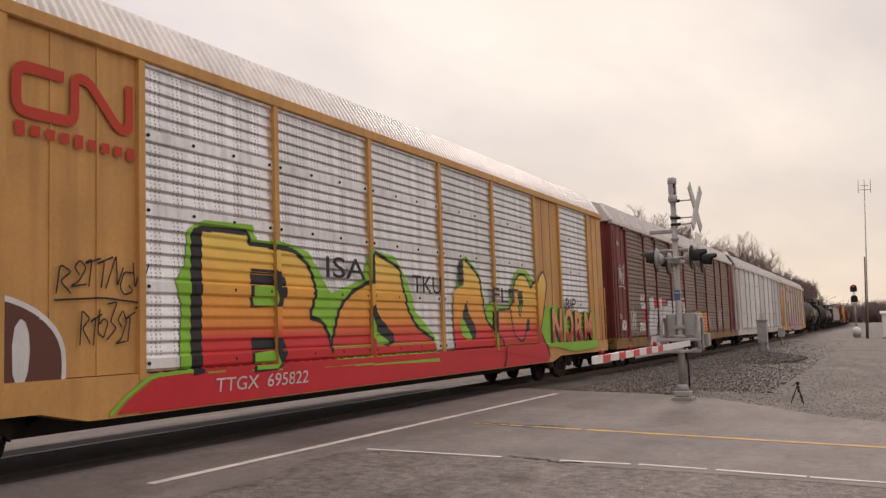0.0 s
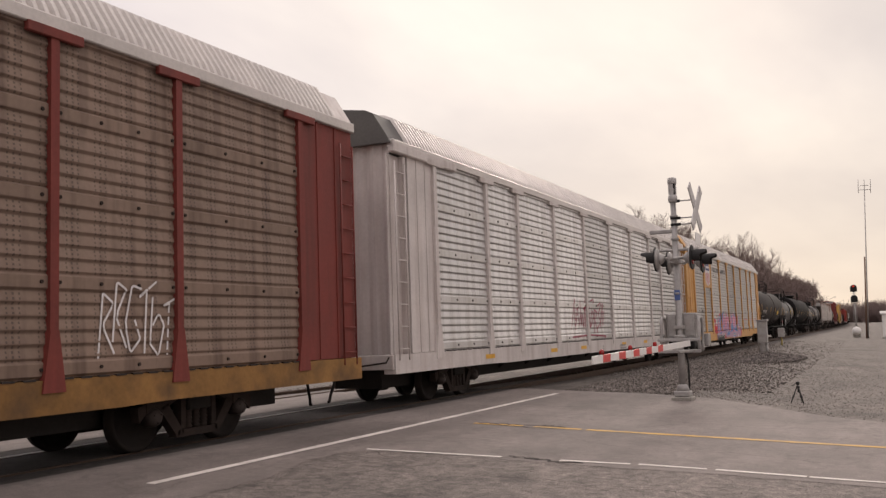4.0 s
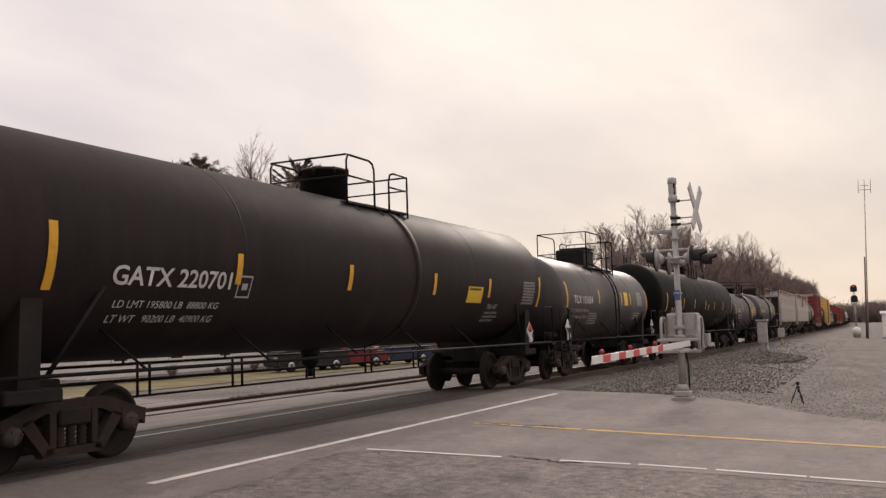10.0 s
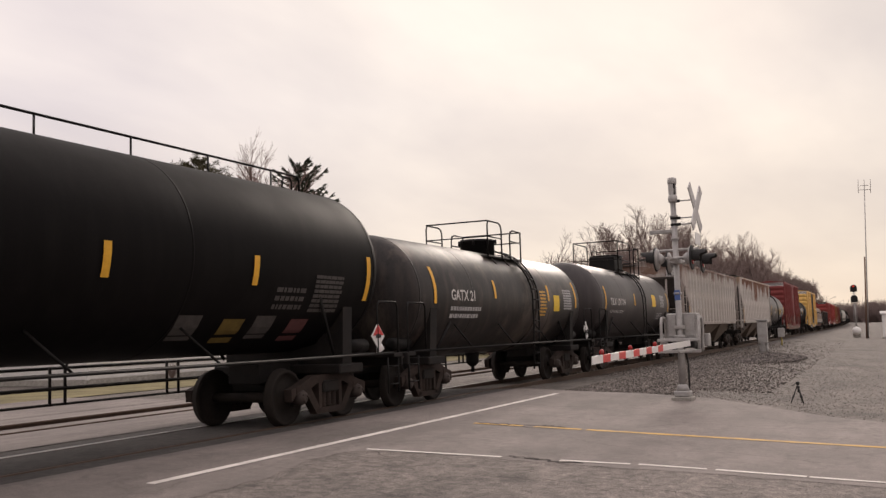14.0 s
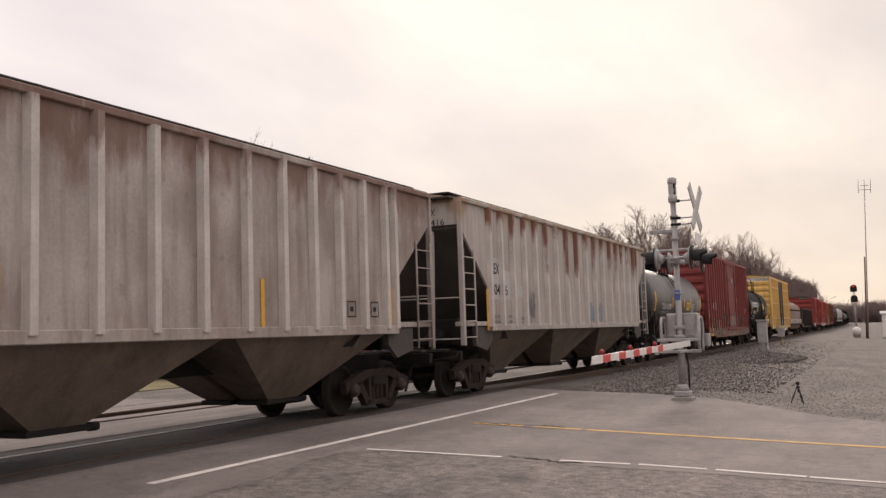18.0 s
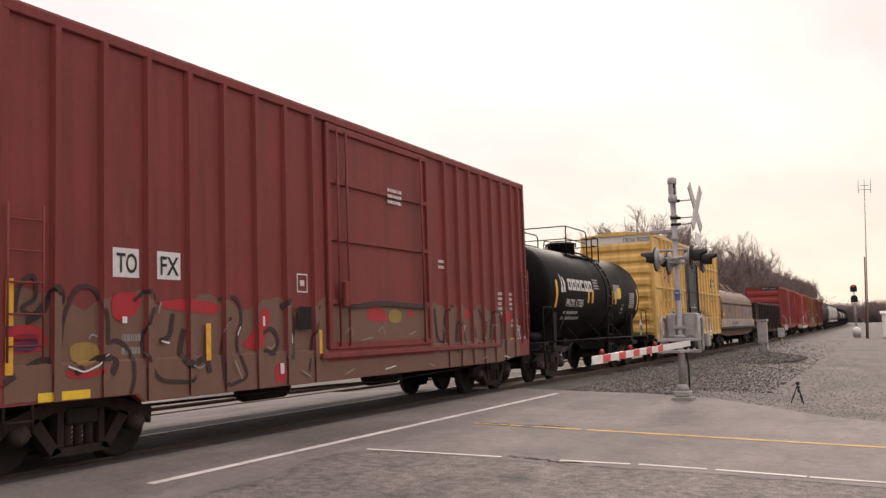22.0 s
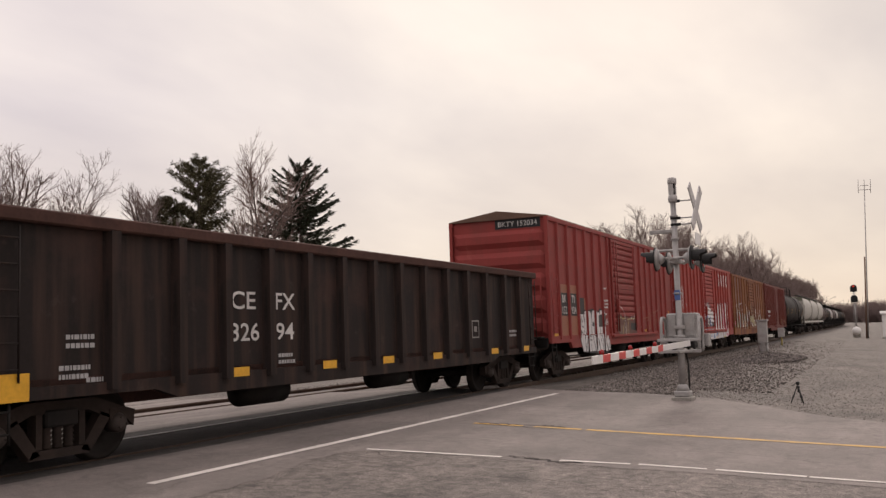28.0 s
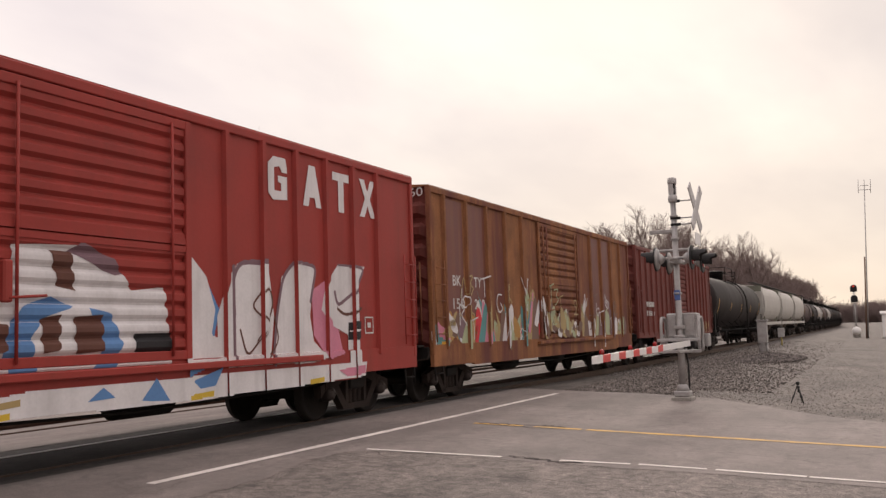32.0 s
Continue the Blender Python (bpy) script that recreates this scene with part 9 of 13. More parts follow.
art.fill(G_PINK, [(-1.94, 1.04), (-1.85, 1.43), (-1.5, 1.51), (-1.45, 1.95), (-1.21, 2.0), (-0.87, 1.72), (-0.71, 2.05), (-0.49, 1.77), (-0.29, 1.58), (-1.24, 1.19), (-1.32, 1.02)])
art.fill(G_PINK, [(-0.28, 1.77), (-0.05, 1.89), (-0.05, 2.06), (0.37, 2.07), (0.48, 1.86), (0.71, 1.78), (0.78, 1.93), (0.97, 1.93), (1.1, 1.27), (0.06, 1.15), (-0.07, 1.49)])
art.fill(G_PINK, [(-0.31, 1.02), (0.06, 1.2), (0.53, 0.88), (0.62, 0.78), (-0.32, 0.72)])
art.fill(G_PINK, [(1.86, 0.82), (2.06, 1.22), (2.42, 1.56), (2.52, 0.9), (2.36, 0.75)])
art.fill(G_RED, [(-1.92, 1.51), (-1.81, 1.42), (-1.82, 0.99), (-1.97, 0.98)])
art.fill(G_RED, [(-3.28, 1.14), (-3.03, 1.19), (-2.77, 1.04), (-2.96, 1.01)])
art.fill(G_RED, [(-0.66, 1.03), (-0.42, 1.08), (-0.32, 0.92), (-0.6, 0.89)])
art.fill(G_ORANGE, [(1.51, 0.94), (1.71, 1.29), (2.12, 1.31), (1.96, 0.98)])
art.fill(lilac, [(-3.29, 0.67), (-3.26, 0.97), (2.74, 0.98), (2.72, 0.67), (0.82, 0.65)])
art.fill(G_BLUE, [(-2.98, 0.77), (-2.78, 0.97), (-1.79, 0.99), (-1.94, 0.81)])
art.fill(G_BLUE, [(-0.68, 0.67), (-0.49, 0.88), (0.63, 0.88), (0.42, 0.71)])
art.fill(G_LABEL, [(-0.18, 0.82), (0.27, 0.85), (0.27, 0.76), (-0.18, 0.75)])
art.fill(G_WHITE, [(-0.51, 0.56), (-0.39, 0.76), (-0.21, 0.79), (-0.26, 0.56)])
art.fill(G_WHITE, [(1.32, 0.62), (1.45, 0.79), (1.72, 0.81), (1.67, 0.64)])
art.fill(G_WHITE, [(1.59, 1.62), (1.82, 1.76), (2.09, 1.65), (1.99, 1.46), (1.67, 1.44)])
art.line(G_WHITE, 0.04, [(-3.12, 1.65), (-3.02, 1.81), (-2.75, 1.89)])
art.line(G_WHITE, 0.04, [(-2.59, 1.89), (-2.57, 2.14), (-2.45, 2.15)])
art.line(G_WHITE, 0.04, [(-2.26, 1.89), (-1.91, 1.86), (-1.58, 1.95)])
art.line(G_WHITE, 0.04, [(-2.29, 1.64), (-2.07, 1.5), (-1.62, 1.44)])
art.line(G_WHITE, 0.04, [(-1.59, 1.46), (-1.24, 1.28)])
art.line(G_WHITE, 0.04, [(-1.32, 2.0), (-1.29, 1.88), (-0.89, 1.59)])
art.line(G_WHITE, 0.04, [(-0.65, 2.07), (-0.56, 1.89), (-0.43, 1.68)])
art.line(G_WHITE, 0.04, [(-0.27, 1.85), (-0.05, 1.91), (-0.04, 2.09), (0.15, 2.15), (0.33, 2.07)])
art.line(G_WHITE, 0.04, [(-0.06, 1.68), (0.08, 1.53), (0.35, 1.63)])
art.line(G_WHITE, 0.04, [(0.11, 1.41), (0.44, 0.99), (0.74, 0.73)])
art.line(G_WHITE, 0.04, [(0.71, 1.73), (0.73, 2.03)])
art.line(G_WHITE, 0.04, [(0.66, 1.46), (0.96, 1.37), (1.05, 1.25)])
art.line(G_WHITE, 0.04, [(2.07, 1.24), (2.23, 1.56), (2.53, 1.8)])
art.line(G_WHITE, 0.04, [(-2.56, 1.44), (-2.48, 1.11), (-2.34, 0.89)])
art.line(G_WHITE, 0.035, [(-3.16, 1.29), (-3.03, 1.09), (-2.78, 0.92)])
art.line(G_WHITE, 0.03, [(1.46, 0.95), (1.58, 1.36), (1.8, 1.4), (1.93, 1.25)])
words("TTGX  716395", 0.29, -6.35, 0.73, lambda x, z: -1.565, car, width=2.9, bold=0.004, lift=0.012, slant=0.15)
scribble(-10.6, -9.9, 1.1, 2.2, face, car, G_BLACK, 41, 7, 0.028)
scribble(12.9, 13.5, 2.6, 3.0, solid_face, car, G_WHITE, 43, 6, 0.03)
for i in range(24):
    px, pz = rnd.uniform(4.5, 12.2), rnd.choice((1.35, 1.5, 1.7))
    spray("paint_fleck", [smooth_poly([(px, pz), (px + 0.13, pz + 0.05), (px + 0.26, pz), (px + 0.13, pz - 0.05)], 1)], face, car, G_RED, "red sprayed dab", 0.012, step=0.0258)
small_print(12.15, 4.55, 0.3, 3, 0.09, solid_face, car, seed=5, lift=0.02)
patch("notice", -12.85, 4.45, 0.85, 0.22, solid_face, car, M_PLACARD, 0.018, "white plate on the corner panel")
patch("notice", -13.25, 4.75, 0.3, 0.25, solid_face, car, M_PLACARD, 0.018)
# ---- boxcars ----
def boxcar(x0, x1, z0, z1, label, paint, ribs, door, door_mat=None, roof_mat=None, door_style="ridged", girts=(), rib_d=0.07, rib_w=0.08, side=1.46, end_rows=8, end_top=None, trucks=1.65, end_mat=None, peak=0.14, sill=(0.0, 0.22, 2.8)):
    """ribs: posts on the side, from the car's middle; door: its two edges."""
    car, half = rail_car("boxcar", label, x0, x1, "boxcars")
    door_mat, roof_mat, end_mat = door_mat or paint, roof_mat or paint, end_mat or paint
    ztop = z1 - 0.05
    for sy in (-1, 1):
        for a, b in ((-half, door[0]), (door[1], half)):
            bm = bmesh.new()
            box(bm, a, b, *sorted((sy * (side - 0.06), sy * side)), z0 + 0.18, ztop)
            part("side_wall", bm, paint, car)
        bm = bmesh.new()
        # side sill, deeper between the trucks
        zs, zm, k = z0 - sill[0], z0 - sill[1], half - sill[2]
        A = [(-half, zs), (-k, zs), (-k + 0.14, zm), (k - 0.14, zm), (k, zs), (half, zs), (half, z0 + 0.2), (-half, z0 + 0.2)]
        extrude_y(bm, A, sy * (side - 0.05), sy * (side + 0.035))
        part("side_sill", bm, paint, car)
        bm = bmesh.new()
        soft_box(bm, -half, half, *sorted((sy * (side - 0.08), sy * (side + 0.05))), ztop - 0.10, ztop + 0.03, 0.012)
        part("eave_rail", bm, paint, car)
        shared = None
        for r in ribs:
            if shared is None:
                bm = bmesh.new()
                A = [(-rib_w / 2 - 0.025, sy * side), (rib_w / 2 + 0.025, sy * side), (rib_w / 2, sy * (side + rib_d)), (-rib_w / 2, sy * (side + rib_d))]
                lo = [bm.verts.new((x, y, z0 + 0.1)) for x, y in A]
                hi = [bm.verts.new((x, y, ztop - 0.08)) for x, y in A]
                for i in range(4):
                    bm.faces.new((lo[i], lo[(i + 1) % 4], hi[(i + 1) % 4], hi[i]))
                bm.faces.new(lo[::-1])
                bm.faces.new(hi)
                shared = part("side_post", bm, paint, car, at=pose(r, 0, 0))
            else:
                again(shared, pose(r, 0, 0))
        for g in girts:
            for a, b in ((-half, door[0]), (door[1], half)):
                bm = bmesh.new()
                box(bm, a + 0.05, b - 0.02, *sorted((sy * side, sy * (side + rib_d * 0.8))), g - 0.045, g + 0.045)
                part("girt", bm, paint, car)
        # corner posts
        for s in (-1, 1):
            bm = bmesh.new()
            soft_box(bm, *sorted((s * (half - 0.10), s * (half + 0.01))), *sorted((sy * (side - 0.06), sy * (side + 0.045))), z0, ztop, 0.015)
            part("corner_post", bm, paint, car)
        # sliding door
        d0, d1 = door
        d = new("door")
        d.parent = car
        d["label"] = "closed sliding plug door"
        bm = bmesh.new()
        if door_style == "ridged":
            rows, z = [], z0 + 0.32
            while z < ztop - 0.22:
                for dz, k in ((0.0, 0.0), (0.05, 0.05), (0.13, 0.05), (0.18, 0.0)):
                    rows.append((z + dz, k))
                z += 0.20
            prev = None
            for zz, k in rows:
                cur = [bm.verts.new((x, sy * (side - 0.01 + k), zz)) for x in (d0 + 0.03, d1 - 0.03)]
                if prev:
                    bm.faces.new((prev[0], prev[1], cur[1], cur[0]))
                prev = cur
            box(bm, d0 + 0.02, d1 - 0.02, *sorted((sy * (side - 0.07), sy * (side - 0.02))), z0 + 0.2, ztop - 0.12)
        else:
            box(bm, d0 + 0.02, d1 - 0.02, *sorted((sy * (side - 0.05), sy * (side + 0.01))), z0 + 0.2, ztop - 0.12)
        part("door_leaf", bm, door_mat, d)
        bm = bmesh.new()
        for a, b in ((d0 + 0.01, d0 + 0.12), (d1 - 0.12, d1 - 0.01)):
            soft_box(bm, a, b, *sorted((sy * side, sy * (side + 0.07))), z0 + 0.2, ztop - 0.12, 0.012)
        zm = (z0 + ztop) / 2
        for zz in ((zm - 0.1, zm) if door_style == "ridged" else (z0 + 1.0, zm, ztop - 1.1)):
            box(bm, d0 + 0.1, d1 - 0.1, *sorted((sy * side, sy * (side + 0.055))), zz - 0.04, zz + 0.04)
        soft_box(bm, d0 + 0.02, d1 - 0.02, *sorted((sy * side, sy * (side + 0.06))), z0 + 0.2, z0 + 0.32, 0.01)
        soft_box(bm, d0 + 0.02, d1 - 0.02, *sorted((sy * side, sy * (side + 0.06))), ztop - 0.24, ztop - 0.12, 0.01)
        part("door_frame", bm, door_mat, d)
        for x in (d0 + 0.32, d0 + 0.62, d1 - 0.4):
            bm = bmesh.new()
            rod(bm, (x, sy * (side + 0.085), z0 + 0.25), (x, sy * (side + 0.085), ztop - 0.2), 0.02, 7)
            part("lock_rod", bm, door_mat, d)
        bm = bmesh.new()
        soft_box(bm, d0 + 0.4, d0 + 0.52, *sorted((sy * (side + 0.07), sy * (side + 0.16))), z0 + 0.9, z0 + 1.35, 0.02)
        rod(bm, (d0 + 0.46, sy * (side + 0.15), z0 + 0.95), (d0 + 0.95, sy * (side + 0.15), z0 + 0.98), 0.018, 6)
        part("door_handle", bm, door_mat, d)
        bm = bmesh.new()
        soft_box(bm, d0 - 0.3, min(half - 0.6, d1 + (d1 - d0) * 0.9), *sorted((sy * (side + 0.04), sy * (side + 0.13))), z0 + 0.06, z0 + 0.15, 0.012)
        part("door_track", bm, paint, car)
        # ladders and steps
        for s in (-1, 1):
            ladder(car, *sorted((s * (half - 0.06), s * (half - 0.52))), [(sy * (side + 0.09), z0 + 0.25), (sy * (side + 0.09), z0 + 1.95)], 5, paint, r=0.014, name="side_ladder")
            ladder(car, *sorted((s * (half - 0.08), s * (half - 0.45))), [(sy * (side + 0.0), z0 + 0.02), (sy * (side + 0.02), z0 - 0.52)], 2, M_UNDER, r=0.018, name="sill_step")
    # roof with raised seams
    bm = bmesh.new()
    extrude_x(bm, [(-side - 0.03, z1 - 0.03), (side + 0.03, z1 - 0.03), (side + 0.03, z1), (0, z1 + peak), (-side - 0.03, z1)], -half, half)
    part("roof", bm, roof_mat, car)
    x = -half + 0.6
    shared = None
    while x < half - 0.3:
        if shared is None:
            bm = bmesh.new()
            extrude_x(bm, [(-side + 0.25, z1 + peak * 0.2), (0, z1 + peak), (side - 0.25, z1 + peak * 0.2), (side - 0.25, z1 + peak * 0.2 + 0.02), (0, z1 + peak + 0.03), (-side + 0.25, z1 + peak * 0.2 + 0.02)], -0.035, 0.035)
            shared = part("roof_seam", bm, roof_mat, car, at=pose(x, 0, 0))
        else:
            again(shared, pose(x, 0, 0))
        x += 1.02
    # pressed ends with broad horizontal ribs
    for s in (-1, 1):
        bm = bmesh.new()
        rows = []
        pitch = (ztop - 0.25 - (z0 + 0.12)) / end_rows
        for i in range(end_rows):
            zb = z0 + 0.12 + i * pitch
            rows += [(zb, 0.0), (zb + pitch * 0.15, 0.0), (zb + pitch * 0.38, 0.085), (zb + pitch * 0.72, 0.085), (zb + pitch * 0.95, 0.0)]
        rows += [(ztop - 0.25, 0.0), (ztop, 0.0)]
        prev = None
        for zz, k in rows:
            cur = [bm.verts.new((s * (half - 0.09 + kk), y, zz)) for y, kk in ((-side + 0.04, 0.0), (-side + 0.22, k), (side - 0.22, k), (side - 0.04, 0.0))]
            if prev:
                for i in range(3):
                    bm.faces.new((prev[i], prev[i + 1], cur[i + 1], cur[i]))
            prev = cur
        top = [bm.verts.new((s * (half - 0.09), y, z)) for y, z in ((-side + 0.04, z1), (0, z1 + peak - 0.01), (side - 0.04, z1))]
        bm.faces.new([prev[0], prev[3], top[2], top[1], top[0]])
        part("end_wall", bm, end_mat, car, "pressed steel end with broad ribs")
        if end_top:
            bm = bmesh.new()
            bm.faces.new([bm.verts.new((s * (half - 0.075), y, z)) for y, z in ((-side + 0.02, z1 - 0.42), (side - 0.02, z1 - 0.42), (side - 0.02, z1), (0, z1 + peak), (-side + 0.02, z1))])
            part("end_band", bm, end_top, car, "painted band across the top of the end")
        bm = bmesh.new()
        soft_box(bm, *sorted((s * half, s * (half + 0.06))), -1.4, 1.4, z0 - 0.1, z0 + 0.16, 0.015)
        part("end_sill", bm, M_UNDER, car)
        bm = bmesh.new()
        soft_box(bm, *sorted((s * (half + 0.02), s * (half + 0.30))), -1.3, 1.3, z0 + 0.16, z0 + 0.20, 0.01)
        part("crossover_step", bm, M_GRATE, car)
        ladder(car, s * (half + 0.03), s * (half + 0.05), [(-1.25, z0 + 0.3), (-1.25, z0 + 1.9)], 1, paint, r=0.014, name="end_grab_iron")
    bm = bmesh.new()
    box(bm, -half + 0.1, half - 0.1, -1.38, 1.38, z0 + 0.06, z0 + 0.18)
    box(bm, -half, half, -0.3, 0.3, 0.66, z0 + 0.06)
    part("underframe", bm, M_UNDER, car)
    for k in (-2.4, 1.5):
        bm = bmesh.new()
        lathe(bm, [(-0.55, 0.05), (-0.5, 0.2), (0.5, 0.2), (0.55, 0.05)], (k, -0.75, z0 - 0.35), "X", 16)
        box(bm, k - 0.3, k - 0.24, -0.78, -0.72, z0 - 0.2, z0 + 0.08)
        box(bm, k + 0.24, k + 0.3, -0.78, -0.72, z0 - 0.2, z0 + 0.08)
        part("brake_cylinder", bm, M_UNDER, car)
    bm = bmesh.new()
    pipe(bm, [(-half + 2.6, -1.0, 0.62), (-1, -1.05, 0.60), (1.2, -1.02, 0.55), (half - 2.6, -1.0, 0.64)], 0.022)
    part("brake_rod", bm, M_UNDER, car)
    add_trucks(car, -half + trucks, half - trucks)
    add_couplers(car, half, 1.0)
    cuts = sorted([r - rib_w / 2 - 0.012 for r in ribs] + [r + rib_w / 2 + 0.012 for r in ribs] + [door[0], door[1]])
    def face(x, z):
        for r in ribs:
            if abs(x - r) < rib_w / 2 + 0.012:
                return -(side + rib_d)
        if door[0] < x < door[1]:
            return -(side + 0.06)
        return -side
    return car, half, face, cuts


M_BOX_MAROON = surface("maroon_boxcar_paint", (0.215, 0.046, 0.044), 0.6, vary=0.14, scale=1.0, grain=22, bump=0.04, streak=0.55, dirt=(0.12, 0.032, 0.028))
M_BOX_RED = surface("red_oxide_paint", (0.275, 0.047, 0.042), 0.6, vary=0.14, scale=1.0, grain=22, bump=0.04, streak=0.45, dirt=(0.20, 0.046, 0.036))
M_BOX_RED2 = surface("bright_oxide_paint", (0.33, 0.046, 0.037), 0.55, vary=0.12, scale=1.0, grain=22, bump=0.04, streak=0.4, dirt=(0.22, 0.046, 0.034))
M_BOX_YELLOW = surface("yellow_boxcar_paint", (0.72, 0.455, 0.145), 0.5, vary=0.12, scale=1.0, grain=22, bump=0.04, streak=0.4, dirt=(0.36, 0.19, 0.06))
M_BOX_RUST = surface("rusting_brown_paint", (0.27, 0.115, 0.05), 0.75, vary=0.4, scale=1.4, grain=22, bump=0.08, streak=0.9, dirt=(0.15, 0.045, 0.035))
M_BOX_DARK = surface("dark_red_brown_paint", (0.17, 0.045, 0.036), 0.65, vary=0.2, scale=1.0, streak=0.5, dirt=(0.06, 0.025, 0.02))
M_DOOR_BLACK = surface("charcoal_door_paint", (0.024, 0.024, 0.028), 0.5, vary=0.25, scale=1.4, streak=0.4, dirt=(0.09, 0.08, 0.075))
stained(M_BOX_RED, (0.17, 0.05, 0.042), 0.7, 0.52, 0.72, 0.7)
stained(M_BOX_RED, (0.36, 0.11, 0.085), 2.5, 0.6, 0.75, 0.5, (1, 1, 0.3))
stained(M_BOX_MAROON, (0.13, 0.042, 0.038), 0.8, 0.5, 0.72, 0.7, (1, 1, 0.4))
stained(M_BOX_MAROON, (0.30, 0.08, 0.07), 3, 0.6, 0.75, 0.4, (1, 1, 0.3))
stained(M_BOX_RED2, (0.20, 0.035, 0.03), 0.6, 0.52, 0.75, 0.6)
stained(M_BOX_RUST, (0.13, 0.042, 0.04), 0.7, 0.45, 0.65, 0.85, (1.4, 1, 0.25))
stained(M_BOX_RUST, (0.40, 0.20, 0.075), 2.2, 0.58, 0.75, 0.6, (1.4, 1, 0.3))
stained(M_BOX_YELLOW, (0.45, 0.27, 0.10), 1.2, 0.5, 0.75, 0.6, (1, 1, 0.4))
M_RUST_ROOF = surface("rusty_roof", (0.16, 0.10, 0.075), 0.8, 0.2, vary=0.3, scale=1.2)

# maroon excess-height boxcar
car, half, face, cuts = boxcar(71.86, 87.78, 1.02, 5.22, "maroon excess-height boxcar with faded graffiti", M_BOX_MAROON, (-7.22, -6.5, -5.76, -4.98, -4.24, -3.5, -2.75, -1.98, 3.1, 3.75, 4.4, 5.05, 5.7, 6.35, 7.0, 7.5), (-1.6, 2.3), door_style="framed", end_top=M_PLACARD, trucks=1.5, sill=(0.21, 0.31, 1.95))
flatf = lambda x, z: -1.46
patch("name_plate", -6.12, 2.42, 0.44, 0.36, flatf, car, M_PLACARD, 0.006, "white number patch")
patch("name_plate", -5.36, 2.42, 0.44, 0.36, flatf, car, M_PLACARD, 0.006, "white number patch")
words("TO", 0.34, -6.28, 2.30, flatf, car, M_INK, width=0.34, bold=0.004)
words("FX", 0.34, -5.52, 2.30, flatf, car, M_INK, width=0.34, bold=0.004)
bm = glyphs("TOFX887043", 0.36, 1.66, 0.004)
for v in bm.verts:
    v.co = Vector((-half + 0.06 - 0.0, 0.26 - v.co.x * 0.96, 4.91 + v.co.z * 0.95))
part("lettering", bm, M_INK, car)
small_print(0.5, 4.12, 0.65, 3, 0.11, lambda x, z: -1.53, car, seed=3)
faded = paint_of("faded_brown_spray", (0.20, 0.10, 0.07), streak=0.6, dirt=(0.15, 0.05, 0.04))
faded_red = paint_of("faded_red_spray", (0.40, 0.03, 0.04), streak=0.3, dirt=(0.25, 0.035, 0.035))
murk = paint_of("murky_brown_spray", (0.175, 0.098, 0.072), streak=0.6, dirt=(0.17, 0.085, 0.066))
dull_edge = paint_of("dull_black_spray", (0.05, 0.03, 0.03))
low_face = lambda x, z: face(x, z) if z > 1.24 else min(face(x, z), -1.497)
murk_door = lambda x, z: -1.475
for a, b in ((-7.9, -1.62), (2.32, 7.25)):
    top = [(a + (b - a) * k / 28, 1.97 + 0.10 * math.sin(k * 0.95) + 0.05 * math.sin(k * 2.3)) for k in range(29)]
    spray("backdrop_stripe", [[(a, 0.83), (a + 0.02, 1.4)] + top + [(b, 1.4), (b, 0.83), (6.0 if b > 0 else b, 0.72 if b > 0 else 0.83), (b if b < 0 else a, 0.72), (-5.85 if a < 0 else a, 0.72), (-5.98 if a < 0 else a, 0.83)]], low_face, car, murk, "faded brown sprayed background", 0.006, 0.025, cuts)
spray("backdrop_stripe", [[(-1.62, 0.72), (-1.62, 1.02), (2.32, 1.02), (2.32, 0.72)]], lambda x, z: -1.497, car, murk, "", 0.005)
spray("backdrop_stripe", [[(-1.45, 1.3), (-1.4, 1.95), (0.2, 2.05), (2.2, 1.95), (2.2, 1.3)]], murk_door, car, murk, "", 0.004)
ochre = paint_of("dull_ochre_spray", (0.32, 0.21, 0.06), streak=0.4, dirt=(0.15, 0.08, 0.05))
slate = paint_of("dull_slate_spray", (0.13, 0.11, 0.115), streak=0.5, dirt=(0.12, 0.05, 0.05))
dim_blue = paint_of("dim_blue_spray", (0.10, 0.09, 0.20))
def cloud(pts, mat, up=0.012, where=None):
    spray("paint_field", [smooth_poly(pts, 2)], where or low_face, car, mat, "", up, 0.02, cuts)
for pts, mat in (([(-7.9, 1.36), (-7.9, 1.66), (-7.35, 1.68), (-7.3, 1.36)], faded_red), ([(-7.82, 1.38), (-7.8, 1.57), (-7.42, 1.58), (-7.45, 1.36)], dim_blue),
                 ([(-6.98, 1.22), (-7.02, 1.46), (-6.62, 1.47), (-6.52, 1.30), (-6.75, 1.18)], ochre), ([(-7.12, 1.16), (-7.05, 1.05), (-6.6, 1.05), (-6.42, 1.2), (-6.55, 1.14), (-6.85, 1.11)], faded_red), ([(-6.36, 1.72), (-6.38, 2.06), (-5.85, 2.06), (-5.9, 1.84), (-6.15, 1.70)], faded_red), ([(-5.55, 1.86), (-5.55, 2.0), (-4.35, 1.98), (-4.35, 1.78), (-4.9, 1.82)], faded_red),
                 ([(-3.95, 1.35), (-3.55, 1.55), (-3.5, 1.9), (-3.15, 1.9), (-3.25, 1.5), (-3.5, 1.25)], faded_red), ([(-3.12, 0.75), (-3.12, 1.05), (-2.85, 1.1), (-2.82, 0.76)], faded_red), ([(4.0, 1.7), (4.0, 1.95), (4.3, 1.95), (4.3, 1.72)], faded_red), ([(6.2, 1.6), (6.2, 1.9), (6.8, 1.95), (6.9, 1.62)], faded_red)):
    cloud(pts, mat)
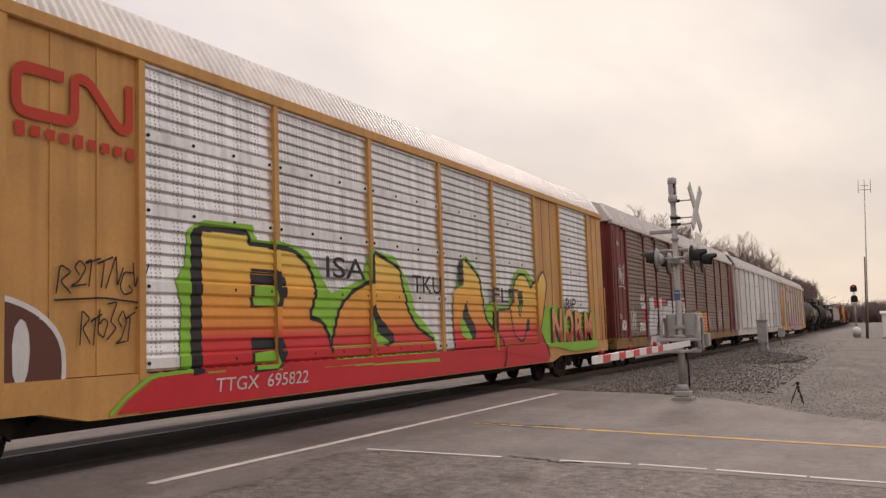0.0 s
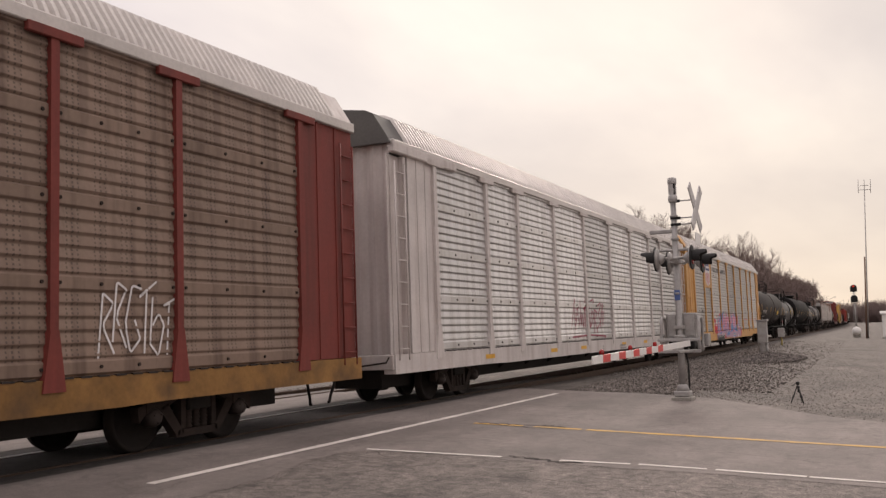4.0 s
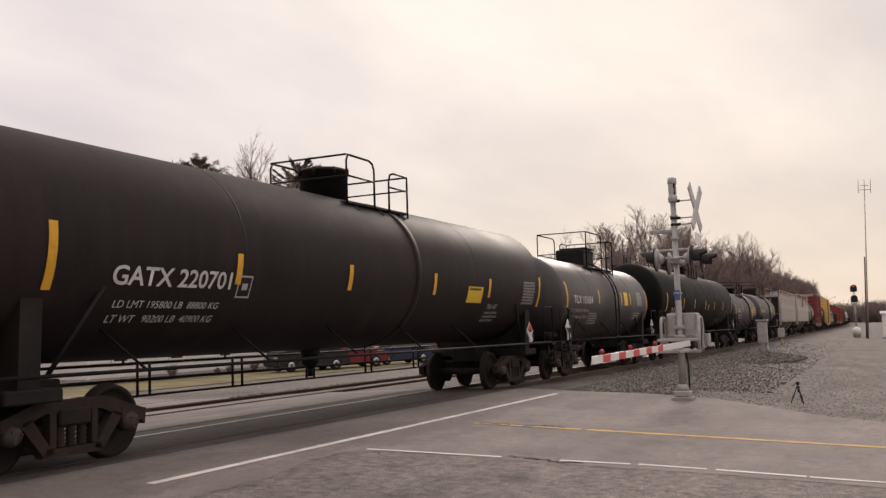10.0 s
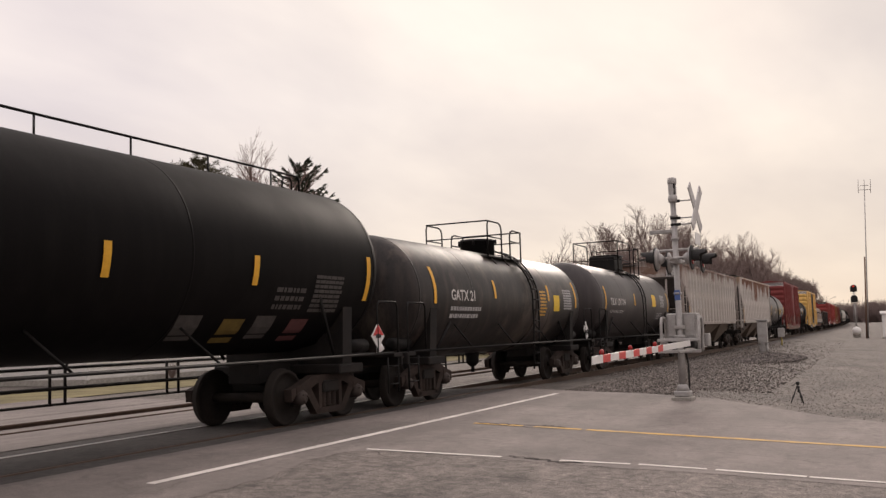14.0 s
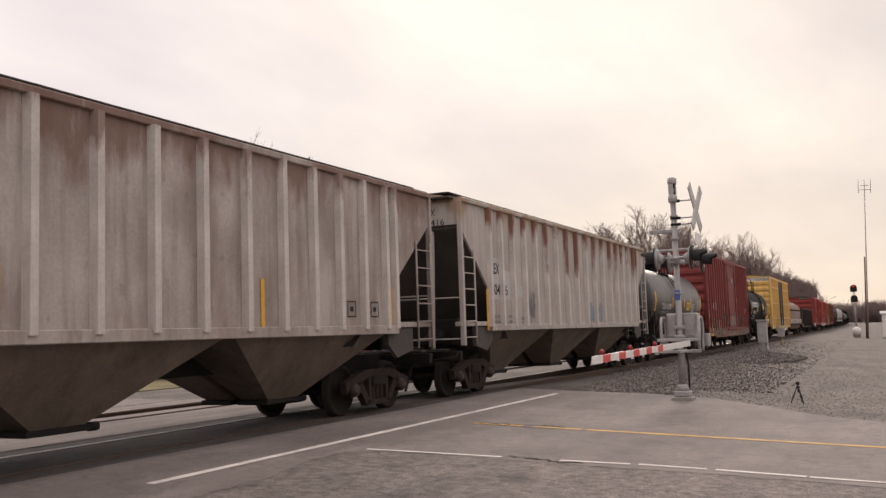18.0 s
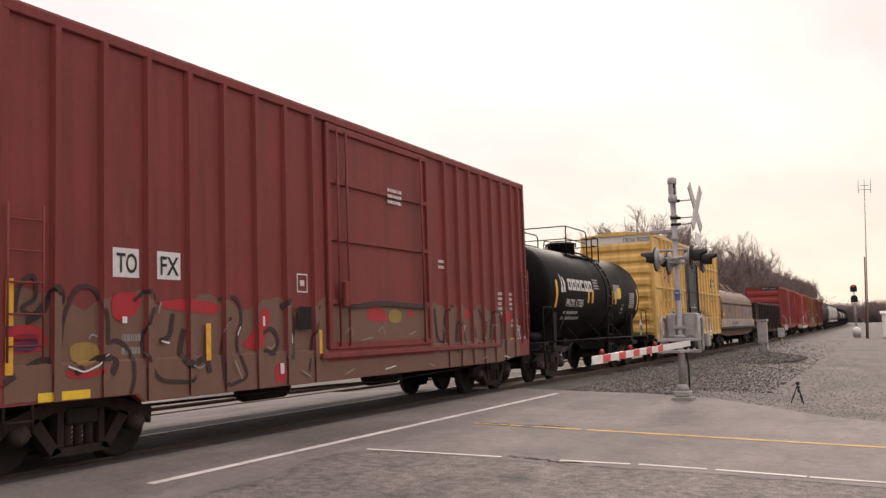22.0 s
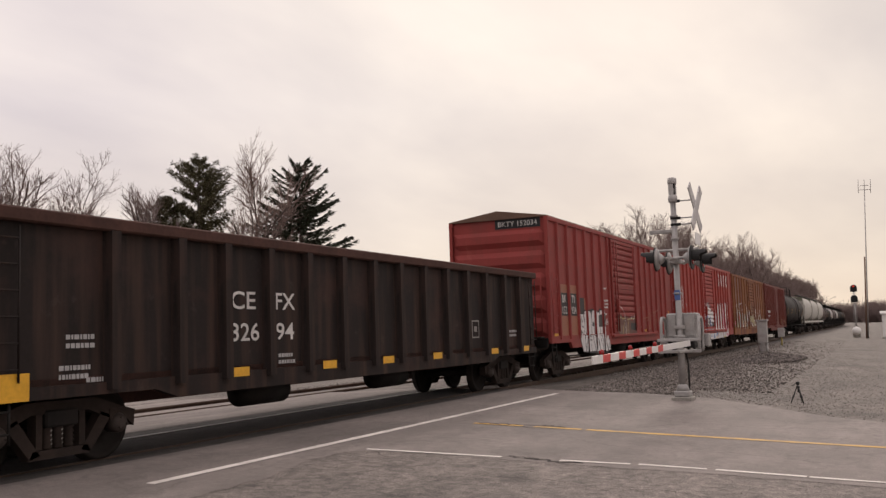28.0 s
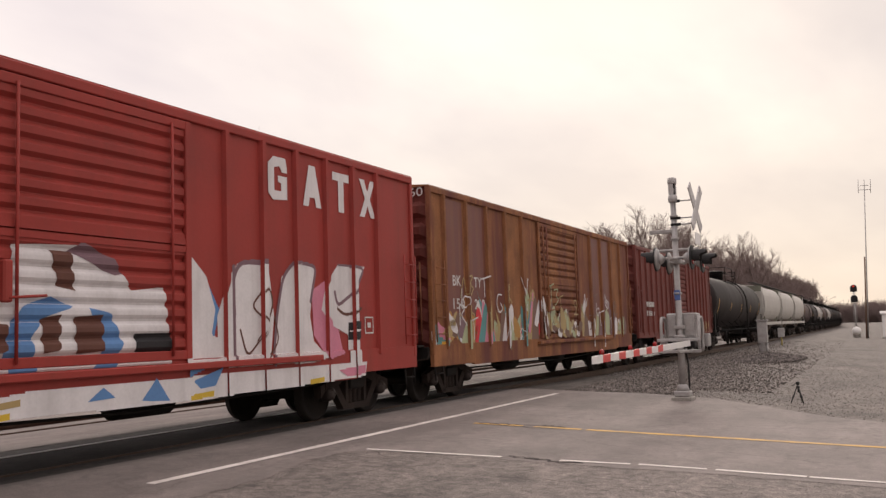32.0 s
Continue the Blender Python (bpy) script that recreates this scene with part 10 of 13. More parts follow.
for pts, mat in (([(-0.35, 1.68), (-0.2, 1.98), (0.35, 1.92), (0.55, 1.66)], faded_red), ([(0.5, 1.66), (0.55, 1.92), (1.05, 1.9), (1.0, 1.64)], ochre), ([(1.3, 1.75), (1.3, 1.92), (1.55, 1.92), (1.55, 1.75)], faded_red)):
    cloud(pts, mat, 0.008, murk_door)
# wandering dark outlines of the letters
dark_lines = [[(-7.75, 1.8), (-7.7, 2.1), (-7.5, 2.25), (-7.45, 1.95), (-7.7, 1.85), (-7.5, 1.75), (-7.3, 2.0)], [(-7.6, 1.7), (-7.35, 1.8), (-7.25, 2.15), (-7.1, 1.9)], [(-0.9, 1.95), (0.3, 2.02), (1.6, 1.98), (2.1, 1.96)], [(-7.15, 1.3), (-7.1, 1.75), (-6.9, 2.12), (-6.6, 2.1), (-6.48, 1.7), (-6.5, 1.4), (-6.3, 1.5), (-6.05, 1.35), (-6.02, 1.0), (-6.1, 0.82)], [(-7.9, 1.06), (-7.4, 1.3), (-7.15, 1.24)], [(-6.95, 1.12), (-6.5, 1.3), (-6.3, 1.22), (-6.4, 1.08)], [(-6.0, 1.95), (-5.8, 2.1), (-5.6, 2.02), (-5.75, 1.8), (-5.9, 1.4), (-5.6, 0.95), (-5.0, 0.9), (-4.9, 1.0)],
              [(-5.55, 1.45), (-5.35, 1.5), (-5.3, 1.8)], [(-5.1, 1.6), (-5.2, 1.25), (-4.95, 1.1), (-4.7, 1.25), (-4.62, 1.0)], [(-4.4, 2.0), (-3.95, 2.06), (-3.85, 1.7), (-4.0, 1.45), (-3.95, 1.2), (-3.75, 0.9), (-4.3, 0.78), (-4.35, 1.3), (-4.2, 1.75)], [(-3.4, 1.5), (-3.15, 1.62), (-2.95, 1.4), (-3.1, 1.2), (-3.35, 1.25)], [(-2.9, 1.9), (-2.7, 2.05), (-2.55, 1.6), (-2.7, 1.1)], [(-2.2, 0.9), (-2.0, 1.6), (-1.8, 1.95)],
              [(2.5, 1.95), (2.6, 1.3), (2.9, 1.2), (3.0, 1.9), (3.4, 2.02)], [(3.5, 1.0), (3.6, 1.7), (3.95, 1.5), (4.0, 1.1)], [(4.5, 1.9), (4.4, 1.3), (4.9, 1.1), (5.1, 1.6), (4.8, 1.95)], [(5.4, 1.1), (5.6, 1.9), (6.1, 1.9), (6.2, 1.3), (5.9, 1.05)]]
for n_, pts in enumerate(dark_lines):
    ribbon("outline", rounded(pts, 0.16), 0.05 + 0.02 * (n_ % 3), low_face, car, dull_edge, "", 0.020)
for n_, pts in enumerate(([(-7.08, 1.2), (-6.85, 1.12), (-6.6, 1.2), (-6.5, 1.32)], [(-6.75, 1.5), (-6.7, 1.56), (-6.62, 1.52)], [(-5.6, 1.8), (-5.55, 1.95)], [(-5.55, 1.45), (-5.4, 1.42)], [(-5.02, 1.12), (-4.85, 1.07), (-4.75, 1.12)], [(-4.25, 1.7), (-4.3, 1.55)], [(-4.0, 1.5), (-3.93, 1.62)], [(-4.12, 1.15), (-3.95, 0.88)], [(-3.3, 1.32), (-3.2, 1.28), (-3.1, 1.35)], [(-2.75, 1.35), (-2.65, 1.5)], [(-2.45, 0.92), (-2.2, 0.82)], [(-1.2, 0.8), (-0.9, 0.88)], [(0.2, 0.82), (0.6, 0.86)], [(2.0, 0.84), (2.3, 0.78)], [(2.75, 1.5), (2.85, 1.6), (2.9, 1.45)], [(3.8, 1.6), (3.85, 1.4)], [(4.5, 1.3), (4.6, 1.22)], [(5.5, 1.5), (5.62, 1.62), (5.7, 1.5)], [(6.1, 0.85), (6.4, 0.8)], [(4.8, 0.82), (5.0, 0.88)])):
    ribbon("paint_highlight", rounded(pts, 0.06), 0.022, low_face, car, M_FAINT if n_ % 3 else G_WHITE, "", 0.045)
for n_, pts in enumerate(([(-1.1, 1.5), (-0.95, 1.62), (-0.9, 1.45)], [(0.0, 1.5), (0.15, 1.6), (0.25, 1.45)], [(1.2, 1.42), (1.5, 1.5)], [(-0.6, 1.36), (-0.2, 1.4)])):
    ribbon("paint_highlight", rounded(pts, 0.06), 0.022, lambda x, z: -1.54, car, M_FAINT, "", 0.012)
for x_, z_, w_, h_ in ((-7.19, 1.22, 0.07, 0.12), (-6.2, 1.72, 0.08, 0.08), (-3.4, 1.7, 0.06, 0.14), (-2.95, 0.98, 0.1, 0.16), (-2.3, 1.8, 0.14, 0.18)):
    patch("sprayed_patch", x_, z_, w_, h_, flatf, car, G_WHITE, 0.062)
small_print(-6.2, 1.46, 0.4, 2, 0.16, flatf, car, M_FAINT, 31)
patch("plate", -2.34, 1.74, 0.36, 0.36, flatf, car, M_UNDER, 0.085, "dull steel defect-card plate")
for x_, z_, h_ in ((-4.65, 1.42, 0.5), (-7.85, 1.91, 0.5), (-7.85, 1.34, 0.4), (-1.87, 1.34, 0.42), (5.05, 1.45, 0.5)):
    patch("reflector", x_, z_, 0.10, h_, flatf, car, M_REFLECT, 0.06, "yellow reflective strip")
patch("notice", -7.1, 0.875, 0.74, 0.10, flatf, car, M_LABEL, 0.05, "yellow plate on the sill")
for q, z, w, r_ in ((6.0, 2.3, 0.28, 5), (6.75, 2.3, 0.35, 4), (6.8, 1.65, 0.5, 2), (2.75, 2.9, 0.3, 2)):
    small_print(q, z, w, r_, 0.12, flatf, car, seed=int(q * 9))
framed(-2.3, 2.3, 0.3, flatf, car, M_STENCIL)
patch("notice", 6.95, 1.15, 0.55, 0.22, flatf, car, M_LABEL, 0.02, "yellow notice near the corner")
scribble(7.0, 7.8, 0.98, 1.5, flatf, car, G_WHITE, 57, 8, 0.03, lift=0.02)

# yellow boxcar with the black door
car, half, face, cuts = boxcar(102.7, 118.85, 0.92, 5.21, "yellow boxcar with a black door and graffiti", M_BOX_YELLOW, (-6.52, -5.76, -4.98, -4.22, -3.46, -2.66, -1.82, 2.53, 3.33, 4.14, 5.0, 5.88, 6.75), (-1.58, 1.68), door_mat=M_DOOR_BLACK, door_style="framed", girts=(1.79, 3.03, 4.36), end_top=M_PLACARD, trucks=2.1, rib_d=0.08, rib_w=0.09)
flatf = lambda x, z: -1.46
words("FB", 0.36, -6.30, 2.62, flatf, car, M_INK, width=0.46)
words("OX", 0.36, -5.62, 2.62, flatf, car, M_INK, width=0.5)
words("5", 0.36, -6.92, 2.22, flatf, car, M_INK)
words("02", 0.36, -6.28, 2.22, flatf, car, M_INK, width=0.42)
words("50", 0.36, -5.55, 2.22, flatf, car, M_INK, width=0.42)
words("4", 0.36, -4.78, 2.22, flatf, car, M_INK)
words("next", 0.2, -7.15, 3.82, flatf, car, M_INK, width=0.42)
words("load", 0.2, -7.15, 3.62, flatf, car, M_INK, width=0.42)
words("any", 0.2, -4.75, 3.75, flatf, car, M_INK, width=0.36)
words("road", 0.2, -4.78, 3.55, flatf, car, M_INK, width=0.42)
bm = glyphs("FBOX 502504", 0.24, 1.15)
for v in bm.verts:
    v.co = Vector((-half + 0.06, -0.3 - v.co.x, 4.90 + v.co.z))
part("lettering", bm, M_INK, car)
bm = glyphs("EXCESS HEIGHT CAR", 0.16, 1.2)
for v in bm.verts:
    v.co = Vector((-half + 0.06, 1.40 - v.co.x, 4.74 + v.co.z))
part("lettering", bm, M_INK, car)
em_red, em_blue = paint_of("emblem_red", (0.42, 0.05, 0.06)), paint_of("emblem_blue", (0.09, 0.11, 0.34))
for pts, mt in (([(-6.35, 4.14), (-5.83, 3.9), (-5.78, 3.82), (-5.8, 3.72), (-6.35, 3.39), (-6.35, 3.55), (-5.98, 3.72), (-5.96, 3.79), (-6.34, 3.95)], em_red), ([(-5.05, 4.12), (-5.47, 3.89), (-5.5, 3.8), (-5.47, 3.71), (-5.05, 3.39), (-5.05, 3.6), (-5.3, 3.77), (-5.3, 3.82), (-5.05, 3.97)], em_red), ([(-6.29, 4.19), (-6.11, 4.31), (-5.74, 4.06), (-5.58, 3.99), (-5.52, 3.8), (-5.58, 3.63), (-5.7, 3.52), (-6.1, 3.33), (-6.12, 3.22), (-6.31, 3.33), (-5.76, 3.65), (-5.68, 3.74), (-5.71, 3.9), (-5.87, 3.95)], em_blue), ([(-5.58, 4.01), (-5.28, 4.21), (-5.27, 4.31), (-5.09, 4.2), (-5.54, 3.93)], em_blue), ([(-5.58, 3.5), (-5.52, 3.57), (-5.08, 3.32), (-5.27, 3.21), (-5.27, 3.3)], em_blue)):
    spray("emblem", [pts], face, car, mt, "red and blue crossed-arrow emblem", 0.010, 0.02, cuts)
for i in range(3):
    patch("name_block", 5.35 + 0.55 * i, 3.62, 0.42, 0.10, flatf, car, M_PLACARD, 0.012)
    patch("name_block", 5.35 + 0.55 * i, 3.45, 0.14, 0.28, flatf, car, M_PLACARD, 0.011)
for r_ in range(3):
    small_print(5.2, 3.08 - 0.22 * r_, 1.5, 1, 0.2, flatf, car, M_FAINT, r_ + 60)
yellow_low = lambda x, z: face(x, z) if z > 1.12 else min(face(x, z), -1.50)
art = Artist(car, yellow_low, cuts)
art.fill(G_BLACK, [(-5.61, 0.85), (-5.64, 1.48), (-5.44, 1.91), (-4.88, 2.16), (-3.99, 2.18), (-3.88, 1.77), (-3.47, 2.17), (-3.15, 1.98), (-2.83, 2.19), (-2.22, 2.2), (-1.96, 1.82), (-1.48, 2.07), (-1.37, 1.03), (-1.32, 0.62), (-2.12, 0.58), (-3.3, 0.56), (-5.53, 0.78)])
art.fill(G_BLACK, [(-6.47, 1.76), (-5.85, 1.74), (-5.9, 1.02), (-6.44, 1.06)])
art.fill(G_WHITE, [(-6.68, 0.92), (-6.7, 1.25), (-6.63, 1.68), (-6.47, 1.75), (-6.44, 0.91)])
art.line(G_WHITE, 0.07, [(-5.32, 0.83), (-5.5, 1.2), (-5.54, 1.62), (-5.35, 1.9), (-4.97, 2.07), (-4.7, 2.06), (-4.59, 1.88), (-4.4, 1.61), (-4.36, 1.15), (-4.51, 0.73)])
art.line(G_WHITE, 0.05, [(-5.2, 0.98), (-5.15, 1.39), (-4.71, 1.41), (-4.8, 1.06), (-5.03, 0.94)])
art.line(G_WHITE, 0.06, [(-4.65, 2.07), (-3.98, 2.12), (-3.91, 1.77)])
art.line(G_WHITE, 0.06, [(-3.91, 1.53), (-3.91, 0.74)])
art.fill(G_WHITE, [(-3.89, 1.29), (-3.77, 1.13), (-3.55, 0.6), (-3.91, 0.61)])
art.line(G_WHITE, 0.05, [(-3.92, 1.47), (-3.43, 2.09), (-3.19, 1.89), (-3.69, 1.35), (-3.22, 0.64)])
art.line(G_WHITE, 0.07, [(-3.14, 1.44), (-3.08, 1.75), (-2.69, 2.09), (-2.32, 2.11), (-1.98, 1.68), (-1.91, 1.05), (-2.11, 0.84)])
art.fill(M_BOX_YELLOW, [(-3.05, 1.57), (-2.37, 1.6), (-2.41, 1.28), (-3.03, 1.27)])
art.line(G_WHITE, 0.04, [(-3.14, 1.6), (-3.12, 1.22), (-2.32, 1.22), (-2.3, 1.63)])
art.fill(G_WHITE, [(-2.9, 1.05), (-2.83, 1.19), (-2.41, 1.23), (-2.29, 1.02), (-2.55, 0.87), (-2.81, 0.92)])
art.fill(G_WHITE, [(-2.11, 0.97), (-2.22, 1.33), (-2.08, 1.59), (-1.9, 1.41), (-1.94, 1.05)])
art.line(G_WHITE, 0.05, [(-1.91, 1.88), (-1.54, 2.05), (-1.5, 1.22)])
art.line(G_WHITE, 0.06, [(-2.09, 0.58), (-1.88, 0.91), (-1.68, 1.04)])
art.line(G_WHITE, 0.06, [(-1.7, 0.59), (-1.48, 0.85), (-1.61, 1.11)])
art.line(G_WHITE, 0.05, [(-6.39, 1.68), (-6.19, 1.72), (-5.85, 1.68), (-5.89, 1.49), (-5.84, 1.05), (-6.19, 1.09), (-6.41, 1.05)])
art.line(G_WHITE, 0.04, [(-5.11, 0.66), (-5.03, 0.81), (-4.9, 0.66), (-4.81, 0.81), (-4.67, 0.68), (-4.58, 0.78)])
words("IWR", 0.24, -6.36, 1.44, lambda x, z: -1.52, car, G_WHITE, width=0.44, lift=0.012, bold=0.004)
words("2DIE", 0.26, -6.38, 1.16, lambda x, z: -1.52, car, G_WHITE, width=0.50, lift=0.012, bold=0.004)
art = Artist(car, yellow_low, cuts)
art.fill(G_BLACK, [(1.93, 1.9), (2.11, 2.15), (2.66, 2.19), (3.27, 2.1), (3.63, 1.91), (5.25, 1.9), (5.24, 0.98), (4.99, 0.77), (2.04, 0.68)])
art.fill(G_WHITE, [(2.14, 1.44), (2.13, 1.9), (2.42, 2.03), (2.71, 1.88), (2.63, 1.43), (2.8, 0.99), (2.19, 0.93), (2.33, 1.22)])
art.fill(G_WHITE, [(2.86, 0.94), (2.92, 1.77), (3.36, 1.88), (3.44, 1.41), (3.5, 1.05), (3.62, 1.77), (4.11, 1.81), (4.04, 1.02), (3.56, 0.91)])
art.fill(G_WHITE, [(4.11, 0.95), (4.21, 1.68), (4.51, 1.78), (4.68, 1.39), (4.85, 1.78), (5.12, 1.76), (5.12, 0.98), (4.69, 0.94)])
art.fill(G_WHITE, [(2.07, 0.69), (2.13, 0.9), (5.0, 0.99), (5.0, 0.87), (3.22, 0.7)])
art.line(G_BLACK, 0.03, [(3.26, 1.77), (3.12, 1.42), (3.31, 1.01)])
art.line(G_BLACK, 0.03, [(3.93, 1.73), (3.78, 1.4), (3.9, 1.03)])
art.line(G_BLACK, 0.03, [(4.39, 1.58), (4.48, 1.1)])
art.fill(M_REFLECT, [(2.49, 1.64), (2.61, 1.64), (2.6, 1.21), (2.48, 1.2)])
patch("name_board", 6.1, 3.62, 1.95, 0.46, flatf, car, M_INK, 0.006, "black board behind the name")
for a, b, z, sd in ((2.1, 4.8, 2.1, 71), (2.2, 3.6, 2.5, 72), (-1.2, 0.2, 1.3, 73), (0.2, 1.3, 1.2, 74)):
    scribble(a, b, z, z + 0.4, lambda x, z: -1.53, car, G_WHITE if sd > 72 else M_FAINT, sd, 7, 0.02)
for q, z in ((-1.15, 3.3), (-1.1, 2.75), (0.6, 2.35)):
    framed(q, z, 0.22, lambda x, z: -1.475, car, M_STENCIL)
small_print(-0.6, 2.25, 1.7, 1, 0.08, lambda x, z: -1.475, car, seed=75)
patch("sprayed_patch", -2.35, 3.0, 0.28, 0.16, flatf, car, G_WHITE, 0.012)
patch("sprayed_patch", -2.32, 2.45, 0.32, 0.26, flatf, car, G_WHITE, 0.012)
framed(-3.8, 2.35, 0.26, flatf, car, M_INK)

RIBS_50 = (-7.4, -6.5, -5.6, -4.7, -3.8, -2.9, -2.05, 2.45, 3.32, 4.2, 5.08, 5.95, 6.8)
# red-oxide boxcar with black number patches
car, half, face, cuts = boxcar(153.7, 170.15, 1.05, 4.62, "faded red boxcar with white sprayed letters", M_BOX_RED, RIBS_50, (-1.7, 1.65), roof_mat=M_RUST_ROOF, end_top=M_BOX_RED, end_rows=5, peak=0.22, sill=(0.0, 0.17, 1.75))
flatf = lambda x, z: -1.46
tan_old = paint_of("old_tan_primer", (0.30, 0.12, 0.075))
for a, b in ((-7.3, -6.56), (-6.42, -5.66), (-5.52, -4.75)):
    patch("repaint_patch", (a + b) / 2, 1.95, b - a, 1.55 if a < -6 else 0.8, flatf, car, tan_old, 0.006, "old paint patch")
for a, b, t1, t2 in ((-7.22, -6.58, "BK", "152"), (-6.34, -5.7, "TY", "934")):
    patch("name_plate", (a + b) / 2, 2.15, b - a, 0.66, flatf, car, G_BLACK, 0.012, "black number patch")
    words(t1, 0.32, a + 0.13, 2.20, flatf, car, width=0.36, lift=0.02, bold=0.004)
    words(t2, 0.30, a + 0.10, 1.88, flatf, car, width=0.44, lift=0.02, bold=0.004)
patch("name_plate", -5.2, 2.12, 0.52, 0.5, flatf, car, G_BLACK, 0.012)
sill_face = lambda x, z: face(x, z) if z > 1.24 else min(face(x, z), -1.495)
G_SQUARE = paint_of("dark_grey_paint", (0.065, 0.06, 0.06))
art = Artist(car, sill_face, cuts)
art.fill(G_BLACK, [(-5.32, 0.72), (-5.65, 1.27), (-5.34, 1.31), (-5.62, 1.58), (-5.52, 1.85), (-5.21, 1.96), (-5.02, 1.89), (-4.91, 2.01), (-4.64, 2.02), (-4.51, 1.9), (-4.31, 2.03), (-4.05, 2.05), (-3.75, 1.99), (-3.6, 1.91), (-3.36, 2.0), (-3.15, 2.07), (-2.92, 2.03), (-2.77, 1.64), (-2.81, 1.41), (-2.72, 1.03), (-2.49, 0.63), (-3.95, 0.64)])
art.fill(G_WHITE, [(-5.29, 0.75), (-5.6, 1.26), (-5.31, 1.28), (-5.16, 1.31), (-5.46, 1.46), (-5.59, 1.57), (-5.42, 1.85), (-5.23, 1.93), (-5.08, 1.87), (-4.97, 1.61), (-5.0, 1.41), (-5.13, 1.27), (-5.06, 1.05), (-5.04, 0.73)])
art.fill(G_WHITE, [(-4.99, 0.73), (-5.06, 1.22), (-4.98, 1.45), (-4.92, 1.41), (-4.82, 1.2), (-4.87, 0.96), (-4.89, 0.72)])
art.fill(G_WHITE, [(-4.86, 0.73), (-4.77, 1.12), (-4.82, 1.32), (-4.98, 1.45), (-4.92, 1.69), (-5.02, 1.89), (-4.91, 1.97), (-4.73, 1.98), (-4.61, 1.85), (-4.54, 1.65), (-4.43, 1.62), (-4.59, 1.48), (-4.58, 1.27), (-4.48, 0.94), (-4.42, 0.72)])
art.fill(G_WHITE, [(-4.37, 0.72), (-4.53, 1.11), (-4.58, 1.44), (-4.41, 1.59), (-4.56, 1.67), (-4.56, 1.9), (-4.41, 1.99), (-4.26, 1.9), (-4.18, 1.67), (-4.24, 1.43), (-4.19, 1.09), (-3.97, 0.72)])
art.fill(G_WHITE, [(-3.91, 0.72), (-4.14, 1.09), (-4.21, 1.43), (-4.15, 1.69), (-4.17, 1.86), (-4.05, 1.99), (-3.84, 1.99), (-3.73, 1.86), (-3.7, 1.69), (-3.52, 1.6), (-3.71, 1.49), (-3.72, 1.25), (-3.6, 0.94), (-3.42, 0.71)])
art.fill(G_WHITE, [(-3.38, 0.71), (-3.63, 1.16), (-3.69, 1.42), (-3.49, 1.6), (-3.67, 1.73), (-3.6, 1.91), (-3.41, 1.95), (-3.27, 1.88), (-3.19, 2.0), (-2.95, 2.0), (-2.83, 1.77), (-2.79, 1.5), (-2.82, 1.13), (-2.53, 0.69)])
art.fill(G_WHITE, [(-2.46, 0.7), (-2.72, 1.03), (-2.5, 1.21), (-2.27, 0.97), (-2.24, 0.71)])
art.fill(G_SQUARE, [(-3.4, 1.85), (-2.79, 1.89), (-2.79, 1.48), (-3.41, 1.47)])
art.fill(G_SQUARE, [(-4.12, 1.64), (-3.91, 1.63), (-3.92, 1.48), (-4.14, 1.49)])
art.line(G_BLACK, 0.035, [(-5.25, 1.81), (-5.24, 1.67), (-5.15, 1.63)])
art.line(G_BLACK, 0.035, [(-5.25, 1.48), (-5.13, 1.5), (-5.09, 1.45)])
art.line(G_BLACK, 0.035, [(-5.09, 1.35), (-5.06, 0.93), (-4.99, 0.85)])
art.line(G_BLACK, 0.035, [(-3.95, 1.46), (-3.93, 1.08), (-3.85, 0.89)])
art.line(G_BLACK, 0.035, [(-4.1, 1.22), (-3.85, 1.19)])
art.line(G_BLACK, 0.035, [(-3.3, 1.45), (-3.23, 1.28), (-3.38, 1.15), (-3.3, 1.01)])
art.line(G_BLACK, 0.035, [(-3.25, 1.23), (-3.12, 1.12), (-3.03, 0.96)])
art.line(G_BLACK, 0.035, [(-3.17, 0.96), (-3.07, 0.69)])
art.line(G_BLACK, 0.05, [(-4.69, 1.2), (-4.42, 1.19)])
art.line(G_BLACK, 0.05, [(-4.69, 1.09), (-4.39, 1.08)])
art.line(G_BLACK, 0.03, [(-2.51, 1.06), (-2.37, 1.11), (-2.34, 0.97), (-2.52, 0.8), (-2.27, 0.79)])
words("WH", 0.26, -2.79, 1.53, flatf, car, G_WHITE, width=0.48, bold=0.008, lift=0.016)
bm = glyphs("BKTY 152034", 0.26, 1.3)
for v in bm.verts:
    v.co = Vector((-half + 0.045, -0.02 - v.co.x * 0.9, 4.38 + v.co.z * 0.8))
part("lettering", bm, M_STENCIL, car)
bm = bmesh.new()
bm.faces.new([bm.verts.new((-half + 0.06, y, z)) for y, z in ((-1.28, 4.32), (0.08, 4.32), (0.08, 4.62), (-1.28, 4.60))])
part("name_plate", bm, G_BLACK, car, "black band with the car's number")
scorch = paint_of("scorched_brown_spray", (0.12, 0.045, 0.035), streak=0.6, dirt=(0.20, 0.05, 0.04))
art = Artist(car, lambda x, z: -1.515, (), 0.05)
art.fill(scorch, smooth_poly([(-1.2, 1.1), (-1.25, 1.75), (-0.9, 1.95), (-0.4, 1.7), (0.1, 1.85), (0.7, 1.62), (1.3, 1.78), (1.5, 1.5), (1.45, 1.1)], 1))
art.fill(G_BLACK, [(0.55, 1.32), (0.6, 1.58), (1.45, 1.58), (1.45, 1.30)])
art.fill(murk, [(-1.05, 1.2), (-0.9, 1.5), (-0.2, 1.48), (0.3, 1.55), (0.4, 1.15)])
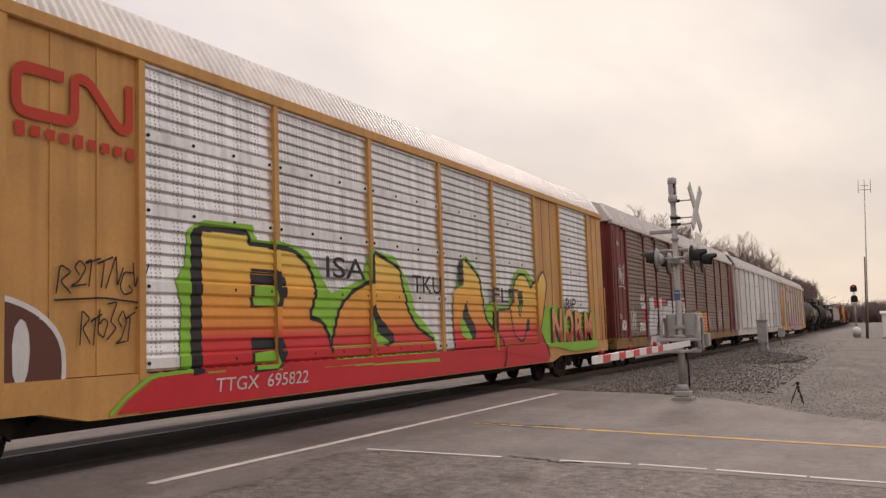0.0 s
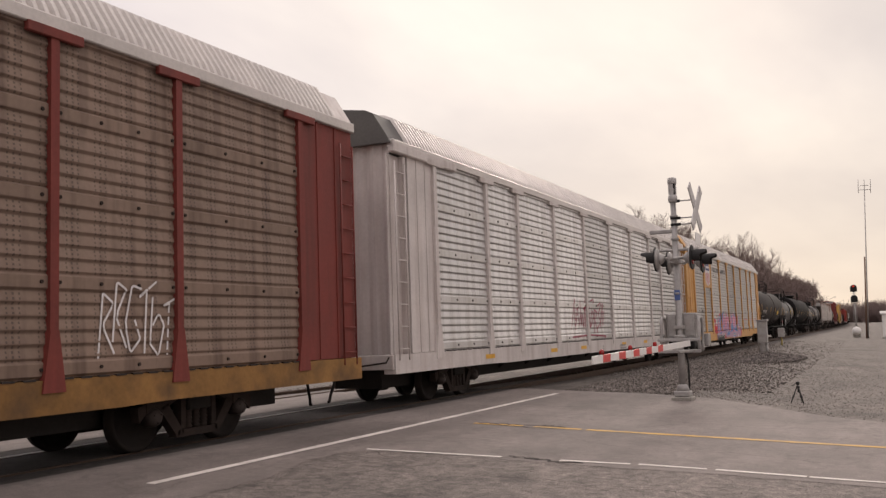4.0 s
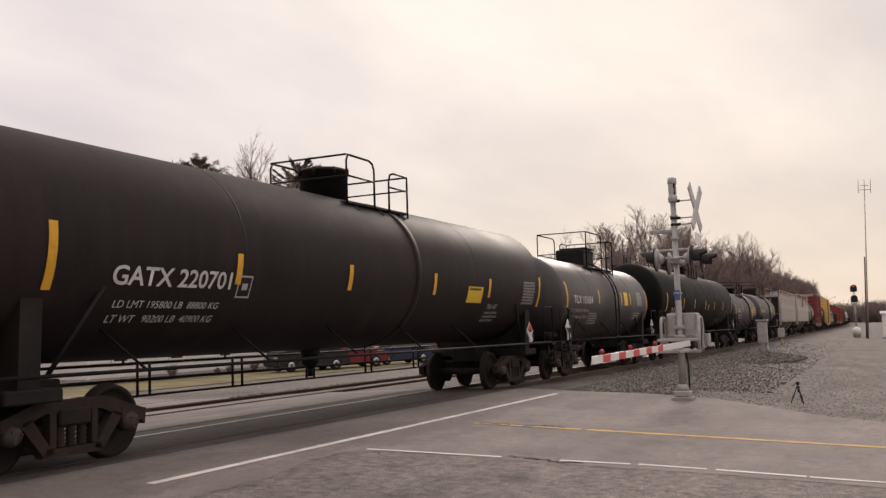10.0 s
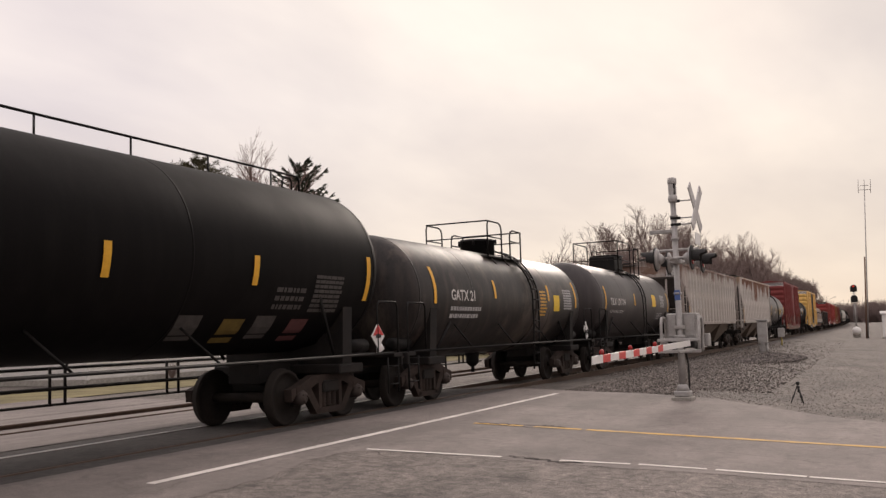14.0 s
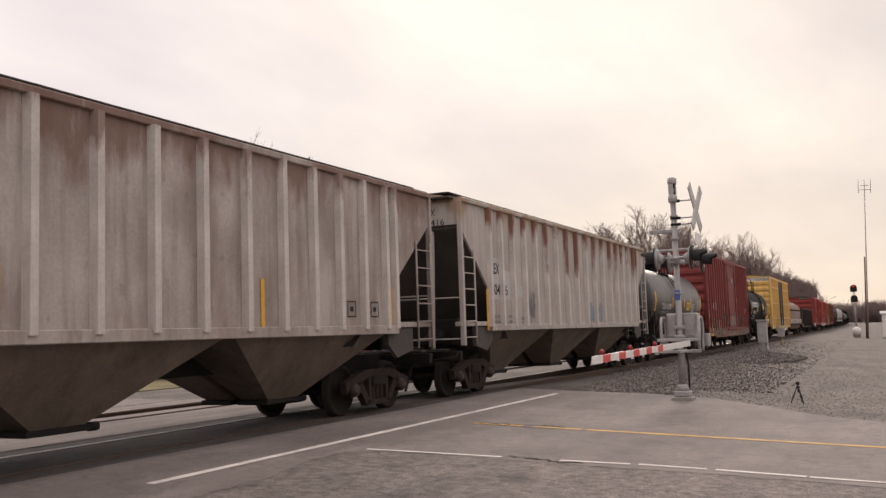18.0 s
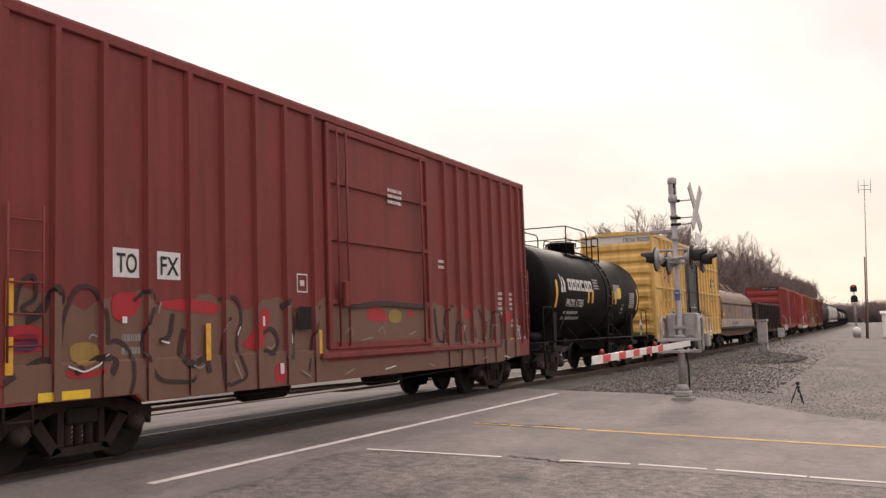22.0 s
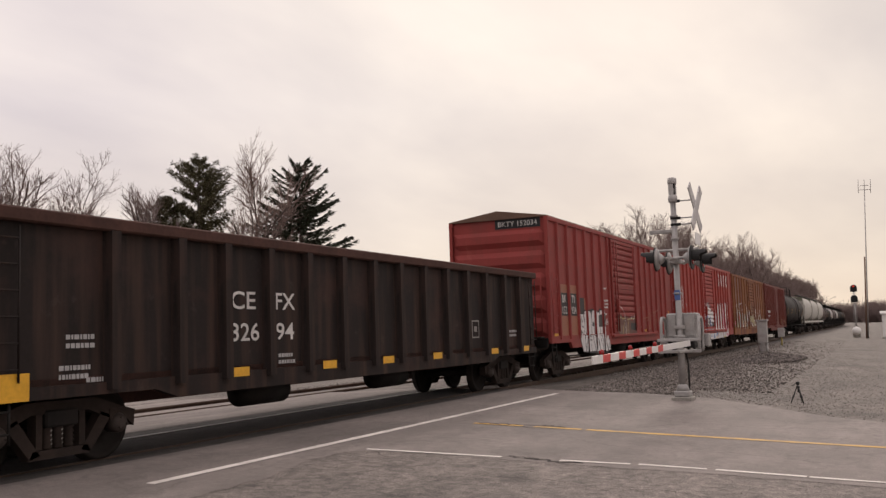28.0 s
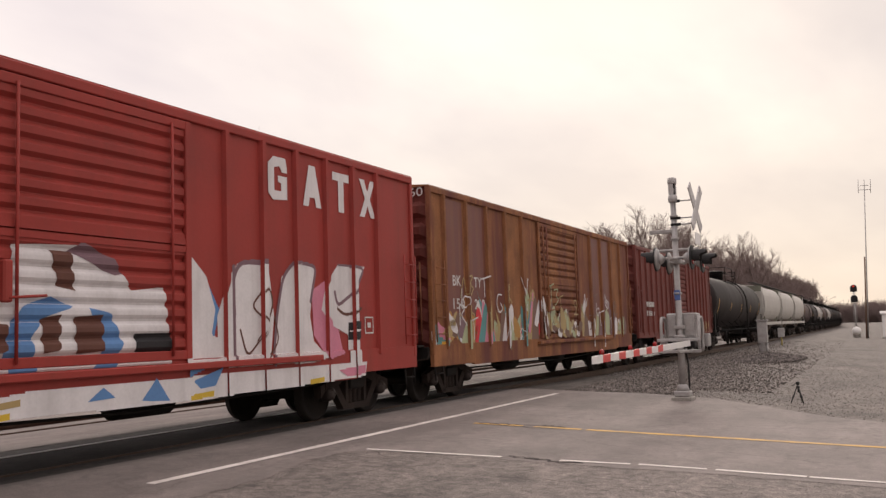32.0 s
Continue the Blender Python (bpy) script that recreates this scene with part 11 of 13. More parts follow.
for tone, wide, pts in ((G_TAN, 0.045, [(-1.1, 1.75), (-0.8, 1.8), (-0.55, 1.72), (-0.2, 1.76)]), (G_TAN, 0.04, [(0.1, 1.7), (0.5, 1.74), (1.0, 1.72), (1.4, 1.78)]), (G_WHITE, 0.025, [(-1.0, 2.1), (-0.7, 2.16), (-0.35, 2.0), (-0.2, 1.75)]), (G_WHITE, 0.025, [(-1.0, 2.1), (-0.95, 1.85), (-1.1, 1.72)]), (G_TAN, 0.035, [(-0.6, 1.1), (-0.5, 1.45), (-0.3, 1.6)]), (G_WHITE, 0.025, [(-0.2, 1.7), (-0.1, 1.5), (-0.15, 1.15)]), (G_TAN, 0.035, [(0.05, 1.1), (0.15, 1.5), (0.3, 1.7)]), (G_WHITE, 0.025, [(0.5, 1.85), (0.62, 1.72), (0.85, 1.84), (0.95, 1.66), (1.2, 1.86)])):
    art.line(tone, wide, pts)
scribble(2.2, 5.6, 1.2, 2.1, face, car, tan_old, 82, 8, 0.03, lift=0.02)
for q, z, w, r_ in ((-2.75, 2.7, 0.5, 1), (-2.75, 2.3, 0.65, 3), (-2.75, 1.85, 0.4, 1)):
    small_print(q, z, w, r_, 0.11, flatf, car, seed=int(z * 10))
patch("reflector", 7.35, 1.80, 0.10, 0.5, flatf, car, M_REFLECT, 0.03, "worn yellow reflective strip")
patch("reflector", 7.18, 1.32, 0.5, 0.24, flatf, car, M_REFLECT, 0.03, "yellow reflective patch")
for q in (-7.75, 3.0):
    patch("reflector", q, 1.22, 0.34, 0.2, flatf, car, M_REFLECT, 0.02, "yellow reflective patch")

# red boxcar with large white letters
car, half, face, cuts = boxcar(171.25, 187.72, 1.0, 4.55, "red boxcar with tan and white graffiti", M_BOX_RED2, RIBS_50, (-1.75, 1.68), end_rows=5, peak=0.2, sill=(0.2, 0.3, 2.15))
words("BK", 0.30, -7.10, 2.22, flatf, car, width=0.36, bold=0.004)
words("TY", 0.30, -6.32, 2.22, flatf, car, width=0.34, bold=0.004)
words("151", 0.32, -7.18, 1.80, flatf, car, width=0.42, bold=0.004)
words("945", 0.32, -6.36, 1.80, flatf, car, width=0.46, bold=0.004)
bm = glyphs("BKTY 15194", 0.2, 0.8)
for v in bm.verts:
    v.co = Vector((-half + 0.005, -0.58 - v.co.x, 4.36 + v.co.z))
part("lettering", bm, M_STENCIL, car)
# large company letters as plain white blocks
for i, x in enumerate((3.48, 4.42, 5.32, 6.22)):
    if i == 0:
        sh = [[(x, 3.66), (x, 4.12), (x + 0.14, 4.24), (x + 0.46, 4.24), (x + 0.5, 4.1), (x + 0.5, 4.02), (x + 0.36, 4.02), (x + 0.3, 4.1), (x + 0.16, 4.08), (x + 0.16, 3.70), (x + 0.34, 3.70), (x + 0.34, 3.84), (x + 0.26, 3.84), (x + 0.26, 3.94), (x + 0.5, 3.94), (x + 0.5, 3.58), (x + 0.12, 3.56)]]
    elif i == 1:
        sh = [[(x, 3.56), (x + 0.18, 4.24), (x + 0.36, 4.24), (x + 0.54, 3.56), (x + 0.38, 3.56), (x + 0.34, 3.72), (x + 0.2, 3.72), (x + 0.16, 3.56)]]
    elif i == 2:
        sh = [[(x + 0.18, 3.56), (x + 0.18, 4.1), (x, 4.1), (x, 4.24), (x + 0.54, 4.24), (x + 0.54, 4.1), (x + 0.36, 4.1), (x + 0.36, 3.56)]]
    else:
        sh = [[(x, 3.56), (x + 0.19, 3.9), (x, 4.24), (x + 0.17, 4.24), (x + 0.28, 4.03), (x + 0.39, 4.24), (x + 0.56, 4.24), (x + 0.37, 3.9), (x + 0.56, 3.56), (x + 0.39, 3.56), (x + 0.28, 3.77), (x + 0.17, 3.56)]]
    spray("company_letter", sh, flatf, car, G_WHITE, "large white company letter", 0.012)
low_face = lambda x, z: face(x, z) if z > 1.2 else min(face(x, z), -1.497)
pale, peach = paint_of("pale_mint_spray", (0.45, 0.44, 0.31), streak=0.3, dirt=(0.32, 0.25, 0.13)), paint_of("peach_tan_spray", (0.46, 0.31, 0.18), streak=0.3, dirt=(0.36, 0.27, 0.15))
blue_grey = paint_of("blue_grey_spray", (0.12, 0.12, 0.16), streak=0.3, dirt=(0.2, 0.15, 0.12))
spray("backdrop_stripe", [smooth_poly([(-7.5, 0.82), (-7.2, 1.2), (-6.8, 1.2), (-6.45, 1.36), (-6.1, 1.4), (-5.5, 1.55), (-5.0, 1.5), (-4.5, 1.5), (-4.0, 1.5), (-3.5, 1.5), (-3.0, 1.75), (-2.5, 1.45), (-2.25, 0.73), (-5.9, 0.73), (-6.05, 0.82)], 1)], low_face, car, blue_grey, "blue-grey sprayed background", 0.006, 0.02, cuts)
for n_, (pts, mt) in enumerate((([(-7.45, 0.84), (-7.15, 1.12), (-6.75, 1.18), (-6.95, 0.98), (-6.7, 0.84)], pale), ([(-6.85, 1.18), (-6.6, 1.05), (-6.62, 1.3)], pale),
        ([(-6.5, 1.02), (-6.05, 1.18), (-6.28, 1.38), (-6.12, 1.72), (-5.7, 1.66), (-5.95, 1.44), (-5.62, 1.36), (-5.78, 1.12), (-5.9, 0.9), (-6.25, 0.95), (-6.4, 0.84), (-6.0, 0.78), (-6.55, 0.84)], peach), ([(-6.0, 1.48), (-6.12, 1.75), (-5.72, 1.66), (-5.92, 1.46)], pale),
        ([(-5.9, 0.75), (-5.5, 1.0), (-5.35, 1.45), (-5.45, 1.84), (-5.15, 1.72), (-4.8, 1.82), (-4.98, 1.42), (-5.1, 1.28), (-4.75, 0.95), (-4.6, 0.74), (-5.0, 0.76), (-5.2, 1.1), (-5.25, 0.75)], peach), ([(-5.5, 1.66), (-5.42, 1.9), (-5.1, 1.84), (-4.8, 1.9), (-4.85, 1.68), (-5.15, 1.62)], pale),
        ([(-4.7, 1.36), (-4.42, 1.4), (-4.45, 1.05), (-4.2, 0.95), (-4.12, 1.3), (-4.25, 1.72), (-3.85, 1.72), (-3.8, 1.2), (-3.9, 0.8), (-4.35, 0.76), (-4.62, 0.9)], peach), ([(-4.35, 1.66), (-4.3, 1.9), (-3.95, 1.96), (-3.7, 1.8), (-3.85, 1.62)], pale),
        ([(-3.7, 0.75), (-3.6, 1.4), (-3.5, 1.66), (-3.2, 1.72), (-3.3, 1.35), (-3.0, 1.15), (-3.2, 0.85)], peach), ([(-3.55, 1.6), (-3.3, 1.84), (-2.9, 1.92), (-2.75, 1.5), (-2.6, 1.25), (-2.3, 0.74), (-2.75, 0.76), (-2.95, 1.0), (-3.35, 1.02), (-2.95, 1.25), (-3.1, 1.7)], pale))):
    spray("letter", [pts], low_face, car, mt, "spiky tan and mint sprayed lettering", 0.011 + 0.0006 * n_, 0.02, cuts)
for n_, pts in enumerate(([(-5.3, 1.6), (-5.2, 1.0), (-5.02, 0.8)], [(-4.55, 1.3), (-4.5, 0.95)], [(-3.98, 1.6), (-3.95, 1.0)], [(-6.3, 1.1), (-5.95, 1.05)], [(-3.4, 1.4), (-3.0, 1.0), (-3.4, 0.9)], [(-2.7, 1.3), (-2.55, 1.0)], [(-6.9, 1.0), (-6.7, 0.9)])):
    ribbon("paint_line", rounded(pts, 0.1), 0.045, low_face, car, blue_grey, "", 0.045)
for x_, z_ in ((-7.24, 1.26), (-7.1, 1.36), (-5.05, 1.97), (-3.02, 1.98), (-2.5, 1.6), (-7.35, 1.17)):
    spray("dot", [[(x_ + 0.05 * math.cos(q), z_ + 0.06 * math.sin(q)) for q in (0, 0.8, 1.6, 2.4, 3.2, 4.0, 4.8, 5.6)]], face, car, pale, "", 0.012, 0.02, cuts)
for x_ in (-7.17, -4.3):
    patch("reflector", x_, 0.98 if x_ < -7 else 0.8, 0.5, 0.22 if x_ < -7 else 0.12, flatf, car, M_REFLECT, 0.06, "yellow reflective patch")
def door_face(x, z):
    """The ridged door's relief."""
    u = (z - 1.32) % 0.20
    return -(1.452 + 0.05 * max(0.0, min(1.0, u / 0.05, (0.18 - u) / 0.05)))


G_MAUVE = paint_of("grey_mauve_spray", (0.20, 0.12, 0.14))
for sh, mt, up in (([(-1.24, 2.07), (-1.14, 2.54), (-0.21, 2.58), (0.41, 2.31), (0.61, 2.08), (1.18, 2.14), (1.3, 1.08), (-1.6, 1.1), (-1.6, 1.9)], G_WHITE, 0.006), ([(-1.3, 1.49), (-1.03, 1.86), (-0.66, 1.98), (-0.3, 1.87), (-0.7, 1.76), (-0.88, 1.57), (-0.82, 1.1), (-1.18, 1.12)], G_BLUE, 0.009), ([(-0.09, 1.86), (0.25, 1.8), (0.45, 1.45), (0.3, 1.08), (-0.12, 1.06), (0.12, 1.32)], G_BLUE, 0.009),
                   ([(-0.77, 1.74), (-0.5, 1.78), (-0.5, 1.38), (-0.74, 1.35)], G_BROWN, 0.012), ([(-0.3, 1.76), (0.12, 1.78), (0.15, 1.34), (-0.27, 1.33)], G_BROWN, 0.012), ([(-1.6, 1.35), (-1.6, 1.7), (-1.2, 1.68), (-1.2, 1.38)], G_BROWN, 0.012), ([(0.65, 1.32), (0.65, 1.55), (1.3, 1.55), (1.3, 1.3)], G_BLACK, 0.012), ([(-0.55, 2.1), (-0.65, 2.5), (-0.35, 2.5), (-0.3, 2.05)], G_BROWN, 0.012), ([(-0.4, 2.5), (-0.2, 2.62), (0.3, 2.45), (0.45, 2.26), (0.3, 2.25)], G_MAUVE, 0.012)):
    spray("paint_field", [sh], door_face, car, mt, "sprayed shape across the door", up, 0.025)
giant_face = lambda x, z: face(x, z) if z > 1.2 else min(face(x, z), -1.50)
art = Artist(car, giant_face, cuts)
art.fill(G_BLUE, [(1.73, 2.38), (2.03, 2.26), (2.3, 1.86), (2.16, 1.42), (1.99, 1.07), (1.61, 0.96)])
art.fill(G_WHITE, [(1.57, 1.09), (1.58, 2.46), (1.74, 2.56), (2.03, 2.31), (2.21, 1.86), (2.13, 1.51), (2.51, 1.41), (2.31, 1.06)])
art.fill(G_WHITE, [(2.27, 1.06), (2.25, 1.77), (2.51, 2.32), (2.72, 2.53), (3.39, 2.58), (3.49, 2.36), (3.58, 1.78), (3.47, 1.05)])
art.fill(G_WHITE, [(3.54, 1.05), (3.65, 1.78), (3.79, 2.37), (4.15, 2.64), (4.72, 2.59), (4.56, 1.78), (4.66, 1.37), (5.07, 1.1), (4.56, 1.03)])
art.fill(G_PINK, [(4.62, 2.19), (5.01, 2.36), (5.37, 1.67), (5.56, 1.14), (5.07, 1.07), (4.66, 1.47)])
art.fill(G_WHITE, [(4.9, 1.88), (5.05, 2.31), (5.43, 2.64), (6.33, 2.66), (6.06, 2.22), (6.11, 1.56), (6.11, 0.79), (5.72, 0.76), (5.72, 1.46), (5.23, 1.62)])
art.line(G_MAUVE, 0.07, [(2.63, 1.77), (2.6, 2.32), (2.77, 2.55), (3.43, 2.59)])
art.line(G_MAUVE, 0.06, [(2.62, 2.51), (2.63, 1.04)])
art.line(G_MAUVE, 0.06, [(3.54, 1.01), (3.65, 1.78), (3.83, 2.39), (4.15, 2.64), (4.77, 2.59), (4.57, 1.98)])
art.line(G_MAUVE, 0.06, [(5.43, 2.64), (6.33, 2.64), (6.01, 2.22), (5.39, 1.94), (5.31, 2.21)])
art.line(G_BROWN, 0.035, [(2.75, 1.59), (2.91, 1.17), (3.31, 1.49), (3.58, 1.97), (3.45, 2.26), (3.01, 1.92), (3.46, 1.66), (3.16, 1.4)])
art.line(G_BROWN, 0.03, [(3.29, 1.06), (3.71, 1.39), (3.58, 1.78)])
art.line(G_BROWN, 0.05, [(5.38, 1.91), (5.65, 1.78), (6.21, 1.92)])
art.fill(G_BLACK, [(5.74, 1.67), (6.17, 1.69), (6.15, 1.38), (5.72, 1.37)])
art.line(G_WHITE, 0.02, [(5.77, 1.52), (6.16, 1.54)])
art.fill(G_WHITE, [(-1.69, 0.67), (-1.69, 0.88), (-0.81, 0.97), (6.27, 0.98), (6.2, 0.73), (1.68, 0.66), (-0.15, 0.67)])
art.fill(G_BLUE, [(0.71, 0.72), (0.98, 0.99), (1.22, 0.69)])
art.fill(G_BLUE, [(1.69, 0.91), (2.31, 1.06), (2.14, 0.82), (1.83, 0.8)])
art.fill(G_SUN, [(1.61, 0.73), (2.11, 0.76), (2.1, 0.67), (1.62, 0.66)])
art.fill(G_SUN, [(4.46, 0.77), (4.88, 0.79), (4.87, 0.71), (4.46, 0.69)])
art.fill(G_SUN, [(-1.52, 0.72), (-1.2, 0.75), (-1.2, 0.68), (-1.53, 0.66)])
art.fill(G_TAN, [(-1.55, 0.84), (-1.07, 0.88), (-1.07, 0.81), (-1.55, 0.77)])
art.fill(G_PINK, [(5.32, 0.88), (6.21, 0.92), (6.2, 0.77), (5.59, 0.76)])
art.fill(G_BLUE, [(-0.15, 0.78), (0.09, 0.93), (0.28, 0.8)])
scribble(-7.5, -6.6, 2.6, 3.3, flatf, car, G_WHITE, 91, 9, 0.028, lift=0.02)
framed(6.45, 1.62, 0.3, flatf, car, M_STENCIL)

# rusty brown boxcar covered in graffiti
car, half, face, cuts = boxcar(188.5, 204.85, 1.0, 4.5, "rusting brown boxcar covered in faded graffiti", M_BOX_RUST, (-7.5, -6.34, -5.15, -3.98, -2.81, 3.3, 4.5, 5.7, 6.9), (-1.6, 2.0), end_rows=7, end_mat=M_BOX_DARK, peak=0.12, sill=(0.24, 0.28, 2.0))
words("BK", 0.32, -7.1, 2.45, flatf, car, width=0.44, bold=0.004)
words("TY", 0.32, -5.95, 2.45, flatf, car, width=0.44, bold=0.004)
words("150", 0.32, -7.1, 1.95, flatf, car, width=0.6, bold=0.004)
words("260", 0.32, -5.95, 1.95, flatf, car, width=0.6, bold=0.004)
bm = glyphs("150260", 0.26, 0.95)
for v in bm.verts:
    v.co = Vector((-half - 0.0, -0.4 - v.co.x, 4.28 + v.co.z))
part("lettering", bm, M_STENCIL, car)
for a, b in ((-7.35, -6.5), (-6.15, -5.35), (3.6, 4.3), (4.75, 5.5)):
    patch("repaint_patch", (a + b) / 2, 3.05, b - a, 2.5, flatf, car, paint_of("plum_brown_paint", (0.17, 0.062, 0.052), streak=0.6, dirt=(0.22, 0.09, 0.05)), 0.006, "plum-brown painted panel")
wild = [G_WHITE, G_TAN, G_TEAL, murk, G_MINT, G_RED, G_TAN, G_MAUVE, paint_of("ochre_spray", (0.42, 0.22, 0.06)), G_PINK]
shards(-7.9, -5.0, 1.04, 2.5, face, car, wild, 51, 38, cuts, 0.010)
shards(-5.0, -1.7, 0.80, 2.6, face, car, wild, 54, 44, cuts, 0.010)
shards(-1.35, 1.75, 1.15, 2.5, lambda x, z: -1.54, car, [G_TAN, G_MINT, murk, G_WHITE], 52, 34)
shards(2.2, 4.8, 0.82, 2.4, face, car, [G_WHITE, murk, G_TAN, G_MAUVE, G_MINT], 53, 30, cuts, 0.010)
shards(4.8, 7.5, 1.04, 2.3, face, car, [G_WHITE, murk, G_TAN, G_MAUVE, G_MINT], 55, 26, cuts, 0.010)
patch("reflector", -7.6, 1.15, 0.3, 0.22, flatf, car, M_REFLECT, 0.02, "yellow reflective patch")

# plain dark red boxcar behind it
car, half, face, cuts = boxcar(206.0, 222.3, 1.0, 4.5, "dark red-brown boxcar with small graffiti", M_BOX_DARK, RIBS_50, (-1.7, 1.65), end_rows=5)
throw_up("ksu", 3.2, 7.0, 1.0, 1.7, face, car, [G_TAN, faded], None, None, cuts, seed=20)
small_print(-6.6, 2.2, 1.2, 2, 0.35, face, car, seed=99)
# ---- covered hoppers, coil car, gondola ----
M_HOP = surface("dirty_grey_hopper_paint", (0.46, 0.425, 0.395), 0.6, vary=0.18, scale=0.9, grain=20, bump=0.05, streak=0.45, dirt=(0.20, 0.145, 0.115))
M_HOP_RIB = surface("pale_hopper_rib", (0.57, 0.53, 0.495), 0.6, vary=0.2, scale=1.5, grain=20, streak=0.5, dirt=(0.28, 0.19, 0.15))
M_HOP_RIB_RUSTY = surface("rusting_hopper_rib", (0.60, 0.56, 0.525), 0.6, vary=0.2, scale=1.5, grain=20, streak=0.4, dirt=(0.30, 0.20, 0.15))
edge_rust(M_HOP_RIB, (0.17, 0.075, 0.05), 2.9, 4.25, 1.6, 0.7)
edge_rust(M_HOP_RIB_RUSTY, (0.19, 0.072, 0.038), 1.9, 4.3, 1.4, 0.9)
M_HOP_DARK = surface("stained_hopper_paint", (0.43, 0.385, 0.355), 0.65, vary=0.25, scale=0.9, grain=20, bump=0.05, streak=0.55, dirt=(0.15, 0.10, 0.078))
stained(M_HOP_DARK, (0.22, 0.165, 0.14), 0.8, 0.44, 0.66, 0.7, (1, 1, 0.5))
edge_rust(M_HOP_DARK, (0.17, 0.085, 0.06), 2.6, 4.3, 0.8, 0.75)
stained(M_HOP_DARK, (0.16, 0.12, 0.10), 3.2, 0.60, 0.74, 0.6)
stained(M_HOP_DARK, (0.52, 0.48, 0.44), 1.6, 0.58, 0.72, 0.7, (1.5, 1, 0.3))
stained(M_HOP, (0.25, 0.16, 0.12), 0.6, 0.55, 0.75, 0.7, (1, 1, 0.5))
edge_rust(M_HOP, (0.34, 0.22, 0.13), 3.2, 4.5, 1.2, 0.7)
stained(M_HOP, (0.30, 0.12, 0.06), 2.6, 0.67, 0.78, 0.6, (1, 1, 0.4))
M_RUST = surface("rust_streak", (0.20, 0.125, 0.095), 0.85, vary=0.4, scale=3, grain=25, dirty=0.6, dirt=(0.32, 0.24, 0.19))
M_HOP_LOW = surface("brown_dusty_hopper", (0.16, 0.125, 0.10), 0.75, vary=0.3, scale=1.2, streak=0.5, dirt=(0.08, 0.06, 0.05))
# Dark tone that stands in for shade on end slopes and bolster webs.
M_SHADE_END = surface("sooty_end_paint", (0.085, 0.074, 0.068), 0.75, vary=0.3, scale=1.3)


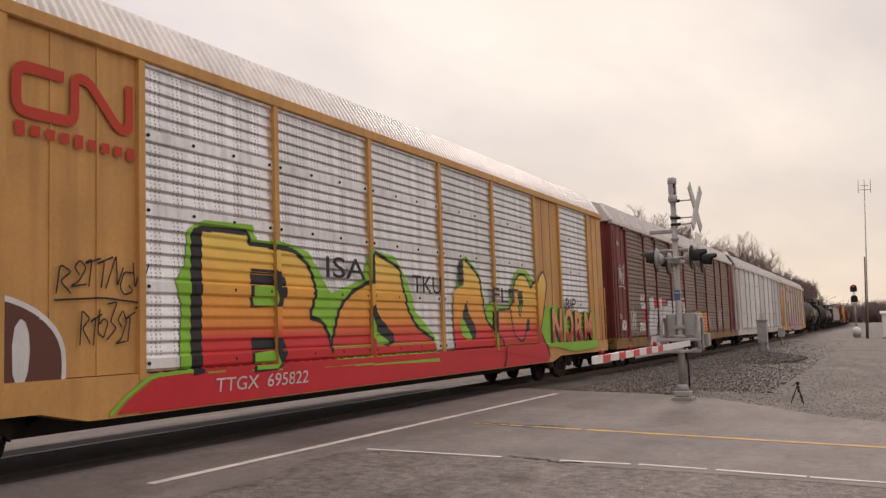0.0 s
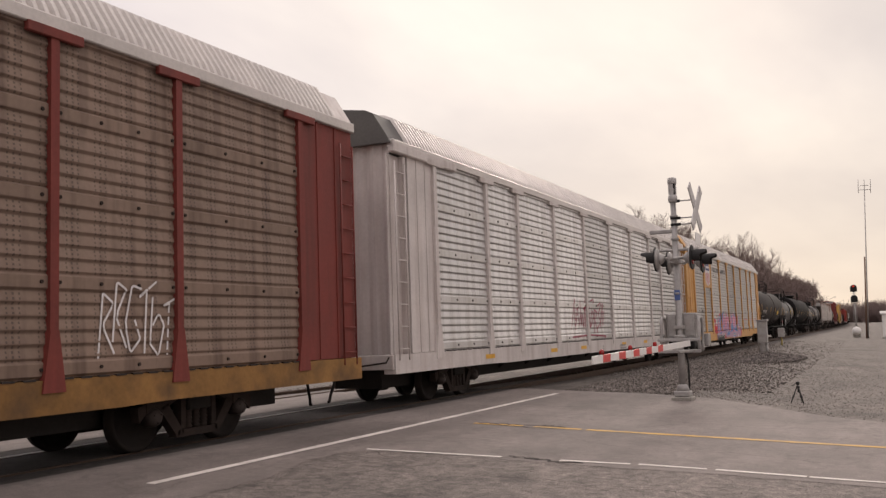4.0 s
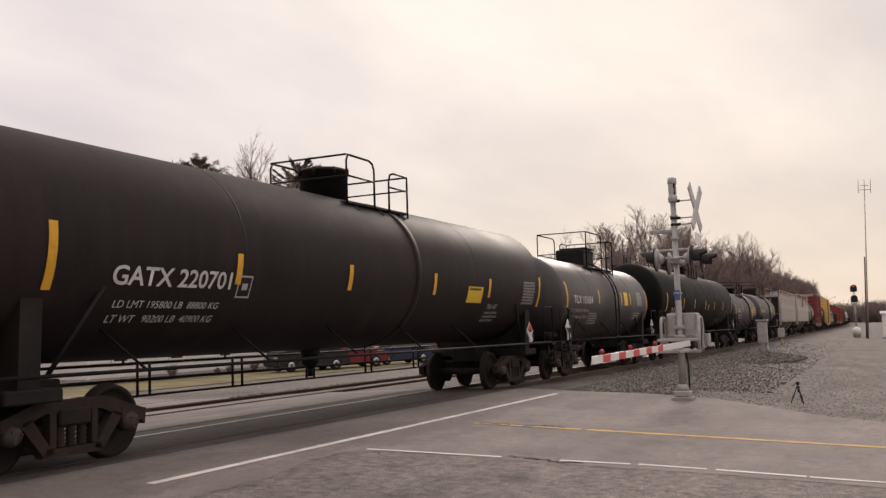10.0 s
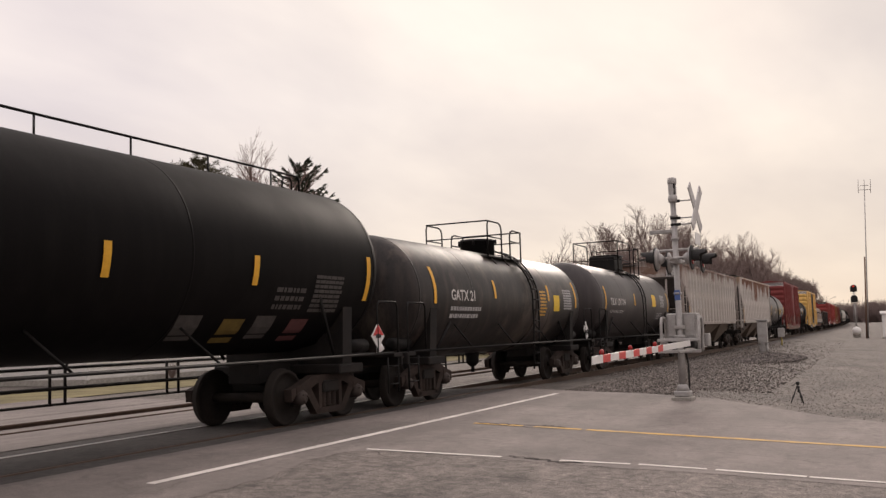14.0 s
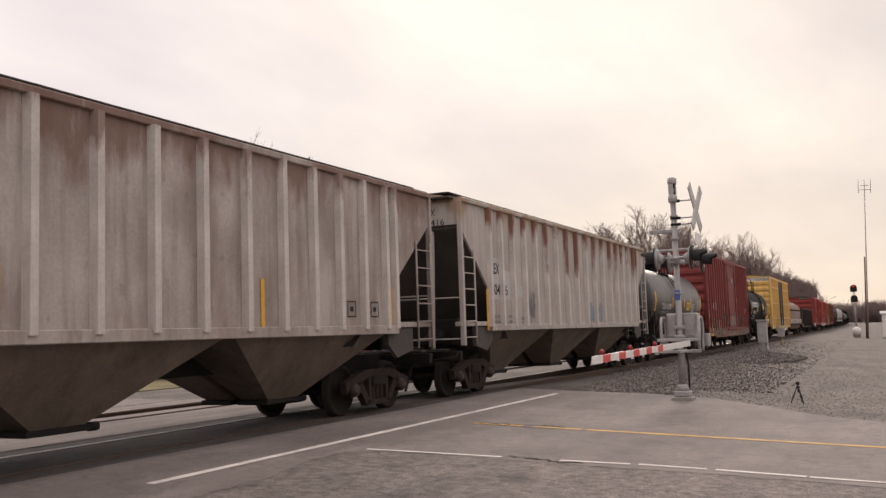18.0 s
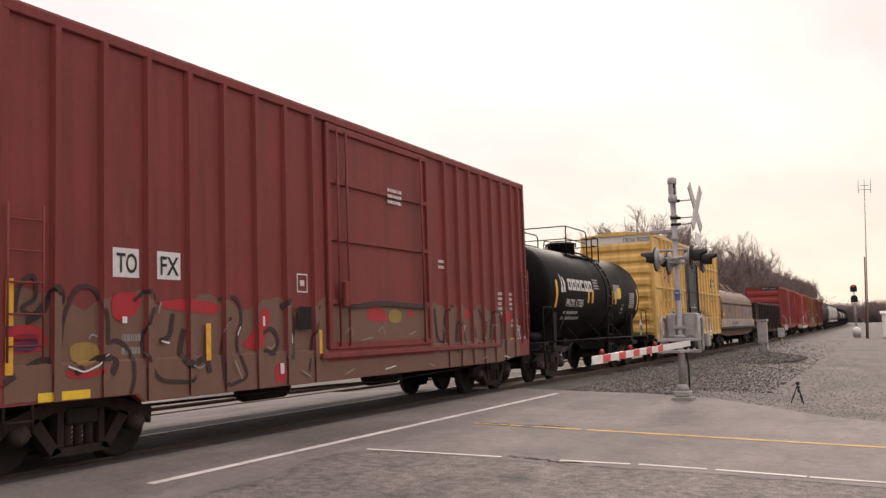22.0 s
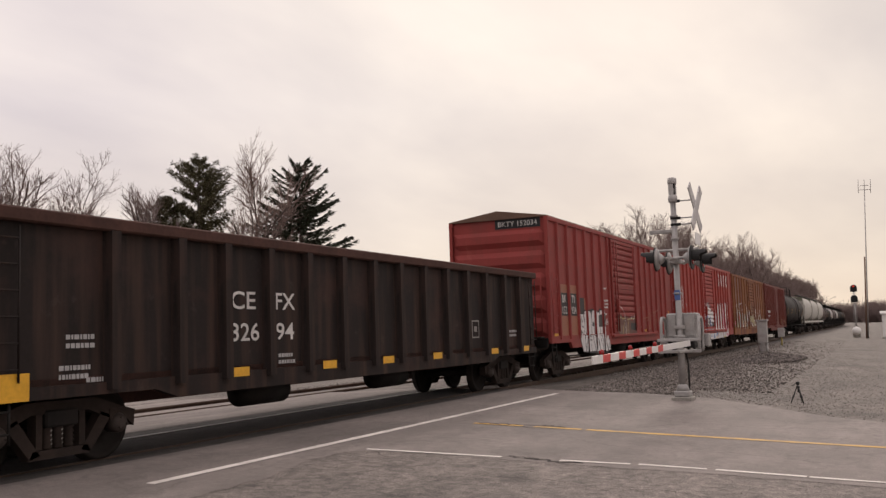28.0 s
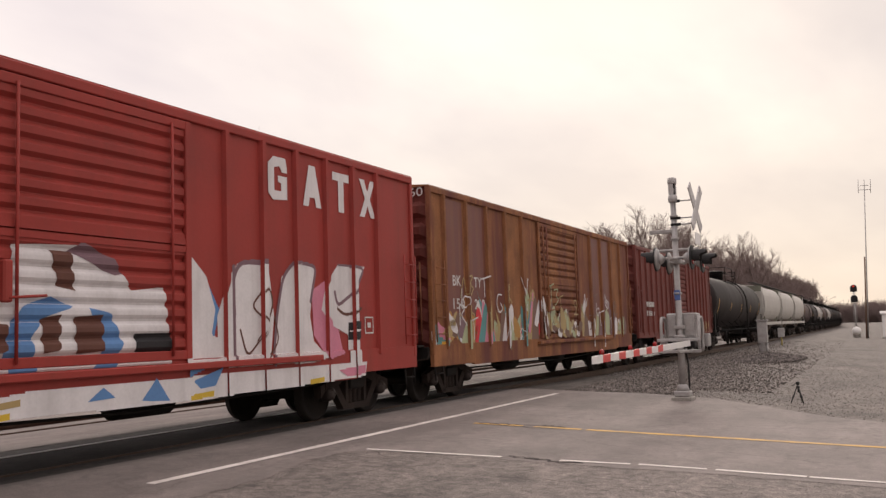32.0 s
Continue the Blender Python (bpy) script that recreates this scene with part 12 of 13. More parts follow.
def hopper(x0, x1, label, paint, ribs, z0=1.55, z1=4.15, rib_mat=None):
    car, half = rail_car("covered_hopper", label, x0, x1, "covered hoppers")
    side = 1.50
    inset = 1.6
    for sy in (-1, 1):
        bm = bmesh.new()
        A = [(-half + 0.12, z1), (-half + 0.12, z1 - 0.60), (-half + inset, z0 + 0.87), (-half + inset, z0), (half - inset, z0), (half - inset, z0 + 0.87), (half - 0.12, z1 - 0.60), (half - 0.12, z1)]
        extrude_y(bm, A, sy * (side - 0.05), sy * side)
        part("side_sheet", bm, paint, car)
        bm = bmesh.new()
        soft_box(bm, -half + inset, half - inset, *sorted((sy * (side - 0.04), sy * (side + 0.07))), z0 - 0.10, z0 + 0.06, 0.012)
        part("side_sill", bm, paint, car)
        bm = bmesh.new()
        soft_box(bm, -half + 0.1, half - 0.1, *sorted((sy * (side - 0.06), sy * (side + 0.06))), z1 - 0.02, z1 + 0.08, 0.012)
        part("top_chord", bm, paint, car)
        shared = None
        for r in ribs:
            if shared is None:
                bm = bmesh.new()
                A = [(-0.085, sy * side), (0.085, sy * side), (0.055, sy * (side + 0.105)), (-0.055, sy * (side + 0.105))]
                lo = [bm.verts.new((x, y, z0)) for x, y in A]
                hi = [bm.verts.new((x, y, z1 - 0.01)) for x, y in A]
                for i in range(4):
                    bm.faces.new((lo[i], lo[(i + 1) % 4], hi[(i + 1) % 4], hi[i]))
                bm.faces.new(lo[::-1])
                bm.faces.new(hi)
                shared = part("side_rib", bm, rib_mat or M_HOP_RIB, car, at=pose(r, 0, 0))
            else:
                again(shared, pose(r, 0, 0))
        for s in (-1, 1):
            # open end bay with its corner post and ladders
            bm = bmesh.new()
            soft_box(bm, *sorted((s * (half - 0.04), s * (half - 0.13))), *sorted((sy * (side - 0.06), sy * (side + 0.05))), 1.15, z1, 0.012)
            part("corner_post", bm, paint, car)
            ladder(car, *sorted((s * (half - 0.13), s * (half - 0.74))), [(sy * (side + 0.03), 1.15), (sy * (side + 0.03), z0 + 1.72)], 6, paint, r=0.02)
            bm = bmesh.new()
            soft_box(bm, *sorted((s * half, s * (half - inset - 0.1))), *sorted((sy * (side - 0.16), sy * (side + 0.0))), z0 + 0.02, z0 + 0.12, 0.012)
            part("bay_sill", bm, paint, car)
            # web under the side sheet, shade painted in by its dark material
            bm = bmesh.new()
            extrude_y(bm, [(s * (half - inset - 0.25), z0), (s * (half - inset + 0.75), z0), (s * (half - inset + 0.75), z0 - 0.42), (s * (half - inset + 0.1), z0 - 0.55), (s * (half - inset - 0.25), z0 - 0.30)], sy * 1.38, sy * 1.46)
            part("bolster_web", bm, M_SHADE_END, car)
            bm = bmesh.new()
            rod(bm, (s * (half - 0.1), sy * 0.75, 1.0), (s * (half - 0.25), sy * 0.75, z1 - 0.3), 0.05, 6)
            part("end_post", bm, paint, car)
    for s in (-1, 1):
        # sloping end sheet, its shade put into the dark paint
        bm = bmesh.new()
        run = (inset - 0.16) / (z1 - 0.60 - z0 - 0.87)
        foot = inset + run * (z0 + 0.87 - 1.25)
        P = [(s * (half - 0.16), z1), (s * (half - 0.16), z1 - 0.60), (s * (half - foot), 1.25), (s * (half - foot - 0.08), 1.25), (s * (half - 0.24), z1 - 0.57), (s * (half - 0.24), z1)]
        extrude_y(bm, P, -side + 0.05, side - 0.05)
        part("end_slope", bm, M_SHADE_END, car, "sloping end sheet with shade in its dark paint")
        bm = bmesh.new()
        box(bm, *sorted((s * (half - 0.10), s * (half - 0.155))), -side + 0.05, side - 0.05, z1 - 0.52, z1)
        part("end_plate", bm, paint, car)
        bm = bmesh.new()
        soft_box(bm, *sorted((s * half, s * (half - 0.12))), -1.45, 1.45, 0.82, 1.04, 0.015)
        box(bm, *sorted((s * half, s * (half - inset - 1.0))), -0.3, 0.3, 0.68, 1.06)
        part("end_sill", bm, M_UNDER, car)
        bm = bmesh.new()
        rod(bm, (s * (half - 0.05), -1.45, 2.2), (s * (half - 0.05), 1.45, 2.2), 0.018, 6)
        rod(bm, (s * (half - 0.05), -1.45, 1.3), (s * (half - 0.05), 1.45, 1.3), 0.018, 6)
        part("end_grab_iron", bm, paint, car)
        bm = bmesh.new()
        soft_box(bm, *sorted((s * (half + 0.02), s * (half + 0.25))), -1.2, 1.2, 1.05, 1.09, 0.01)
        part("crossover_step", bm, M_GRATE, car)
        bm = bmesh.new()
        lathe(bm, [(-0.4, 0.05), (-0.36, 0.17), (0.36, 0.17), (0.4, 0.05)], (s * (half - 0.95), -0.5, 1.35), "X", 14)
        part("air_reservoir", bm, M_UNDER, car)
    # three pairs of chutes
    span = 2 * (half - inset - 0.1)
    for i in range(3):
        c = -span / 2 + span * (i + 0.5) / 3
        w = span / 6
        for sy in (-1, 1):
            bm = bmesh.new()
            top = [(c - w + 0.06, sy * 0.06), (c + w - 0.06, sy * 0.06), (c + w - 0.06, sy * 1.42), (c - w + 0.06, sy * 1.42)]
            bot = [(c - 0.38, sy * 0.10), (c + 0.38, sy * 0.10), (c + 0.38, sy * 0.62), (c - 0.38, sy * 0.62)]
            T = [bm.verts.new((x, y, z0 - 0.05)) for x, y in top]
            B = [bm.verts.new((x, y, 0.42)) for x, y in bot]
            for k in range(4):
                bm.faces.new((T[k], T[(k + 1) % 4], B[(k + 1) % 4], B[k]))
            bm.faces.new(B)
            part("chute", bm, M_HOP_LOW, car, "sloping discharge chute")
            bm = bmesh.new()
            soft_box(bm, c - 0.5, c + 0.5, *sorted((sy * 0.06, sy * 0.68)), 0.36, 0.44, 0.015)
            rod(bm, (c + 0.5, sy * 0.62, 0.40), (c + 0.64, sy * 0.62, 0.40), 0.06, 10)
            part("outlet_gate", bm, M_UNDER, car)
    bm = bmesh.new()
    box(bm, -half + inset, half - inset, -0.2, 0.2, 0.9, z0)
    part("centre_sill", bm, M_UNDER, car)
    # roof with its running board and hatches
    bm = bmesh.new()
    extrude_x(bm, [(-side, z1), (side, z1), (side, z1 + 0.06), (0.7, z1 + 0.22), (-0.7, z1 + 0.22), (-side, z1 + 0.06)], -half + 0.12, half - 0.12)
    part("roof", bm, paint, car)
    for sy in (-1, 1):
        bm = bmesh.new()
        soft_box(bm, -half + 0.15, half - 0.15, *sorted((sy * 0.72, sy * 1.22)), z1 + 0.20, z1 + 0.23, 0.008)
        x = -half + 0.4
        while x < half:
            box(bm, x - 0.03, x + 0.03, *sorted((sy * 0.75, sy * 1.3)), z1 + 0.06, z1 + 0.20)
            x += 1.5
        part("running_board", bm, M_GRATE, car, "steel grating running board on the roof")
    for i in range(5):
        x = -half + 2.2 + i * (2 * half - 4.4) / 4
        bm = bmesh.new()
        soft_box(bm, x - 1.2, x + 1.2, -0.33, 0.33, z1 + 0.2, z1 + 0.36, 0.03)
        part("hatch", bm, paint, car)
    flatf = lambda x, z: -side
    # grating at the roof's end and the brake platform
    for s in (-1, 1):
        for a, b, up in ((-1.35, -0.55, 0.05), (-0.45, 0.45, 0.30), (0.55, 1.35, 0.05)):
            bm = bmesh.new()
            soft_box(bm, *sorted((s * (half - 0.75), s * (half + 0.12))), a, b, z1 + up, z1 + up + 0.035, 0.008)
            for k in range(9):
                y = a + (b - a) * (k + 0.5) / 9
                box(bm, *sorted((s * (half - 0.72), s * (half + 0.10))), y - 0.012, y + 0.012, z1 + up + 0.034, z1 + up + 0.055)
            part("end_platform", bm, M_GRATE, car, "steel grating at the end of the roof")
        for y in (-0.5, 0.5):
            bm = bmesh.new()
            pipe(bm, [(s * (half + 0.06), y, 1.0), (s * (half + 0.06), y, 2.35), (s * (half - 0.05), y, 2.45)], 0.022)
            part("end_rail", bm, M_IRON, car)
        bm = bmesh.new()
        lathe(bm, [(-0.03, 0.24), (0.0, 0.27), (0.03, 0.24)], (s * (half + 0.08), 0.55, 2.0), "X", 18)
        part("brake_wheel", bm, M_IRON, car)
        bm = bmesh.new()
        soft_box(bm, *sorted((s * (half - 0.9), s * (half - 1.3))), -1.0, 1.0, 1.15, 1.75, 0.03)
        part("brake_gear", bm, M_UNDER, car)
    add_trucks(car, -half + 1.6, half - 1.6)
    add_couplers(car, half, 1.0)
    return car, half, flatf


RIBS_H = (-7.09, -6.35, -5.58, -4.74, -3.89, -3.03, -2.15, -1.2, -0.25, 0.7, 1.64, 2.6, 3.5, 4.35, 5.15, 5.95, 6.75, 7.1)
light_patch = paint_of("fresh_grey_patch", (0.50, 0.485, 0.47))
car, half, face = hopper(21.4, 38.95, "dirty grey covered hopper with rust streaks", M_HOP_DARK, RIBS_H, z1=4.21)
patch("repaint_patch", -6.7, 2.05, 0.6, 0.95, face, car, light_patch, 0.006)
patch("repaint_patch", -5.96, 2.17, 0.62, 1.06, face, car, light_patch, 0.006)
patch("repaint_patch", -4.35, 2.43, 2.4, 0.46, face, car, light_patch, 0.006, nx=2)
words("AEX", 0.34, -6.98, 2.22, face, car, M_INK, width=0.56, bold=0.004)
words("166", 0.34, -6.98, 1.68, face, car, M_INK, width=0.56, bold=0.004)
words("35", 0.34, -6.22, 1.68, face, car, M_INK, width=0.38, bold=0.004)
for q in (-7.2, -1.6, 3.0, 7.0):
    patch("reflector", q, 1.95, 0.09, 0.75, face, car, M_REFLECT, 0.012, "yellow reflective strip")
for q in (5.55, 6.35):
    framed(q, 1.9, 0.28, face, car, M_INK)
small_print(-5.3, 2.05, 1.1, 3, 0.12, face, car, M_FAINT, 7)
# the end's rust bloom and its fresh number patch
rng_end = random.Random(8)
bm = bmesh.new()
bm.faces.new([bm.verts.new((-half + 0.094, -0.1 + (0.42 + rng_end.uniform(-0.12, 0.12)) * math.cos(k * math.tau / 22), 3.98 + (0.17 + rng_end.uniform(-0.06, 0.04)) * math.sin(k * math.tau / 22))) for k in range(22)])
part("rust_bloom", bm, M_RUST, car, "rust bloom on the end plate")
bm = bmesh.new()
bm.faces.new([bm.verts.new((-half + 0.094, y, z)) for y, z in ((-1.42, 3.70), (-0.78, 3.70), (-0.82, 4.17), (-1.42, 4.17))])
part("repaint_patch", bm, light_patch, car)
for car_, name in ((car, "16635"),):
    bm = glyphs(name, 0.2, 0.52)
    for v in bm.verts:
        v.co = Vector((-half + 0.09, -0.78 - v.co.x, 3.72 + v.co.z))
    part("lettering", bm, M_INK, car_)
    bm = glyphs("AEX", 0.2, 0.3)
    for v in bm.verts:
        v.co = Vector((-half + 0.09, -0.85 - v.co.x, 3.95 + v.co.z))
    part("lettering", bm, M_INK, car_)

car, half, face = hopper(40.35, 57.75, "light grey covered hopper with rusty top", M_HOP, RIBS_H, z1=4.34, rib_mat=M_HOP_RIB_RUSTY)
bm = bmesh.new()
soft_box(bm, -half + 0.15, half - 0.15, -1.55, -1.40, 4.335, 4.43, 0.01)
part("roof_edge", bm, M_HOP_LOW, car, "rust-brown roof edge")
patch("repaint_patch", -6.72, 2.68, 0.6, 0.98, face, car, light_patch, 0.006)
patch("repaint_patch", -5.97, 2.55, 0.62, 0.7, face, car, light_patch, 0.006)
patch("repaint_patch", -5.1, 2.42, 0.7, 0.3, face, car, light_patch, 0.006)
words("AEX", 0.36, -6.98, 2.80, face, car, M_INK, width=0.56, bold=0.004)
words("104", 0.36, -6.9, 2.30, face, car, M_INK, width=0.50, bold=0.004)
words("16", 0.36, -6.25, 2.30, face, car, M_INK, width=0.34, bold=0.004)
for name, z, w in (("AEX", 4.05, 0.3), ("10416", 3.82, 0.52)):
    bm = glyphs(name, 0.2, w)
    for v in bm.verts:
        v.co = Vector((-half + 0.09, -0.6 - v.co.x, z + v.co.z))
    part("lettering", bm, M_INK, car)
patch("reflector", -7.22, 1.95, 0.12, 0.95, face, car, M_REFLECT, 0.012, "yellow reflective strip")
for q in (-3.72, -1.05, 1.8):
    patch("reflector", q, 1.8, 0.13, 0.42, face, car, M_REFLECT, 0.012, "yellow reflective strip")
scribble(-4.6, -3.95, 1.62, 2.4, face, car, M_FAINT, 101, 7, 0.045)
throw_up("an", 0.85, 2.45, 1.62, 2.25, lambda x, z: -1.5, car, paint_of("faded_blue_spray", (0.22, 0.28, 0.36)), M_FAINT, None, seed=33)
framed(5.55, 2.0, 0.28, face, car, M_INK)
for q, z in ((-6.85, 1.75), (-5.9, 1.75), (-5.0, 1.7)):
    small_print(q, z, 0.5, 2, 0.13, face, car, M_FAINT, int(q * 10) & 31)

# coil car with its arched hood
M_HOOD = surface("dusty_tan_hood", (0.26, 0.185, 0.15), 0.7, 0.1, vary=0.2, scale=0.8, grain=22, streak=0.55, dirt=(0.16, 0.105, 0.08))
M_HOOD_END = surface("rust_brown_hood_end", (0.12, 0.06, 0.045), 0.75, vary=0.3, scale=1.2)
M_COIL_BODY = surface("faded_white_frame", (0.36, 0.32, 0.29), 0.65, vary=0.25, scale=1.2, streak=0.7, dirt=(0.17, 0.11, 0.08))


def coil_car(x0, x1):
    car, half = rail_car("coil_car", "coil car with dusty tan arched hood", x0, x1, "cars of the freight train")
    hl = 6.72
    bm = bmesh.new()
    arch = [(-1.42, 1.72), (-1.42, 2.62)]
    for i in range(13):
        a = math.pi - math.pi * i / 12
        arch.append((1.42 * math.cos(a), 2.66 + 0.98 * math.sin(a)))
    arch += [(1.42, 2.62), (1.42, 1.72)]
    extrude_x(bm, arch, -hl, hl, caps=False)
    part("hood", bm, M_HOOD, car, "dusty tan arched steel hood")
    for s in (-1, 1):
        bm = bmesh.new()
        bm.faces.new([bm.verts.new((s * (hl - 0.01), y, z)) for y, z in arch])
        part("hood_end", bm, M_HOOD_END, car)
        bm = bmesh.new()
        extrude_x(bm, [(y * 1.012, z + 0.012) for y, z in arch] + [(y * 0.985, z - 0.01) for y, z in arch[::-1]], *sorted((s * hl, s * (hl - 0.12))))
        part("hood_rim", bm, M_HOOD, car)
    for x in (-4.9, -3.2, -1.6, 0.0, 1.6, 3.2, 5.29):
        bm = bmesh.new()
        extrude_x(bm, [(y * 1.008, z + 0.008) for y, z in arch] + [(y * 0.99, z - 0.01) for y, z in arch[::-1]], x - 0.03, x + 0.03)
        part("hood_strap", bm, M_HOOD if int(x * 10) % 3 else M_COIL_BODY, car)
    bm = bmesh.new()
    for sy in (-1, 1):
        x = -hl + 0.4
        while x < hl - 0.2:
            soft_box(bm, x - 0.05, x + 0.05, *sorted((sy * 1.41, sy * 1.48)), 2.55, 2.68, 0.01)
            x += 0.85
    tagged(part("hood_latches", bm, M_UNDER, car), kind="stuff")
    for x in (-3.9, 0.0, 3.0):
        bm = bmesh.new()
        w = 0.5 if x else 0.9
        for sy in (-1, 1):
            rod(bm, (x - w / 2, sy * 0.85, 3.40), (x - 0.1, sy * 0.35, 3.98 if x != 3.0 else 3.9), 0.05, 6)
            rod(bm, (x + w / 2, sy * 0.85, 3.40), (x + 0.1, sy * 0.35, 3.98 if x != 3.0 else 3.9), 0.05, 6)
        soft_box(bm, x - 0.2, x + 0.2, -0.45, 0.45, 3.90, 4.02, 0.02)
        part("lifting_bracket", bm, M_HOOD, car)
    bm = bmesh.new()
    box(bm, -3.9, 3.0, -0.04, 0.04, 3.88, 3.96)
    part("lifting_beam", bm, M_UNDER, car)
    for sy in (-1, 1):
        bm = bmesh.new()
        soft_box(bm, -half + 0.35, half - 0.35, *sorted((sy * 1.2, sy * 1.47)), 1.26, 1.72, 0.015)
        part("side_frame_plate", bm, M_COIL_BODY, car)
        bm = bmesh.new()
        soft_box(bm, -half, half, *sorted((sy * 1.1, sy * 1.56)), 1.17, 1.24, 0.01)
        part("walkway", bm, M_GRATE, car)
        bm = bmesh.new()
        A = [(-half + 0.3, 1.17), (half - 0.3, 1.17), (half - 0.6, 0.88), (half - 3.2, 0.72), (-half + 3.2, 0.72), (-half + 0.6, 0.88)]
        extrude_y(bm, A, sy * 1.2, sy * 1.3)
        part("side_girder", bm, M_HOOD_END, car)
    bm = bmesh.new()
    box(bm, -half, half, -0.9, 0.9, 0.75, 1.2)
    box(bm, -half, half, -1.5, 1.5, 1.10, 1.16)
    part("underframe", bm, M_UNDER, car)
    flatf = lambda x, z: -1.47
    words("167003", 0.28, -3.6, 1.36, flatf, car, M_INK, width=0.95)
    small_print(-2.2, 1.5, 1.6, 2, 0.12, flatf, car, M_INK, 4)
    hoodf = lambda x, z: -1.42
    for i in range(5):
        patch("emblem_bar", -3.9, 2.15 + 0.09 * i, 0.85 - 0.06 * i, 0.045, hoodf, car, M_INK, 0.006)
    for i in range(5):
        patch("name_block", 2.9 + 0.55 * i, 2.30, 0.3, 0.34, hoodf, car, paint_of("faded_blue_letters", (0.16, 0.20, 0.32)), 0.008)
    patch("stripe", 4.0, 2.52, 3.2, 0.03, hoodf, car, G_RED, 0.008)
    framed(5.2, 1.5, 0.34, flatf, car, M_INK)
    patch("reflector", 6.4, 1.55, 0.4, 0.14, flatf, car, M_REFLECT, 0.012, "yellow reflective strip")
    patch("reflector", -6.4, 1.55, 0.3, 0.14, flatf, car, M_REFLECT, 0.012, "yellow reflective strip")
    patch("sprayed_patch", -6.1, 2.0, 0.5, 0.16, hoodf, car, M_REFLECT, 0.008)
    add_trucks(car, -half + 1.75, half - 1.75)
    add_couplers(car, half, 0.9)
    return car


coil_car(119.25, 134.55)

M_GON = surface("black_brown_gondola", (0.018, 0.0125, 0.0115), 0.7, vary=0.35, scale=1.3, grain=22, bump=0.07, streak=0.7, dirt=(0.075, 0.042, 0.03))
stained(M_GON, (0.060, 0.030, 0.024), 0.9, 0.50, 0.72, 0.75)
stained(M_GON, (0.10, 0.075, 0.066), 3.0, 0.62, 0.80, 0.45)
M_GON_TOP = surface("rusty_top_chord", (0.070, 0.034, 0.027), 0.8, vary=0.35, scale=2)


def gondola(x0, x1):
    car, half = rail_car("gondola_car", "black rusty high-sided gondola car", x0, x1, "cars of the freight train")
    z0, z1, side = 0.85, 2.84, 1.42
    for sy in (-1, 1):
        bm = bmesh.new()
        box(bm, -half, half, *sorted((sy * (side - 0.05), sy * side)), z0, z1)
        part("side_wall", bm, M_GON, car)
        bm = bmesh.new()
        soft_box(bm, -half, half, *sorted((sy * (side - 0.1), sy * (side + 0.12))), z1 - 0.06, z1 + 0.10, 0.02)
        part("top_chord", bm, M_GON_TOP, car)
        bm = bmesh.new()
        A = [(-half, z0), (-half + 2.6, z0), (-half + 3.0, z0 - 0.12), (half - 3.0, z0 - 0.12), (half - 2.6, z0), (half, z0), (half, z0 + 0.14), (-half, z0 + 0.14)]
        extrude_y(bm, A, sy * (side - 0.04), sy * (side + 0.05))
        part("side_sill", bm, M_GON, car)
        shared = None
        for r in (-6.53, -5.35, -4.4, -3.37, -2.33, -1.27, -0.2, 0.83, 1.87, 2.92, 3.97, 5.04, 6.2, 7.2):
            if shared is None:
                bm = bmesh.new()
                A = [(-0.11, sy * side), (0.11, sy * side), (0.075, sy * (side + 0.12)), (-0.075, sy * (side + 0.12))]
                lo = [bm.verts.new((x, y, z0 + 0.05)) for x, y in A]
                hi = [bm.verts.new((x, y, z1 - 0.05)) for x, y in A]
                for i in range(4):
                    bm.faces.new((lo[i], lo[(i + 1) % 4], hi[(i + 1) % 4], hi[i]))
                bm.faces.new(lo[::-1])
                bm.faces.new(hi)
                shared = part("side_stake", bm, M_GON, car, at=pose(r, 0, 0))
            else:
                again(shared, pose(r, 0, 0))
        for s in (-1, 1):
            ladder(car, *sorted((s * (half - 0.05), s * (half - 0.5))), [(sy * (side + 0.08), z0 + 0.2), (sy * (side + 0.08), z1 - 0.1)], 6, M_GON, r=0.014)
            ladder(car, *sorted((s * (half - 0.08), s * (half - 0.45))), [(sy * side, z0 + 0.02), (sy * side, z0 - 0.45)], 2, M_UNDER, r=0.018, name="sill_step")
    for s in (-1, 1):
        bm = bmesh.new()
        box(bm, *sorted((s * (half - 0.02), s * (half - 0.08))), -side, side, z0, z1 + 0.05)
        for i in range(5):
            soft_box(bm, *sorted((s * (half - 0.02), s * (half + 0.07))), -side + 0.1, side - 0.1, z0 + 0.25 + 0.4 * i, z0 + 0.40 + 0.4 * i, 0.02)
        part("end_wall", bm, M_GON, car)
    bm = bmesh.new()
    box(bm, -half, half, -side, side, z0 + 0.14, z0 + 0.22)
    box(bm, -half, half, -0.3, 0.3, 0.62, z0 + 0.14)
    part("floor", bm, M_GON_TOP, car)
    rnd = random.Random(5)
    bm = bmesh.new()
    for k in (-2.6, 1.6):
        lathe(bm, [(-0.6, 0.05), (-0.55, 0.22), (0.55, 0.22), (0.6, 0.05)], (k, -0.7, 0.62), "X", 16)
    part("brake_gear", bm, M_UNDER, car)
    flatf = lambda x, z: -side
    words("CE", 0.36, -4.24, 1.88, flatf, car, width=0.58, bold=0.004)
    words("FX", 0.36, -3.16, 1.88, flatf, car, width=0.52, bold=0.004)
    words("326", 0.36, -4.24, 1.42, flatf, car, width=0.66, bold=0.004)
    words("94", 0.36, -3.16, 1.42, flatf, car, width=0.48, bold=0.004)
    for q in (-7.95, -4.1, -1.72, 0.3, 2.4, 5.5, 7.6):
        patch("reflector", q, 0.98 if q > -7 else 1.0, 0.42, 0.13 if q > -7 else 0.3, flatf, car, M_REFLECT, 0.06, "yellow reflective strip")
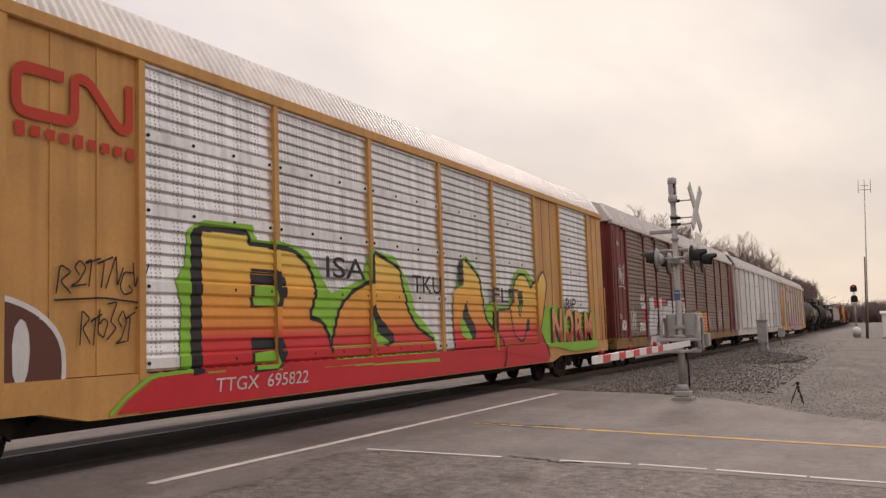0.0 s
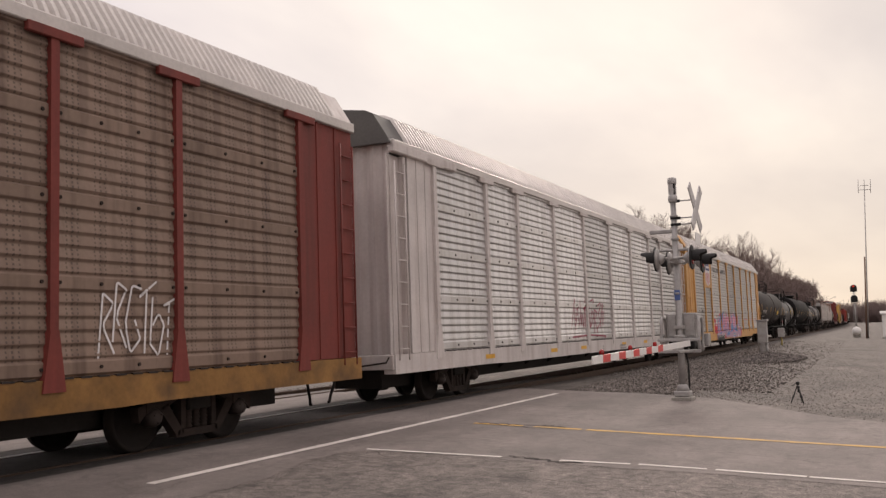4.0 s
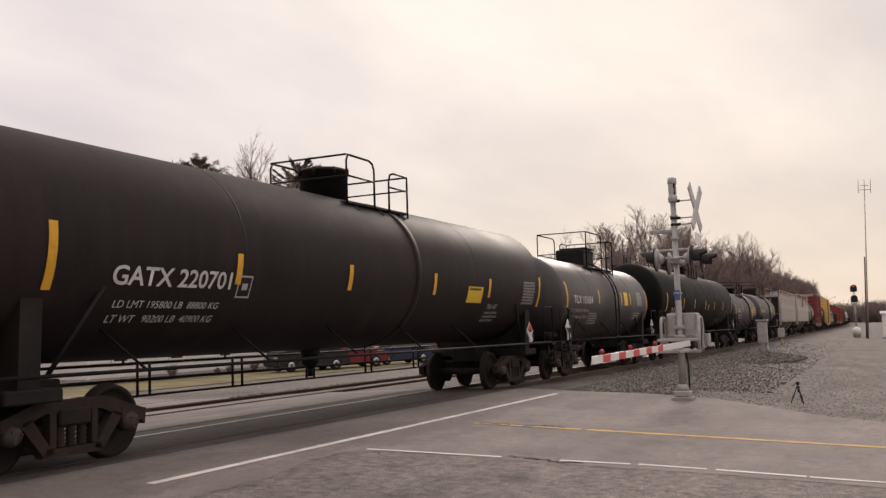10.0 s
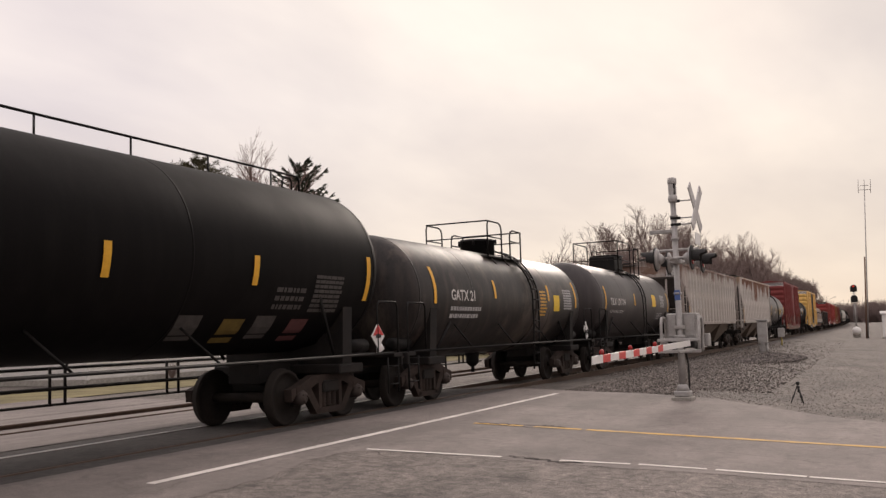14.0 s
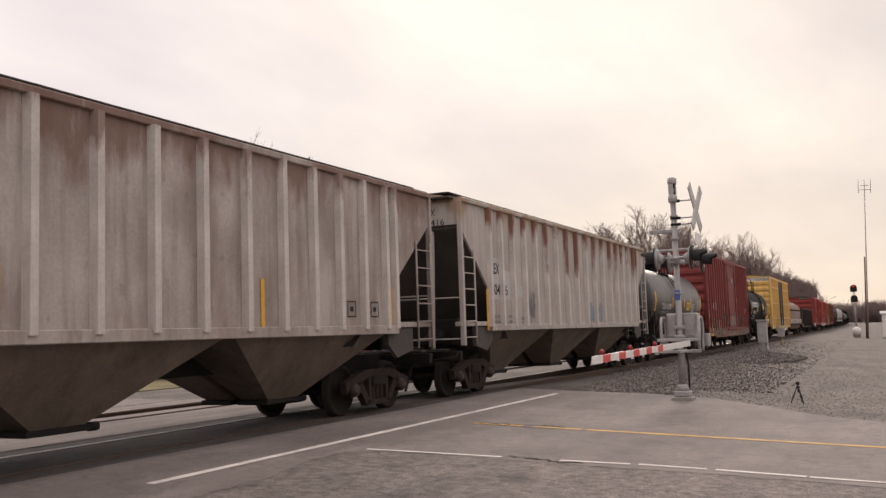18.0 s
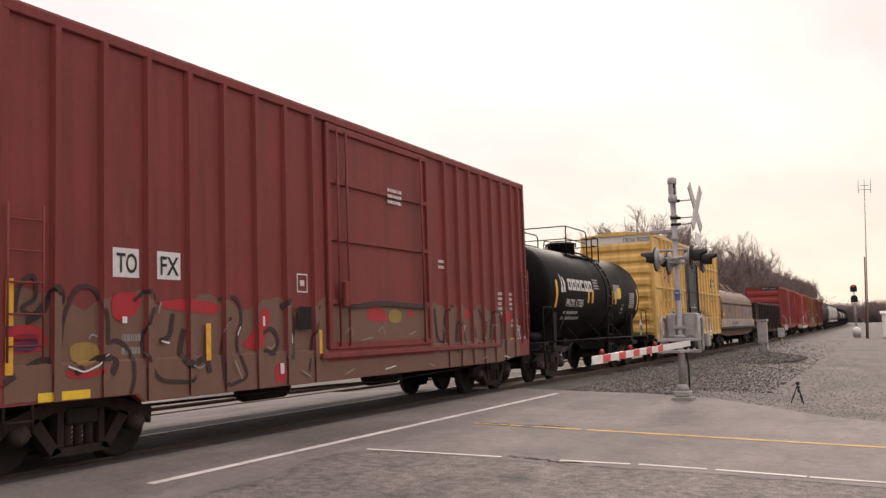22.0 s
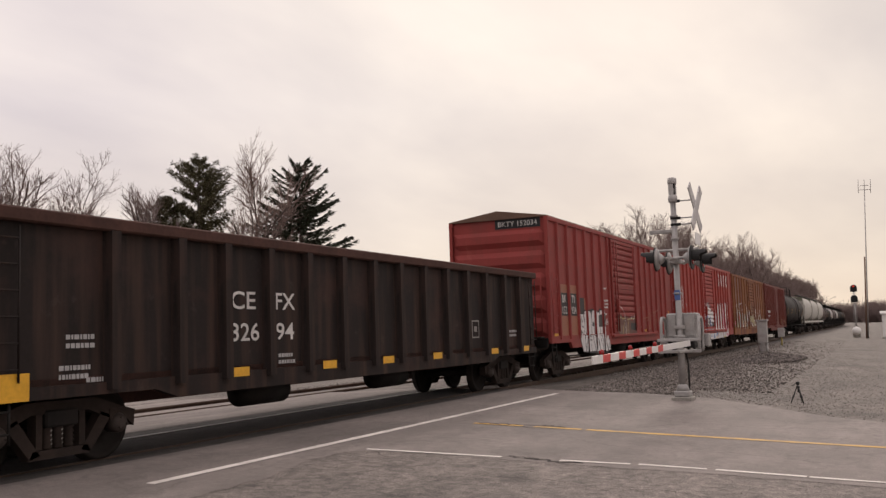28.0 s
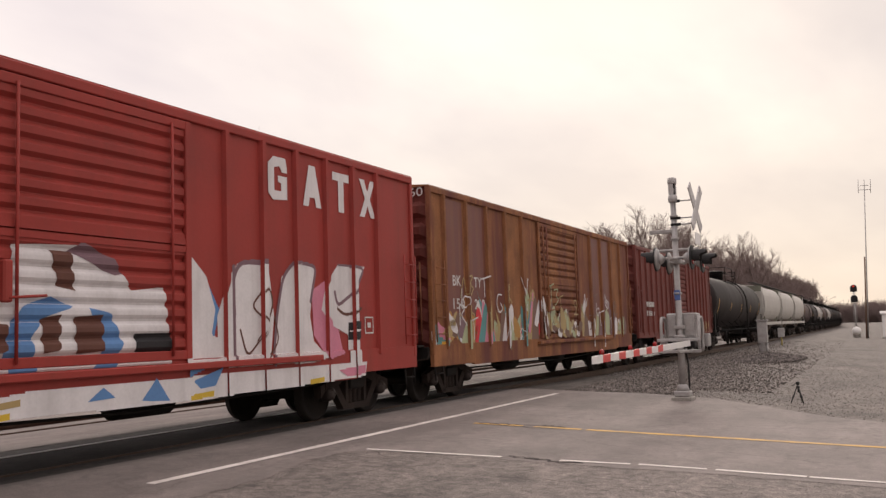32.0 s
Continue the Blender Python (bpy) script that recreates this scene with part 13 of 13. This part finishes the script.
    for q, z in ((-7.3, 1.15), (-6.9, 1.0), (-3.1, 1.15), (6.6, 1.4), (-7.2, 1.5)):
        small_print(q, z, 0.45, 2, 0.1, flatf, car, M_GREY_INK, int(q * 10) & 31)
    framed(4.5, 1.5, 0.4, flatf, car, M_FAINT)
    bm = glyphs("CEFX 32694", 0.24, 1.05)
    for v in bm.verts:
        v.co = Vector((-half - 0.09, -0.1 - v.co.x, 2.72 + v.co.z))
    part("lettering", bm, M_STENCIL, car)
    add_trucks(car, -half + 1.45, half - 1.45)
    add_couplers(car, half, 1.0)


gondola(135.7, 152.5)


# ---- the far end of the train ----
M_HOP_WHITE = surface("chalky_white_hopper", (0.50, 0.48, 0.44), 0.6, vary=0.12, scale=0.9, streak=0.5, dirt=(0.28, 0.24, 0.2))


# Olive tone that holds the shade of the pale hoppers' end slopes.
M_HOP_END = surface("olive_grey_end_paint", (0.19, 0.19, 0.15), 0.7, vary=0.25, scale=1.2)


def round_hopper(x0, x1):
    """A short covered hopper with full rounded sides."""
    car, half = rail_car("covered_hopper", "pale covered hopper with rounded bulging sides", x0, x1, "covered hoppers")
    # one long bay: full sides that lean in a little at the top, and ends that slope in below
    out = []
    for k in range(24):
        t = math.radians(-58 + 296 * k / 23)
        c, q = math.cos(t), math.sin(t)
        out.append((1.55 * math.copysign(abs(c) ** 0.62, c), 2.95 + 1.46 * math.copysign(abs(q) ** 0.8, q)))
    for name, a, b, mat in (("bay", -half + 0.55, half - 0.55, M_HOP_WHITE),):
        bm = bmesh.new()
        extrude_x(bm, out, a, b)
        for v in bm.verts:
            low = max(0.0, 1.0 - (v.co.z - 1.5) / 2.0)
            v.co.x -= math.copysign(0.75 * low ** 1.5, v.co.x)
        part(name, bm, mat, car, "rounded pale steel body")
    for s in (-1, 1):
        bm = bmesh.new()
        P = [(s * (half - 0.62), 4.3), (s * (half - 0.52), 4.3), (s * (half - 0.52), 3.9), (s * (half - 2.4), 1.3), (s * (half - 2.5), 1.3), (s * (half - 0.62), 3.8)]
        extrude_y(bm, P, -1.35, 1.35)
        part("end_slope", bm, M_HOP_END, car, "sloping end sheet, coloured olive-grey for its shade")
    for c in (-3.6, 0.0, 3.6):
        bm = bmesh.new()
        T = [bm.verts.new((c + dx, y, 1.7)) for dx, y in ((-1.7, -1.2), (1.7, -1.2), (1.7, 1.2), (-1.7, 1.2))]
        B = [bm.verts.new((c + dx, y, 0.5)) for dx, y in ((-0.5, -0.5), (0.5, -0.5), (0.5, 0.5), (-0.5, 0.5))]
        for k in range(4):
            bm.faces.new((T[k], T[(k + 1) % 4], B[(k + 1) % 4], B[k]))
        bm.faces.new(B)
        part("chute", bm, M_HOP_LOW, car)
    for sy in (-1, 1):
        bm = bmesh.new()
        soft_box(bm, -half + 0.2, half - 0.2, *sorted((sy * 1.2, sy * 1.5)), 1.25, 1.5, 0.015)
        part("side_sill", bm, M_HOP_WHITE, car)
        bm = bmesh.new()
        soft_box(bm, -half, half, *sorted((sy * 0.45, sy * 0.95)), 4.52, 4.56, 0.01)
        part("running_board", bm, M_GRATE, car)
    for s in (-1, 1):
        bm = bmesh.new()
        soft_box(bm, *sorted((s * half, s * (half - 2.6))), -0.3, 0.3, 0.7, 1.1, 0.02)
        soft_box(bm, *sorted((s * half, s * (half - 0.15))), -1.45, 1.45, 0.8, 1.1, 0.02)
        part("end_frame", bm, M_UNDER, car)
        for sy in (-1, 1):
            ladder(car, *sorted((s * (half - 0.05), s * (half - 0.5))), [(sy * 1.45, 1.0), (sy * 1.45, 4.2)], 9, M_HOP_WHITE)
    add_trucks(car, -half + 1.7, half - 1.7)
    add_couplers(car, half, 1.0)


for k in range(3):
    round_hopper(246.4 + 14.1 * k, 259.9 + 14.1 * k)
pale = surface("pale_grey_tank_paint", (0.42, 0.40, 0.38), 0.5, vary=0.15, scale=0.8, streak=0.5, dirt=(0.2, 0.17, 0.15))
rust_tank = surface("brown_dusty_tank_paint", (0.075, 0.045, 0.040), 0.6, vary=0.25, scale=0.8, streak=0.4, dirt=(0.05, 0.035, 0.03))
far_x = 288.8
for k, mt in enumerate((rust_tank, M_TANK_DULL, pale, rust_tank, pale, M_TANK_DULL, M_TANK, M_TANK_DULL, M_TANK, rust_tank)):
    ln = 12.6 if k % 3 else 16.5
    lab = {id(pale): "pale grey tank car far back in the train", id(rust_tank): "brown dusty tank car far back in the train"}.get(id(mt), "black tank car far back in the train")
    tank_car(far_x, far_x + ln, 3.95, 1.42, lab, mt, dome=-0.3, deck=(-1.9, 2.0), ladders=(1.1,), stripes=(-ln / 2 + 1.2, ln / 2 - 1.2))
    far_x += ln + 0.95


def motions():
    """The train rolls along the track and its wheelsets turn."""
    times = [2.0 * i for i in range(17)]
    for car, x in CARS:
        walk(car, [(t, rail_pose(x - gone(t))) for t in times])
    # all wheels have one radius, so wheelsets at the same place in their trucks share one action
    done = {}
    for ws, car in WHEELSETS:
        place = ws.matrix_basis.translation.copy()
        key = round(place.x, 3)
        if key not in done:
            walk(ws, [(i / 30, Matrix.Translation(place) @ Matrix.Rotation(-gone(i / 30) / R_WHEEL, 4, "Y")) for i in range(961)])
            done[key] = ws.animation_data
        else:
            ws.rotation_mode = "QUATERNION"
            ws.animation_data_create()
            ws.animation_data.action = done[key].action
            ws.animation_data.action_slot = done[key].action_slot


motions()
